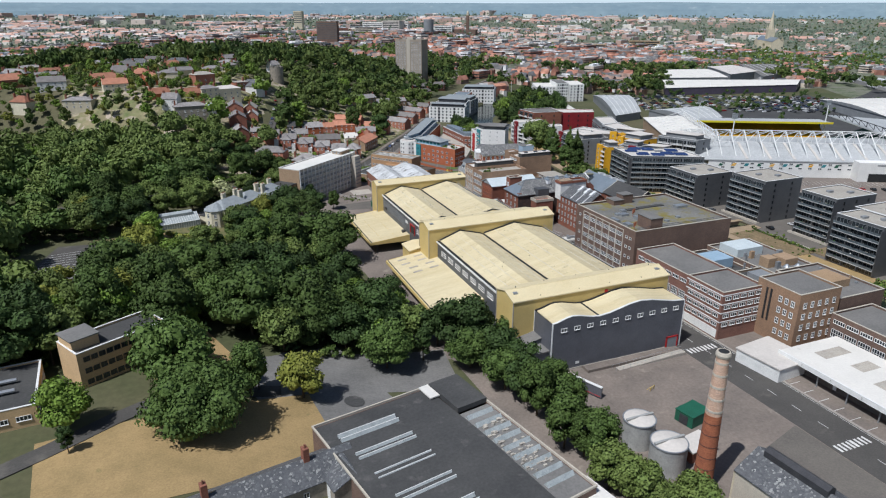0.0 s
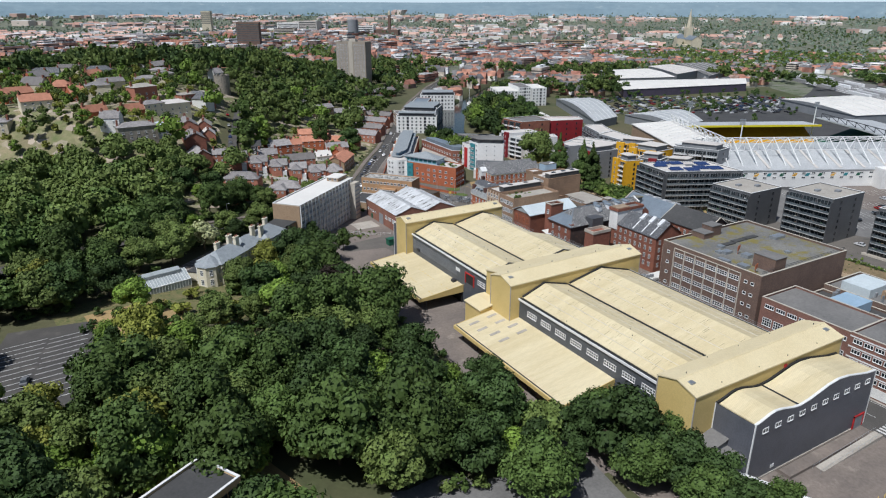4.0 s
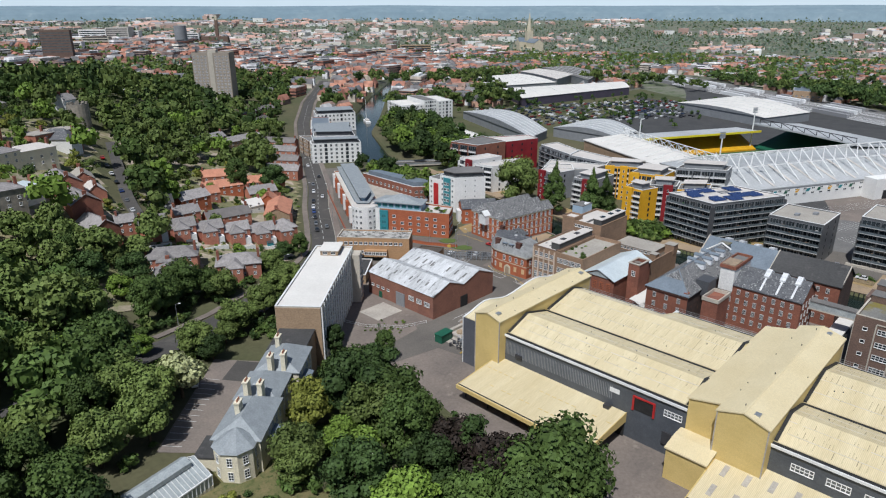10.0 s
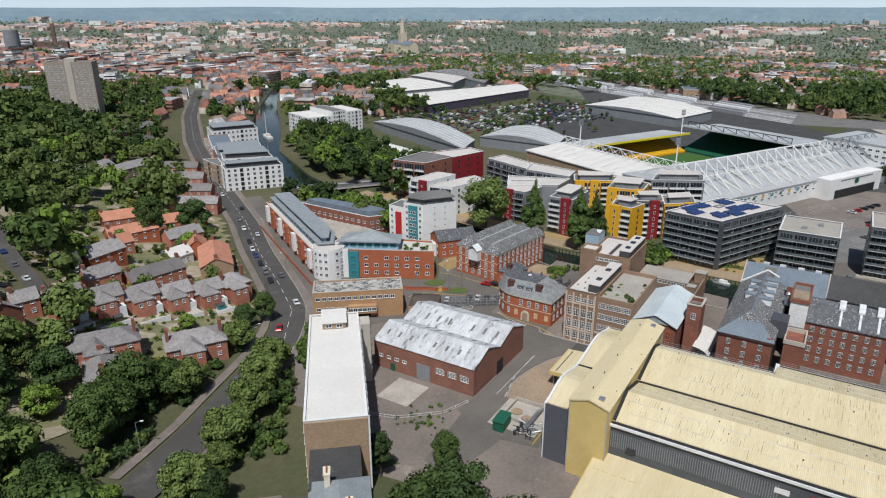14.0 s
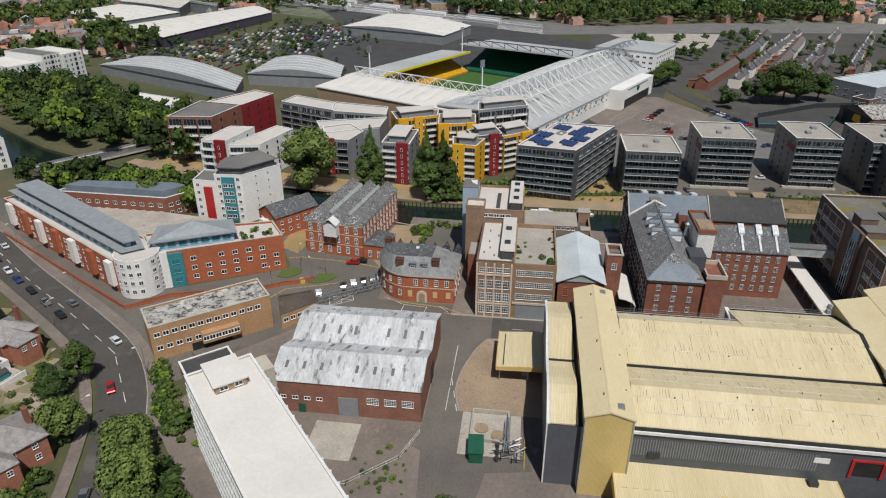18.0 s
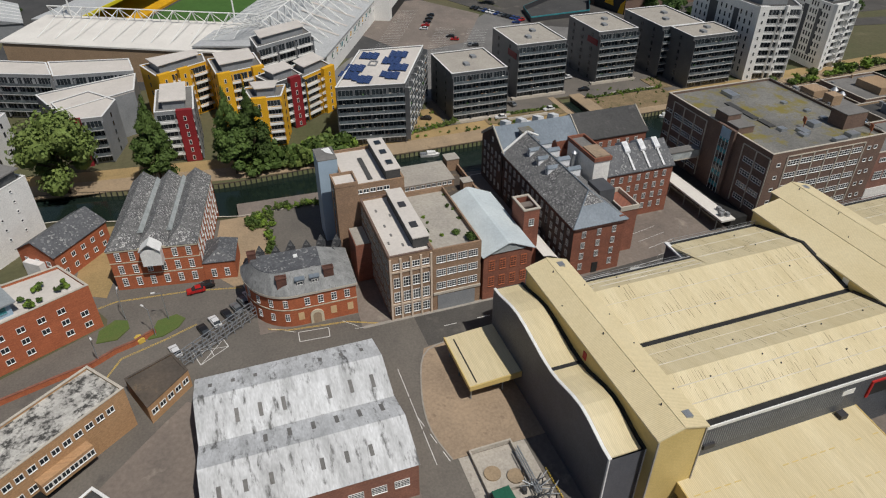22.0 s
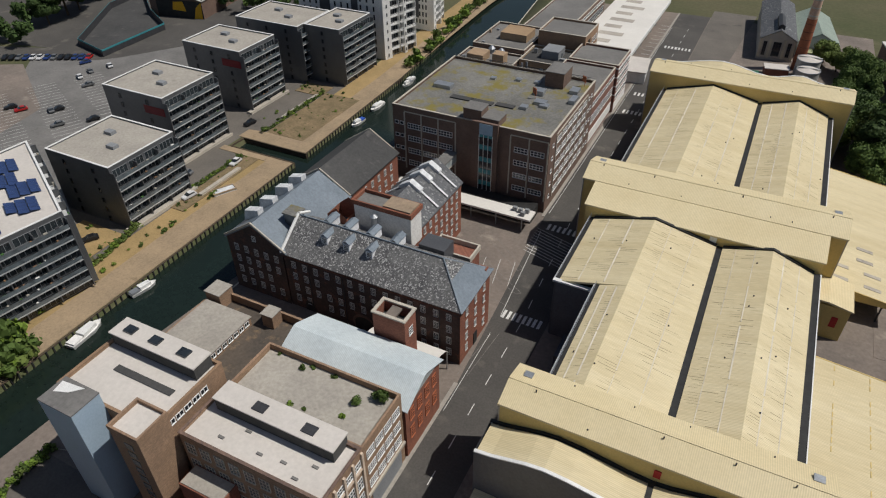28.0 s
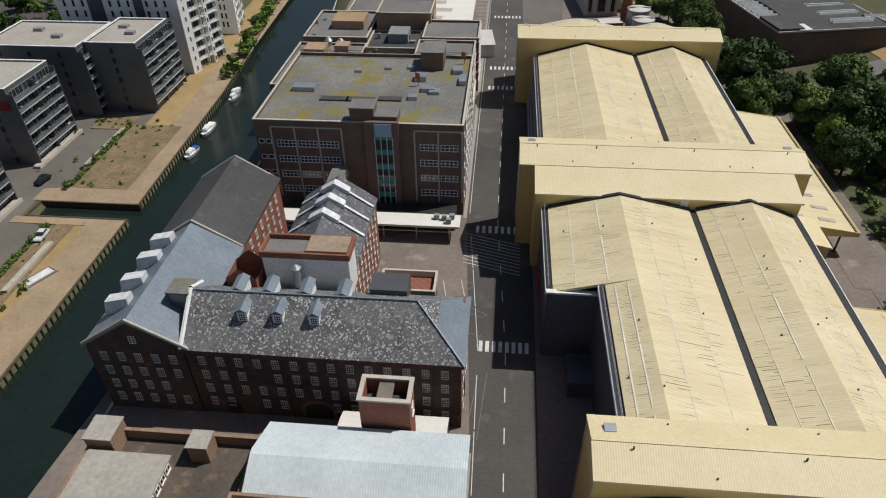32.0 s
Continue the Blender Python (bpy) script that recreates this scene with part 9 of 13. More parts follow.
for x0 in (-12.5, 12.0):
    part("bay_window", MB().prism([(x0 - 2.4, -5.2 if x0 < 0 else -6.2), (x0 - 1.6, -7.4 if x0 < 0 else -8.4), (x0 + 1.6, -7.4 if x0 < 0 else -8.4), (x0 + 2.4, -5.2 if x0 < 0 else -6.2)], -5, 4.4), CREAM_RENDER, vl)
    part("bay_window_roof", MB().prism([(x0 - 2.7, -5.2 if x0 < 0 else -6.2), (x0 - 1.8, -7.7 if x0 < 0 else -8.7), (x0 + 1.8, -7.7 if x0 < 0 else -8.7), (x0 + 2.7, -5.2 if x0 < 0 else -6.2)], 4.4, 4.7), LEAD, vl)
for x, y in ((-13, 1.5), (-5, -1), (-4.5, 2.5), (7.6, 0.5), (9, -2.5), (18, 1.5)):
    c = part("chimney", MB().box(x - 1.1, y - 0.55, 7.5, x + 1.1, y + 0.55, 12.2), CREAM_RENDER, vl)
    part("chimney_cap", MB().box(x - 1.25, y - 0.7, 12.2, x + 1.25, y + 0.7, 12.5), CREAM_RENDER, c)
    for o in (-0.6, 0, 0.6):
        part("chimney_pot", MB().cyl(x + o, y, 12.5, 13.1, 0.18, 0.15, 8), TILE_RED, c)
part("porch", MB().box(-21, 4.2, -4, -13.5, 9.4, 3.0), CREAM_RENDER, vl)
part("porch_roof", MB().box(-21.2, 4.2, 3.0, -13.3, 9.6, 3.3), FELT_DARK, vl)
cg = thing("conservatory", -5.6, 304.2, 5.4, 12, label="white-framed Victorian conservatory with clouded glass roof", category="conservatory")
part("base_wall", MB().ring(rect(18, 10), -2, 0.8, 0.3), CREAM_RENDER, cg)
part("glass_wall", MB().ring(inset(rect(18, 10), 0.08), 0.8, 3.2, 0.06), GREENHOUSE, cg)
part("glass_roof", gable_roof(18, 10, 3.2, 6.0, 0.1, 0.06, "x"), GREENHOUSE, cg)
part("glass_gable", MB().face([(-9, -5, 3.2), (-9, 0, 6.0), (-9, 5, 3.2)]).face([(9, 5, 3.2), (9, 0, 6.0), (9, -5, 3.2)]), GREENHOUSE, cg)
part("lantern", MB().sweep([(-1.6, 5.4), (-1.6, 6.4), (0, 7.2), (1.6, 6.4), (1.6, 5.4), (-1.6, 5.4)], -7, 7, "x"), GREENHOUSE, cg)
for k in range(19):
    x = -9 + k
    part("roof_bar", MB().tube((x, -5.1, 3.25), (x, 0, 6.1), 0.07, 4).tube((x, 0, 6.1), (x, 5.1, 3.25), 0.07, 4), WHITE_TRIM, cg)
    part("wall_bar", MB().box(x - 0.07, -5.08, 0.8, x + 0.07, -4.9, 3.25), WHITE_TRIM, cg)
part("eaves_beam", MB().ring(inset(rect(18, 10), -0.1), 3.15, 3.4, 0.3), WHITE_TRIM, cg)
sb = thing("garden_shelter", -4.5, 260.0, 7.9, -20, label="small open garden shelter with a pale flat roof", category="shelter")
part("roof", MB().box(-2.6, -1.2, 2.2, 2.6, 1.2, 2.35), METAL_BLUE, sb)
part("back", MB().box(-2.5, 1.0, -1, 2.5, 1.15, 2.2), BARK, sb)
for x in (-2.4, 2.4):
    part("post", MB().box(x - 0.06, -1.0, -1, x + 0.06, -0.88, 2.2), BARK, sb)

# ---- roads, paths and car parks ----
def lay(name, mb, mat, label, cat):
    return piece(name, mb, mat, label, cat, "structure")


MAIN = [(-60, 345), (-20, 357), (30, 373), (58, 384), (78, 391), (97, 399), (114, 412), (128, 432), (150, 466), (176, 502), (202, 544), (236, 599), (300, 695), (380, 800), (520, 960)]
lay("road", ribbon(MAIN, 10.5, 0.14), ASPHALT, "two-lane asphalt road curving past the works", "road")
lay("pavement", ribbon([(x - 4.4, y + 6.0) for x, y in MAIN[2:]], 2.6, 0.26), YARD, "worn grey pavement beside the road", "pavement")
lay("pavement", ribbon([(x + 5.0, y - 5.2) for x, y in MAIN[2:]], 2.8, 0.26), YARD, "worn grey pavement beside the road", "pavement")
lay("kerb", ribbon([(x + 3.9, y - 4.0) for x, y in MAIN[2:12]], 0.3, 0.3), KERB, "pale kerb stones along the road", "kerb")
lay("pavement", ribbon([(x + 9.4, y - 8.4) for x, y in MAIN[5:11]], 9, 0.12), WORN_TAR, "worn grey asphalt forecourt by the apartments", "pavement")


def dashes(pts, w, length, gap, dz, drape=True):
    """Broken white lines along a line, joined into one mesh."""
    b, line, acc = MB(), [], 0.0
    for p, q in zip(pts, pts[1:]):
        d, t = math.dist(p, q), 0.0
        u = ((q[0] - p[0]) / d, (q[1] - p[1]) / d)
        while t + length < d:
            a = (p[0] + u[0] * t, p[1] + u[1] * t)
            c = (a[0] + u[0] * length, a[1] + u[1] * length)
            n = (-u[1] * w / 2, u[0] * w / 2)
            za, zc = (gz(*a) if drape else 0) + dz, (gz(*c) if drape else 0) + dz
            b.face([(a[0] + n[0], a[1] + n[1], za), (a[0] - n[0], a[1] - n[1], za), (c[0] - n[0], c[1] - n[1], zc), (c[0] + n[0], c[1] + n[1], zc)])
            t += length + gap
    return b


def paint(name, mb, label, mat=LINE):
    return tagged(piece(name, mb, mat, label, "road marking"), kind="stuff")


paint("lane_marking", dashes(MAIN[2:], 0.18, 4, 4, 0.19), "broken white lane lines on the road")
lay("road", ribbon([(50, 452), (57, 460), (61, 474), (63, 487), (68, 503), (74, 522), (81, 544), (92, 580)], 6.5, 0.14), ASPHALT, "steep side road with parked cars", "road")
# the works road between hall and mill, and the lane round its north end
lay("road", slab([(134.5, 40), (148.0, 40), (148.3, 130), (147.8, 222), (143.6, 283), (143.4, 330), (133.6, 330), (133.4, 262), (134.2, 140)], 0.07), ASPHALT, "dark asphalt works road along the hall", "road")
lay("road", slab([(96.5, 326), (99.3, 326), (143.4, 321), (143.4, 331), (133, 331.0), (99, 330.9), (70, 328), (68, 320), (88, 316)], 0.065), WORN_TAR, "asphalt works lane", "road")
lay("road", slab([(88, 307), (104, 309), (112, 318), (143.5, 318.5), (143.5, 331.1), (99.2, 330.9), (92, 332), (86, 320)], 0.085), WORN_TAR, "asphalt works lane round the hall", "road")
lay("road", slab([(131, 330.9), (149, 330), (149, 352), (168, 356), (172, 384), (163, 384), (152, 372), (138, 372), (131.0, 364)], 0.06), WORN_TAR, "asphalt turning lane by the lodge", "road")
lay("road", slab([(52, 236), (69, 232), (69, 330), (60, 336), (66, 300)], 0.1), YARD, "worn concrete drive beside the trees", "road")
lay("road", slab([(58, 160), (72, 158), (72, 240), (56, 240)], 0.09), YARD, "worn concrete drive below the trees", "road")
lay("yard", drape(14, 130, 46, 168, 0.12, 4, 14), FELT, "grey asphalt turning yard on the slope", "yard")
lay("yard", drape(16, 150, 64, 172, 0.10, 4, -8), FELT, "grey asphalt drive on the slope", "yard")
circle = MB()
for k in range(24):
    a, b_ = 6.283 * k / 24, 6.283 * (k + 1) / 24
    circle.face([(33.2, 143, gz(33.2, 143) + 0.3), (33.2 + 2.6 * math.cos(a), 143 + 2.6 * math.sin(a), gz(33.2 + 2.6 * math.cos(a), 143) + 0.3), (33.2 + 2.6 * math.cos(b_), 143 + 2.6 * math.sin(b_), gz(33.2 + 2.6 * math.cos(b_), 143) + 0.3)])
lay("island", circle, FELT_DARK, "round dark patch in the turning yard", "road")
lay("lawn", drape(-34, 112, 26, 142, 0.14, 4, 6), DRY_GRASS, "parched straw-coloured lawn", "lawn")
lay("path", ribbon([(-70, 120), (-42, 134), (-28, 141), (-16, 150), (2, 152), (16, 150)], 5.0, 0.3), ASPHALT, "narrow asphalt path across the lawn", "path")
lay("lawn", drape(-8, 146, 14, 192, 0.12, 4, 20), DRY_GRASS, "parched lawn between the trees", "lawn")
lay("lawn", drape(-26.5, 263, -2, 289, 0.2, 3.5, 8), DRY_GRASS, "sandy bare lawn in the villa garden", "lawn")
lay("lawn", drape(-2, 238, 16, 258, 0.12, 4, 8), DRY_GRASS, "brown patch of lawn among garden trees", "lawn")
lay("lawn", drape(-34, 260, 24, 300, 0.12, 4, 8), ROUGH_GRASS, "dry garden lawn below the villa", "lawn")
lay("car_park", drape(-60, 232, -33, 288, 0.14, 4, -10), ASPHALT, "dark asphalt car park among trees", "car park")
bays = MB()
for k in range(13):
    x, y = -58 + (k * 2.6) * 0.18, 236 + k * 3.2
    for s in (0, 1):
        xa, xb = (-57 + k * 0.5, -46 + k * 0.5) if s == 0 else (-45.5 + k * 0.5, -35 + k * 0.5)
        bays.face([(xa, y, gz(xa, y) + 0.32), (xb, y + 1.0, gz(xb, y) + 0.32), (xb, y + 1.2, gz(xb, y) + 0.32), (xa, y + 0.2, gz(xa, y) + 0.32)])
paint("bay_marking", bays, "white parking bay lines")
lay("car_park", drape(11, 312.5, 58, 326, 0.16, 3, 47), PINK_TAR, "brown asphalt car park behind the villa", "car park")
bays = MB()
for k in range(13):
    u = 2 + k * 2.7
    x, y = 11 + u * 0.68 - 8.5 * 0.73, 312.5 + u * 0.73 + 8.5 * 0.68
    bays.face([(x, y, gz(x, y) + 0.35), (x + 0.12, y + 0.1, gz(x, y) + 0.35), (x - 3.0, y + 3.4, gz(x - 3, y + 3.3) + 0.35), (x - 3.1, y + 3.3, gz(x - 3, y + 3.3) + 0.35)])
paint("bay_marking", bays, "white parking bay lines")
lay("yard", slab([(70, 378), (95, 372), (99, 366), (99, 332), (84, 334), (74, 346)], 0.055), YARD, "bare brown yard beside the shed", "yard")
lay("slab", slab(box_poly(86, 344, 97, 354), 0.075), PALE_CONC, "pale concrete pad in the yard", "yard")
lay("slab", slab([(104.1, 305.2), (131.4, 305.2), (133.6, 314), (133.1, 319.5), (128.5, 321.6), (119, 324.4), (111.4, 325.3), (104.1, 323.4)], 0.125), TAN_CONC, "tan stained concrete apron by the canopy", "yard")
lay("kerb", ribbon([(133.6, 313.6), (133.2, 319.4), (128.6, 321.7), (119, 324.5), (111.4, 325.4), (104.1, 323.5)], 0.3, 0.2, 2, drape=False), KERB, "pale kerb round the tan apron", "kerb")
lay("yard", drape(38, 333, 50, 347, 0.2, 3, 41), ASPHALT, "dark asphalt court between the villa and the office", "yard")
lay("yard", slab([(98, 97), (134.0, 96.5), (133.8, 131), (133, 139.8), (100, 139.8), (97, 124)], 0.062), YARD, "brown stained concrete yard before the hall's end", "yard")
lay("yard", slab([(116, 30), (134.4, 30), (134.0, 96), (120, 92)], 0.06), WORN_TAR, "wide worn asphalt yard", "yard")
# zebra crossings and lines on the works road
zeb = MB()
for y in (259.5, 224.5, 150.0, 134.5, 84):
    for k in range(8):
        x = 135.4 + k * 1.35 if y < 240 else 134.6 + k * 1.15
        zeb.box(x, y, 0.05, x + 0.65, y + 2.6, 0.085)
paint("zebra_crossing", zeb, "white zebra crossing stripes")
paint("lane_marking", dashes([(140.6, 60), (140.9, 222), (138.6, 262), (138.4, 320)], 0.16, 3, 5, 0.088, False), "broken white lines on the works road")
paint("edge_marking", dashes([(143.0, 290), (143.4, 262), (147.2, 220), (147.4, 60)], 0.12, 11, 0.4, 0.089, False), "thin edge lines on the works road")
hatch = MB()
for k in range(10):
    y = 227.5 + k * 1.1
    hatch.face([(147.6, y, 0.088), (136.0, y + 3.5, 0.088), (136.0, y + 3.65, 0.088), (147.6, y + 0.15, 0.088)])
for x0, y0 in ((147.5, 243), (151, 243.6), (154.5, 244.2), (158, 244.8)):
    hatch.face([(x0, y0, 0.045), (x0 + 0.12, y0, 0.045), (x0 - 1.6, y0 + 9, 0.045), (x0 - 1.72, y0 + 9, 0.045)])
paint("yard_marking", hatch, "white hatching and bay lines on the works road")
paint("lane_marking", dashes([(93, 309), (97, 316), (104, 324), (118, 327)], 0.16, 2.4, 2.2, 0.1, False), "broken white lines on the lane")
paint("lane_marking", dashes([(102, 322), (104, 326.5), (130, 326.5)], 0.14, 8, 0.5, 0.101, False), "white edge lines on the lane")
sl = MB()
for k in range(14):
    y = 60 + k * 4.6
    sl.box(148.6, y, 0.03, 152.4, y + 0.14, 0.06)
paint("bay_marking", sl, "white lorry bay lines before the depot")
lay("pavement", slab([(143.4, 283), (144.2, 283), (144.2, 330), (143.4, 330)], 0.16), KERB, "worn kerb and pavement by the works block", "pavement")
lay("pavement", slab([(147.8, 40), (148.6, 40), (148.6, 222), (147.8, 222)], 0.16), KERB, "worn kerb beside the brown blocks", "pavement")
# substation compound at the hall's north end
lay("slab", slab(box_poly(91, 309.6, 104, 322.5), 0.14), PALE_CONC, "pale concrete compound floor", "yard")
tx = thing("tank_bund", 99, 316, 0, label="pale concrete bund with two round plinths", category="bund")
part("wall", MB().ring(box_poly(94.8, 312.2, 104.4, 320.4), 0.1, 1.1, 0.3), PALE_CONC, tx, world=True)
for x, y in ((99.0, 318.0), (97.2, 314.4)):
    part("plinth", MB().cyl(x, y, 0.1, 0.45, 1.5, 1.5, 20), SAND, tx, world=True)
gs = thing("green_cabinet", 91.4, 318.6, 0.1, 4, label="green steel substation cabinet", category="cabinet")
part("body", MB().box(-2.6, -1.4, 0, 2.6, 1.4, 2.6), GREEN_PAINT, gs)
part("roof", MB().box(-2.8, -1.6, 2.6, 2.8, 1.6, 2.8), GREEN_PAINT, gs)
for x in (-1.3, 0, 1.3):
    part("louvre_door", MB().box(x - 0.55, -1.46, 0.2, x + 0.55, -1.4, 2.3), GREEN_PAINT, gs)
random.seed(21)
pp = thing("pipe_rack", 92, 312.5, 0.1, label="tangle of grey pipes and valves on a steel rack", category="pipework")
for k in range(16):
    x, y = random.uniform(-2.6, 2.4), random.uniform(-2.6, 2.6)
    m = MB().tube((x, y, 0), (x, y, random.uniform(1, 2.8)), 0.12, 6)
    m.tube((x, y, 1.0), (x + random.uniform(-2, 2), y + random.choice((-2.4, 2.2)), 1.0 + random.random()), 0.1, 6)
    part("pipe", m, random.choice((STEEL, DARK_STEEL, STEEL)), pp)
for k in range(3):
    part("pump", MB().cyl(0, 0, 0, 1.1, 0.45, 0.45, 10), DARK_STEEL, pp, at=pose(-2 + k * 1.9, 1.8, 0))
    part("long_pipe", MB().tube((10 - k * 0.5, -0.5 + k * 0.4, 1.6), (0, -0.5 + k * 0.4, 1.6), 0.14, 6), STEEL, pp)
bar = MB()
for k in range(16):
    bar.box(88.4 + k * 0.55, 308.6, 0.1, 88.7 + k * 0.55, 308.8, 0.6)
piece("low_barrier", bar, LINE_Y, "low black-and-yellow kerb barrier", "barrier", "stuff")


def fence(pts, h, label, mat=STEEL, gap=2.5, z=None):
    f = thing("fence", pts[0][0], pts[0][1], 0, label=label, category="fence")
    for p, q in zip(pts, pts[1:]):
        n = max(1, int(math.dist(p, q) / gap))
        for k in range(n + 1):
            x, y = p[0] + (q[0] - p[0]) * k / n, p[1] + (q[1] - p[1]) * k / n
            g = gz(x, y)
            part("post", MB().box(x - 0.05, y - 0.05, g - 0.2, x + 0.05, y + 0.05, g + h), mat, f, world=True)
        for zz in (0.35, 0.95):
            part("rail", MB().tube((*p, gz(*p) + h * zz), (*q, gz(*q) + h * zz), 0.04, 4), mat, f, world=True)
    return f


fence([(96, 331), (88, 334), (80, 343), (77, 352)], 1.1, "pale metal guard fence beside the yard", WHITE_TRIM, 3)
tr = thing("steel_trestle", 151, 361, 0, label="galvanised lattice trestle along the sunken ramp", category="framework")
for p, q in (((145.2, 369.3), (157.0, 353.0)), ((143.6, 368.0), (155.2, 351.9))):
    m, ln = wall_frame(p, q)
    at = tr.matrix_basis.inverted() @ m
    for k in range(10):
        x = ln * k / 9
        part("post", MB().box(x - 0.09, -0.09, -0.2, x + 0.09, 0.09, 3.2), STEEL, tr, at=at)
        if k < 9:
            b = ln / 9
            part("brace", MB().tube((x, 0, 0.3 if k % 2 else 3.0), (x + b, 0, 3.0 if k % 2 else 0.3), 0.07, 5), STEEL, tr, at=at)
    for z in (1.1, 2.2, 3.15):
        part("rail", MB().box(0, -0.07, z - 0.07, ln, 0.07, z + 0.07), STEEL, tr, at=at)
for k in range(10):
    f = k / 9
    part("cross_tie", MB().tube((145.2 + 11.8 * f, 369.3 - 16.3 * f, 3.15), (143.6 + 11.6 * f, 368.0 - 16.1 * f, 3.15), 0.07, 5), STEEL, tr, world=True)
ISLANDS = ([(157.9, 385.7), (161.7, 385.4), (164.6, 382.3), (163.6, 379.7), (160.8, 379.2), (157.7, 381.6)], [(155.5, 375.2), (161.3, 373.2), (162.2, 369.2), (160.2, 367.4), (157.6, 368.9), (155.6, 372.2)])
for p in ISLANDS:
    lay("kerb", MB().ring(inset(p, -0.35), -0.2, 0.2, 0.4), KERB, "pale kerb round a verge island", "kerb")
    lay("lawn", slab(inset(p, 0.06), 0.28), GREEN_GRASS, "small green verge island", "lawn")
gb = thing("yellow_bin", 155.6, 376.8, 0.1, 30, label="bright yellow plastic grit bin", category="bin")
part("body", MB().box(-1.0, -0.7, 0, 1.0, 0.7, 0.9), LINE_Y, gb)
part("lid", MB().sweep([(-0.75, 0.9), (0, 1.2), (0.75, 0.9), (-0.75, 0.9)], -1.05, 1.05, "x"), LINE_Y, gb)
bw_ = thing("brick_wall", 150, 372, 0, label="low red brick boundary wall along the pavement", category="wall")
for p, q in (((134, 421), (142, 412)), ((142, 412), (149.0, 391)), ((149.0, 391), (150.4, 385.9)), ((150.4, 385.9), (153.4, 381.4)), ((153.4, 381.4), (154.6, 377.8)), ((154.6, 377.8), (157.3, 373.6)), ((134, 421), (174, 490))):
    m, ln = wall_frame(p, q)
    part("panel", MB().box(0, -0.2, -0.3, ln, 0.2, 1.3), BRICK_ORANGE, bw_, at=bw_.matrix_basis.inverted() @ m)
    part("coping", MB().box(0, -0.28, 1.3, ln, 0.28, 1.42), BRICK_WARM_RED, bw_, at=bw_.matrix_basis.inverted() @ m)
mk = MB()


def mark(p, q, w=0.16):
    """A painted line on the paving from p to q."""
    d = Vector((q[0] - p[0], q[1] - p[1])).normalized() * w / 2
    mk.face([(p[0] + d.y, p[1] - d.x, 0.075), (q[0] + d.y, q[1] - d.x, 0.075), (q[0] - d.y, q[1] + d.x, 0.075), (p[0] - d.y, p[1] + d.x, 0.075)])


for ring_ in ([(147.1, 344.0), (146.5, 337.4), (143.5, 337.7), (144.0, 344.2)], [(148.4, 366.3), (150.3, 359.8), (147.6, 358.9), (143.7, 364.8)]):
    for p, q in zip(ring_, ring_[1:] + ring_[:1]):
        mark(p, q)
for p, q in (((148.4, 366.3), (147.6, 358.9)), ((150.3, 359.8), (143.7, 364.8)), ((146, 365.5), (150.0, 361.5)), ((149.4, 363), (145.6, 362)), ((150.4, 350), (147.4, 344.6)), ((144.2, 332), (143.0, 325)), ((144.6, 331), (147.6, 334))):
    mark(p, q, 0.13)
paint("yard_marking", mk, "white painted bay and hatching beside the lodge")
mk = MB()
for p, q in (((144.6, 383.8), (151.0, 380.4)), ((151.0, 380.4), (154.2, 371.6)), ((154.2, 371.6), (157.2, 365)), ((170.3, 386.2), (171.6, 382.4)), ((171.6, 382.4), (170.2, 366)), ((170.2, 366), (167.4, 354)), ((150.2, 350.1), (148.4, 346.2)), ((148.4, 346.2), (146.9, 333)), ((146.9, 333), (143.2, 324.6))):
    mark(p, q, 0.12)
    mark((p[0] + 0.3, p[1] + 0.1), (q[0] + 0.3, q[1] + 0.1), 0.12)
paint("kerb_line", mk, "double yellow lines round the turning lane", LINE_Y)
mk = MB()
for p, q in (((156.6, 237.7), (145.8, 245.8)), ((155.0, 236.2), (144.9, 244.6)), ((145.8, 245.8), (144.9, 244.6)), ((155.5, 247.4), (143.1, 253.7)), ((154.8, 245.1), (142.1, 252.9)), ((143.1, 253.7), (142.1, 252.9)), ((150, 258), (146.4, 257.6)), ((146.4, 257.6), (143.1, 258.2)), ((143.1, 258.2), (143.8, 261.1)), ((141.6, 266.8), (142.7, 280.5)), ((143.1, 267.7), (144.6, 281.0))):
    mark(p, q, 0.08)
paint("yard_marking", mk, "faint white bay lines in the mill yard", LINE_FAINT)
vt = thing("ground_lettering", 139.5, 350.3, 0.08, 90, label="white painted visitor parking lettering on the yard", category="lettering")
tx = bpy.data.curves.new("letters", "FONT")
tx.body, tx.size, tx.align_x, tx.align_y = "VISITOR PARKING", 1.05, "CENTER", "CENTER"
tx.materials.append(LINE)
lt = new("letters", tx)
lt.parent = vt
lay("lawn", slab([(174, 384.6), (206.6, 379), (207.5, 390), (196, 392), (178, 392)], 0.09), DRY_GRASS, "dry lawn strip between the mill and the cottage", "lawn")
lay("plaza", slab([(168, 355.6), (176, 361), (200.4, 357), (200.2, 345), (170, 345)], 0.08), SAND, "pale sandy terrace beside the mill", "plaza")
lay("yard", slab([(166, 329.5), (201, 329), (200.4, 345), (166, 345)], 0.07), WORN_TAR, "weedy stained concrete yard by the river", "yard")
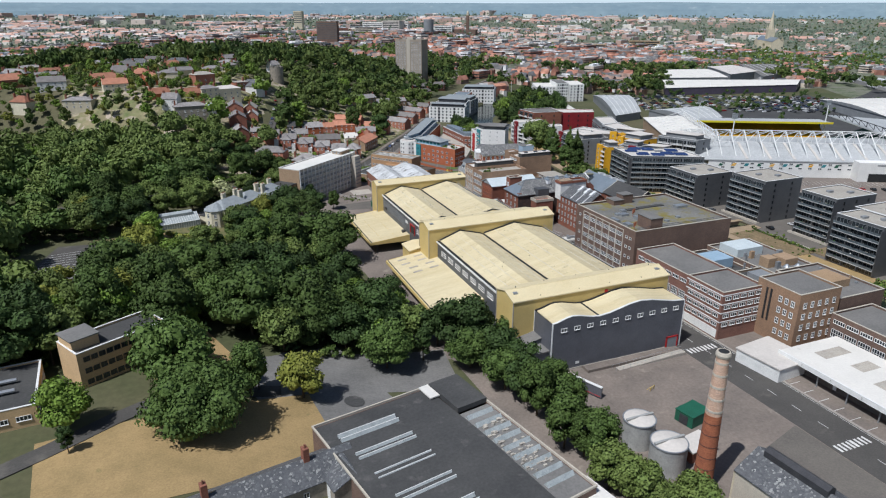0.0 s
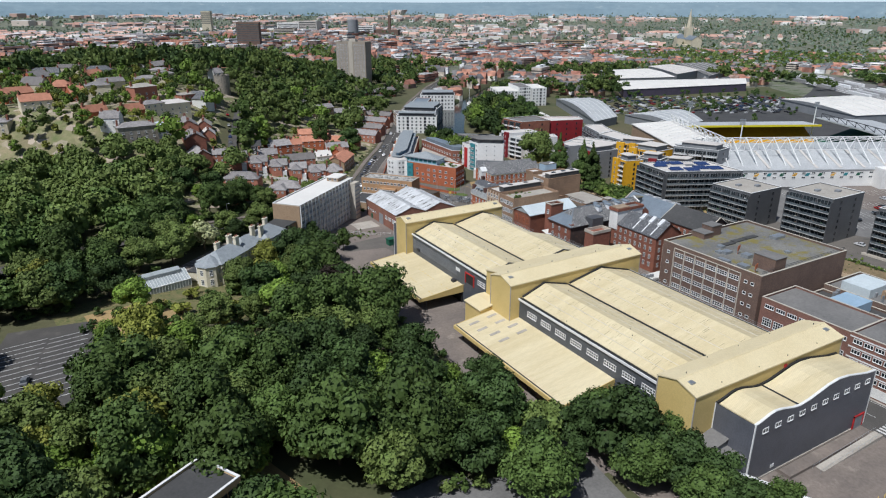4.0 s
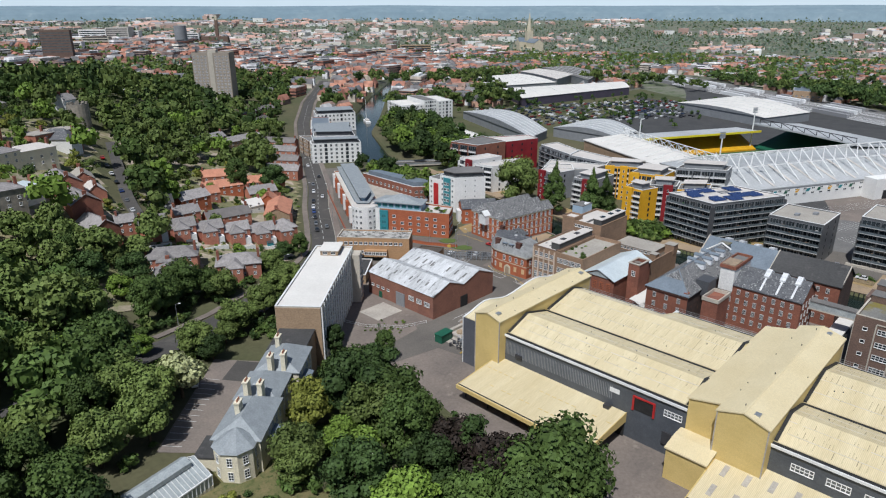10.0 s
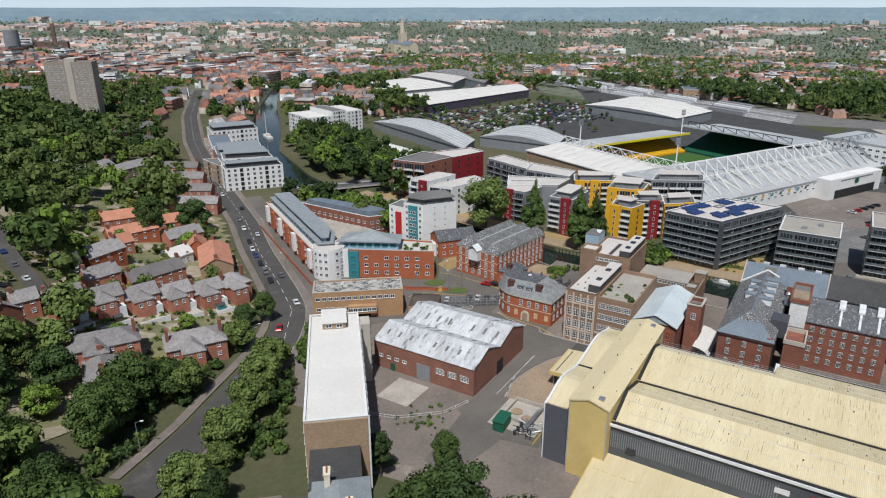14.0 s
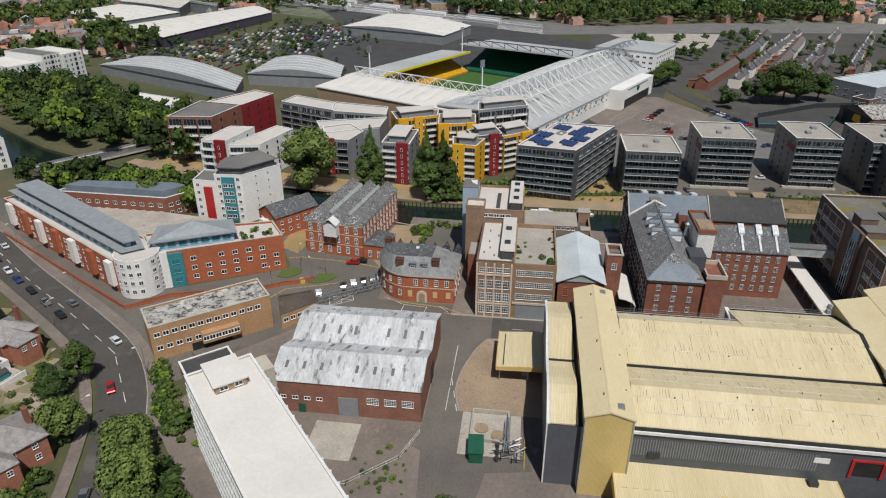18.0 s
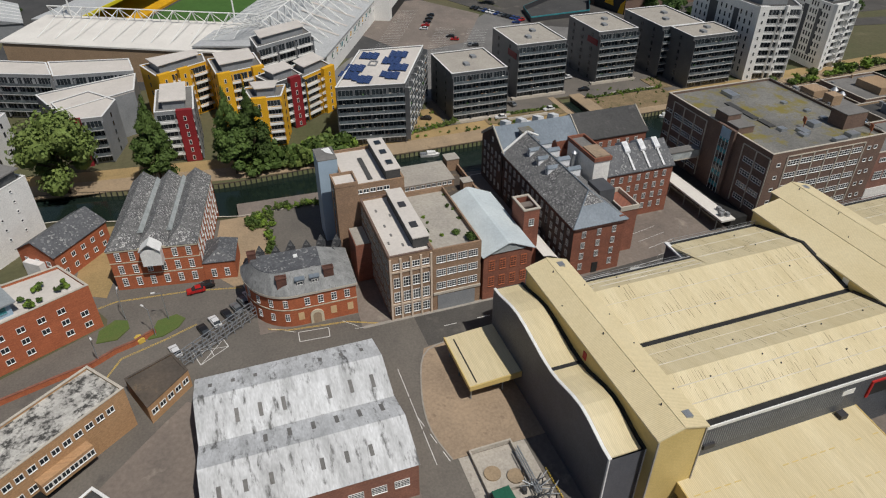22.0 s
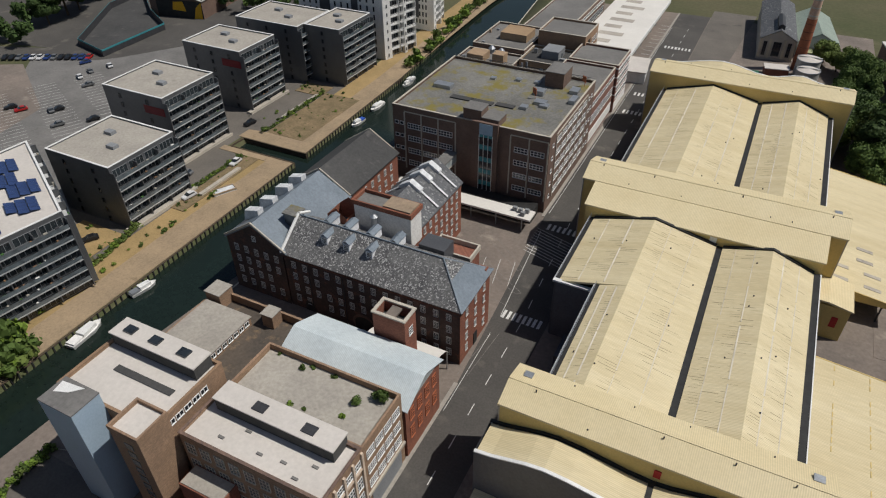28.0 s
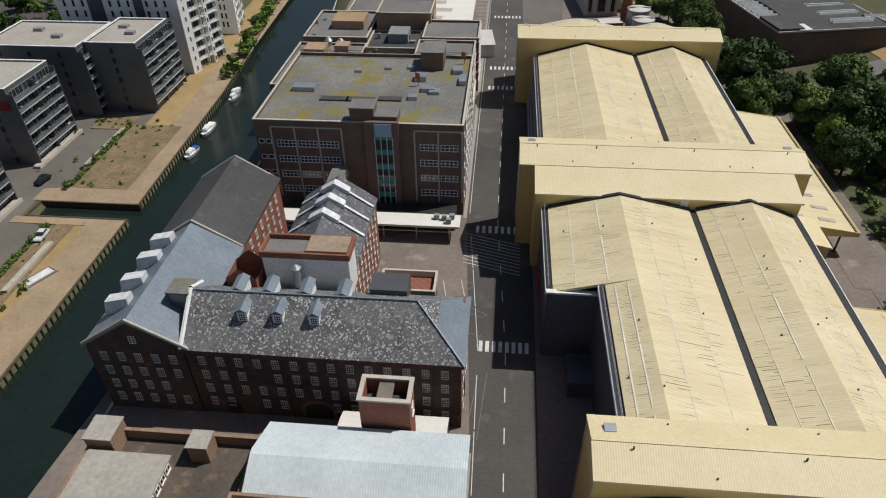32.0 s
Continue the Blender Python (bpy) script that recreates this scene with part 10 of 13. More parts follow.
# far bank: sandy river walk, verges and piled edges
for s, lab in ((-1, "west"), (1, "east")):
    qb = MB()
    ys_ = sorted(list(range(-40, 520, 8)) + [INLET[0], INLET[1], 282, 284, 326, 328 + 1e-3])
    for y0, y1 in zip(ys_, ys_[1:]):
        if s > 0 and INLET[0] <= y0 < INLET[1]:
            continue
        (a, ha), (c, hc) = river_x(y0), river_x(y1)
        xa, xb = a + s * ha, c + s * hc
        o = 0.45 * s
        qb.face([(xa, y0, -2.6), (xb, y1, -2.6), (xb, y1, 0.22), (xa, y0, 0.22)][::-s]).face([(xa, y0, 0.22), (xb, y1, 0.22), (xb + o, y1, 0.22), (xa + o, y0, 0.22)][::-s])
    if s > 0:
        x0, x1 = 223.5, 223.5 + INLET[2]
        qb.box(x0, INLET[0] - 0.4, -2.6, x1, INLET[0], 0.3).box(x0, INLET[1], -2.6, x1, INLET[1] + 0.4, 0.3).box(x1, INLET[0] - 0.4, -2.6, x1 + 0.4, INLET[1] + 0.4, 0.3)
    lay("quay", qb, BARK if s > 0 else CONC_FRAME, f"piled {lab} river bank with a timber edge" if s > 0 else "concrete and brick quay wall", "quay")
pile = MB()
for y in np.arange(100, 400, 1.6):
    if INLET[0] - 0.4 < y < INLET[1]:
        continue
    a, h = river_x(y)
    pile.box(a + h - 0.25, y, -1.6, a + h, y + 0.3, 0.3)
tagged(piece("quay_pile", pile, NEAR_BLACK, "row of dark timber piles", "piles"), kind="stuff")
WALK = [(228.5, -60), (236, 60), (233, 120), (230.2, 160), (229.2, 200), (228.2, 221.9)]
WALK_N = [(228.0, 228.5), (227.6, 262), (227.2, 300), (226.6, 345), (230.5, 375), (233, 400), (242, 450), (252, 490)]
for w_ in (WALK, WALK_N):
    lay("path", ribbon(w_, 8.0, 0.2, drape=False), SAND, "sandy riverside walk with worn edges", "path")
    lay("lawn", ribbon([(x + 7.5, y) for x, y in w_], 7, 0.1, drape=False), DRY_GRASS, "dry grass verge beside the river walk", "lawn")

lay("pavement", slab([(240, 152), (286, 150), (286, 206), (270, 246), (262, 276), (232, 290), (240, 232), (249, 230), (249, 221), (240, 220)], 0.07), WORN_TAR, "grey paving between the dark flats", "pavement")
for (x0, y0, x1, y1), mt in zip(((229.6, 183, 243.5, 216), (234.5, 231, 239.5, 262), (240.5, 276.5, 255, 292), (244, 178, 255, 186)), (SCRUB, SCRUB, DRY_GRASS, SCRUB)):
    lay("planted_bed", slab(box_poly(x0, y0, x1, y1), 0.28), mt, "dry planted bed edged with low hedges", "garden bed")
lay("car_park", slab([(268, 246), (284, 210), (284, 100), (290, 40), (306, 60), (316, 142), (346, 190), (368, 208), (330, 250)], 0.12), FELT, "wide grey stadium car park", "car park")
lay("road", slab([(268, 246), (330, 250), (322, 292), (300, 308), (272, 298), (262, 276)], 0.1), FELT, "grey service road among the flats", "road")
lay("pavement", slab([(285, 545), (335, 620), (385, 668), (440, 722), (520, 800), (640, 900), (880, 680), (640, 300), (600, 262), (470, 215), (330, 250), (320, 300), (300, 470)], 0.07), FELT_DARK, "dark paving round the retail park", "pavement")
lay("road", ribbon([(285, 10), (300, 90), (318, 150), (346, 192), (386, 207), (420, 220), (440, 221), (484, 205), (536, 178), (585, 149), (685, 106), (760, 74)], 12, 0.18, drape=False), ASPHALT, "curving road past the stadium", "road")
lay("car_park", slab([(357, 282), (402, 264), (406, 234), (367, 212), (325, 236), (318, 266)], 0.14), YARD, "pale forecourt beside the stadium", "car park")
lay("gravel_lot", slab([(684, 255), (665, 191), (663, 138), (590, 162), (571, 199), (583, 213)], 0.14), PALE_CONC, "open pale gravel lot by the railway", "lot")
lay("railway", slab([(640, 300), (700, 262), (738, 120), (765, -140), (700, -140), (674, 120)], 0.28), FELT, "dark ballasted railway line", "railway")
lay("car_park", slab([(420, 440), (560, 400), (640, 480), (700, 590), (560, 670), (455, 600), (455, 500)], 0.12), FELT_DARK, "vast retail car park full of cars", "car park")
lay("railway", slab([(880, 680), (640, 300), (700, 262), (960, 640)], 0.3), FELT, "broad railway yard", "railway")
lay("court", drape(6, 239, 13, 251, 0.2, 3), material("red clay", (0.34, 0.20, 0.13), (0.27, 0.16, 0.10), 0.95, scale=0.3, fine=2), "bare red clay patch among the trees", "court")
rails = MB()
for k in range(14):
    o = k * 5
    rails.face([(882 + o, 676, 0.5), (642 + o, 304, 0.5), (643.2 + o, 303, 0.5), (883.2 + o, 675, 0.5)])
    if k % 3 == 0:
        for j in range(5):
            t = 0.1 + j * 0.17
            x, y = 882 + o - 240 * t, 676 - 372 * t
            rails.prism([(x, y), (x - 24, y - 37), (x - 21, y - 38.4), (x + 3, y - 1.4)], 0.5, 4)
tagged(piece("railway_line", rails, CITY_FLAT, "railway lines and standing trains", "railway"), kind="stuff")
lay("pavement", slab([(114, 387), (130, 372), (150, 352), (200.2, 352), (200.6, 358), (206, 365.5), (207.4, 398), (196, 398), (176, 390), (164, 383), (146, 416), (139, 423), (122, 402)], 0.045), WORN_TAR, "dark paving between the apartments and the lodge", "pavement")
# river boats
def boat(x, y, rz, ln, cover, label):
    b = thing("motor_boat", x, y, -1.3, rz, label=label, category="boat", group="moored boats")
    w = ln * 0.17
    hull = [(-ln / 2, -w * 0.8), (ln * 0.15, -w), (ln * 0.4, -w * 0.55), (ln / 2, 0), (ln * 0.4, w * 0.55), (ln * 0.15, w), (-ln / 2, w * 0.8)]
    low = inset(hull, 0.35)
    h = MB()
    for i in range(len(hull)):
        j = (i + 1) % len(hull)
        h.face([(*low[i], -0.3), (*low[j], -0.3), (*hull[j], 0.9), (*hull[i], 0.9)])
    part("hull", h, WHITE_TRIM, b)
    part("deck", MB().prism(inset(hull, 0.15), 0.7, 0.85), RENDER_WHITE, b)
    part("cabin", MB().prism(inset([(-ln * 0.15, -w * 0.75), (ln * 0.28, -w * 0.55), (ln * 0.28, w * 0.55), (-ln * 0.15, w * 0.75)], 0.05), 0.85, 1.7), WHITE_TRIM, b)
    part("windscreen", MB().face([(ln * 0.28, -w * 0.5, 0.9), (ln * 0.28, w * 0.5, 0.9), (ln * 0.2, w * 0.48, 1.75), (ln * 0.2, -w * 0.48, 1.75)]), GLASS, b)
    part("cockpit_cover", MB().prism([(-ln * 0.46, -w * 0.7), (-ln * 0.17, -w * 0.7), (-ln * 0.17, w * 0.7), (-ln * 0.46, w * 0.7)], 0.85, 1.3), cover, b)


boat(220.6, 304.9, -84, 9, RENDER_WHITE, "white cabin cruiser moored by the sandy bank")
boat(220.9, 288.8, -100, 6.8, STEEL, "small white motor boat at the piled bank")
boat(222.0, 196.0, 84, 6.5, BOAT_BLUE, "small white boat with a bright blue cover")
boat(222.6, 182.8, 88, 7.5, RENDER_WHITE, "white motor boat moored along the bank")
boat(222.6, 161.5, 80, 5.5, STEEL, "small white boat at the downstream bank")
boat(223.4, 158.2, 80, 5.5, WHITE_TRIM, "small white launch at the downstream bank")
bp_ = thing("landing_stage", 231.6, 249.4, 0.2, 62, label="pale timber landing stage on the dry verge", category="platform")
part("deck", MB().box(-3.2, -1.4, 0, 3.2, 1.4, 0.5), BOARD_WORN, bp_)
part("kerb", MB().ring(box_poly(-3.3, -1.5, 3.3, 1.5), 0.5, 0.75, 0.3), SAND, bp_)
# pale plinths and steps before the flats
lay("path", slab([(231, 214), (250, 217), (250, 221.9), (231, 221.9)], 0.21), SAND, "sandy paving beside the side basin", "path")
lay("path", slab([(231, 228.5), (250, 228.5), (250, 231), (231, 231)], 0.21), SAND, "sandy paving beside the side basin", "path")
for x0, y0, x1, y1 in ((239.2, 251.5, 241.2, 275), (252.2, 222.2, 254.0, 245), (256.4, 187.6, 258.2, 208), (235.4, 238, 236.6, 254), (244.8, 186, 245.8, 206)):
    pb = thing("planter_wall", (x0 + x1) / 2, (y0 + y1) / 2, 0.1, label="long pale concrete plinth before the flats", category="plinth", group="river walk plinths")
    part("slab", MB().box(x0, y0, 0, x1, y1, 0.75), PALE_CONC, pb, world=True)
    part("kerb", MB().box(x0 - 0.15, y0, 0, x0 - 0.01, y1, 0.95), CONC_FRAME, pb, world=True)


# ---- cars and street lamps ----
def make_car(paint_mat):
    c = thing("car", 0, 0, -500, category="car")
    body = [(-2.1, 0.35), (-2.15, 0.75), (-2.0, 0.95), (-1.2, 1.0), (0.9, 0.95), (1.9, 0.8), (2.1, 0.6), (2.1, 0.35), (-2.1, 0.35)]
    part("body", MB().sweep(body, -0.86, 0.86, "y"), paint_mat, c)
    roof = [(-1.75, 0.96), (-1.3, 1.42), (0.1, 1.45), (0.95, 0.96), (-1.75, 0.96)]
    part("glazing", MB().sweep(roof, -0.74, 0.74, "y"), GLASS, c)
    part("roof_panel", MB().box(-1.25, -0.7, 1.43, 0.1, 0.7, 1.49), paint_mat, c)
    for x in (-1.3, 1.3):
        for y in (-0.78, 0.78):
            part("wheel", MB().cyl(0, 0, -0.11, 0.11, 0.32, 0.32, 10), NEAR_BLACK, c, at=pose(x, y, 0.32, 90, 0, 0))
    return c


PAINTS = [(n, material(f"{n} car paint", c, tuple(v * 0.9 for v in c), 0.3, 0.1, bump=0.0, spec=0.5)) for n, c in (("white", (0.72, 0.72, 0.72)), ("black", (0.02, 0.02, 0.022)), ("grey", (0.16, 0.165, 0.17)), ("red", (0.45, 0.02, 0.02)), ("blue", (0.03, 0.06, 0.20)))]
CARS = [make_car(m) for _, m in PAINTS]


def car(x, y, rz, k, state="parked"):
    c = copy_thing(CARS[k], pose(x, y, gz(x, y) + 0.22, 0, 0, rz))
    tagged(c, f"{PAINTS[k][0]} hatchback car {state}", "car", "cars")


random.seed(3)


def on_main(t, side):
    """A place and heading on the main road: t runs along its points."""
    i = int(t)
    p, q = MAIN[i], MAIN[i + 1]
    f = t - i
    d = math.atan2(q[1] - p[1], q[0] - p[0])
    return p[0] + (q[0] - p[0]) * f - side * math.sin(d), p[1] + (q[1] - p[1]) * f + side * math.cos(d), math.degrees(d)


for t, s, k in ((5.3, 2.4, 3), (6.2, -2.4, 0), (7.1, 2.4, 1), (7.35, 2.4, 2), (7.6, 2.4, 1), (7.85, 2.4, 4), (8.05, 2.4, 0), (7.2, -2.4, 2), (8.3, 2.4, 1), (8.5, -2.4, 0), (8.75, 2.4, 0), (9.1, 2.4, 2), (9.5, -2.4, 1), (10.1, 2.4, 0), (4.6, -2.4, 0), (3.6, 2.4, 2), (10.5, -2.4, 0), (11.2, 2.4, 1)):
    x, y, r = on_main(t, s)
    car(x, y, r if s < 0 else r + 180, k, "on the curving road")
for x, y, k in ((154.0, 363.6, 1), (156.1, 361.1, 0), (157.6, 358.3, 1), (159.3, 356.1, 2), (161.1, 354.4, 2), (163.0, 352.9, 0), (149.0, 369.6, 0)):
    car(x, y, 20, k, "parked by the lodge")
car(176.9, 350.7, 70, 1, "parked behind the lodge")
car(170.4, 362.4, 95, 1, "stopped by the orange mill")
car(169.2, 364.6, 95, 3, "stopped by the orange mill")
for x, y, r, k in ((238, 256, 80, 0), (239, 236, 95, 0), (248, 247, 10, 2), (266, 214, 90, 0), (252, 214, 80, 1), (246, 282, 60, 1), (-45, 249, 80, 2), (22, 345, 60, 0), (12, 350, 40, 2), (6, 352, 20, 0), (190, 433, 30, 1), (186, 440, 30, 2)):
    car(x, y, r, k, "parked beside the flats" if x > 230 else "parked under trees")
for k in range(10):
    i = k / 10
    x, y = 50 + 26 * i + 3.0, 440 + 120 * i
    car(x, y, 78, (0, 2, 1, 0, 2, 4, 1, 0, 2, 3)[k], "parked on the side road")
for k in range(32):
    if k < 13:
        x, y, r = 378 - 2.5 * k, 211.5 - 1.25 * k, 117
    elif k < 18:
        x, y, r = 372 - 5.4 * (k - 13), 238 + 2.7 * (k - 13), 63
    else:
        x, y, r = random.uniform(296, 352), random.uniform(196, 244), random.choice((63, 63, -27))
    car(x, y, r, random.choice((0, 0, 1, 1, 2, 2, 3, 4)), "in the stadium car park")
bays = MB()
for off, n in ((0, 38), (-24, 24), (-40, 26), (-56, 26)):
    for j in range(n):
        for w in (-4.9, 0.1):
            x, y = 386 - 0.894 * 2.6 * j + 0.447 * (off + w) - (0 if off == 0 else 26), 246 + 0.447 * 2.6 * j + 0.894 * (off + w) + (0 if off == 0 else 13)
            bays.face([(x, y, 0.2), (x - 0.13, y + 0.065, 0.2), (x - 0.13 + 0.447 * 4.8, y + 0.065 + 0.894 * 4.8, 0.2), (x + 0.447 * 4.8, y + 0.894 * 4.8, 0.2)])
paint("bay_marking", bays, "faded white bay lines in the stadium car park")
# the retail car park's cars, far off
cb = MB()
for i in range(17):
    for j in range(44):
        if random.random() < 0.72:
            u, v = 18 + i * 14 + (j % 2) * 5, j * 2.7 + 60
            x, y = 410 + u * 0.88 + v * 0.47 - 30, 440 - u * 0.47 + v * 0.88 + 60
            if 420 < x < 700 and 420 < y < 660:
                cb.box(x - 2, y - 0.85, 0.3, x + 2, y + 0.85, 1.35)
piece("parked_cars", cb, CAR_PAINT, "hundreds of parked cars in rows", "cars", "stuff")


def street_lamp(x, y, rz):
    s = thing("street_lamp", x, y, gz(x, y), rz, label="slim grey street lamp with a curved arm", category="lamp", group="street lamps")
    part("pole", MB().cyl(0, 0, 0, 7.6, 0.11, 0.07, 8), STEEL, s)
    part("arm", MB().tube((0, 0, 7.5), (1.4, 0, 8.0), 0.05, 6), STEEL, s)
    part("lantern", MB().box(1.2, -0.16, 7.92, 2.0, 0.16, 8.1), WHITE_TRIM, s)


for x, y, r in ((36, 385, -60), (62, 378, 120), (88, 402, -50), (108, 400, 140), (124, 436, -40), (140, 440, 150), (160, 490, -40), (168, 480, 140), (196, 545, -40), (12, 360, 100), (164.1, 380, 0), (161.2, 370.9, 90), (151.3, 384.6, 200), (156.2, 373.6, 40), (-10, 352, -80)):
    street_lamp(x, y, r)

# ---- terraces and villas ----
HILL_STREET = [(44, 452), (56, 464), (63, 476), (63, 490), (67, 505), (73, 528), (83, 554), (92, 580)]


def off_line(x, y, line, gap):
    for p, q in zip(line, line[1:]):
        ux, uy = q[0] - p[0], q[1] - p[1]
        t = max(0, min(1, ((x - p[0]) * ux + (y - p[1]) * uy) / (ux * ux + uy * uy)))
        if math.hypot(x - p[0] - ux * t, y - p[1] - uy * t) < gap:
            return False
    return True


HOMES = []
hw = window_mesh(1.1, 1.3, 2, 2, WHITE_TRIM, GLASS, bar=0.1)


def house(x, y, rz, w, d, eave, ridge, wall, roof, label, hip=False, wing=True, chimneys=2, cols=2, z=None, group="terraced houses"):
    """A two-storey house: walls, roof, chimneys, windows and a projecting gable."""
    z = gz(x, y) if z is None else z
    HOMES.append((x, y, max(w, d) * 0.5 + 3.5))
    h = thing("house", x, y, z, rz, label=label, category="house", group=group)
    if hip:
        part("wall", MB().ring(rect(w, d), -4, eave, 0.35), wall, h)
        part("roof", hip_roof((-w / 2, -d / 2, w / 2, d / 2), eave + 0.05, ridge, (d / 2, d / 2), 0.4), roof, h)
    else:
        part("wall", gable_walls(w, d, eave, ridge, "x", -4), wall, h)
        part("roof", gable_roof(w, d, eave + 0.05, ridge + 0.1, 0.3, 0.18, "x"), roof, h)
    if wing:
        ww = min(6.0, w * 0.56)
        part("wing_wall", MB().ring(rect(ww, 3.6), -4, eave - 0.2, 0.3), wall, h, at=pose(-w * 0.08, -d / 2 - 1.7, 0))
        part("wing_roof", hip_roof((-ww / 2, -3.2, ww / 2, 3.4), eave - 0.15, eave + 2.3, (2.9, 0.6), 0.3, "y"), roof, h, at=pose(-w * 0.08, -d / 2 - 0.2, 0))
        for k in (-1.3, 1.3):
            win = new("window", hw)
            win.parent = h
            win.matrix_basis = pose(-w * 0.08 + k, -d / 2 - 3.53, eave - 1.6)
    for k in range(chimneys):
        cx = -w / 2 + 0.8 + (w - 1.6) * k / max(1, chimneys - 1)
        part("chimney", MB().box(cx - 0.45, -0.7, eave, cx + 0.45, 0.7, ridge + 1.4), BRICK_RED, h)
    if cols:
        windows(h, (-w / 2, -d / 2), (w / 2, -d / 2), 1.5, cols, 2, 2.7, hw, 0.4, 0.4, world=False)
    return h


random.seed(11)
# the paired terrace that steps down the hill to the main road
def garden_sheet(x0, y0, x1, y1, step, dz):
    """Garden ground on the slope, left open along the roads."""
    b = MB()
    for i in range(int((x1 - x0) / step)):
        for j in range(int((y1 - y0) / step)):
            x, y = x0 + i * step, y0 + j * step
            if off_line(x + step / 2, y + step / 2, MAIN, 11) and (y - 412) * 0.83 > (x - 114) * 1.3 - 14 and off_line(x + step / 2, y + step / 2, HILL_STREET, 7):
                b.face([(p, q, gz(p, q) + dz) for p, q in ((x, y), (x + step, y), (x + step, y + step), (x, y + step))])
    return b


lay("gardens", garden_sheet(-70, 404, 176, 600, 4.0, 0.3), GARDEN, "small walled garden plots round the hillside houses", "gardens")


def front_garden(fx, fy, rz, k):
    g = thing("garden_wall", fx, fy, gz(fx, fy), rz, label="low white-painted garden wall before a terrace", category="wall", group="garden walls")
    part("front_wall", MB().box(-4.9, -1.8, -1.5, 4.9, -1.55, 1.3), RENDER_WHITE, g)
    part("side_wall", MB().box(-4.9, -1.55, -1.5, -4.7, 3.8, 1.4), BRICK_HOUSE, g)
    part("paving", MB().box(-4.7, -1.55, -0.4, 4.9, 3.4, 0.45), PALE_CONC, g)
    if k % 3 == 1:
        sh = thing("garden_shed", fx + 1.5, fy + 1, gz(fx + 1.5, fy + 1) + 0.3, rz, label="small timber garden shed with a felt roof", category="shed", group="garden sheds")
        part("wall", gable_walls(2.4, 1.9, 1.9, 2.5, "x", -0.6), TEAL_PANEL if k == 4 else BARK, sh)
        part("roof", gable_roof(2.4, 1.9, 1.92, 2.55, 0.15, 0.08, "x"), FELT_DARK, sh)


for k in range(5):
    x, y = 58.6 + 10.5 * k, 451.6 - 2.95 * k
    h = house(x, y, -15.5, 10.4, 8.0, 5.6, 8.4, BRICK_HOUSE, SLATE_HOUSE, "red brick terrace pair with grey hipped roofs", False, True, 1, 3)
    part("rear_lean_to", MB().box(1.6, -7.2, -3, 4.6, -4.1, 2.6), RENDER_WHITE, h, "white-painted lean-to")
    front_garden(x - 0.267 * 10.2, y - 0.964 * 10.2, -15.5, k)
house(110.6, 437.4, -15.5, 9.5, 10.5, 6.6, 10.0, BRICK_HOUSE, SLATE_HOUSE, "tall brick end house of the terrace by the road", True, True, 2, 2)
house(49.2, 454.6, -15.5, 7.0, 7.0, 5.0, 7.4, BRICK_HOUSE, SLATE_HOUSE, "small brick house at the head of the terrace", False, False, 1, 2)
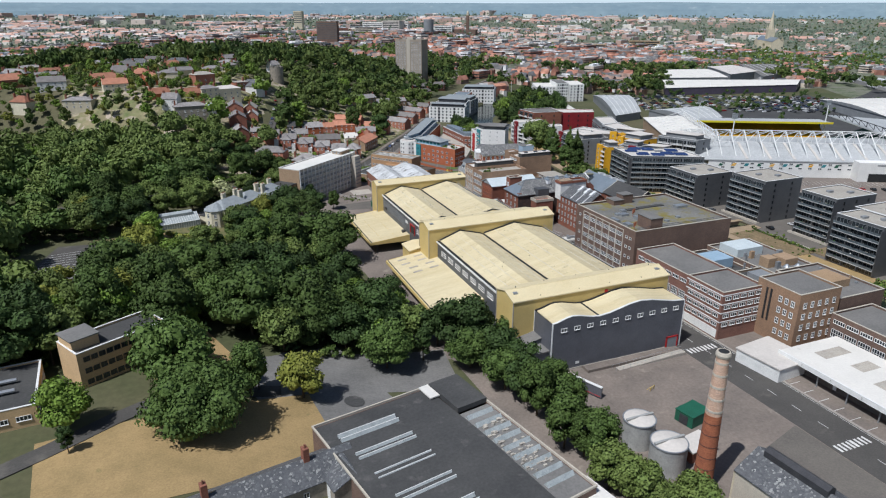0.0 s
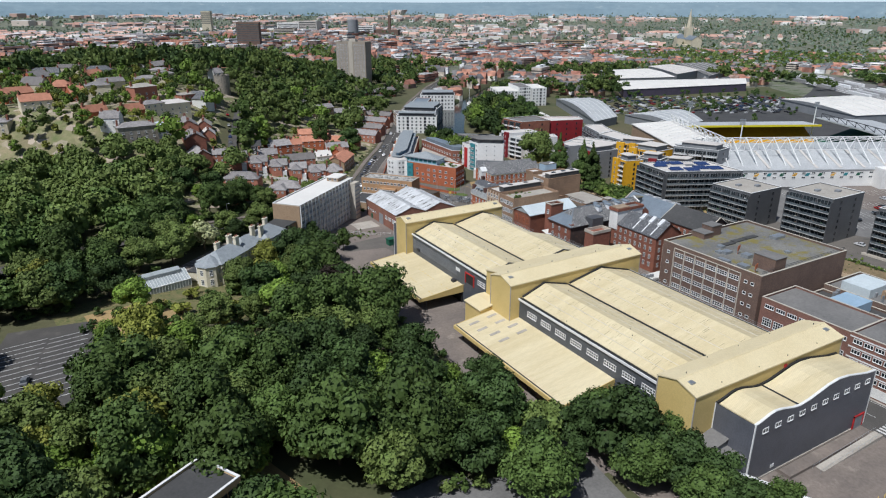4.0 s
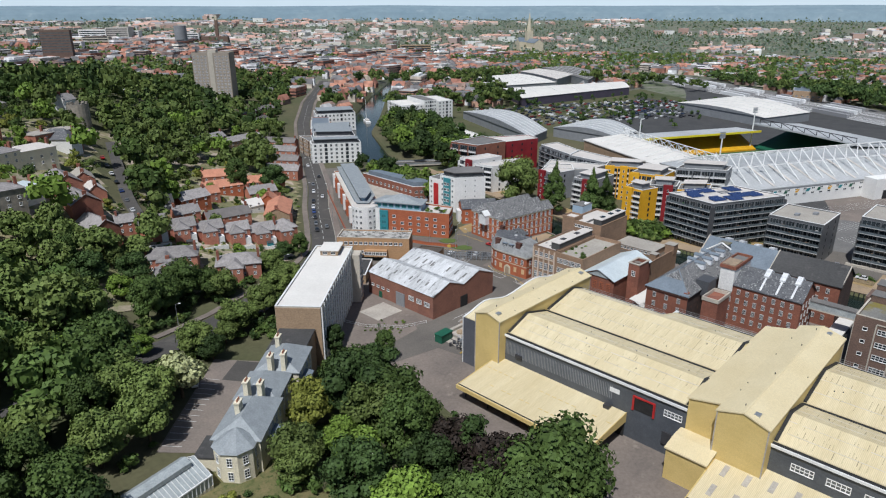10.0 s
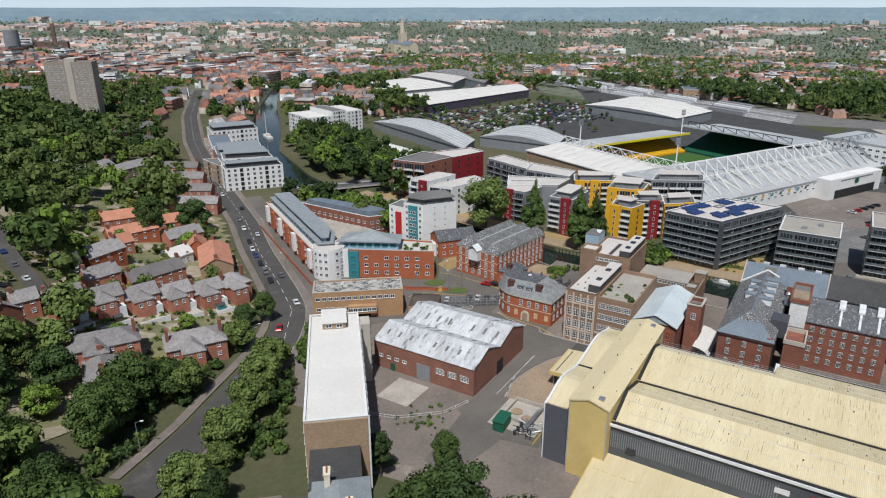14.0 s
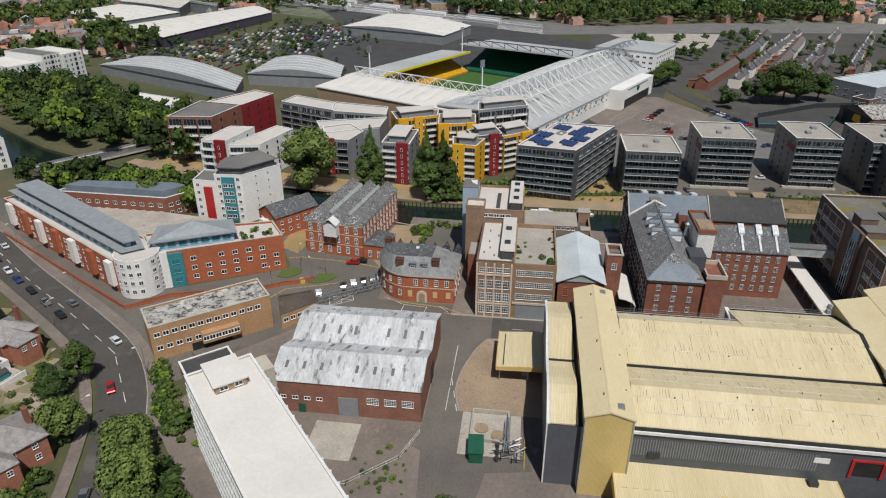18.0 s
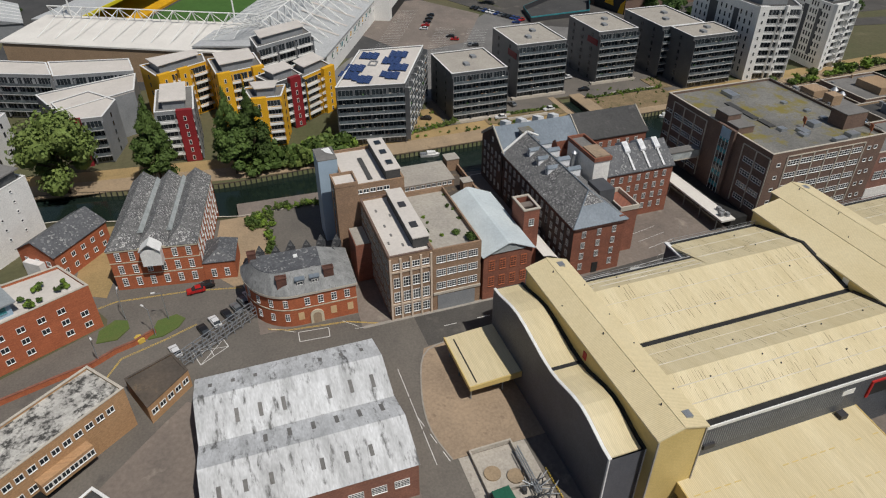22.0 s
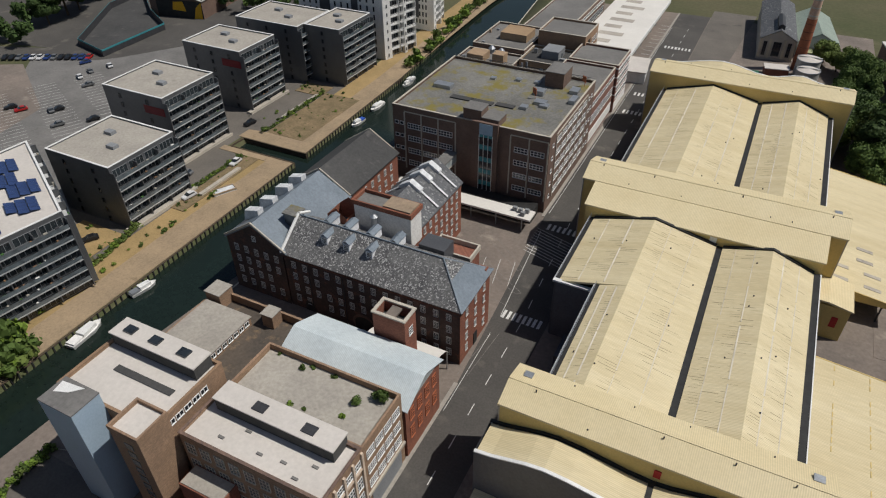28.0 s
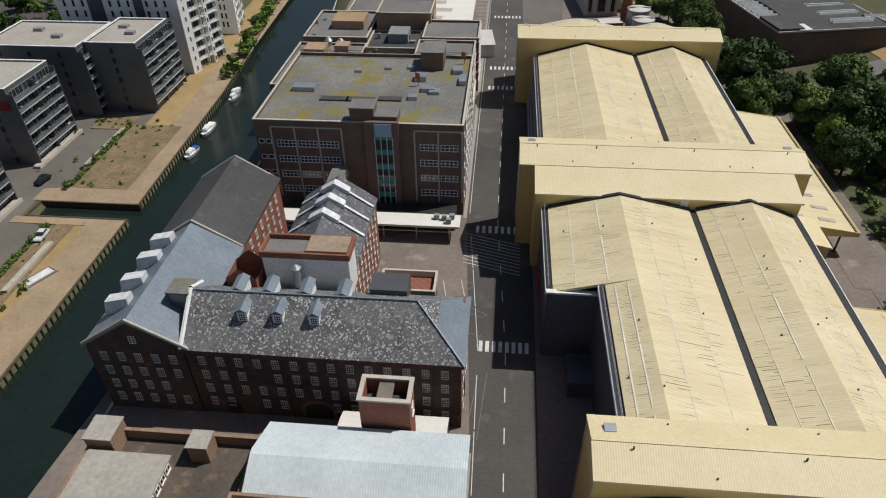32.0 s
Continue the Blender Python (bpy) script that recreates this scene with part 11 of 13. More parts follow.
for x, y, r, w, d, hp, wl, rf, e, lab in (
    (54, 426, -30, 19, 10, True, BRICK_HOUSE, SLATE_HOUSE, 5.2, "brick house block with broad grey hipped roofs"), (73.5, 411.5, -31, 16.5, 11, True, BRICK_HOUSE, SLATE_HOUSE, 5.4, "brick house block with a hipped roof and gablets"),
    (47, 415, 60, 13, 9, True, BRICK_HOUSE, SLATE_HOUSE, 4.8, "brick front range with a grey hipped roof"), (80, 467.5, -8, 11, 7.5, False, BRICK_HOUSE, SLATE_HOUSE, 4.6, "small brick house with a brown tiled roof"),
    (97, 462.5, -9, 20, 8.5, False, BRICK_HOUSE, TILE_GREY, 5.0, "long brick house with a brown-grey roof"), (76, 477.5, -10, 5.5, 6.5, False, ANTHRACITE, FELT_DARK, 5.4, "tall black-clad house below the street"),
    (92, 486.5, 4, 15, 10, False, BRICK_ORANGE, SLATE_HOUSE, 5.4, "orange brick house with grey roof and chimneys"), (125, 463.5, 53, 25, 12, False, BRICK_BUFF, TILE_ORANGE, 6.2, "buff brick range with a long orange tiled roof"),
    (136, 497.5, -12, 15, 9, False, BRICK_HOUSE, SLATE_HOUSE, 5.2, "brick house with a brown-grey roof by the road"), (130, 526.5, -28, 22, 9, False, BRICK_HOUSE, TILE_ORANGE, 5.8, "long brick terrace with clay-tiled roof"),
    (150, 516.5, -28, 22, 9, False, BRICK_HOUSE, TILE_ORANGE, 5.4, "brick terrace end with clay-tiled roof"), (120, 509, -14, 20, 8, False, BRICK_ORANGE, TILE_ORANGE, 4.8, "low orange brick cottages with clay tiles"),
    (107, 497, -10, 8, 7, False, BRICK_HOUSE, TILE_ORANGE, 4.8, "small brick rear house with orange roof"), (131, 482, 53, 10, 8, False, BRICK_ORANGE, TILE_ORANGE, 5.4, "orange brick gabled house beside the long range"),
    (119, 479, 0, 10, 7, False, RENDER_WHITE, ROOF_WHITE, 3.8, "low white-roofed store in the back yards"),
    (174, 536, -57, 24, 8, False, BRICK_HOUSE, SLATE_HOUSE, 6, "brick terrace with grey tiles up the road"), (189, 560, -57, 26, 8, False, BRICK_HOUSE, TILE_GREY, 6, "long brick terrace with grey tiles up the road"),
    (205, 586, -57, 26, 8, False, BRICK_HOUSE, SLATE_HOUSE, 6, "brick terrace with dark tiles up the road"), (222, 612, -57, 26, 8, False, BRICK_HOUSE, TILE_GREY, 6, "brick terrace with many chimneys up the road"),
    (160, 605, 20, 34, 8, False, BRICK_BUFF, SLATE_HOUSE, 6, "rear terrace with grey slates behind the willows"), (194, 618, 8, 32, 8, False, BRICK_BUFF, SLATE_HOUSE, 6, "rear terrace with grey slates and chimneys"),
    (166, 645, 40, 9, 7, False, RENDER_WHITE, SLATE_HOUSE, 4.5, "small white cottage among the ridge trees"), (250, 690, 34, 36, 8, False, BRICK_RED, TILE_GREY, 6, "dark brick terrace below the tower block"), (282, 745, 18, 46, 8, False, BRICK_RED, TILE_GREY, 6, "long dark terrace below the tower block"),
):
    house(x, y, r, w, d, e, e + 3.0, wl, rf, lab, hp, hp and w > 10, 2 if w > 9 else 1, max(2, int(w / 4)), group="houses by the road")
# the houses along the hill street and the villas above it
for x, y, r, w, d, e, hp, wl, rf, lab in (
    (39.5, 489, 86, 19, 11, 6.4, False, BRICK_HOUSE, SLATE_HOUSE, "brick house row with long grey roofs along the hill street"), (39, 470, 88, 18, 11, 6.0, False, BRICK_RED, SLATE_HOUSE, "brick house row with weathered roofs along the hill street"),
    (38, 451, 92, 17, 10, 5.8, False, BRICK_RED, SLATE_HOUSE, "dark red gabled house at the foot of the hill street"), (51, 489, 80, 12, 8, 3.6, False, BRICK_HOUSE, ROOF_PALE, "low brick outbuildings with pale roofs by the street"),
    (52, 505, 78, 14, 9, 3.4, False, BRICK_HOUSE, FELT_TAN, "low pinkish outbuildings by the street"), (37, 519, 16, 19, 10, 7.6, True, CREAM_RENDER, ROOF_PALE, "large cream rendered villa among garden trees"),
    (24, 512, 24, 13, 9, 5.6, True, CREAM_RENDER, SLATE_HOUSE, "lower cream wing of a hillside villa"), (10, 472, 4, 20, 12, 7.4, True, FLINT, SLATE_HOUSE, "large dark stone house with a pale slate roof"),
    (-1, 479, -20, 10, 9, 6.4, False, RENDER_WHITE, SLATE_HOUSE, "white gabled wing of a stone house"), (22, 478, 30, 11, 9, 5.4, True, RENDER_WHITE, METAL_BLUE, "white villa with a pale blue-grey roof"),
    (-8, 493, 18, 13, 5, 2.4, False, BRICK_ORANGE, TILE_ORANGE, "low garden range with orange tiles"), (12, 500, 18, 13, 5, 2.4, False, BRICK_ORANGE, TILE_ORANGE, "low garden range with orange tiles"), (22.5, 534, 24, 15, 10, 8.4, True, BRICK_HOUSE, FELT_TAN, "square brick flats on the hillside"),
    (-1, 552, 0, 14, 12, 9.0, True, CREAM_RENDER, SLATE_HOUSE, "tall cream mansion with a hipped slate roof"), (-14, 548, 20, 9, 8, 6.0, False, BRICK_ORANGE, TILE_ORANGE, "orange brick wing beside the mansion"),
    (-36, 520, 10, 16, 10, 5.8, False, CREAM_RENDER, TILE_ORANGE, "pale house with an orange roof among trees"), (-58, 506, -15, 18, 10, 5.6, True, STONE, SLATE_HOUSE, "stone house with a slate roof among trees"),
    (-46, 560, 25, 17, 10, 6.0, False, BRICK_ORANGE, TILE_ORANGE, "orange brick house on the upper slope"), (-78, 548, 5, 18, 10, 6.0, False, RENDER_WHITE, TILE_GREY, "white house on the upper slope"),
    (34, 600, 0, 16, 11, 7.0, True, CREAM_RENDER, SLATE_HOUSE, "cream villa on the hilltop"), (52, 660, -30, 17, 12, 7.0, True, CREAM_RENDER, SLATE_HOUSE, "pale pavilion house on the hilltop"), (88, 628, 30, 9, 8, 7.5, False, RENDER_WHITE, SLATE_HOUSE, "white house beside the ruined tower"),
):
    house(x, y, r, w, d, e, e + (2.0 if hp else 3.4), wl, rf, lab, hp, False, 2, max(2, int(w / 4)) if e > 5 else 0, group="hillside houses")
spread = random.Random(5)
count = 0
while count < 26:
    x, y = spread.uniform(-190, 60), spread.uniform(520, 720)
    if all(math.hypot(x - a, y - b) > c + 11 for a, b, c in HOMES) and abs((x - 52) - (y - 440) * 0.23) > 9:
        wl, rf = spread.choice(((RENDER_WHITE, SLATE), (STONE, TILE_GREY), (BRICK_HOUSE, TILE_ORANGE), (CREAM_RENDER, TILE_RED), (STONE, SLATE_HOUSE), (BRICK_ORANGE, SLATE_HOUSE)))
        house(x, y, spread.uniform(-50, 50), spread.uniform(11, 20), spread.uniform(8, 11), spread.uniform(5.4, 7.5), spread.uniform(9, 10.6), wl, rf, "pale garden-suburb house among hillside trees" if wl in (RENDER_WHITE, STONE) else "brick garden-suburb house among hillside trees", spread.random() < 0.4, False, 2, 0, group="hillside houses")
        count += 1
bt = thing("brick_flats", 57.5, 557, 33, 22, label="long red brick flats with a shallow roof on the hill", category="apartments")
part("wall", MB().ring(rect(25, 11), -6, 8.6, 0.35), BRICK_HOUSE, bt)
part("roof", MB().prism(inset(rect(25, 11), -0.3), 8.6, 9.0, bottom=True), FELT_TAN, bt)
windows(bt, (-12.5, -5.5), (12.5, -5.5), 1.6, 7, 3, 2.7, hw, 0.6, 0.6, world=False)
windows(bt, (12.5, -5.5), (12.5, 5.5), 1.6, 2, 3, 2.7, hw, 0.6, 0.6, world=False)
HOMES.append((57.5, 557, 16))
HOMES.append((89.5, 606, 9))
ft = thing("flint_tower", 87.5, 606, gz(89.5, 606), 0, label="round ruined flint tower on the wooded ridge", category="tower")
part("shaft", MB().cyl(0, 0, -4, 13, 5.6, 5.8, 20, cap=False), FLINT, ft)
part("top", MB().cyl(0, 0, 11.8, 12.0, 5.5, 5.5, 20), FELT, ft)
for k in range(10):
    a = k * 0.628
    part("merlon", MB().box(-0.9, -0.4, 13, 0.9, 0.4, 13.5 + random.random() * 0.8), FLINT, ft, at=pose(5 * math.cos(a), 5 * math.sin(a), 0, 0, 0, math.degrees(a) + 90))
tw = thing("tower_block", 294, 836, 10, -45, label="tall buff concrete residential tower block", category="tower block")
flat_block(tw, rect(37, 19), 47, TOWER_BRICK, FELT, 0.8, STONE, z0=-8, world=False)
part("recess", MB().box(-2.5, -9.9, 0, 2.5, -9.52, 47), CONC_FRAME, tw)
part("lift_house", MB().box(-4, -4, 46.5, 4, 4, 49.5), CONC_FRAME, tw)
wbk = window_mesh(2.0, 1.5, 2, 1, WHITE_TRIM, GLASS_PALE, bar=0.16)
windows(tw, (-18.5, -9.5), (-2.8, -9.5), 2, 4, 15, 2.95, wbk, 0.5, 0.5, world=False)
windows(tw, (2.8, -9.5), (18.5, -9.5), 2, 4, 15, 2.95, wbk, 0.5, 0.5, world=False)
windows(tw, (-18.5, 9.5), (-18.5, -9.5), 2, 3, 15, 2.95, wbk, 0.5, 0.5, world=False)
# landmarks of the far town
sb_ = thing("slab_office", 280, 1256, 36, -30, label="dark slab office tower in the far town", category="office")
flat_block(sb_, rect(38, 14), 34, BRICK_BROWN, FELT, 0.8, STONE, z0=-30, world=False)
for k in range(8):
    part("window_band", MB().box(-19, -7.15, 4 + k * 3.6, 19, -7.02, 5.6 + k * 3.6), GLASS_PALE, sb_)
pt_ = thing("pale_tower", 359, 1973, 46, -30, label="pale concrete tower in the far town", category="office")
flat_block(pt_, rect(24, 18), 35, STONE, FELT, 0.8, STONE, z0=-40, world=False)
for k in range(6):
    part("window_band", MB().box(-12, -9.15, 4 + k * 5, 12, -9.02, 6.4 + k * 5), GLASS_PALE, pt_)
rh = thing("drum_tower", 541, 1423, 36, 0, label="round office tower in the far town", category="office")
part("shaft", MB().cyl(0, 0, -30, 32, 11, 11, 24), GREY_PANEL, rh)
ck = thing("clock_tower", 742, 1664, 24, -40, label="tall brick civic clock tower", category="tower")
part("shaft", MB().box(-3.4, -3.4, -20, 3.4, 3.4, 48), BRICK_BROWN, ck)
part("cap", MB().box(-2.5, -2.5, 48, 2.5, 2.5, 55).cyl(0, 0, 55, 60, 2.4, 0.5, 10), STONE, ck)
part("hall", MB().box(-50, -10, -10, 24, 12, 13), BRICK_BROWN, ck)
ct = thing("cathedral", 1275, 1176, 0, 60, label="pale stone cathedral with a tall spire", category="cathedral")
part("nave", gable_walls(120, 22, 22, 30, "x", -5), STONE, ct)
part("nave_roof", gable_roof(120, 22, 22.1, 30.4, 0.4, 0.3, "x"), LEAD, ct)
part("aisle", MB().box(-55, -17, -5, 55, 17, 11), STONE, ct)
part("transept", gable_walls(22, 56, 22, 30, "y", -5), STONE, ct)
part("tower", MB().box(-7.5, -7.5, 0, 7.5, 7.5, 46), STONE, ct)
part("spire", MB().cyl(0, 0, 46, 88, 6.4, 0.15, 8), STONE, ct)
for sx in (-6.6, 6.6):
    for sy in (-6.6, 6.6):
        part("pinnacle", MB().cyl(sx, sy, 46, 56, 1.3, 0.1, 8), STONE, ct)
# white shopping centre and offices on the town's hill
for x, y, w, d, h, mt in ((560, 1900, 60, 40, 26, RENDER_WHITE), (605, 1870, 50, 44, 30, ROOF_PALE), (640, 1890, 40, 30, 22, RENDER_WHITE), (520, 1930, 44, 26, 18, GREY_PANEL), (690, 1700, 50, 26, 20, RENDER_WHITE), (420, 1500, 46, 18, 18, CONC_FRAME), (352, 1420, 34, 16, 16, RENDER_WHITE), (780, 1400, 60, 24, 14, RENDER_WHITE), (860, 1250, 44, 20, 15, BRICK_BUFF), (1050, 1330, 70, 22, 16, BRICK_BUFF)):
    mc = thing("town_block", x, y, gz(x, y), -38, label="pale stepped block in the far town centre", category="building", group="town blocks")
    flat_block(mc, rect(w, d), h, mt, FELT_TAN, 0.8, STONE, z0=-10, world=False)
    for k in range(int(h / 4.5)):
        part("window_band", MB().box(-w / 2 + 2, -d / 2 - 0.15, 3 + k * 4.5, w / 2 - 2, -d / 2 - 0.02, 5 + k * 4.5), GLASS, mc)

# ---- streets and sheds beyond the stadium ----
def terrace_row(p, q, wall, roof, label):
    """A row of joined houses from p to q: wall, long roof, chimneys, rear wings and windows."""
    ln, c = math.dist(p, q), ((p[0] + q[0]) / 2, (p[1] + q[1]) / 2)
    r = math.degrees(math.atan2(q[1] - p[1], q[0] - p[0]))
    t = thing("terrace_row", c[0], c[1], 0, r, label=label, category="terrace", group="terrace rows")
    part("wall", gable_walls(ln, 8, 5.4, 8.2, "x", -1), wall, t)
    part("roof", gable_roof(ln, 8, 5.45, 8.3, 0.3, 0.18, "x"), roof, t)
    n = max(2, int(ln / 9))
    for k in range(n):
        x = -ln / 2 + ln * (k + 0.5) / n
        part("chimney", MB().box(x - 0.5, -0.5, 7, x + 0.5, 0.5, 9.4), BRICK_RED, t)
        if k % 2 == 0:
            part("rear_wing", MB().box(x - 2, 4, -1, x + 2, 9, 4.4).face([(x - 2.2, 3.9, 5.6), (x - 2.2, 9.2, 4.45), (x + 2.2, 9.2, 4.45), (x + 2.2, 3.9, 5.6)][::-1]), wall, t)


for p, q, w, rf, lab in (
    ((430, 204), (500, 167), BRICK_RED, TILE_GREY, "long brick terrace with slate-grey roofs"), ((506, 164), (570, 133), BRICK_RED, SLATE, "brick terrace with dark slates and chimneys"), ((576, 130), (640, 104), RENDER_WHITE, SLATE, "white rendered terrace near the railway"),
    ((470, 150), (540, 117), BRICK_RED, TILE_GREY, "brick terrace in the second street"), ((546, 114), (612, 84), RENDER_WHITE, TILE_GREY, "rendered terrace in the second street"), ((452, 128), (520, 98), BRICK_RED, SLATE, "brick terrace behind the tall trees"),
    ((526, 96), (590, 68), RENDER_WHITE, SLATE, "white terrace with slate roofs"), ((440, 106), (505, 76), BRICK_RED, TILE_GREY, "brick terrace with grey tiles and rear wings"),
):
    terrace_row(p, q, w, rf, lab)
for poly, h, wl, rf, lab in (
    ([(404, 112), (452, 40), (476, 58), (428, 128)], 10.0, GREY_PANEL, METAL_BLUE, "large grey depot with a pale blue sheet roof"),
    ([(396, 118), (404, 108), (412, 114), (404, 124)], 4.5, BRICK_BROWN, FELT_DARK, "small dark brick store beside the depot"),
    ([(366, 573), (342, 505), (317, 520), (338, 580)], 5.0, RENDER_WHITE, ROOF_WHITE, "low store with a wide white roof"),
    ([(820, 330), (900, 350), (890, 385), (815, 365)], 13.0, RENDER_WHITE, FELT, "long pale office with window bands"),
    ([(780, 400), (850, 420), (842, 450), (776, 430)], 11.0, BRICK_BUFF, LEAD, "buff station offices with a blue-grey roof"),
):
    s = thing("low_building", sum(p[0] for p in poly) / 4, sum(p[1] for p in poly) / 4, 0, label=lab, category="building")
    flat_block(s, poly, h, wl, rf, 0.4, WHITE_TRIM)
    for k in range(4):
        ln = math.dist(poly[k], poly[(k + 1) % 4])
        windows(s, poly[k], poly[(k + 1) % 4], 1.8, max(2, int(ln / 6)), max(1, int(h / 4)), 3.4, window_mesh(2.6, 1.4, 3, 1, WHITE_TRIM, GLASS, bar=0.1, sill=False), 1, 1)
ds = thing("painted_shed", 358.5, 117, 0, 11.5, label="brown brick shed with a worn grey roof and painted end", category="shed")
part("wall", gable_walls(27, 53, 8.0, 11.6, "y"), BRICK_BROWN, ds)
part("roof", gable_roof(27, 53, 8.1, 11.8, 0.4, 0.25, "y"), ROOF_DIRTY, ds, "grey sheet roof with black streaks")
part("painted_panel", MB().box(-13.4, 26.52, -0.5, 10, 26.62, 7.8), NEAR_BLACK, ds, "black painted end")
part("painted_panel", MB().face([(-12.8, 26.66, 0), (-8.5, 26.66, 0), (-10.2, 26.66, 5), (-13.3, 26.66, 7.6)][::-1]).face([(-5, 26.66, 3), (2, 26.66, 3.4), (1, 26.66, 7), (-4, 26.66, 7.4)][::-1]), YELLOW_PANEL, ds, "bright yellow painted shapes")
for k in range(6):
    part("rooflight", MB().box(-8 + (k % 2) * 1.2, -20 + k * 7.4, 9.4, -5.4 + (k % 2) * 1.2, -18.8 + k * 7.4, 10.4), PALE_CONC, ds)
sc = thing("sports_court", 374, 155, 0, label="dark green fenced court with teal boards", category="court")
CT = [(346, 158), (367, 146), (396, 123), (391, 148), (364, 188), (344, 193)]
part("surface", MB().prism(CT, -0.3, 0.3), FELT_DARK, sc, world=True)
part("fence", MB().ring(CT, 0.2, 3.0, 0.15), DARK_STEEL, sc, world=True)
part("boards", MB().ring(inset(CT, -0.1), 2.4, 3.1, 0.1), TEAL_PANEL, sc, world=True)
# close rows of small houses behind the streets
rng_ = random.Random(77)
sw_, sr_ = MB(), MB()
for d in (361, 331, 304, 278, 264, 250, 236, 222, 208, 194, 180, 166, 152, 138, 124, 110):
    u = 292 + rng_.uniform(0, 20)
    while u < 620:
        w = rng_.uniform(9, 30)
        x, y = 0.45 * d + 0.89 * (u + w / 2), 0.89 * d - 0.45 * (u + w / 2)
        if x < 650 and math.hypot(x - 440, y - 82) > 52 and math.hypot(x - 405, y - 155) > 24 and rng_.random() < 0.93:
            e, rg, dp_ = rng_.uniform(5, 6), rng_.uniform(7.6, 8.8), rng_.uniform(6.5, 8)
            c4 = [(x + 0.89 * p + 0.45 * q, y - 0.45 * p + 0.89 * q) for p, q in ((-w / 2, -dp_ / 2), (w / 2, -dp_ / 2), (w / 2, dp_ / 2), (-w / 2, dp_ / 2))]
            sw_.prism(c4, -1, e)
            m1, m2 = (((c4[i][0] + c4[j][0]) / 2, (c4[i][1] + c4[j][1]) / 2, rg) for i, j in ((0, 3), (1, 2)))
            sr_.face([(*c4[0], e), (*c4[1], e), m2, m1]).face([(*c4[2], e), (*c4[3], e), m1, m2]).face([(*c4[3], e), (*c4[0], e), m1]).face([(*c4[1], e), (*c4[2], e), m2])
            for k in range(int(w / 7)):
                px = x + 0.89 * (k * 7 + 3 - w / 2)
                py = y - 0.45 * (k * 7 + 3 - w / 2)
                sw_.box(px - 0.5, py - 0.5, rg - 1, px + 0.5, py + 0.5, rg + 1.2)
        u += w + rng_.choice((0.5, 1, 4, 9))
tagged(piece("street_houses", sw_, CITY_WALL, "brick and rendered walls of close-set terraces", "houses"), kind="stuff")
tagged(piece("street_roofs", sr_, SLATE, "dark slate roofs of close-set terraces", "roofs"), kind="stuff")
piece("pavement", MB().prism([(290, -200), (760, -200), (700, 255), (600, 262), (470, 215), (346, 190), (316, 142), (306, 60)], -0.6, 0.066), ASPHALT, "dark asphalt among the eastern streets", "pavement", "structure")
rb = thing("river_bridge", 252, 504, 0, -37, label="flat concrete road bridge over the upper river", category="bridge")
part("deck", MB().box(-26, -5, 1.2, 26, 5, 2.0), CONC_FRAME, rb)
part("carriageway", MB().box(-26, -3.6, 2.0, 26, 3.6, 2.05), ASPHALT, rb)
for s in (-4.9, 4.7):
    part("parapet", MB().box(-26, s, 2.0, 26, s + 0.2, 3.1), STEEL, rb)

# ---- trees ----
def trunk_mesh(h, r, spread, seed):
    rng = random.Random(seed)
    b = MB().cyl(0, 0, -1.5, h * 0.45, r, r * 0.7, 8).cyl(0, 0, h * 0.45, h * 0.8, r * 0.7, r * 0.25, 8)
    for k in range(6):
        a, z = rng.uniform(0, 6.28), h * rng.uniform(0.35, 0.6)
        b.tube((0, 0, z), (spread * 0.7 * math.cos(a), spread * 0.7 * math.sin(a), z + h * 0.25), r * 0.3, 5)
    return b.mesh("trunk", BARK)


KINDS = {}


def tree_kind(key, rx, rz, zc, lobes, leaves, size, leaf, seed, spread=0.62, point=0.0):
    v, f = clump_crown(seed, rx, rz, lobes, leaves, size, 2, spread)
    if point:
        v[:, :2] *= (1 - point * np.clip(v[:, 2] / rz, -0.3, 1.05))[:, None]
    v = v + np.array([0, 0, zc])
    KINDS[key] = (np_mesh("crown", v, f, LEAVES[leaf]), trunk_mesh(zc + rz * 0.3, 0.035 * rx + 0.16, rx, seed), v, f)


tree_kind("broad_a", 6.6, 6.6, 8.4, 24, 182, 0.45, 0, 1, 0.74)
tree_kind("broad_b", 7.6, 7.2, 9.0, 28, 189, 0.48, 1, 2, 0.74)
tree_kind("round_c", 5.6, 6.0, 7.2, 22, 168, 0.42, 6, 3, 0.72)
tree_kind("tall_d", 5.2, 8.6, 10.2, 26, 155, 0.42, 1, 4, 0.76)
tree_kind("bright_e", 4.6, 4.8, 5.6, 18, 162, 0.37, 2, 5, 0.72)
tree_kind("purple_f", 5.6, 6.2, 7.6, 20, 168, 0.43, 3, 6, 0.72)
tree_kind("cream_g", 3.6, 3.4, 3.8, 14, 175, 0.34, 4, 7)
tree_kind("poplar_h", 2.9, 8.8, 8.6, 60, 113, 0.29, 1, 8, 0.92, 0.62)
tree_kind("shrub_i", 1.7, 1.2, 1.1, 7, 45, 0.3, 1, 9)
tree_kind("shrub_j", 1.5, 1.2, 1.1, 7, 45, 0.28, 5, 10)
tree_kind("big_k", 6.6, 9.0, 9.0, 38, 162, 0.45, 6, 11, 0.78)
tree_kind("conifer_l", 3.0, 7.5, 8.0, 20, 121, 0.35, 0, 12, 0.74)
tree_kind("wide_m", 11.0, 7.6, 8.4, 48, 202, 0.53, 1, 13, 0.8)
tree_kind("willow_n", 5.6, 6.6, 7.4, 22, 168, 0.42, 5, 14, 0.74)
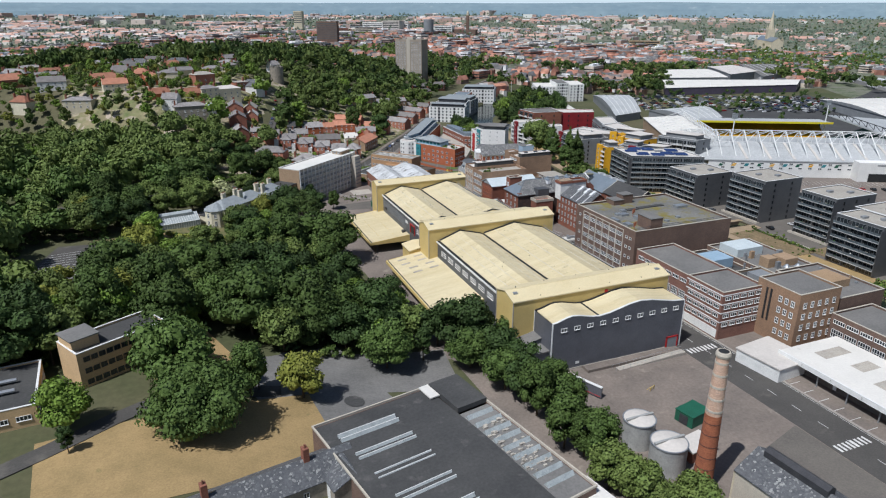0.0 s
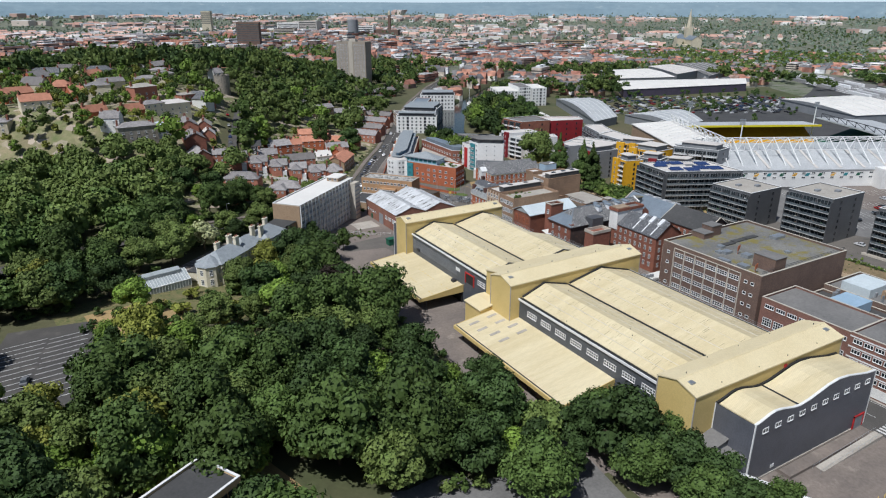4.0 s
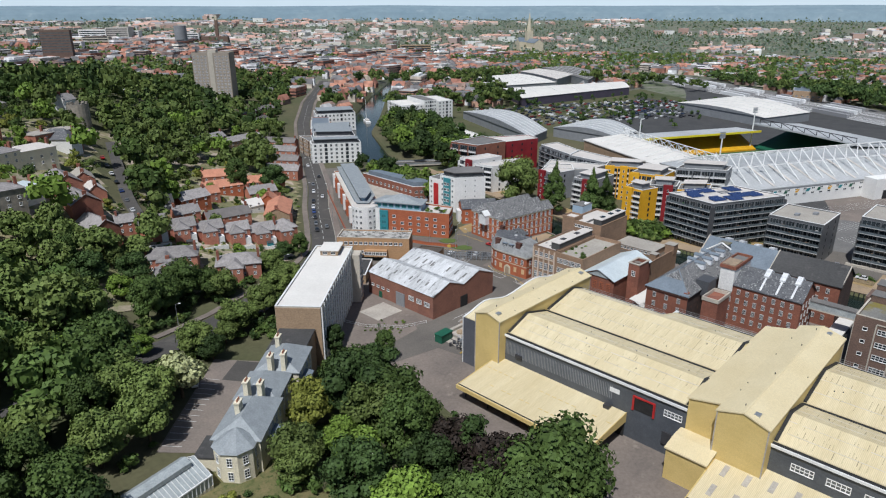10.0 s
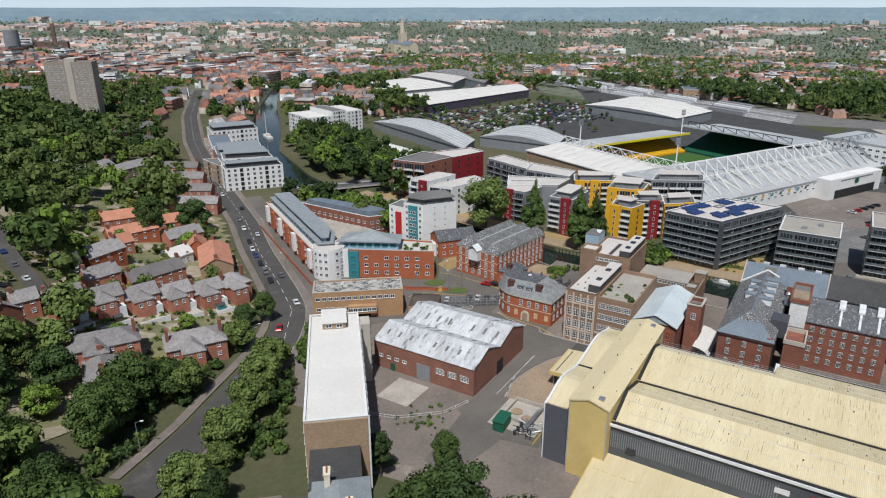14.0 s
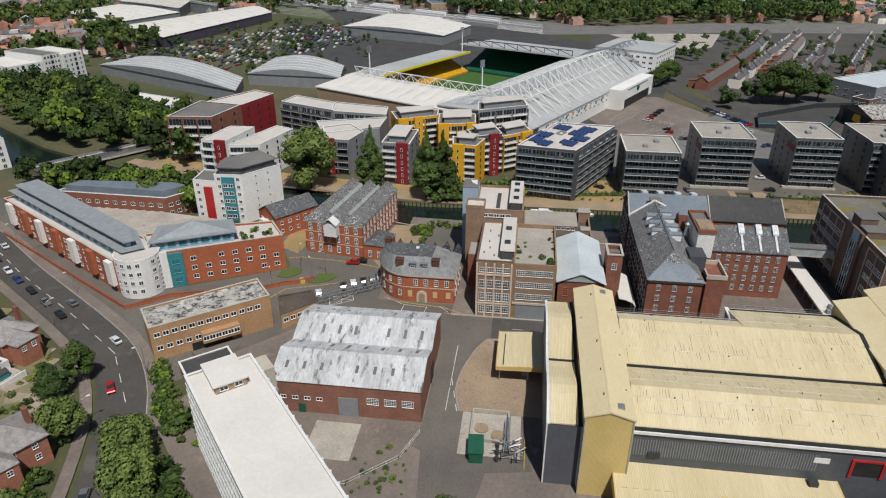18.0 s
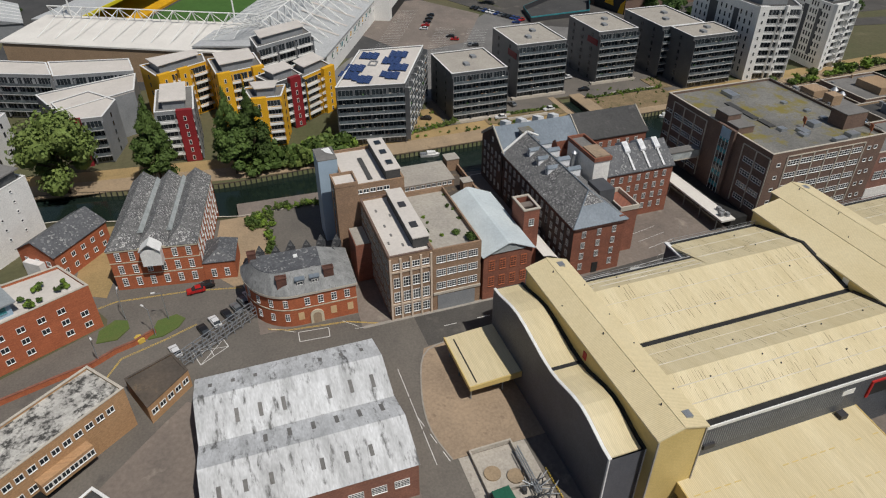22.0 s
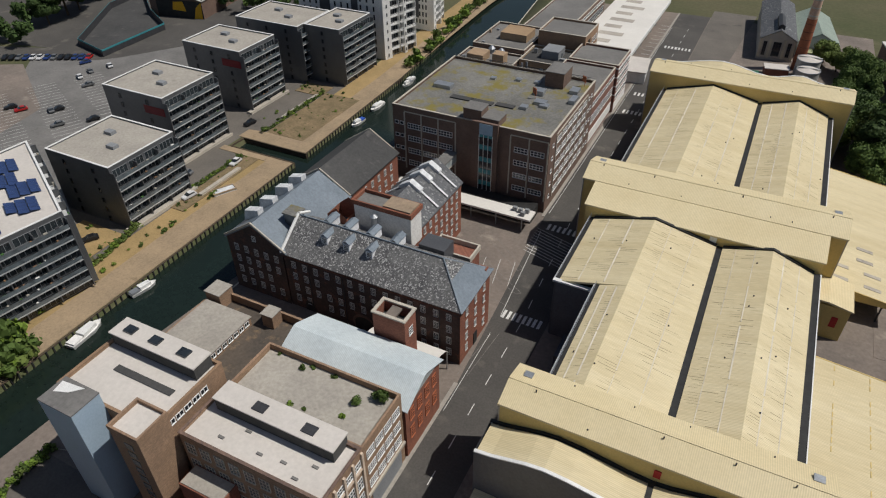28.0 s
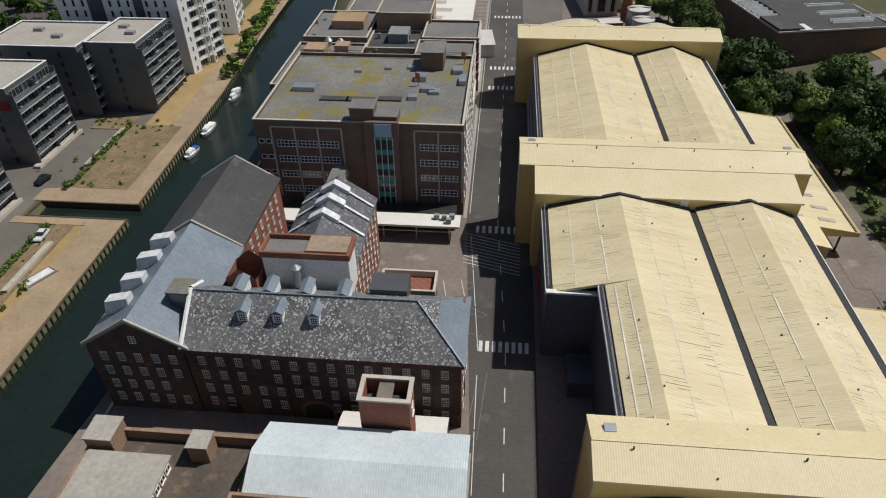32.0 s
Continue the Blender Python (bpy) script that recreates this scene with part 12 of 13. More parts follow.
LABELS = {"broad_a": "broad dark green deciduous tree", "broad_b": "large spreading dark green tree", "round_c": "round mid-green deciduous tree", "tall_d": "tall mid-green deciduous tree", "bright_e": "bright lime-green garden tree", "purple_f": "dark purple-leaved beech tree", "cream_g": "rounded tree with creamy white foliage", "poplar_h": "tall columnar poplar on the bank", "shrub_i": "rounded green garden shrub", "shrub_j": "yellow-green garden shrub", "big_k": "very tall leafy riverside tree", "conifer_l": "narrow dark evergreen tree", "willow_n": "yellow-green broadleaved tree among darker trees", "wide_m": "wide spreading green tree over the lawn"}
TREES = {}


def tree(key, x, y, s=1.0, z=None):
    z = gz(x, y) if z is None else z
    m = pose(x, y, z, 0, 0, random.uniform(0, 360)) @ Matrix.Scale(s, 4)
    shrub = key.startswith("shrub")
    t = new("shrub" if shrub else "tree")
    tagged(t, LABELS[key] + (" in the garden" if shrub else ""), "shrub" if shrub else "tree")
    t.matrix_basis = m
    for nm, me in (("crown", KINDS[key][0]), ("trunk", KINDS[key][1])):
        o = new(nm, me)
        o.parent = t


def woods(name, spots, label, kit, mix=(0, 0, 1, 1, 2)):
    """Many trees joined into one mesh of the wood, each tree of one leaf colour."""
    vs, fs, ms, base = [], [], [], 0
    rng = np.random.default_rng(len(spots))
    for x, y, s in spots:
        v, f = kit[rng.integers(len(kit))]
        a = rng.uniform(0, 6.283)
        c, n = math.cos(a), math.sin(a)
        k = s * np.array([1, 1, rng.uniform(0.85, 1.25)])
        vs.append(v @ np.array([[c, n, 0], [-n, c, 0], [0, 0, 1]]) * k + np.array([x, y, gz(x, y)]))
        fs.append(f + base)
        ms.append(np.full(len(f), mix[rng.integers(len(mix))]))
        base += len(v)
    me = np_mesh(name, np.concatenate(vs), np.concatenate(fs), LEAVES[0])
    for m in WOOD_LEAVES[1:]:
        me.materials.append(m)
    me.polygons.foreach_set("material_index", np.concatenate(ms).astype(np.int32))
    tagged(new(name, me), label, "woodland", kind="stuff")


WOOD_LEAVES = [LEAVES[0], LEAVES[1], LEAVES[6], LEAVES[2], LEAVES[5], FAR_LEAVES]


def kit_of(seed, sizes, lobes, leaves, leaf, cut):
    out = []
    for k, (rx, rz, zc) in enumerate(sizes):
        v, f = clump_crown(seed + k, rx, rz, lobes, leaves, leaf, cut)
        out.append((v + np.array([0, 0, zc]), f))
    return out


SIZES = ((6.6, 6.0, 8.4), (7.6, 6.4, 9.2), (5.4, 6.6, 9.0), (5.0, 4.8, 6.6), (6.2, 7.2, 9.4))
SMALL = ((5.5, 4.6, 6.6), (6.4, 5.0, 7.4), (4.4, 5.2, 7.0), (4.0, 3.6, 5.0))
WOOD = kit_of(50, SIZES, 18, 62, 0.8, 1)
HILL_WOOD = kit_of(60, SIZES, 9, 18, 1.15, 1)
FAR_WOODS = kit_of(70, SMALL, 2, 3, 2.2, 1)
FAR_CLUMPS = kit_of(80, SMALL, 1, 4, 2.6, 1)
MID_WOOD = kit_of(64, SIZES, 6, 7, 1.4, 1)
LOW = kit_of(76, ((4.0, 3.4, 3.0), (3.4, 3.0, 2.6)), 6, 12, 0.85, 1)
random.seed(17)


def clear(x, y):
    """Whether no building, road or open ground lies here."""
    d1 = abs((x - 26.6) * -0.656 + (y - 316.6) * 0.755)
    s1 = (x - 26.6) * 0.755 + (y - 316.6) * 0.656
    if -27 < s1 < 40 and (x - 26.6) * -0.656 + (y - 316.6) * 0.755 < 22 and (x - 26.6) * -0.656 + (y - 316.6) * 0.755 > -10:
        return False
    s2, d2 = (x - 69.7) * 0.756 + (y - 353.4) * 0.655, (x - 69.7) * -0.655 + (y - 353.4) * 0.756
    if -40 < s2 < 30 and -12 < d2 < 11:
        return False
    if math.hypot(x + 5.6, y - 304.2) < 15 or (-30 < x < 16 and 262 < y < 300) or (-62 < x < -28 and 226 < y < 294):
        return False
    if math.hypot(x + 22, y - 170) < 17 or (-60 < x < -34 and 138 < y < 173) or (-38 < x < 30 and 100 < y < 142):
        return False
    if any(math.hypot(x - a, y - b) < r for a, b, r in ((-22, 272, 11), (-31, 284, 8), (7, 247, 9), (-4, 259, 7), (-17, 246, 9), (22, 241, 7), (28, 183, 9), (24, 208, 8), (-24, 199, 8), (51, 182, 8), (43, 304, 8), (9, 178, 8), (12, 166, 7), (16.5, 341, 9), (25, 266, 7))):
        return False
    if -45 < x < -10 and 138 < y < 166 or (12 < x < 58 and 134 < y < 166) or (-6 < x < 10 and 146 < y < 188) or x > 61:
        return False
    for p, q in zip(MAIN, MAIN[1:]):
        ux, uy = q[0] - p[0], q[1] - p[1]
        t = max(0, min(1, ((x - p[0]) * ux + (y - p[1]) * uy) / (ux * ux + uy * uy)))
        if math.hypot(x - p[0] - ux * t, y - p[1] - uy * t) < 6.5:
            return False
    return True


spots, tried = [], 0
while tried < 12000 and len(spots) < 900:
    tried += 1
    x, y = random.uniform(-260, 62), random.uniform(150, 385)
    if clear(x, y) and not (x > 50 and 205 < y < 335) and not (x > 4 and y > 338) and all((x - a) ** 2 + (y - b) ** 2 > 84 for a, b in spots):
        spots.append((x, y))
near = [p for p in spots if p[0] > -48 and p[1] < 335 or math.hypot(p[0] - 30, p[1] - 350) < 40]
random.shuffle(near)
near = near[:150]
mixk = ["broad_a", "broad_b", "round_c", "tall_d", "broad_a", "broad_b", "tall_d", "round_c", "broad_b", "bright_e", "tall_d", "conifer_l", "bright_e", "round_c", "broad_a", "willow_n", "round_c"]
for x, y in near:
    if -36 < x < 22 and 232 < y < 266:
        # the open garden keeps only small trees
        if random.random() < 0.9:
            tree(random.choice(("bright_e", "round_c", "broad_a", "conifer_l")), x, y, random.uniform(0.5, 0.85))
    else:
        tree(random.choice(mixk if y < 325 else ("round_c", "broad_b", "round_c", "tall_d", "round_c", "bright_e")), x, y, random.uniform(0.8, 1.3) * (0.8 if x > 48 else 1.0))
rest = [(x, y, random.uniform(0.85, 1.35)) for x, y in spots if (x, y) not in set(near)]
woods("woodland", [p for p in rest if p[0] > -110], "dense mixed green woodland on the slope", WOOD, (1, 1, 1, 2, 2, 2))
woods("woodland", [p for p in rest if p[0] <= -110], "mixed green woodland beyond the car park", HILL_WOOD, (0, 1, 1, 2, 2))
for key, x, y, s in (
    ("cream_g", 16.5, 341, 1.8), ("purple_f", 43, 257, 1.3), ("purple_f", 46, 271, 1.05), ("bright_e", 24.7, 265, 1.3), ("broad_b", 52, 249, 1.3),
    ("conifer_l", 60, 333, 0.85), ("tall_d", 69.5, 322, 0.55), ("broad_a", 57, 311, 0.95), ("broad_b", 49, 296, 1.0), 
    ("big_k", 231, 398, 1.4), ("broad_b", 46.6, 402, 0.95), ("round_c", 46.4, 368, 0.95), ("tall_d", 29, 390, 0.9), ("round_c", 84, 404, 0.8), ("round_c", 58, 396, 0.85), ("broad_b", 36, 396, 0.9), ("round_c", 30, 360, 0.9), ("poplar_h", 228, 372, 1.5), ("poplar_h", 226.5, 350, 1.5), ("poplar_h", 228, 343.5, 1.45), ("broad_a", 77, 148, 0.95), ("broad_b", 74, 138, 0.75), ("tall_d", 83, 128, 0.72),
    ("tall_d", 76, 124, 0.85), ("tall_d", 81, 117, 0.8), ("tall_d", 75.5, 110, 0.85), ("tall_d", 79.2, 101, 0.82), ("round_c", 77, 94, 0.9), ("round_c", 80.5, 88, 0.85), ("broad_a", 76.5, 131, 0.85), ("tall_d", 83.2, 155, 0.7), ("broad_a", 79.5, 140, 0.85), ("round_c", 88, 81, 0.8), ("tall_d", 78, 105.5, 0.7), ("round_c", 83, 84, 0.6), ("broad_b", 70, 152, 0.8),
    ("broad_b", 74, 170, 0.8), ("broad_a", 66, 168, 0.9), ("conifer_l", -30, 136, 0.5), ("wide_m", -3.6, 137, 0.88), ("bright_e", -31, 145.5, 1.15), ("willow_n", 21, 146.5, 0.95), ("tall_d", 8.6, 149, 0.8), ("broad_a", -8.4, 164, 1.0), ("wide_m", 30, 180, 0.9), ("conifer_l", -41, 185, 1.5), ("conifer_l", -38, 178, 1.3),
    ("bright_e", -24, 190, 1.6), ("broad_b", -9, 186, 1.1), ("bright_e", -39, 193, 1.2), ("broad_b", 13, 184, 1.3), ("bright_e", -16.1, 282.2, 1.15), ("bright_e", 131, 488, 0.8), ("tall_d", 128, 508, 1.1), ("broad_a", 150, 508, 1.1), ("bright_e", 146, 500, 0.8), ("broad_a", 96, 415, 0.55), ("tall_d", 103, 413, 0.6), ("bright_e", 62, 431, 0.5), ("bright_e", 82, 426, 0.5),
    ("shrub_j", -2.9, 275.5, 2.1), ("willow_n", -17.3, 246, 1.15), ("bright_e", -8, 243, 1.1), ("round_c", 4.5, 259, 0.95), ("tall_d", -21, 305, 1.05), ("broad_a", -34, 297, 1.15), ("tall_d", 22, 241, 1.1), ("round_c", 31.6, 234, 1.2), ("round_c", 17.7, 291, 0.8),
    ("broad_a", 43, 304, 1.25), ("round_c", 11.7, 225, 1.1), ("bright_e", -25, 258, 0.8), ("bright_e", -13.9, 258, 1.15), ("broad_a", 71.8, 160, 1.3), ("broad_b", 28, 183, 1.3), ("broad_a", 24, 208, 1.15), ("willow_n", -24, 199, 1.25), ("willow_n", -42, 203, 0.9), ("broad_b", 47, 159, 0.9), ("conifer_l", 51, 166, 1.1), ("broad_a", 51, 182, 1.2), ("bright_e", 6.7, 155.6, 0.7),
):
    tree(key, x, y, s)
for x, y, k, s in ((-8, 284, "shrub_j", 1.5), (2, 289, "shrub_j", 1.7), (-2, 280, "shrub_i", 1.2), (5, 281, "shrub_i", 1.6), (9, 287, "shrub_i", 1.4), (-12, 276, "shrub_i", 1.3), (14, 277, "shrub_j", 1.3), (-20, 281, "shrub_i", 1.6), (10, 270, "shrub_i", 1.8), (-18, 268, "shrub_i", 1.5), (16, 290, "shrub_i", 1.8), (4, 295, "shrub_j", 1.2), (-6, 270, "shrub_i", 1.2), (158, 316, "shrub_i", 0.5), (150, 306, "shrub_i", 0.6), (147, 303.6, "shrub_i", 0.9), (162, 304, "shrub_i", 0.4)):
    tree(k, x, y, s, z=15.8 if 144 < x < 170 and y > 300 else None)
random.seed(23)
# belt of trees and bushes between the road and the long office
for key, x, y, s in (
    ("round_c", 79, 386.5, 0.9), ("round_c", 85.5, 388, 0.5), ("round_c", 70.5, 381, 0.95), ("round_c", 62, 375.5, 0.9), ("round_c", 54.5, 373, 0.6), ("broad_a", 48.5, 369, 0.66), ("round_c", 41, 363.5, 0.6), ("broad_a", 33, 356, 0.6), ("conifer_l", 67, 373, 0.5),
    ("broad_b", 54, 398.5, 0.72), ("broad_a", 43.5, 401.5, 0.8), ("broad_a", 37, 420, 0.85), ("bright_e", 30, 414, 0.9), ("round_c", 36, 432, 0.7), ("broad_a", 24, 424, 0.95), ("broad_b", 12, 396, 0.9), ("broad_a", 13, 381, 0.75), ("round_c", 17, 412, 0.9), ("broad_b", 8, 372, 0.8), ("bright_e", 18, 369, 0.7), ("tall_d", 22, 436, 0.8),
):
    tree(key, x, y, s)
# riverside bushes and trees
hedge = [(57 + 30 * k / 16, 396 + 16 * k / 16, random.uniform(0.22, 0.32)) for k in range(17)]
for k in range(64):
    y = random.uniform(313, 346)
    hedge.append((random.uniform(223.4, 232.5), y, random.uniform(0.75, 1.2)))
for k in range(30):
    hedge.append((random.uniform(192, 200), random.uniform(343, 350), random.uniform(0.2, 0.4)))
for k in range(46):
    y = random.uniform(40, 150)
    hedge.append((river_x(y)[0] + river_x(y)[1] + random.uniform(0, 2.6), y, random.uniform(0.4, 0.8)))
for k in range(26):
    hedge.append((244.2 + random.uniform(-0.3, 0.3), 184 + 1.3 * k, random.uniform(0.2, 0.3)))
    hedge.append((239.6 - 3.2 * k / 25 + random.uniform(-0.3, 0.3), 272 + 0.8 * k, random.uniform(0.2, 0.34)))
    hedge.append((240.2 + random.uniform(-0.2, 0.2), 232 + 0.8 * k, random.uniform(0.18, 0.26)))
for x0, y0, x1, y1 in ((229.6, 183, 243.5, 216), (234.5, 231, 239.5, 262), (240.5, 276.5, 255, 292), (244, 178, 255, 186)):
    for k in range(9):
        hedge.append((random.uniform(x0, x1), random.uniform(y0, y1), random.uniform(0.06, 0.14)))
        hedge.append((random.uniform(x0, x1), random.uniform(y0, y1), random.uniform(0.08, 0.18)))
for k in range(26):
    y = random.uniform(250, 312)
    hedge.append((233.5 + random.uniform(-1.5, 1.5), y, random.uniform(0.12, 0.25)))
for k in range(70):
    f = random.random()
    hedge.append((91 + 19 * f + random.uniform(-1.5, 1.5), 385 + 13 * f + random.uniform(-2, 2), random.uniform(0.25, 0.5)))
for k in range(44):
    hedge.append((200.6 + random.uniform(-0.7, 0.7), random.uniform(327, 342), random.uniform(0.2, 0.34)) if k % 2 else (random.uniform(180, 199), 345.5 + random.uniform(-1, 1), random.uniform(0.15, 0.35)))
for k in range(24):
    hedge.append((random.uniform(232, 257), random.uniform(172, 216), random.uniform(0.08, 0.2)))
for k in range(40):
    hedge.append((random.uniform(86, 100), random.uniform(366, 384), random.uniform(0.2, 0.45)))
under = []
while len(under) < 620:
    x, y = random.uniform(-70, 62), random.uniform(165, 345)
    if clear(x, y):
        under.append((x, y, random.uniform(0.3, 0.65)))
# scrub between the villa, the long office and the road
while len(under) < 820:
    x, y = random.uniform(2, 92), random.uniform(345, 402)
    d1, s1 = (x - 26.6) * -0.656 + (y - 316.6) * 0.755, (x - 26.6) * 0.755 + (y - 316.6) * 0.656
    d2, s2 = (x - 69.7) * -0.655 + (y - 353.4) * 0.756, (x - 69.7) * 0.756 + (y - 353.4) * 0.655
    if not (-30 < s1 < 46 and -12 < d1 < 26) and not (-44 < s2 < 32 and -14 < d2 < 13) and off_line(x, y, MAIN, 9.5) and math.hypot(x - 26, y - 396) > 9 and not (x > 76 and y < 366):
        under.append((x, y, random.uniform(0.3, 0.75)))
for k in range(44):
    x, y = random.uniform(-34, 18), random.uniform(236, 298)
    if math.hypot(x + 5.6, y - 304.2) > 13 and math.hypot(x - 4, y - 282) > 8 and not (-2 < x < 16 and 238 < y < 256):
        under.append((x, y, random.uniform(0.2, 0.42)))
woods("undergrowth", under, "dense dark undergrowth and shrubs below the trees", LOW, (0, 0, 1, 1, 2))
for k in range(34):
    hedge.append((random.uniform(78, 91), random.uniform(331, 343), random.uniform(0.06, 0.2)))
woods("hedge", hedge, "low green hedges and river-bank bushes", LOW, (1, 1, 2, 3))
park = []
for k in range(150):
    y = random.uniform(455, 620)
    park.append((river_x(y)[0] + river_x(y)[1] + random.uniform(6, 62), y, random.uniform(0.7, 1.15)))
for k in range(50):
    y = random.uniform(430, 520)
    park.append((river_x(y)[0] - river_x(y)[1] - random.uniform(4, 16), y, random.uniform(0.5, 0.9)))
park = [(x, y, s) for x, y, s in park if not (355 < x < 420 and y > 480)]
woods("riverside_trees", park, "green trees along the upper river", HILL_WOOD, (0, 1, 1, 2, 3))
hill, tried = [], 0
cells = collections.defaultdict(list)
while tried < 40000 and len(hill) < 3200:
    tried += 1
    x, y = random.uniform(-330, 330), random.uniform(385, 900)
    d = (x - 104) * -0.85 + (y - 400) * 0.53
    s = (x - 104) * 0.53 + (y - 400) * 0.85
    if d < 11 or x < -60 and y < 400 or x > 12 and y < 432:
        continue
    ridge = d > 48 + 14 * math.sin(s / 23) and s > 92 and s < 420 or s > 150 and d > 30 and s < 230
    gardens = d < 62 and s < 150 and x > 44
    suburb = x < 62 and 462 < y < 700
    dense = 0.5 if gardens else 0.5 if suburb else 1.0 if ridge and x > 60 or y < 462 else 0.85 if d < 420 else 0.7
    if random.random() > dense or not off_line(x, y, HILL_STREET, 8) or not off_line(x, y, MAIN, 8.5 if x < 62 else 13):
        continue
    if any(math.hypot(x - a - 2, y - b + 5) < c for a, b, c in HOMES):
        continue
    gap = 8.6 if dense == 1.0 else 8.2
    key = (int(x // 8), int(y // 8))
    if any(math.hypot(x - a, y - b) < gap for i in (-1, 0, 1) for j in (-1, 0, 1) for a, b in cells[(key[0] + i, key[1] + j)]):
        continue
    cells[key].append((x, y))
    hill.append((x, y, random.uniform(0.28, 0.6) if gardens else random.uniform(0.42, 0.72) if suburb else random.uniform(0.86, 1.3)))
for k in range(1500):
    x, y = random.uniform(-200, 66), random.uniform(455, 700)
    key = (int(x // 8), int(y // 8))
    if not off_line(x, y, HILL_STREET, 7) or any(math.hypot(x - a - 2, y - b + 5) < c - 1.5 for a, b, c in HOMES):
        continue
    if any(math.hypot(x - a, y - b) < 6.2 for i in (-1, 0, 1) for j in (-1, 0, 1) for a, b in cells[(key[0] + i, key[1] + j)]):
        continue
    cells[key].append((x, y))
    hill.append((x, y, random.uniform(0.4, 0.7)))
bushes = []
for k in range(900):
    x, y = random.uniform(40, 150), random.uniform(398, 500)
    side = (x - 104) * -0.85 + (y - 400) * 0.53
    if side > 4 and off_line(x, y, MAIN, 9) and off_line(x, y, HILL_STREET, 5) and all(math.hypot(x - a, y - b) > c - 2 for a, b, c in HOMES) and len(bushes) < 260:
        bushes.append((x, y, random.uniform(0.15, 0.42)))
woods("garden_bushes", bushes, "green hedges and bushes in the house gardens", LOW, (0, 1, 1, 2, 3, 4))
hill = [h for h in hill if not (74 < h[0] < 102 and 570 < h[1] < 622) and math.hypot(h[0] - 286, h[1] - 812) > 38]
near_hill = [h for h in hill if h[1] < 460 and h[0] > -70]
woods("hillside_wood", near_hill, "dense green trees above the curving road", WOOD, (1, 2, 2, 2, 2))
garden_trees = [h for h in hill if h[2] < 0.85 and h not in near_hill]
woods("hillside_wood", garden_trees, "bright mixed trees in the hillside gardens", HILL_WOOD, (1, 2, 2, 3, 3, 4))
woods("hillside_wood", [h for h in hill if h[1] < 640 and h not in near_hill and h[2] >= 0.85], "mixed green trees over the hillside", HILL_WOOD, (1, 2, 2, 2, 3, 2))
woods("hillside_wood", [h for h in hill if h[1] >= 640 and h[2] >= 0.85], "wooded ridge behind the hillside houses", MID_WOOD, (0, 1, 1, 2, 2))


# ---- the town: streets up to the hills ----
KEEP_CLEAR = (
    [(200, 110), (650, 110), (650, 300), (720, 380), (820, 640), (700, 585), (526, 615), (425, 675), (352, 675), (330, 650), (290, 655), (262, 640), (205, 545)],
    [(520, 612), (700, 580), (755, 630), (700, 690), (815, 695), (890, 800), (830, 822), (745, 800), (660, 812), (600, 705), (575, 698)],
    [(635, 300), (695, 262), (770, 380), (965, 640), (1000, 760), (900, 720)], [(640, 300), (700, 262), (738, 120), (765, -140), (690, -140), (664, 120)],
    [(290, -200), (690, -200), (690, 258), (600, 262), (470, 215), (346, 190), (316, 142), (306, 60)],
)


def inside(x, y, poly):
    hit = False
    for (xa, ya), (xb, yb) in zip(poly, poly[1:] + poly[:1]):
        if (ya > y) != (yb > y) and x < xa + (xb - xa) * (y - ya) / (yb - ya):
            hit = not hit
    return hit


def roofed(walls, roofs, x, y, a, w, dp_, e, rg):
    """A gabled house on the slope, added to the town's walls and roofs."""
    ca, sa, z = math.cos(a), math.sin(a), gz(x, y)
    c4 = [(x + ca * p - sa * t, y + sa * p + ca * t) for p, t in ((-w / 2, -dp_ / 2), (w / 2, -dp_ / 2), (w / 2, dp_ / 2), (-w / 2, dp_ / 2))]
    walls.prism(c4, z - 3, z + e)
    m1, m2 = (((c4[i][0] + c4[j][0]) / 2, (c4[i][1] + c4[j][1]) / 2, z + rg) for i, j in ((0, 3), (1, 2)))
    k = len(roofs.v)
    roofs.v += [(*c4[0], z + e), (*c4[1], z + e), (*c4[2], z + e), (*c4[3], z + e), m1, m2]
    roofs.f += [(k, k + 1, k + 5, k + 4), (k + 2, k + 3, k + 4, k + 5), (k + 3, k, k + 4), (k + 1, k + 2, k + 5)]
    roofs.m += [0] * 4


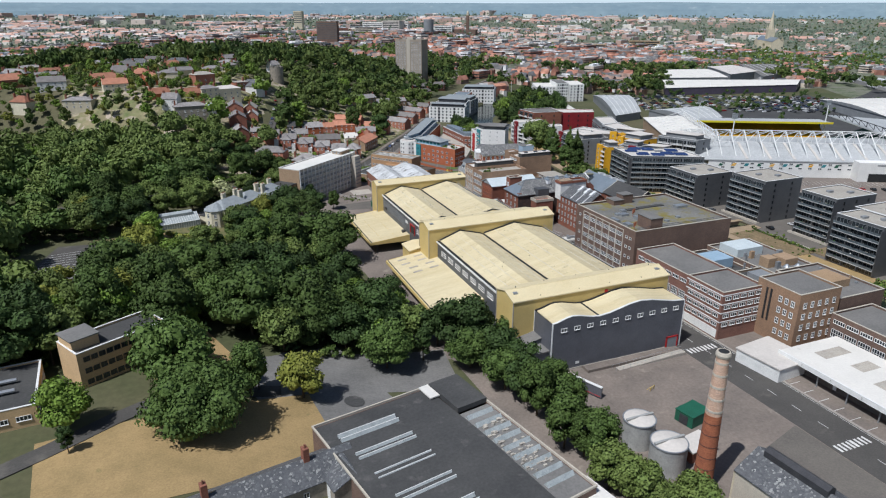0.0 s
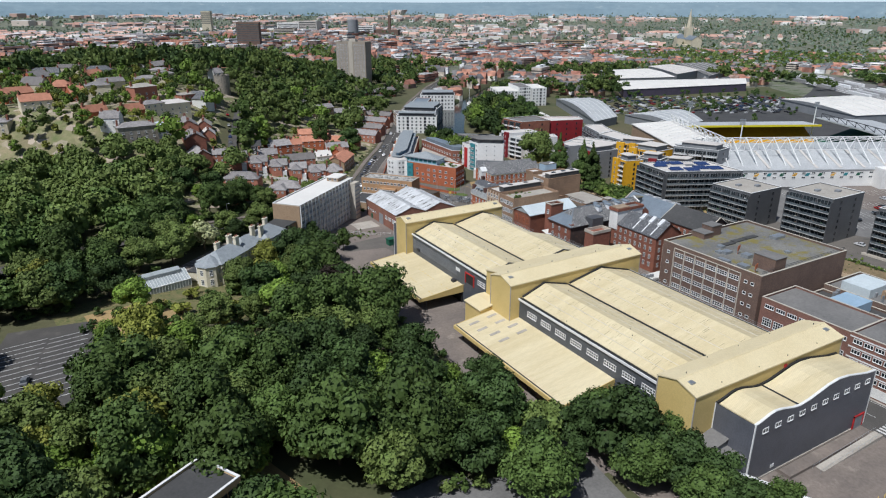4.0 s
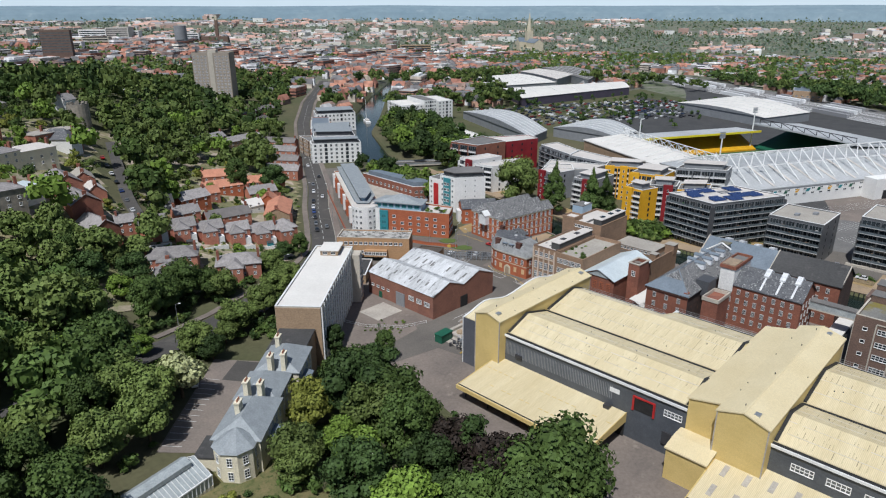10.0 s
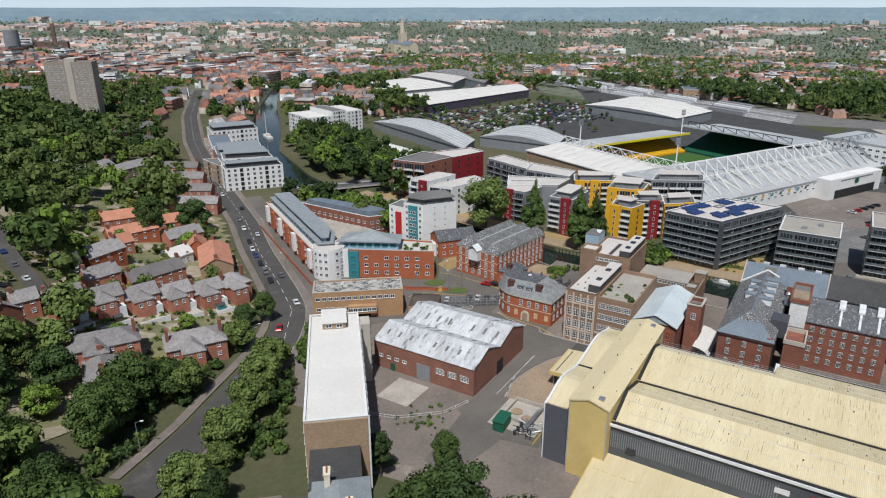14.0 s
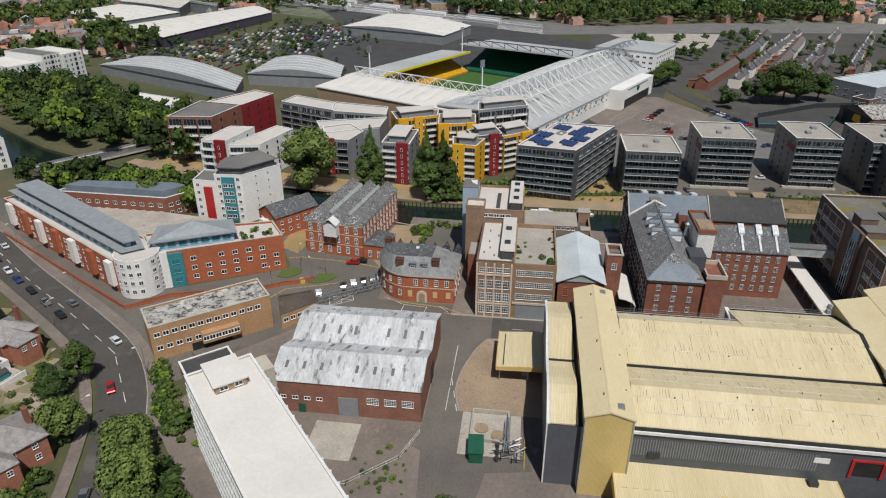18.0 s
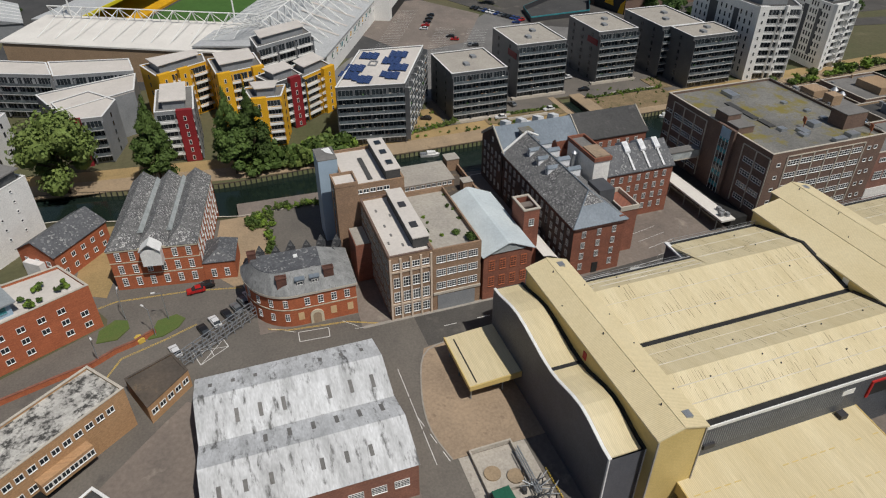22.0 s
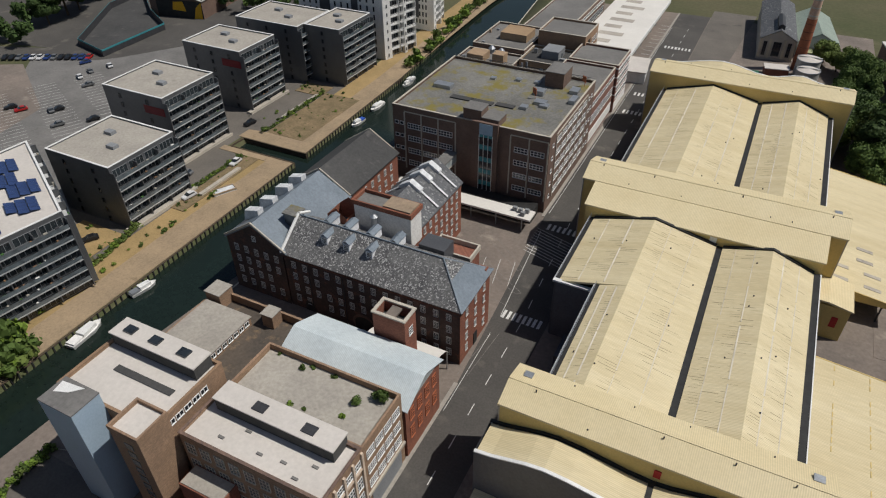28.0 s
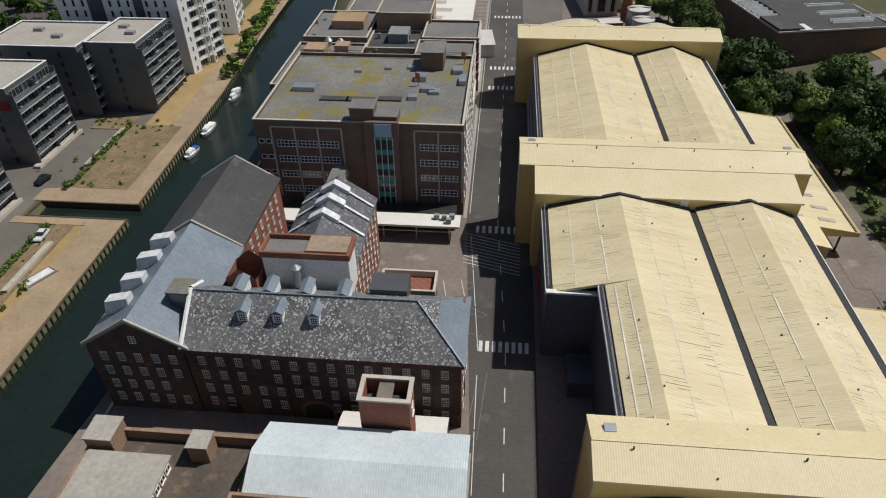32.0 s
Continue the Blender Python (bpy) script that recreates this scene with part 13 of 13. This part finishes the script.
def near_town():
    """Rows of houses, larger blocks and trees on a loose grid of streets."""
    rng = random.Random(41)
    walls, roofs, flats_, glass_ = MB(), MB(), MB(), MB()
    trees_ = []
    step = 17.0
    for i in range(-78, 79):
        for j in range(-78, 79):
            cx, cy = 150 + i * step, 300 + j * step
            # the streets bend slowly from quarter to quarter
            bend = noise.noise(Vector((cx / 420, cy / 420, 1.7)))
            a = 0.5 + 1.3 * bend
            cx, cy = cx + rng.uniform(-3, 3), cy + rng.uniform(-3, 3)
            dx, dy = cx - 150, cy - 300
            r, ang = math.hypot(dx, dy), math.degrees(math.atan2(dx, dy))
            if r < 330 or r > 1310 or not -70 < ang < 120:
                continue
            d = (cx - 104) * -0.85 + (cy - 400) * 0.53
            s = (cx - 104) * 0.53 + (cy - 400) * 0.85
            if d > -14 and (s < 330 or d < 230 and s < 480) and r < 700 or any(inside(cx, cy, q) for q in KEEP_CLEAR):
                continue
            xc, hw_ = river_x(min(cy, 999))
            if cy < 1000 and abs(cx - xc) < hw_ + 9 or not off_line(cx, cy, MAIN, 13) or math.hypot(cx - 300, cy - 840) < 34:
                continue
            nz = noise.noise(Vector((cx / 150, cy / 150, 5.0))) + 0.5 * noise.noise(Vector((cx / 55, cy / 55, 9.0)))
            green = 0.30 + 0.34 * smooth01((ang - 38) / 22) + (0.42 if 10 < d < 190 and s < 560 else 0.12 if d >= 190 else 0.0)
            if nz > 0.42 - 0.9 * green:
                n = 3 if ang > 45 or d > 10 else 2
                for q in range(n):
                    trees_.append((cx + rng.uniform(-9, 9), cy + rng.uniform(-9, 9), rng.uniform(0.7, 1.25)))
                if rng.random() < 0.82:
                    continue
            centre = -14 < ang < 44 and r > 430
            if rng.random() < (0.14 if centre else 0.05):
                w, dp_, h = rng.uniform(16, 34), rng.uniform(12, 20), rng.uniform(7, 17 if centre else 11)
                ca, sa, z = math.cos(a), math.sin(a), gz(cx, cy)
                c4 = [(cx + ca * p - sa * t, cy + sa * p + ca * t) for p, t in ((-w / 2, -dp_ / 2), (w / 2, -dp_ / 2), (w / 2, dp_ / 2), (-w / 2, dp_ / 2))]
                walls.prism(c4, z - 3, z + h)
                flats_.prism(inset(c4, 0.5), z + h, z + h + 0.35)
                if rng.random() < 0.6:
                    flats_.prism(inset(c4, dp_ * 0.32), z + h + 0.3, z + h + 2.6)
                for q in range(int(h / 3.4)):
                    glass_.ring(inset(c4, -0.08), z + 1.6 + q * 3.4, z + 3.0 + q * 3.4, 0.06)
            else:
                w = rng.uniform(11, 17)
                ta = a + (1.571 if bend * 10 % 1 > 0.5 else 0)
                roofed(walls, roofs, cx, cy, ta, w, rng.uniform(7, 9), rng.uniform(5, 7.5 if not centre else 9.5), rng.uniform(8.2, 10) if not centre else rng.uniform(10.4, 13))
                if rng.random() < 0.5:
                    roofed(walls, roofs, cx + 7.5 * math.sin(ta), cy - 7.5 * math.cos(ta), ta + 1.571, 7, 5, 4, 5.6)
                if rng.random() < 0.35:
                    trees_.append((cx + rng.uniform(-9, 9), cy + rng.uniform(-9, 9), rng.uniform(0.4, 0.75)))
    tagged(piece("town_houses", walls, TOWN_WALL, "brick and rendered walls of the town's houses", "houses"), kind="stuff")
    tagged(piece("town_roofs", roofs, TOWN_ROOF, "red, brown and slate roofs of the town", "roofs"), kind="stuff")
    tagged(piece("town_flat_roofs", flats_, TOWN_FLAT, "grey and pale flat roofs of the town", "roofs"), kind="stuff")
    tagged(piece("town_windows", glass_, GLASS, "dark window bands of the town's blocks", "windows"), kind="stuff")
    return trees_


# ---- the far town ----
def far_town():
    rng = random.Random(31)
    walls, roofs, flats_ = MB(), MB(), MB()
    trees_ = []
    for cell, r0, r1 in ((105, 1300, 2300), (190, 2300, 3250)):
        n = int(r1 / cell) + 1
        big = cell / 78
        for i in range(-n, n + 1):
            for j in range(-n, n + 1):
                cx, cy = 150 + i * cell, 300 + j * cell
                dx, dy = cx - 150, cy - 300
                r, ang = math.hypot(dx, dy), math.degrees(math.atan2(dx, dy))
                if not r0 <= r < r1 or not -75 < ang < 122:
                    continue
                kind = rng.random()
                green = 0.34 + 0.4 * smooth01((ang - 25) / 40) + 0.5 * noise.noise(Vector((cx / 420, cy / 420, 0)))
                if rng.random() < green:
                    kind = 2
                a = rng.choice((0.3, -0.5, 0.9, 0.5)) + rng.uniform(-0.1, 0.1)
                ca, sa = math.cos(a), math.sin(a)
                if kind < 0.66:
                    rows = 3
                    for q in range(rows):
                        u = -cell * 0.46
                        while u < cell * 0.4:
                            w = rng.uniform(8, 26) * big ** 0.6
                            dp_ = rng.uniform(8, 10) * big ** 0.6
                            if rng.random() < 0.86:
                                v = (q - 1) * cell * 0.32 + rng.uniform(-3, 3)
                                e = rng.uniform(5, 7.5) * big ** 0.3
                                rg = e + rng.uniform(2.4, 3.6) * big ** 0.3
                                roofed(walls, roofs, cx + (u + w / 2) * ca - v * sa, cy + (u + w / 2) * sa + v * ca, a, w, dp_, e, rg)
                            u += w + rng.uniform(1, 9)
                elif kind < 0.9:
                    for q in range(rng.randint(2, 4)):
                        w, dp_, h = rng.uniform(14, 42) * big ** 0.5, rng.uniform(12, 26) * big ** 0.5, rng.uniform(6, 16 if r < 1600 else 20)
                        x, y = cx + rng.uniform(-0.34, 0.34) * cell, cy + rng.uniform(-0.34, 0.34) * cell
                        z = gz(x, y)
                        c4 = [(x + ca * p - sa * t, y + sa * p + ca * t) for p, t in ((-w / 2, -dp_ / 2), (w / 2, -dp_ / 2), (w / 2, dp_ / 2), (-w / 2, dp_ / 2))]
                        walls.prism(c4, z - 3, z + h)
                        flats_.prism(inset(c4, 0.5), z + h, z + h + 0.35)
                nt = rng.randint(34, 46) if kind == 2 else rng.randint(8, 15)
                for q in range(nt):
                    trees_.append((cx + rng.uniform(-0.5, 0.5) * cell, cy + rng.uniform(-0.5, 0.5) * cell, rng.uniform(0.6, 1.15) * big ** 0.4))
    # All three meshes use the palette that has haze in its colours.
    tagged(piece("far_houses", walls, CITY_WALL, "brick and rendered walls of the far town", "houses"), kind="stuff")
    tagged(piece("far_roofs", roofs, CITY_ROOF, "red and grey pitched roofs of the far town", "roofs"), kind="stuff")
    tagged(piece("far_flat_roofs", flats_, CITY_FLAT, "flat roofs of the far town, paled for haze", "roofs"), kind="stuff")
    return trees_


belt = [(random.uniform(770, 815), random.uniform(-60, 420), random.uniform(0.9, 1.5)) for k in range(110)]
for x, y, k in ((402, 163, 1.5), (404, 155, 1.3), (409, 141, 1.1), (398, 176, 1.0), (444, 226, 0.9), (451, 221, 0.9), (436, 232, 0.8)):
    tree(random.choice(("broad_a", "broad_b")), x, y, k)
belt += [(x + random.uniform(-9, 9), y + random.uniform(-9, 9), s * random.uniform(0.6, 0.9)) for x, y, s in ((388, 197, 0.9), (392, 190, 0.9), (540, 192, 0.8), (530, 200, 0.8), (403, 181, 0.9), (585, 218, 0.9), (600, 222, 0.9)) for k in range(3)]
belt += [(random.uniform(430, 640), random.uniform(-20, 190), random.uniform(0.35, 0.7)) for k in range(110)]
belt += [(random.uniform(318, 345), random.uniform(60, 128), random.uniform(0.5, 0.8)) for k in range(14)]
belt += [(random.uniform(300, 340), random.uniform(20, 130), random.uniform(0.5, 0.9)) for k in range(26)]
belt += [(random.uniform(430, 690), random.uniform(440, 640), random.uniform(0.3, 0.5)) for k in range(170)]
belt += [(320 + 60 * f + random.uniform(-4, 4), 508 + 110 * f + random.uniform(-4, 4), random.uniform(0.5, 0.9)) for f in [k / 30 for k in range(31)]]
belt += [(730 + 200 * f + random.uniform(-8, 16), 262 + 330 * f + random.uniform(-8, 8), random.uniform(0.7, 1.1)) for f in [k / 90 for k in range(91)]]
woods("street_trees", belt, "dark green trees along the railway and streets", HILL_WOOD, (0, 0, 0, 1))
town = far_town()
streets = near_town()
woods("town_trees", [p for p in streets if math.hypot(p[0] - 150, p[1] - 300) < 760], "green trees among the nearer streets", MID_WOOD, (0, 1, 1, 2, 2))
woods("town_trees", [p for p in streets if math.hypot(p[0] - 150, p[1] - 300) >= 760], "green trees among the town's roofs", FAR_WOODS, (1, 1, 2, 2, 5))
# Most of these trees take the leaf colour with haze in it.
woods("far_trees", town, "scattered trees of the far town, tinted for haze", FAR_CLUMPS, (5, 5, 5, 1))
# low hills on the skyline, far behind the town; haze is in their colour and glow
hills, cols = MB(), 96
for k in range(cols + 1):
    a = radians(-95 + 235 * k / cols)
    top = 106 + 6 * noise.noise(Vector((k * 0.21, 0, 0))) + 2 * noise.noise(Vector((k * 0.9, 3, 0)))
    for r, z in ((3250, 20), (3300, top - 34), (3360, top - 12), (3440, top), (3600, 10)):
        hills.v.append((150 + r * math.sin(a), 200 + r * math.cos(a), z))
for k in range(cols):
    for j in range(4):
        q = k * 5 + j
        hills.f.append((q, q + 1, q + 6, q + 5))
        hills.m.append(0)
piece("backdrop", hills, FAR_WOOD, "wooded hills on the skyline with painted-in haze", "hills", "structure")
# Added ring wall that glows in place of the hazy sky.
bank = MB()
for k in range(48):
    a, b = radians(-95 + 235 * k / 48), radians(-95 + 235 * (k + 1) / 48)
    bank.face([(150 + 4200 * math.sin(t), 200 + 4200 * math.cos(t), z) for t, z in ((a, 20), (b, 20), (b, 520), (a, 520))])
piece("backdrop", bank, SKY_BANK, "glowing backdrop band painted as horizon haze", "sky", "structure")
for ob in CARS:
    for o in (*ob.children_recursive, ob):
        bpy.data.objects.remove(o)
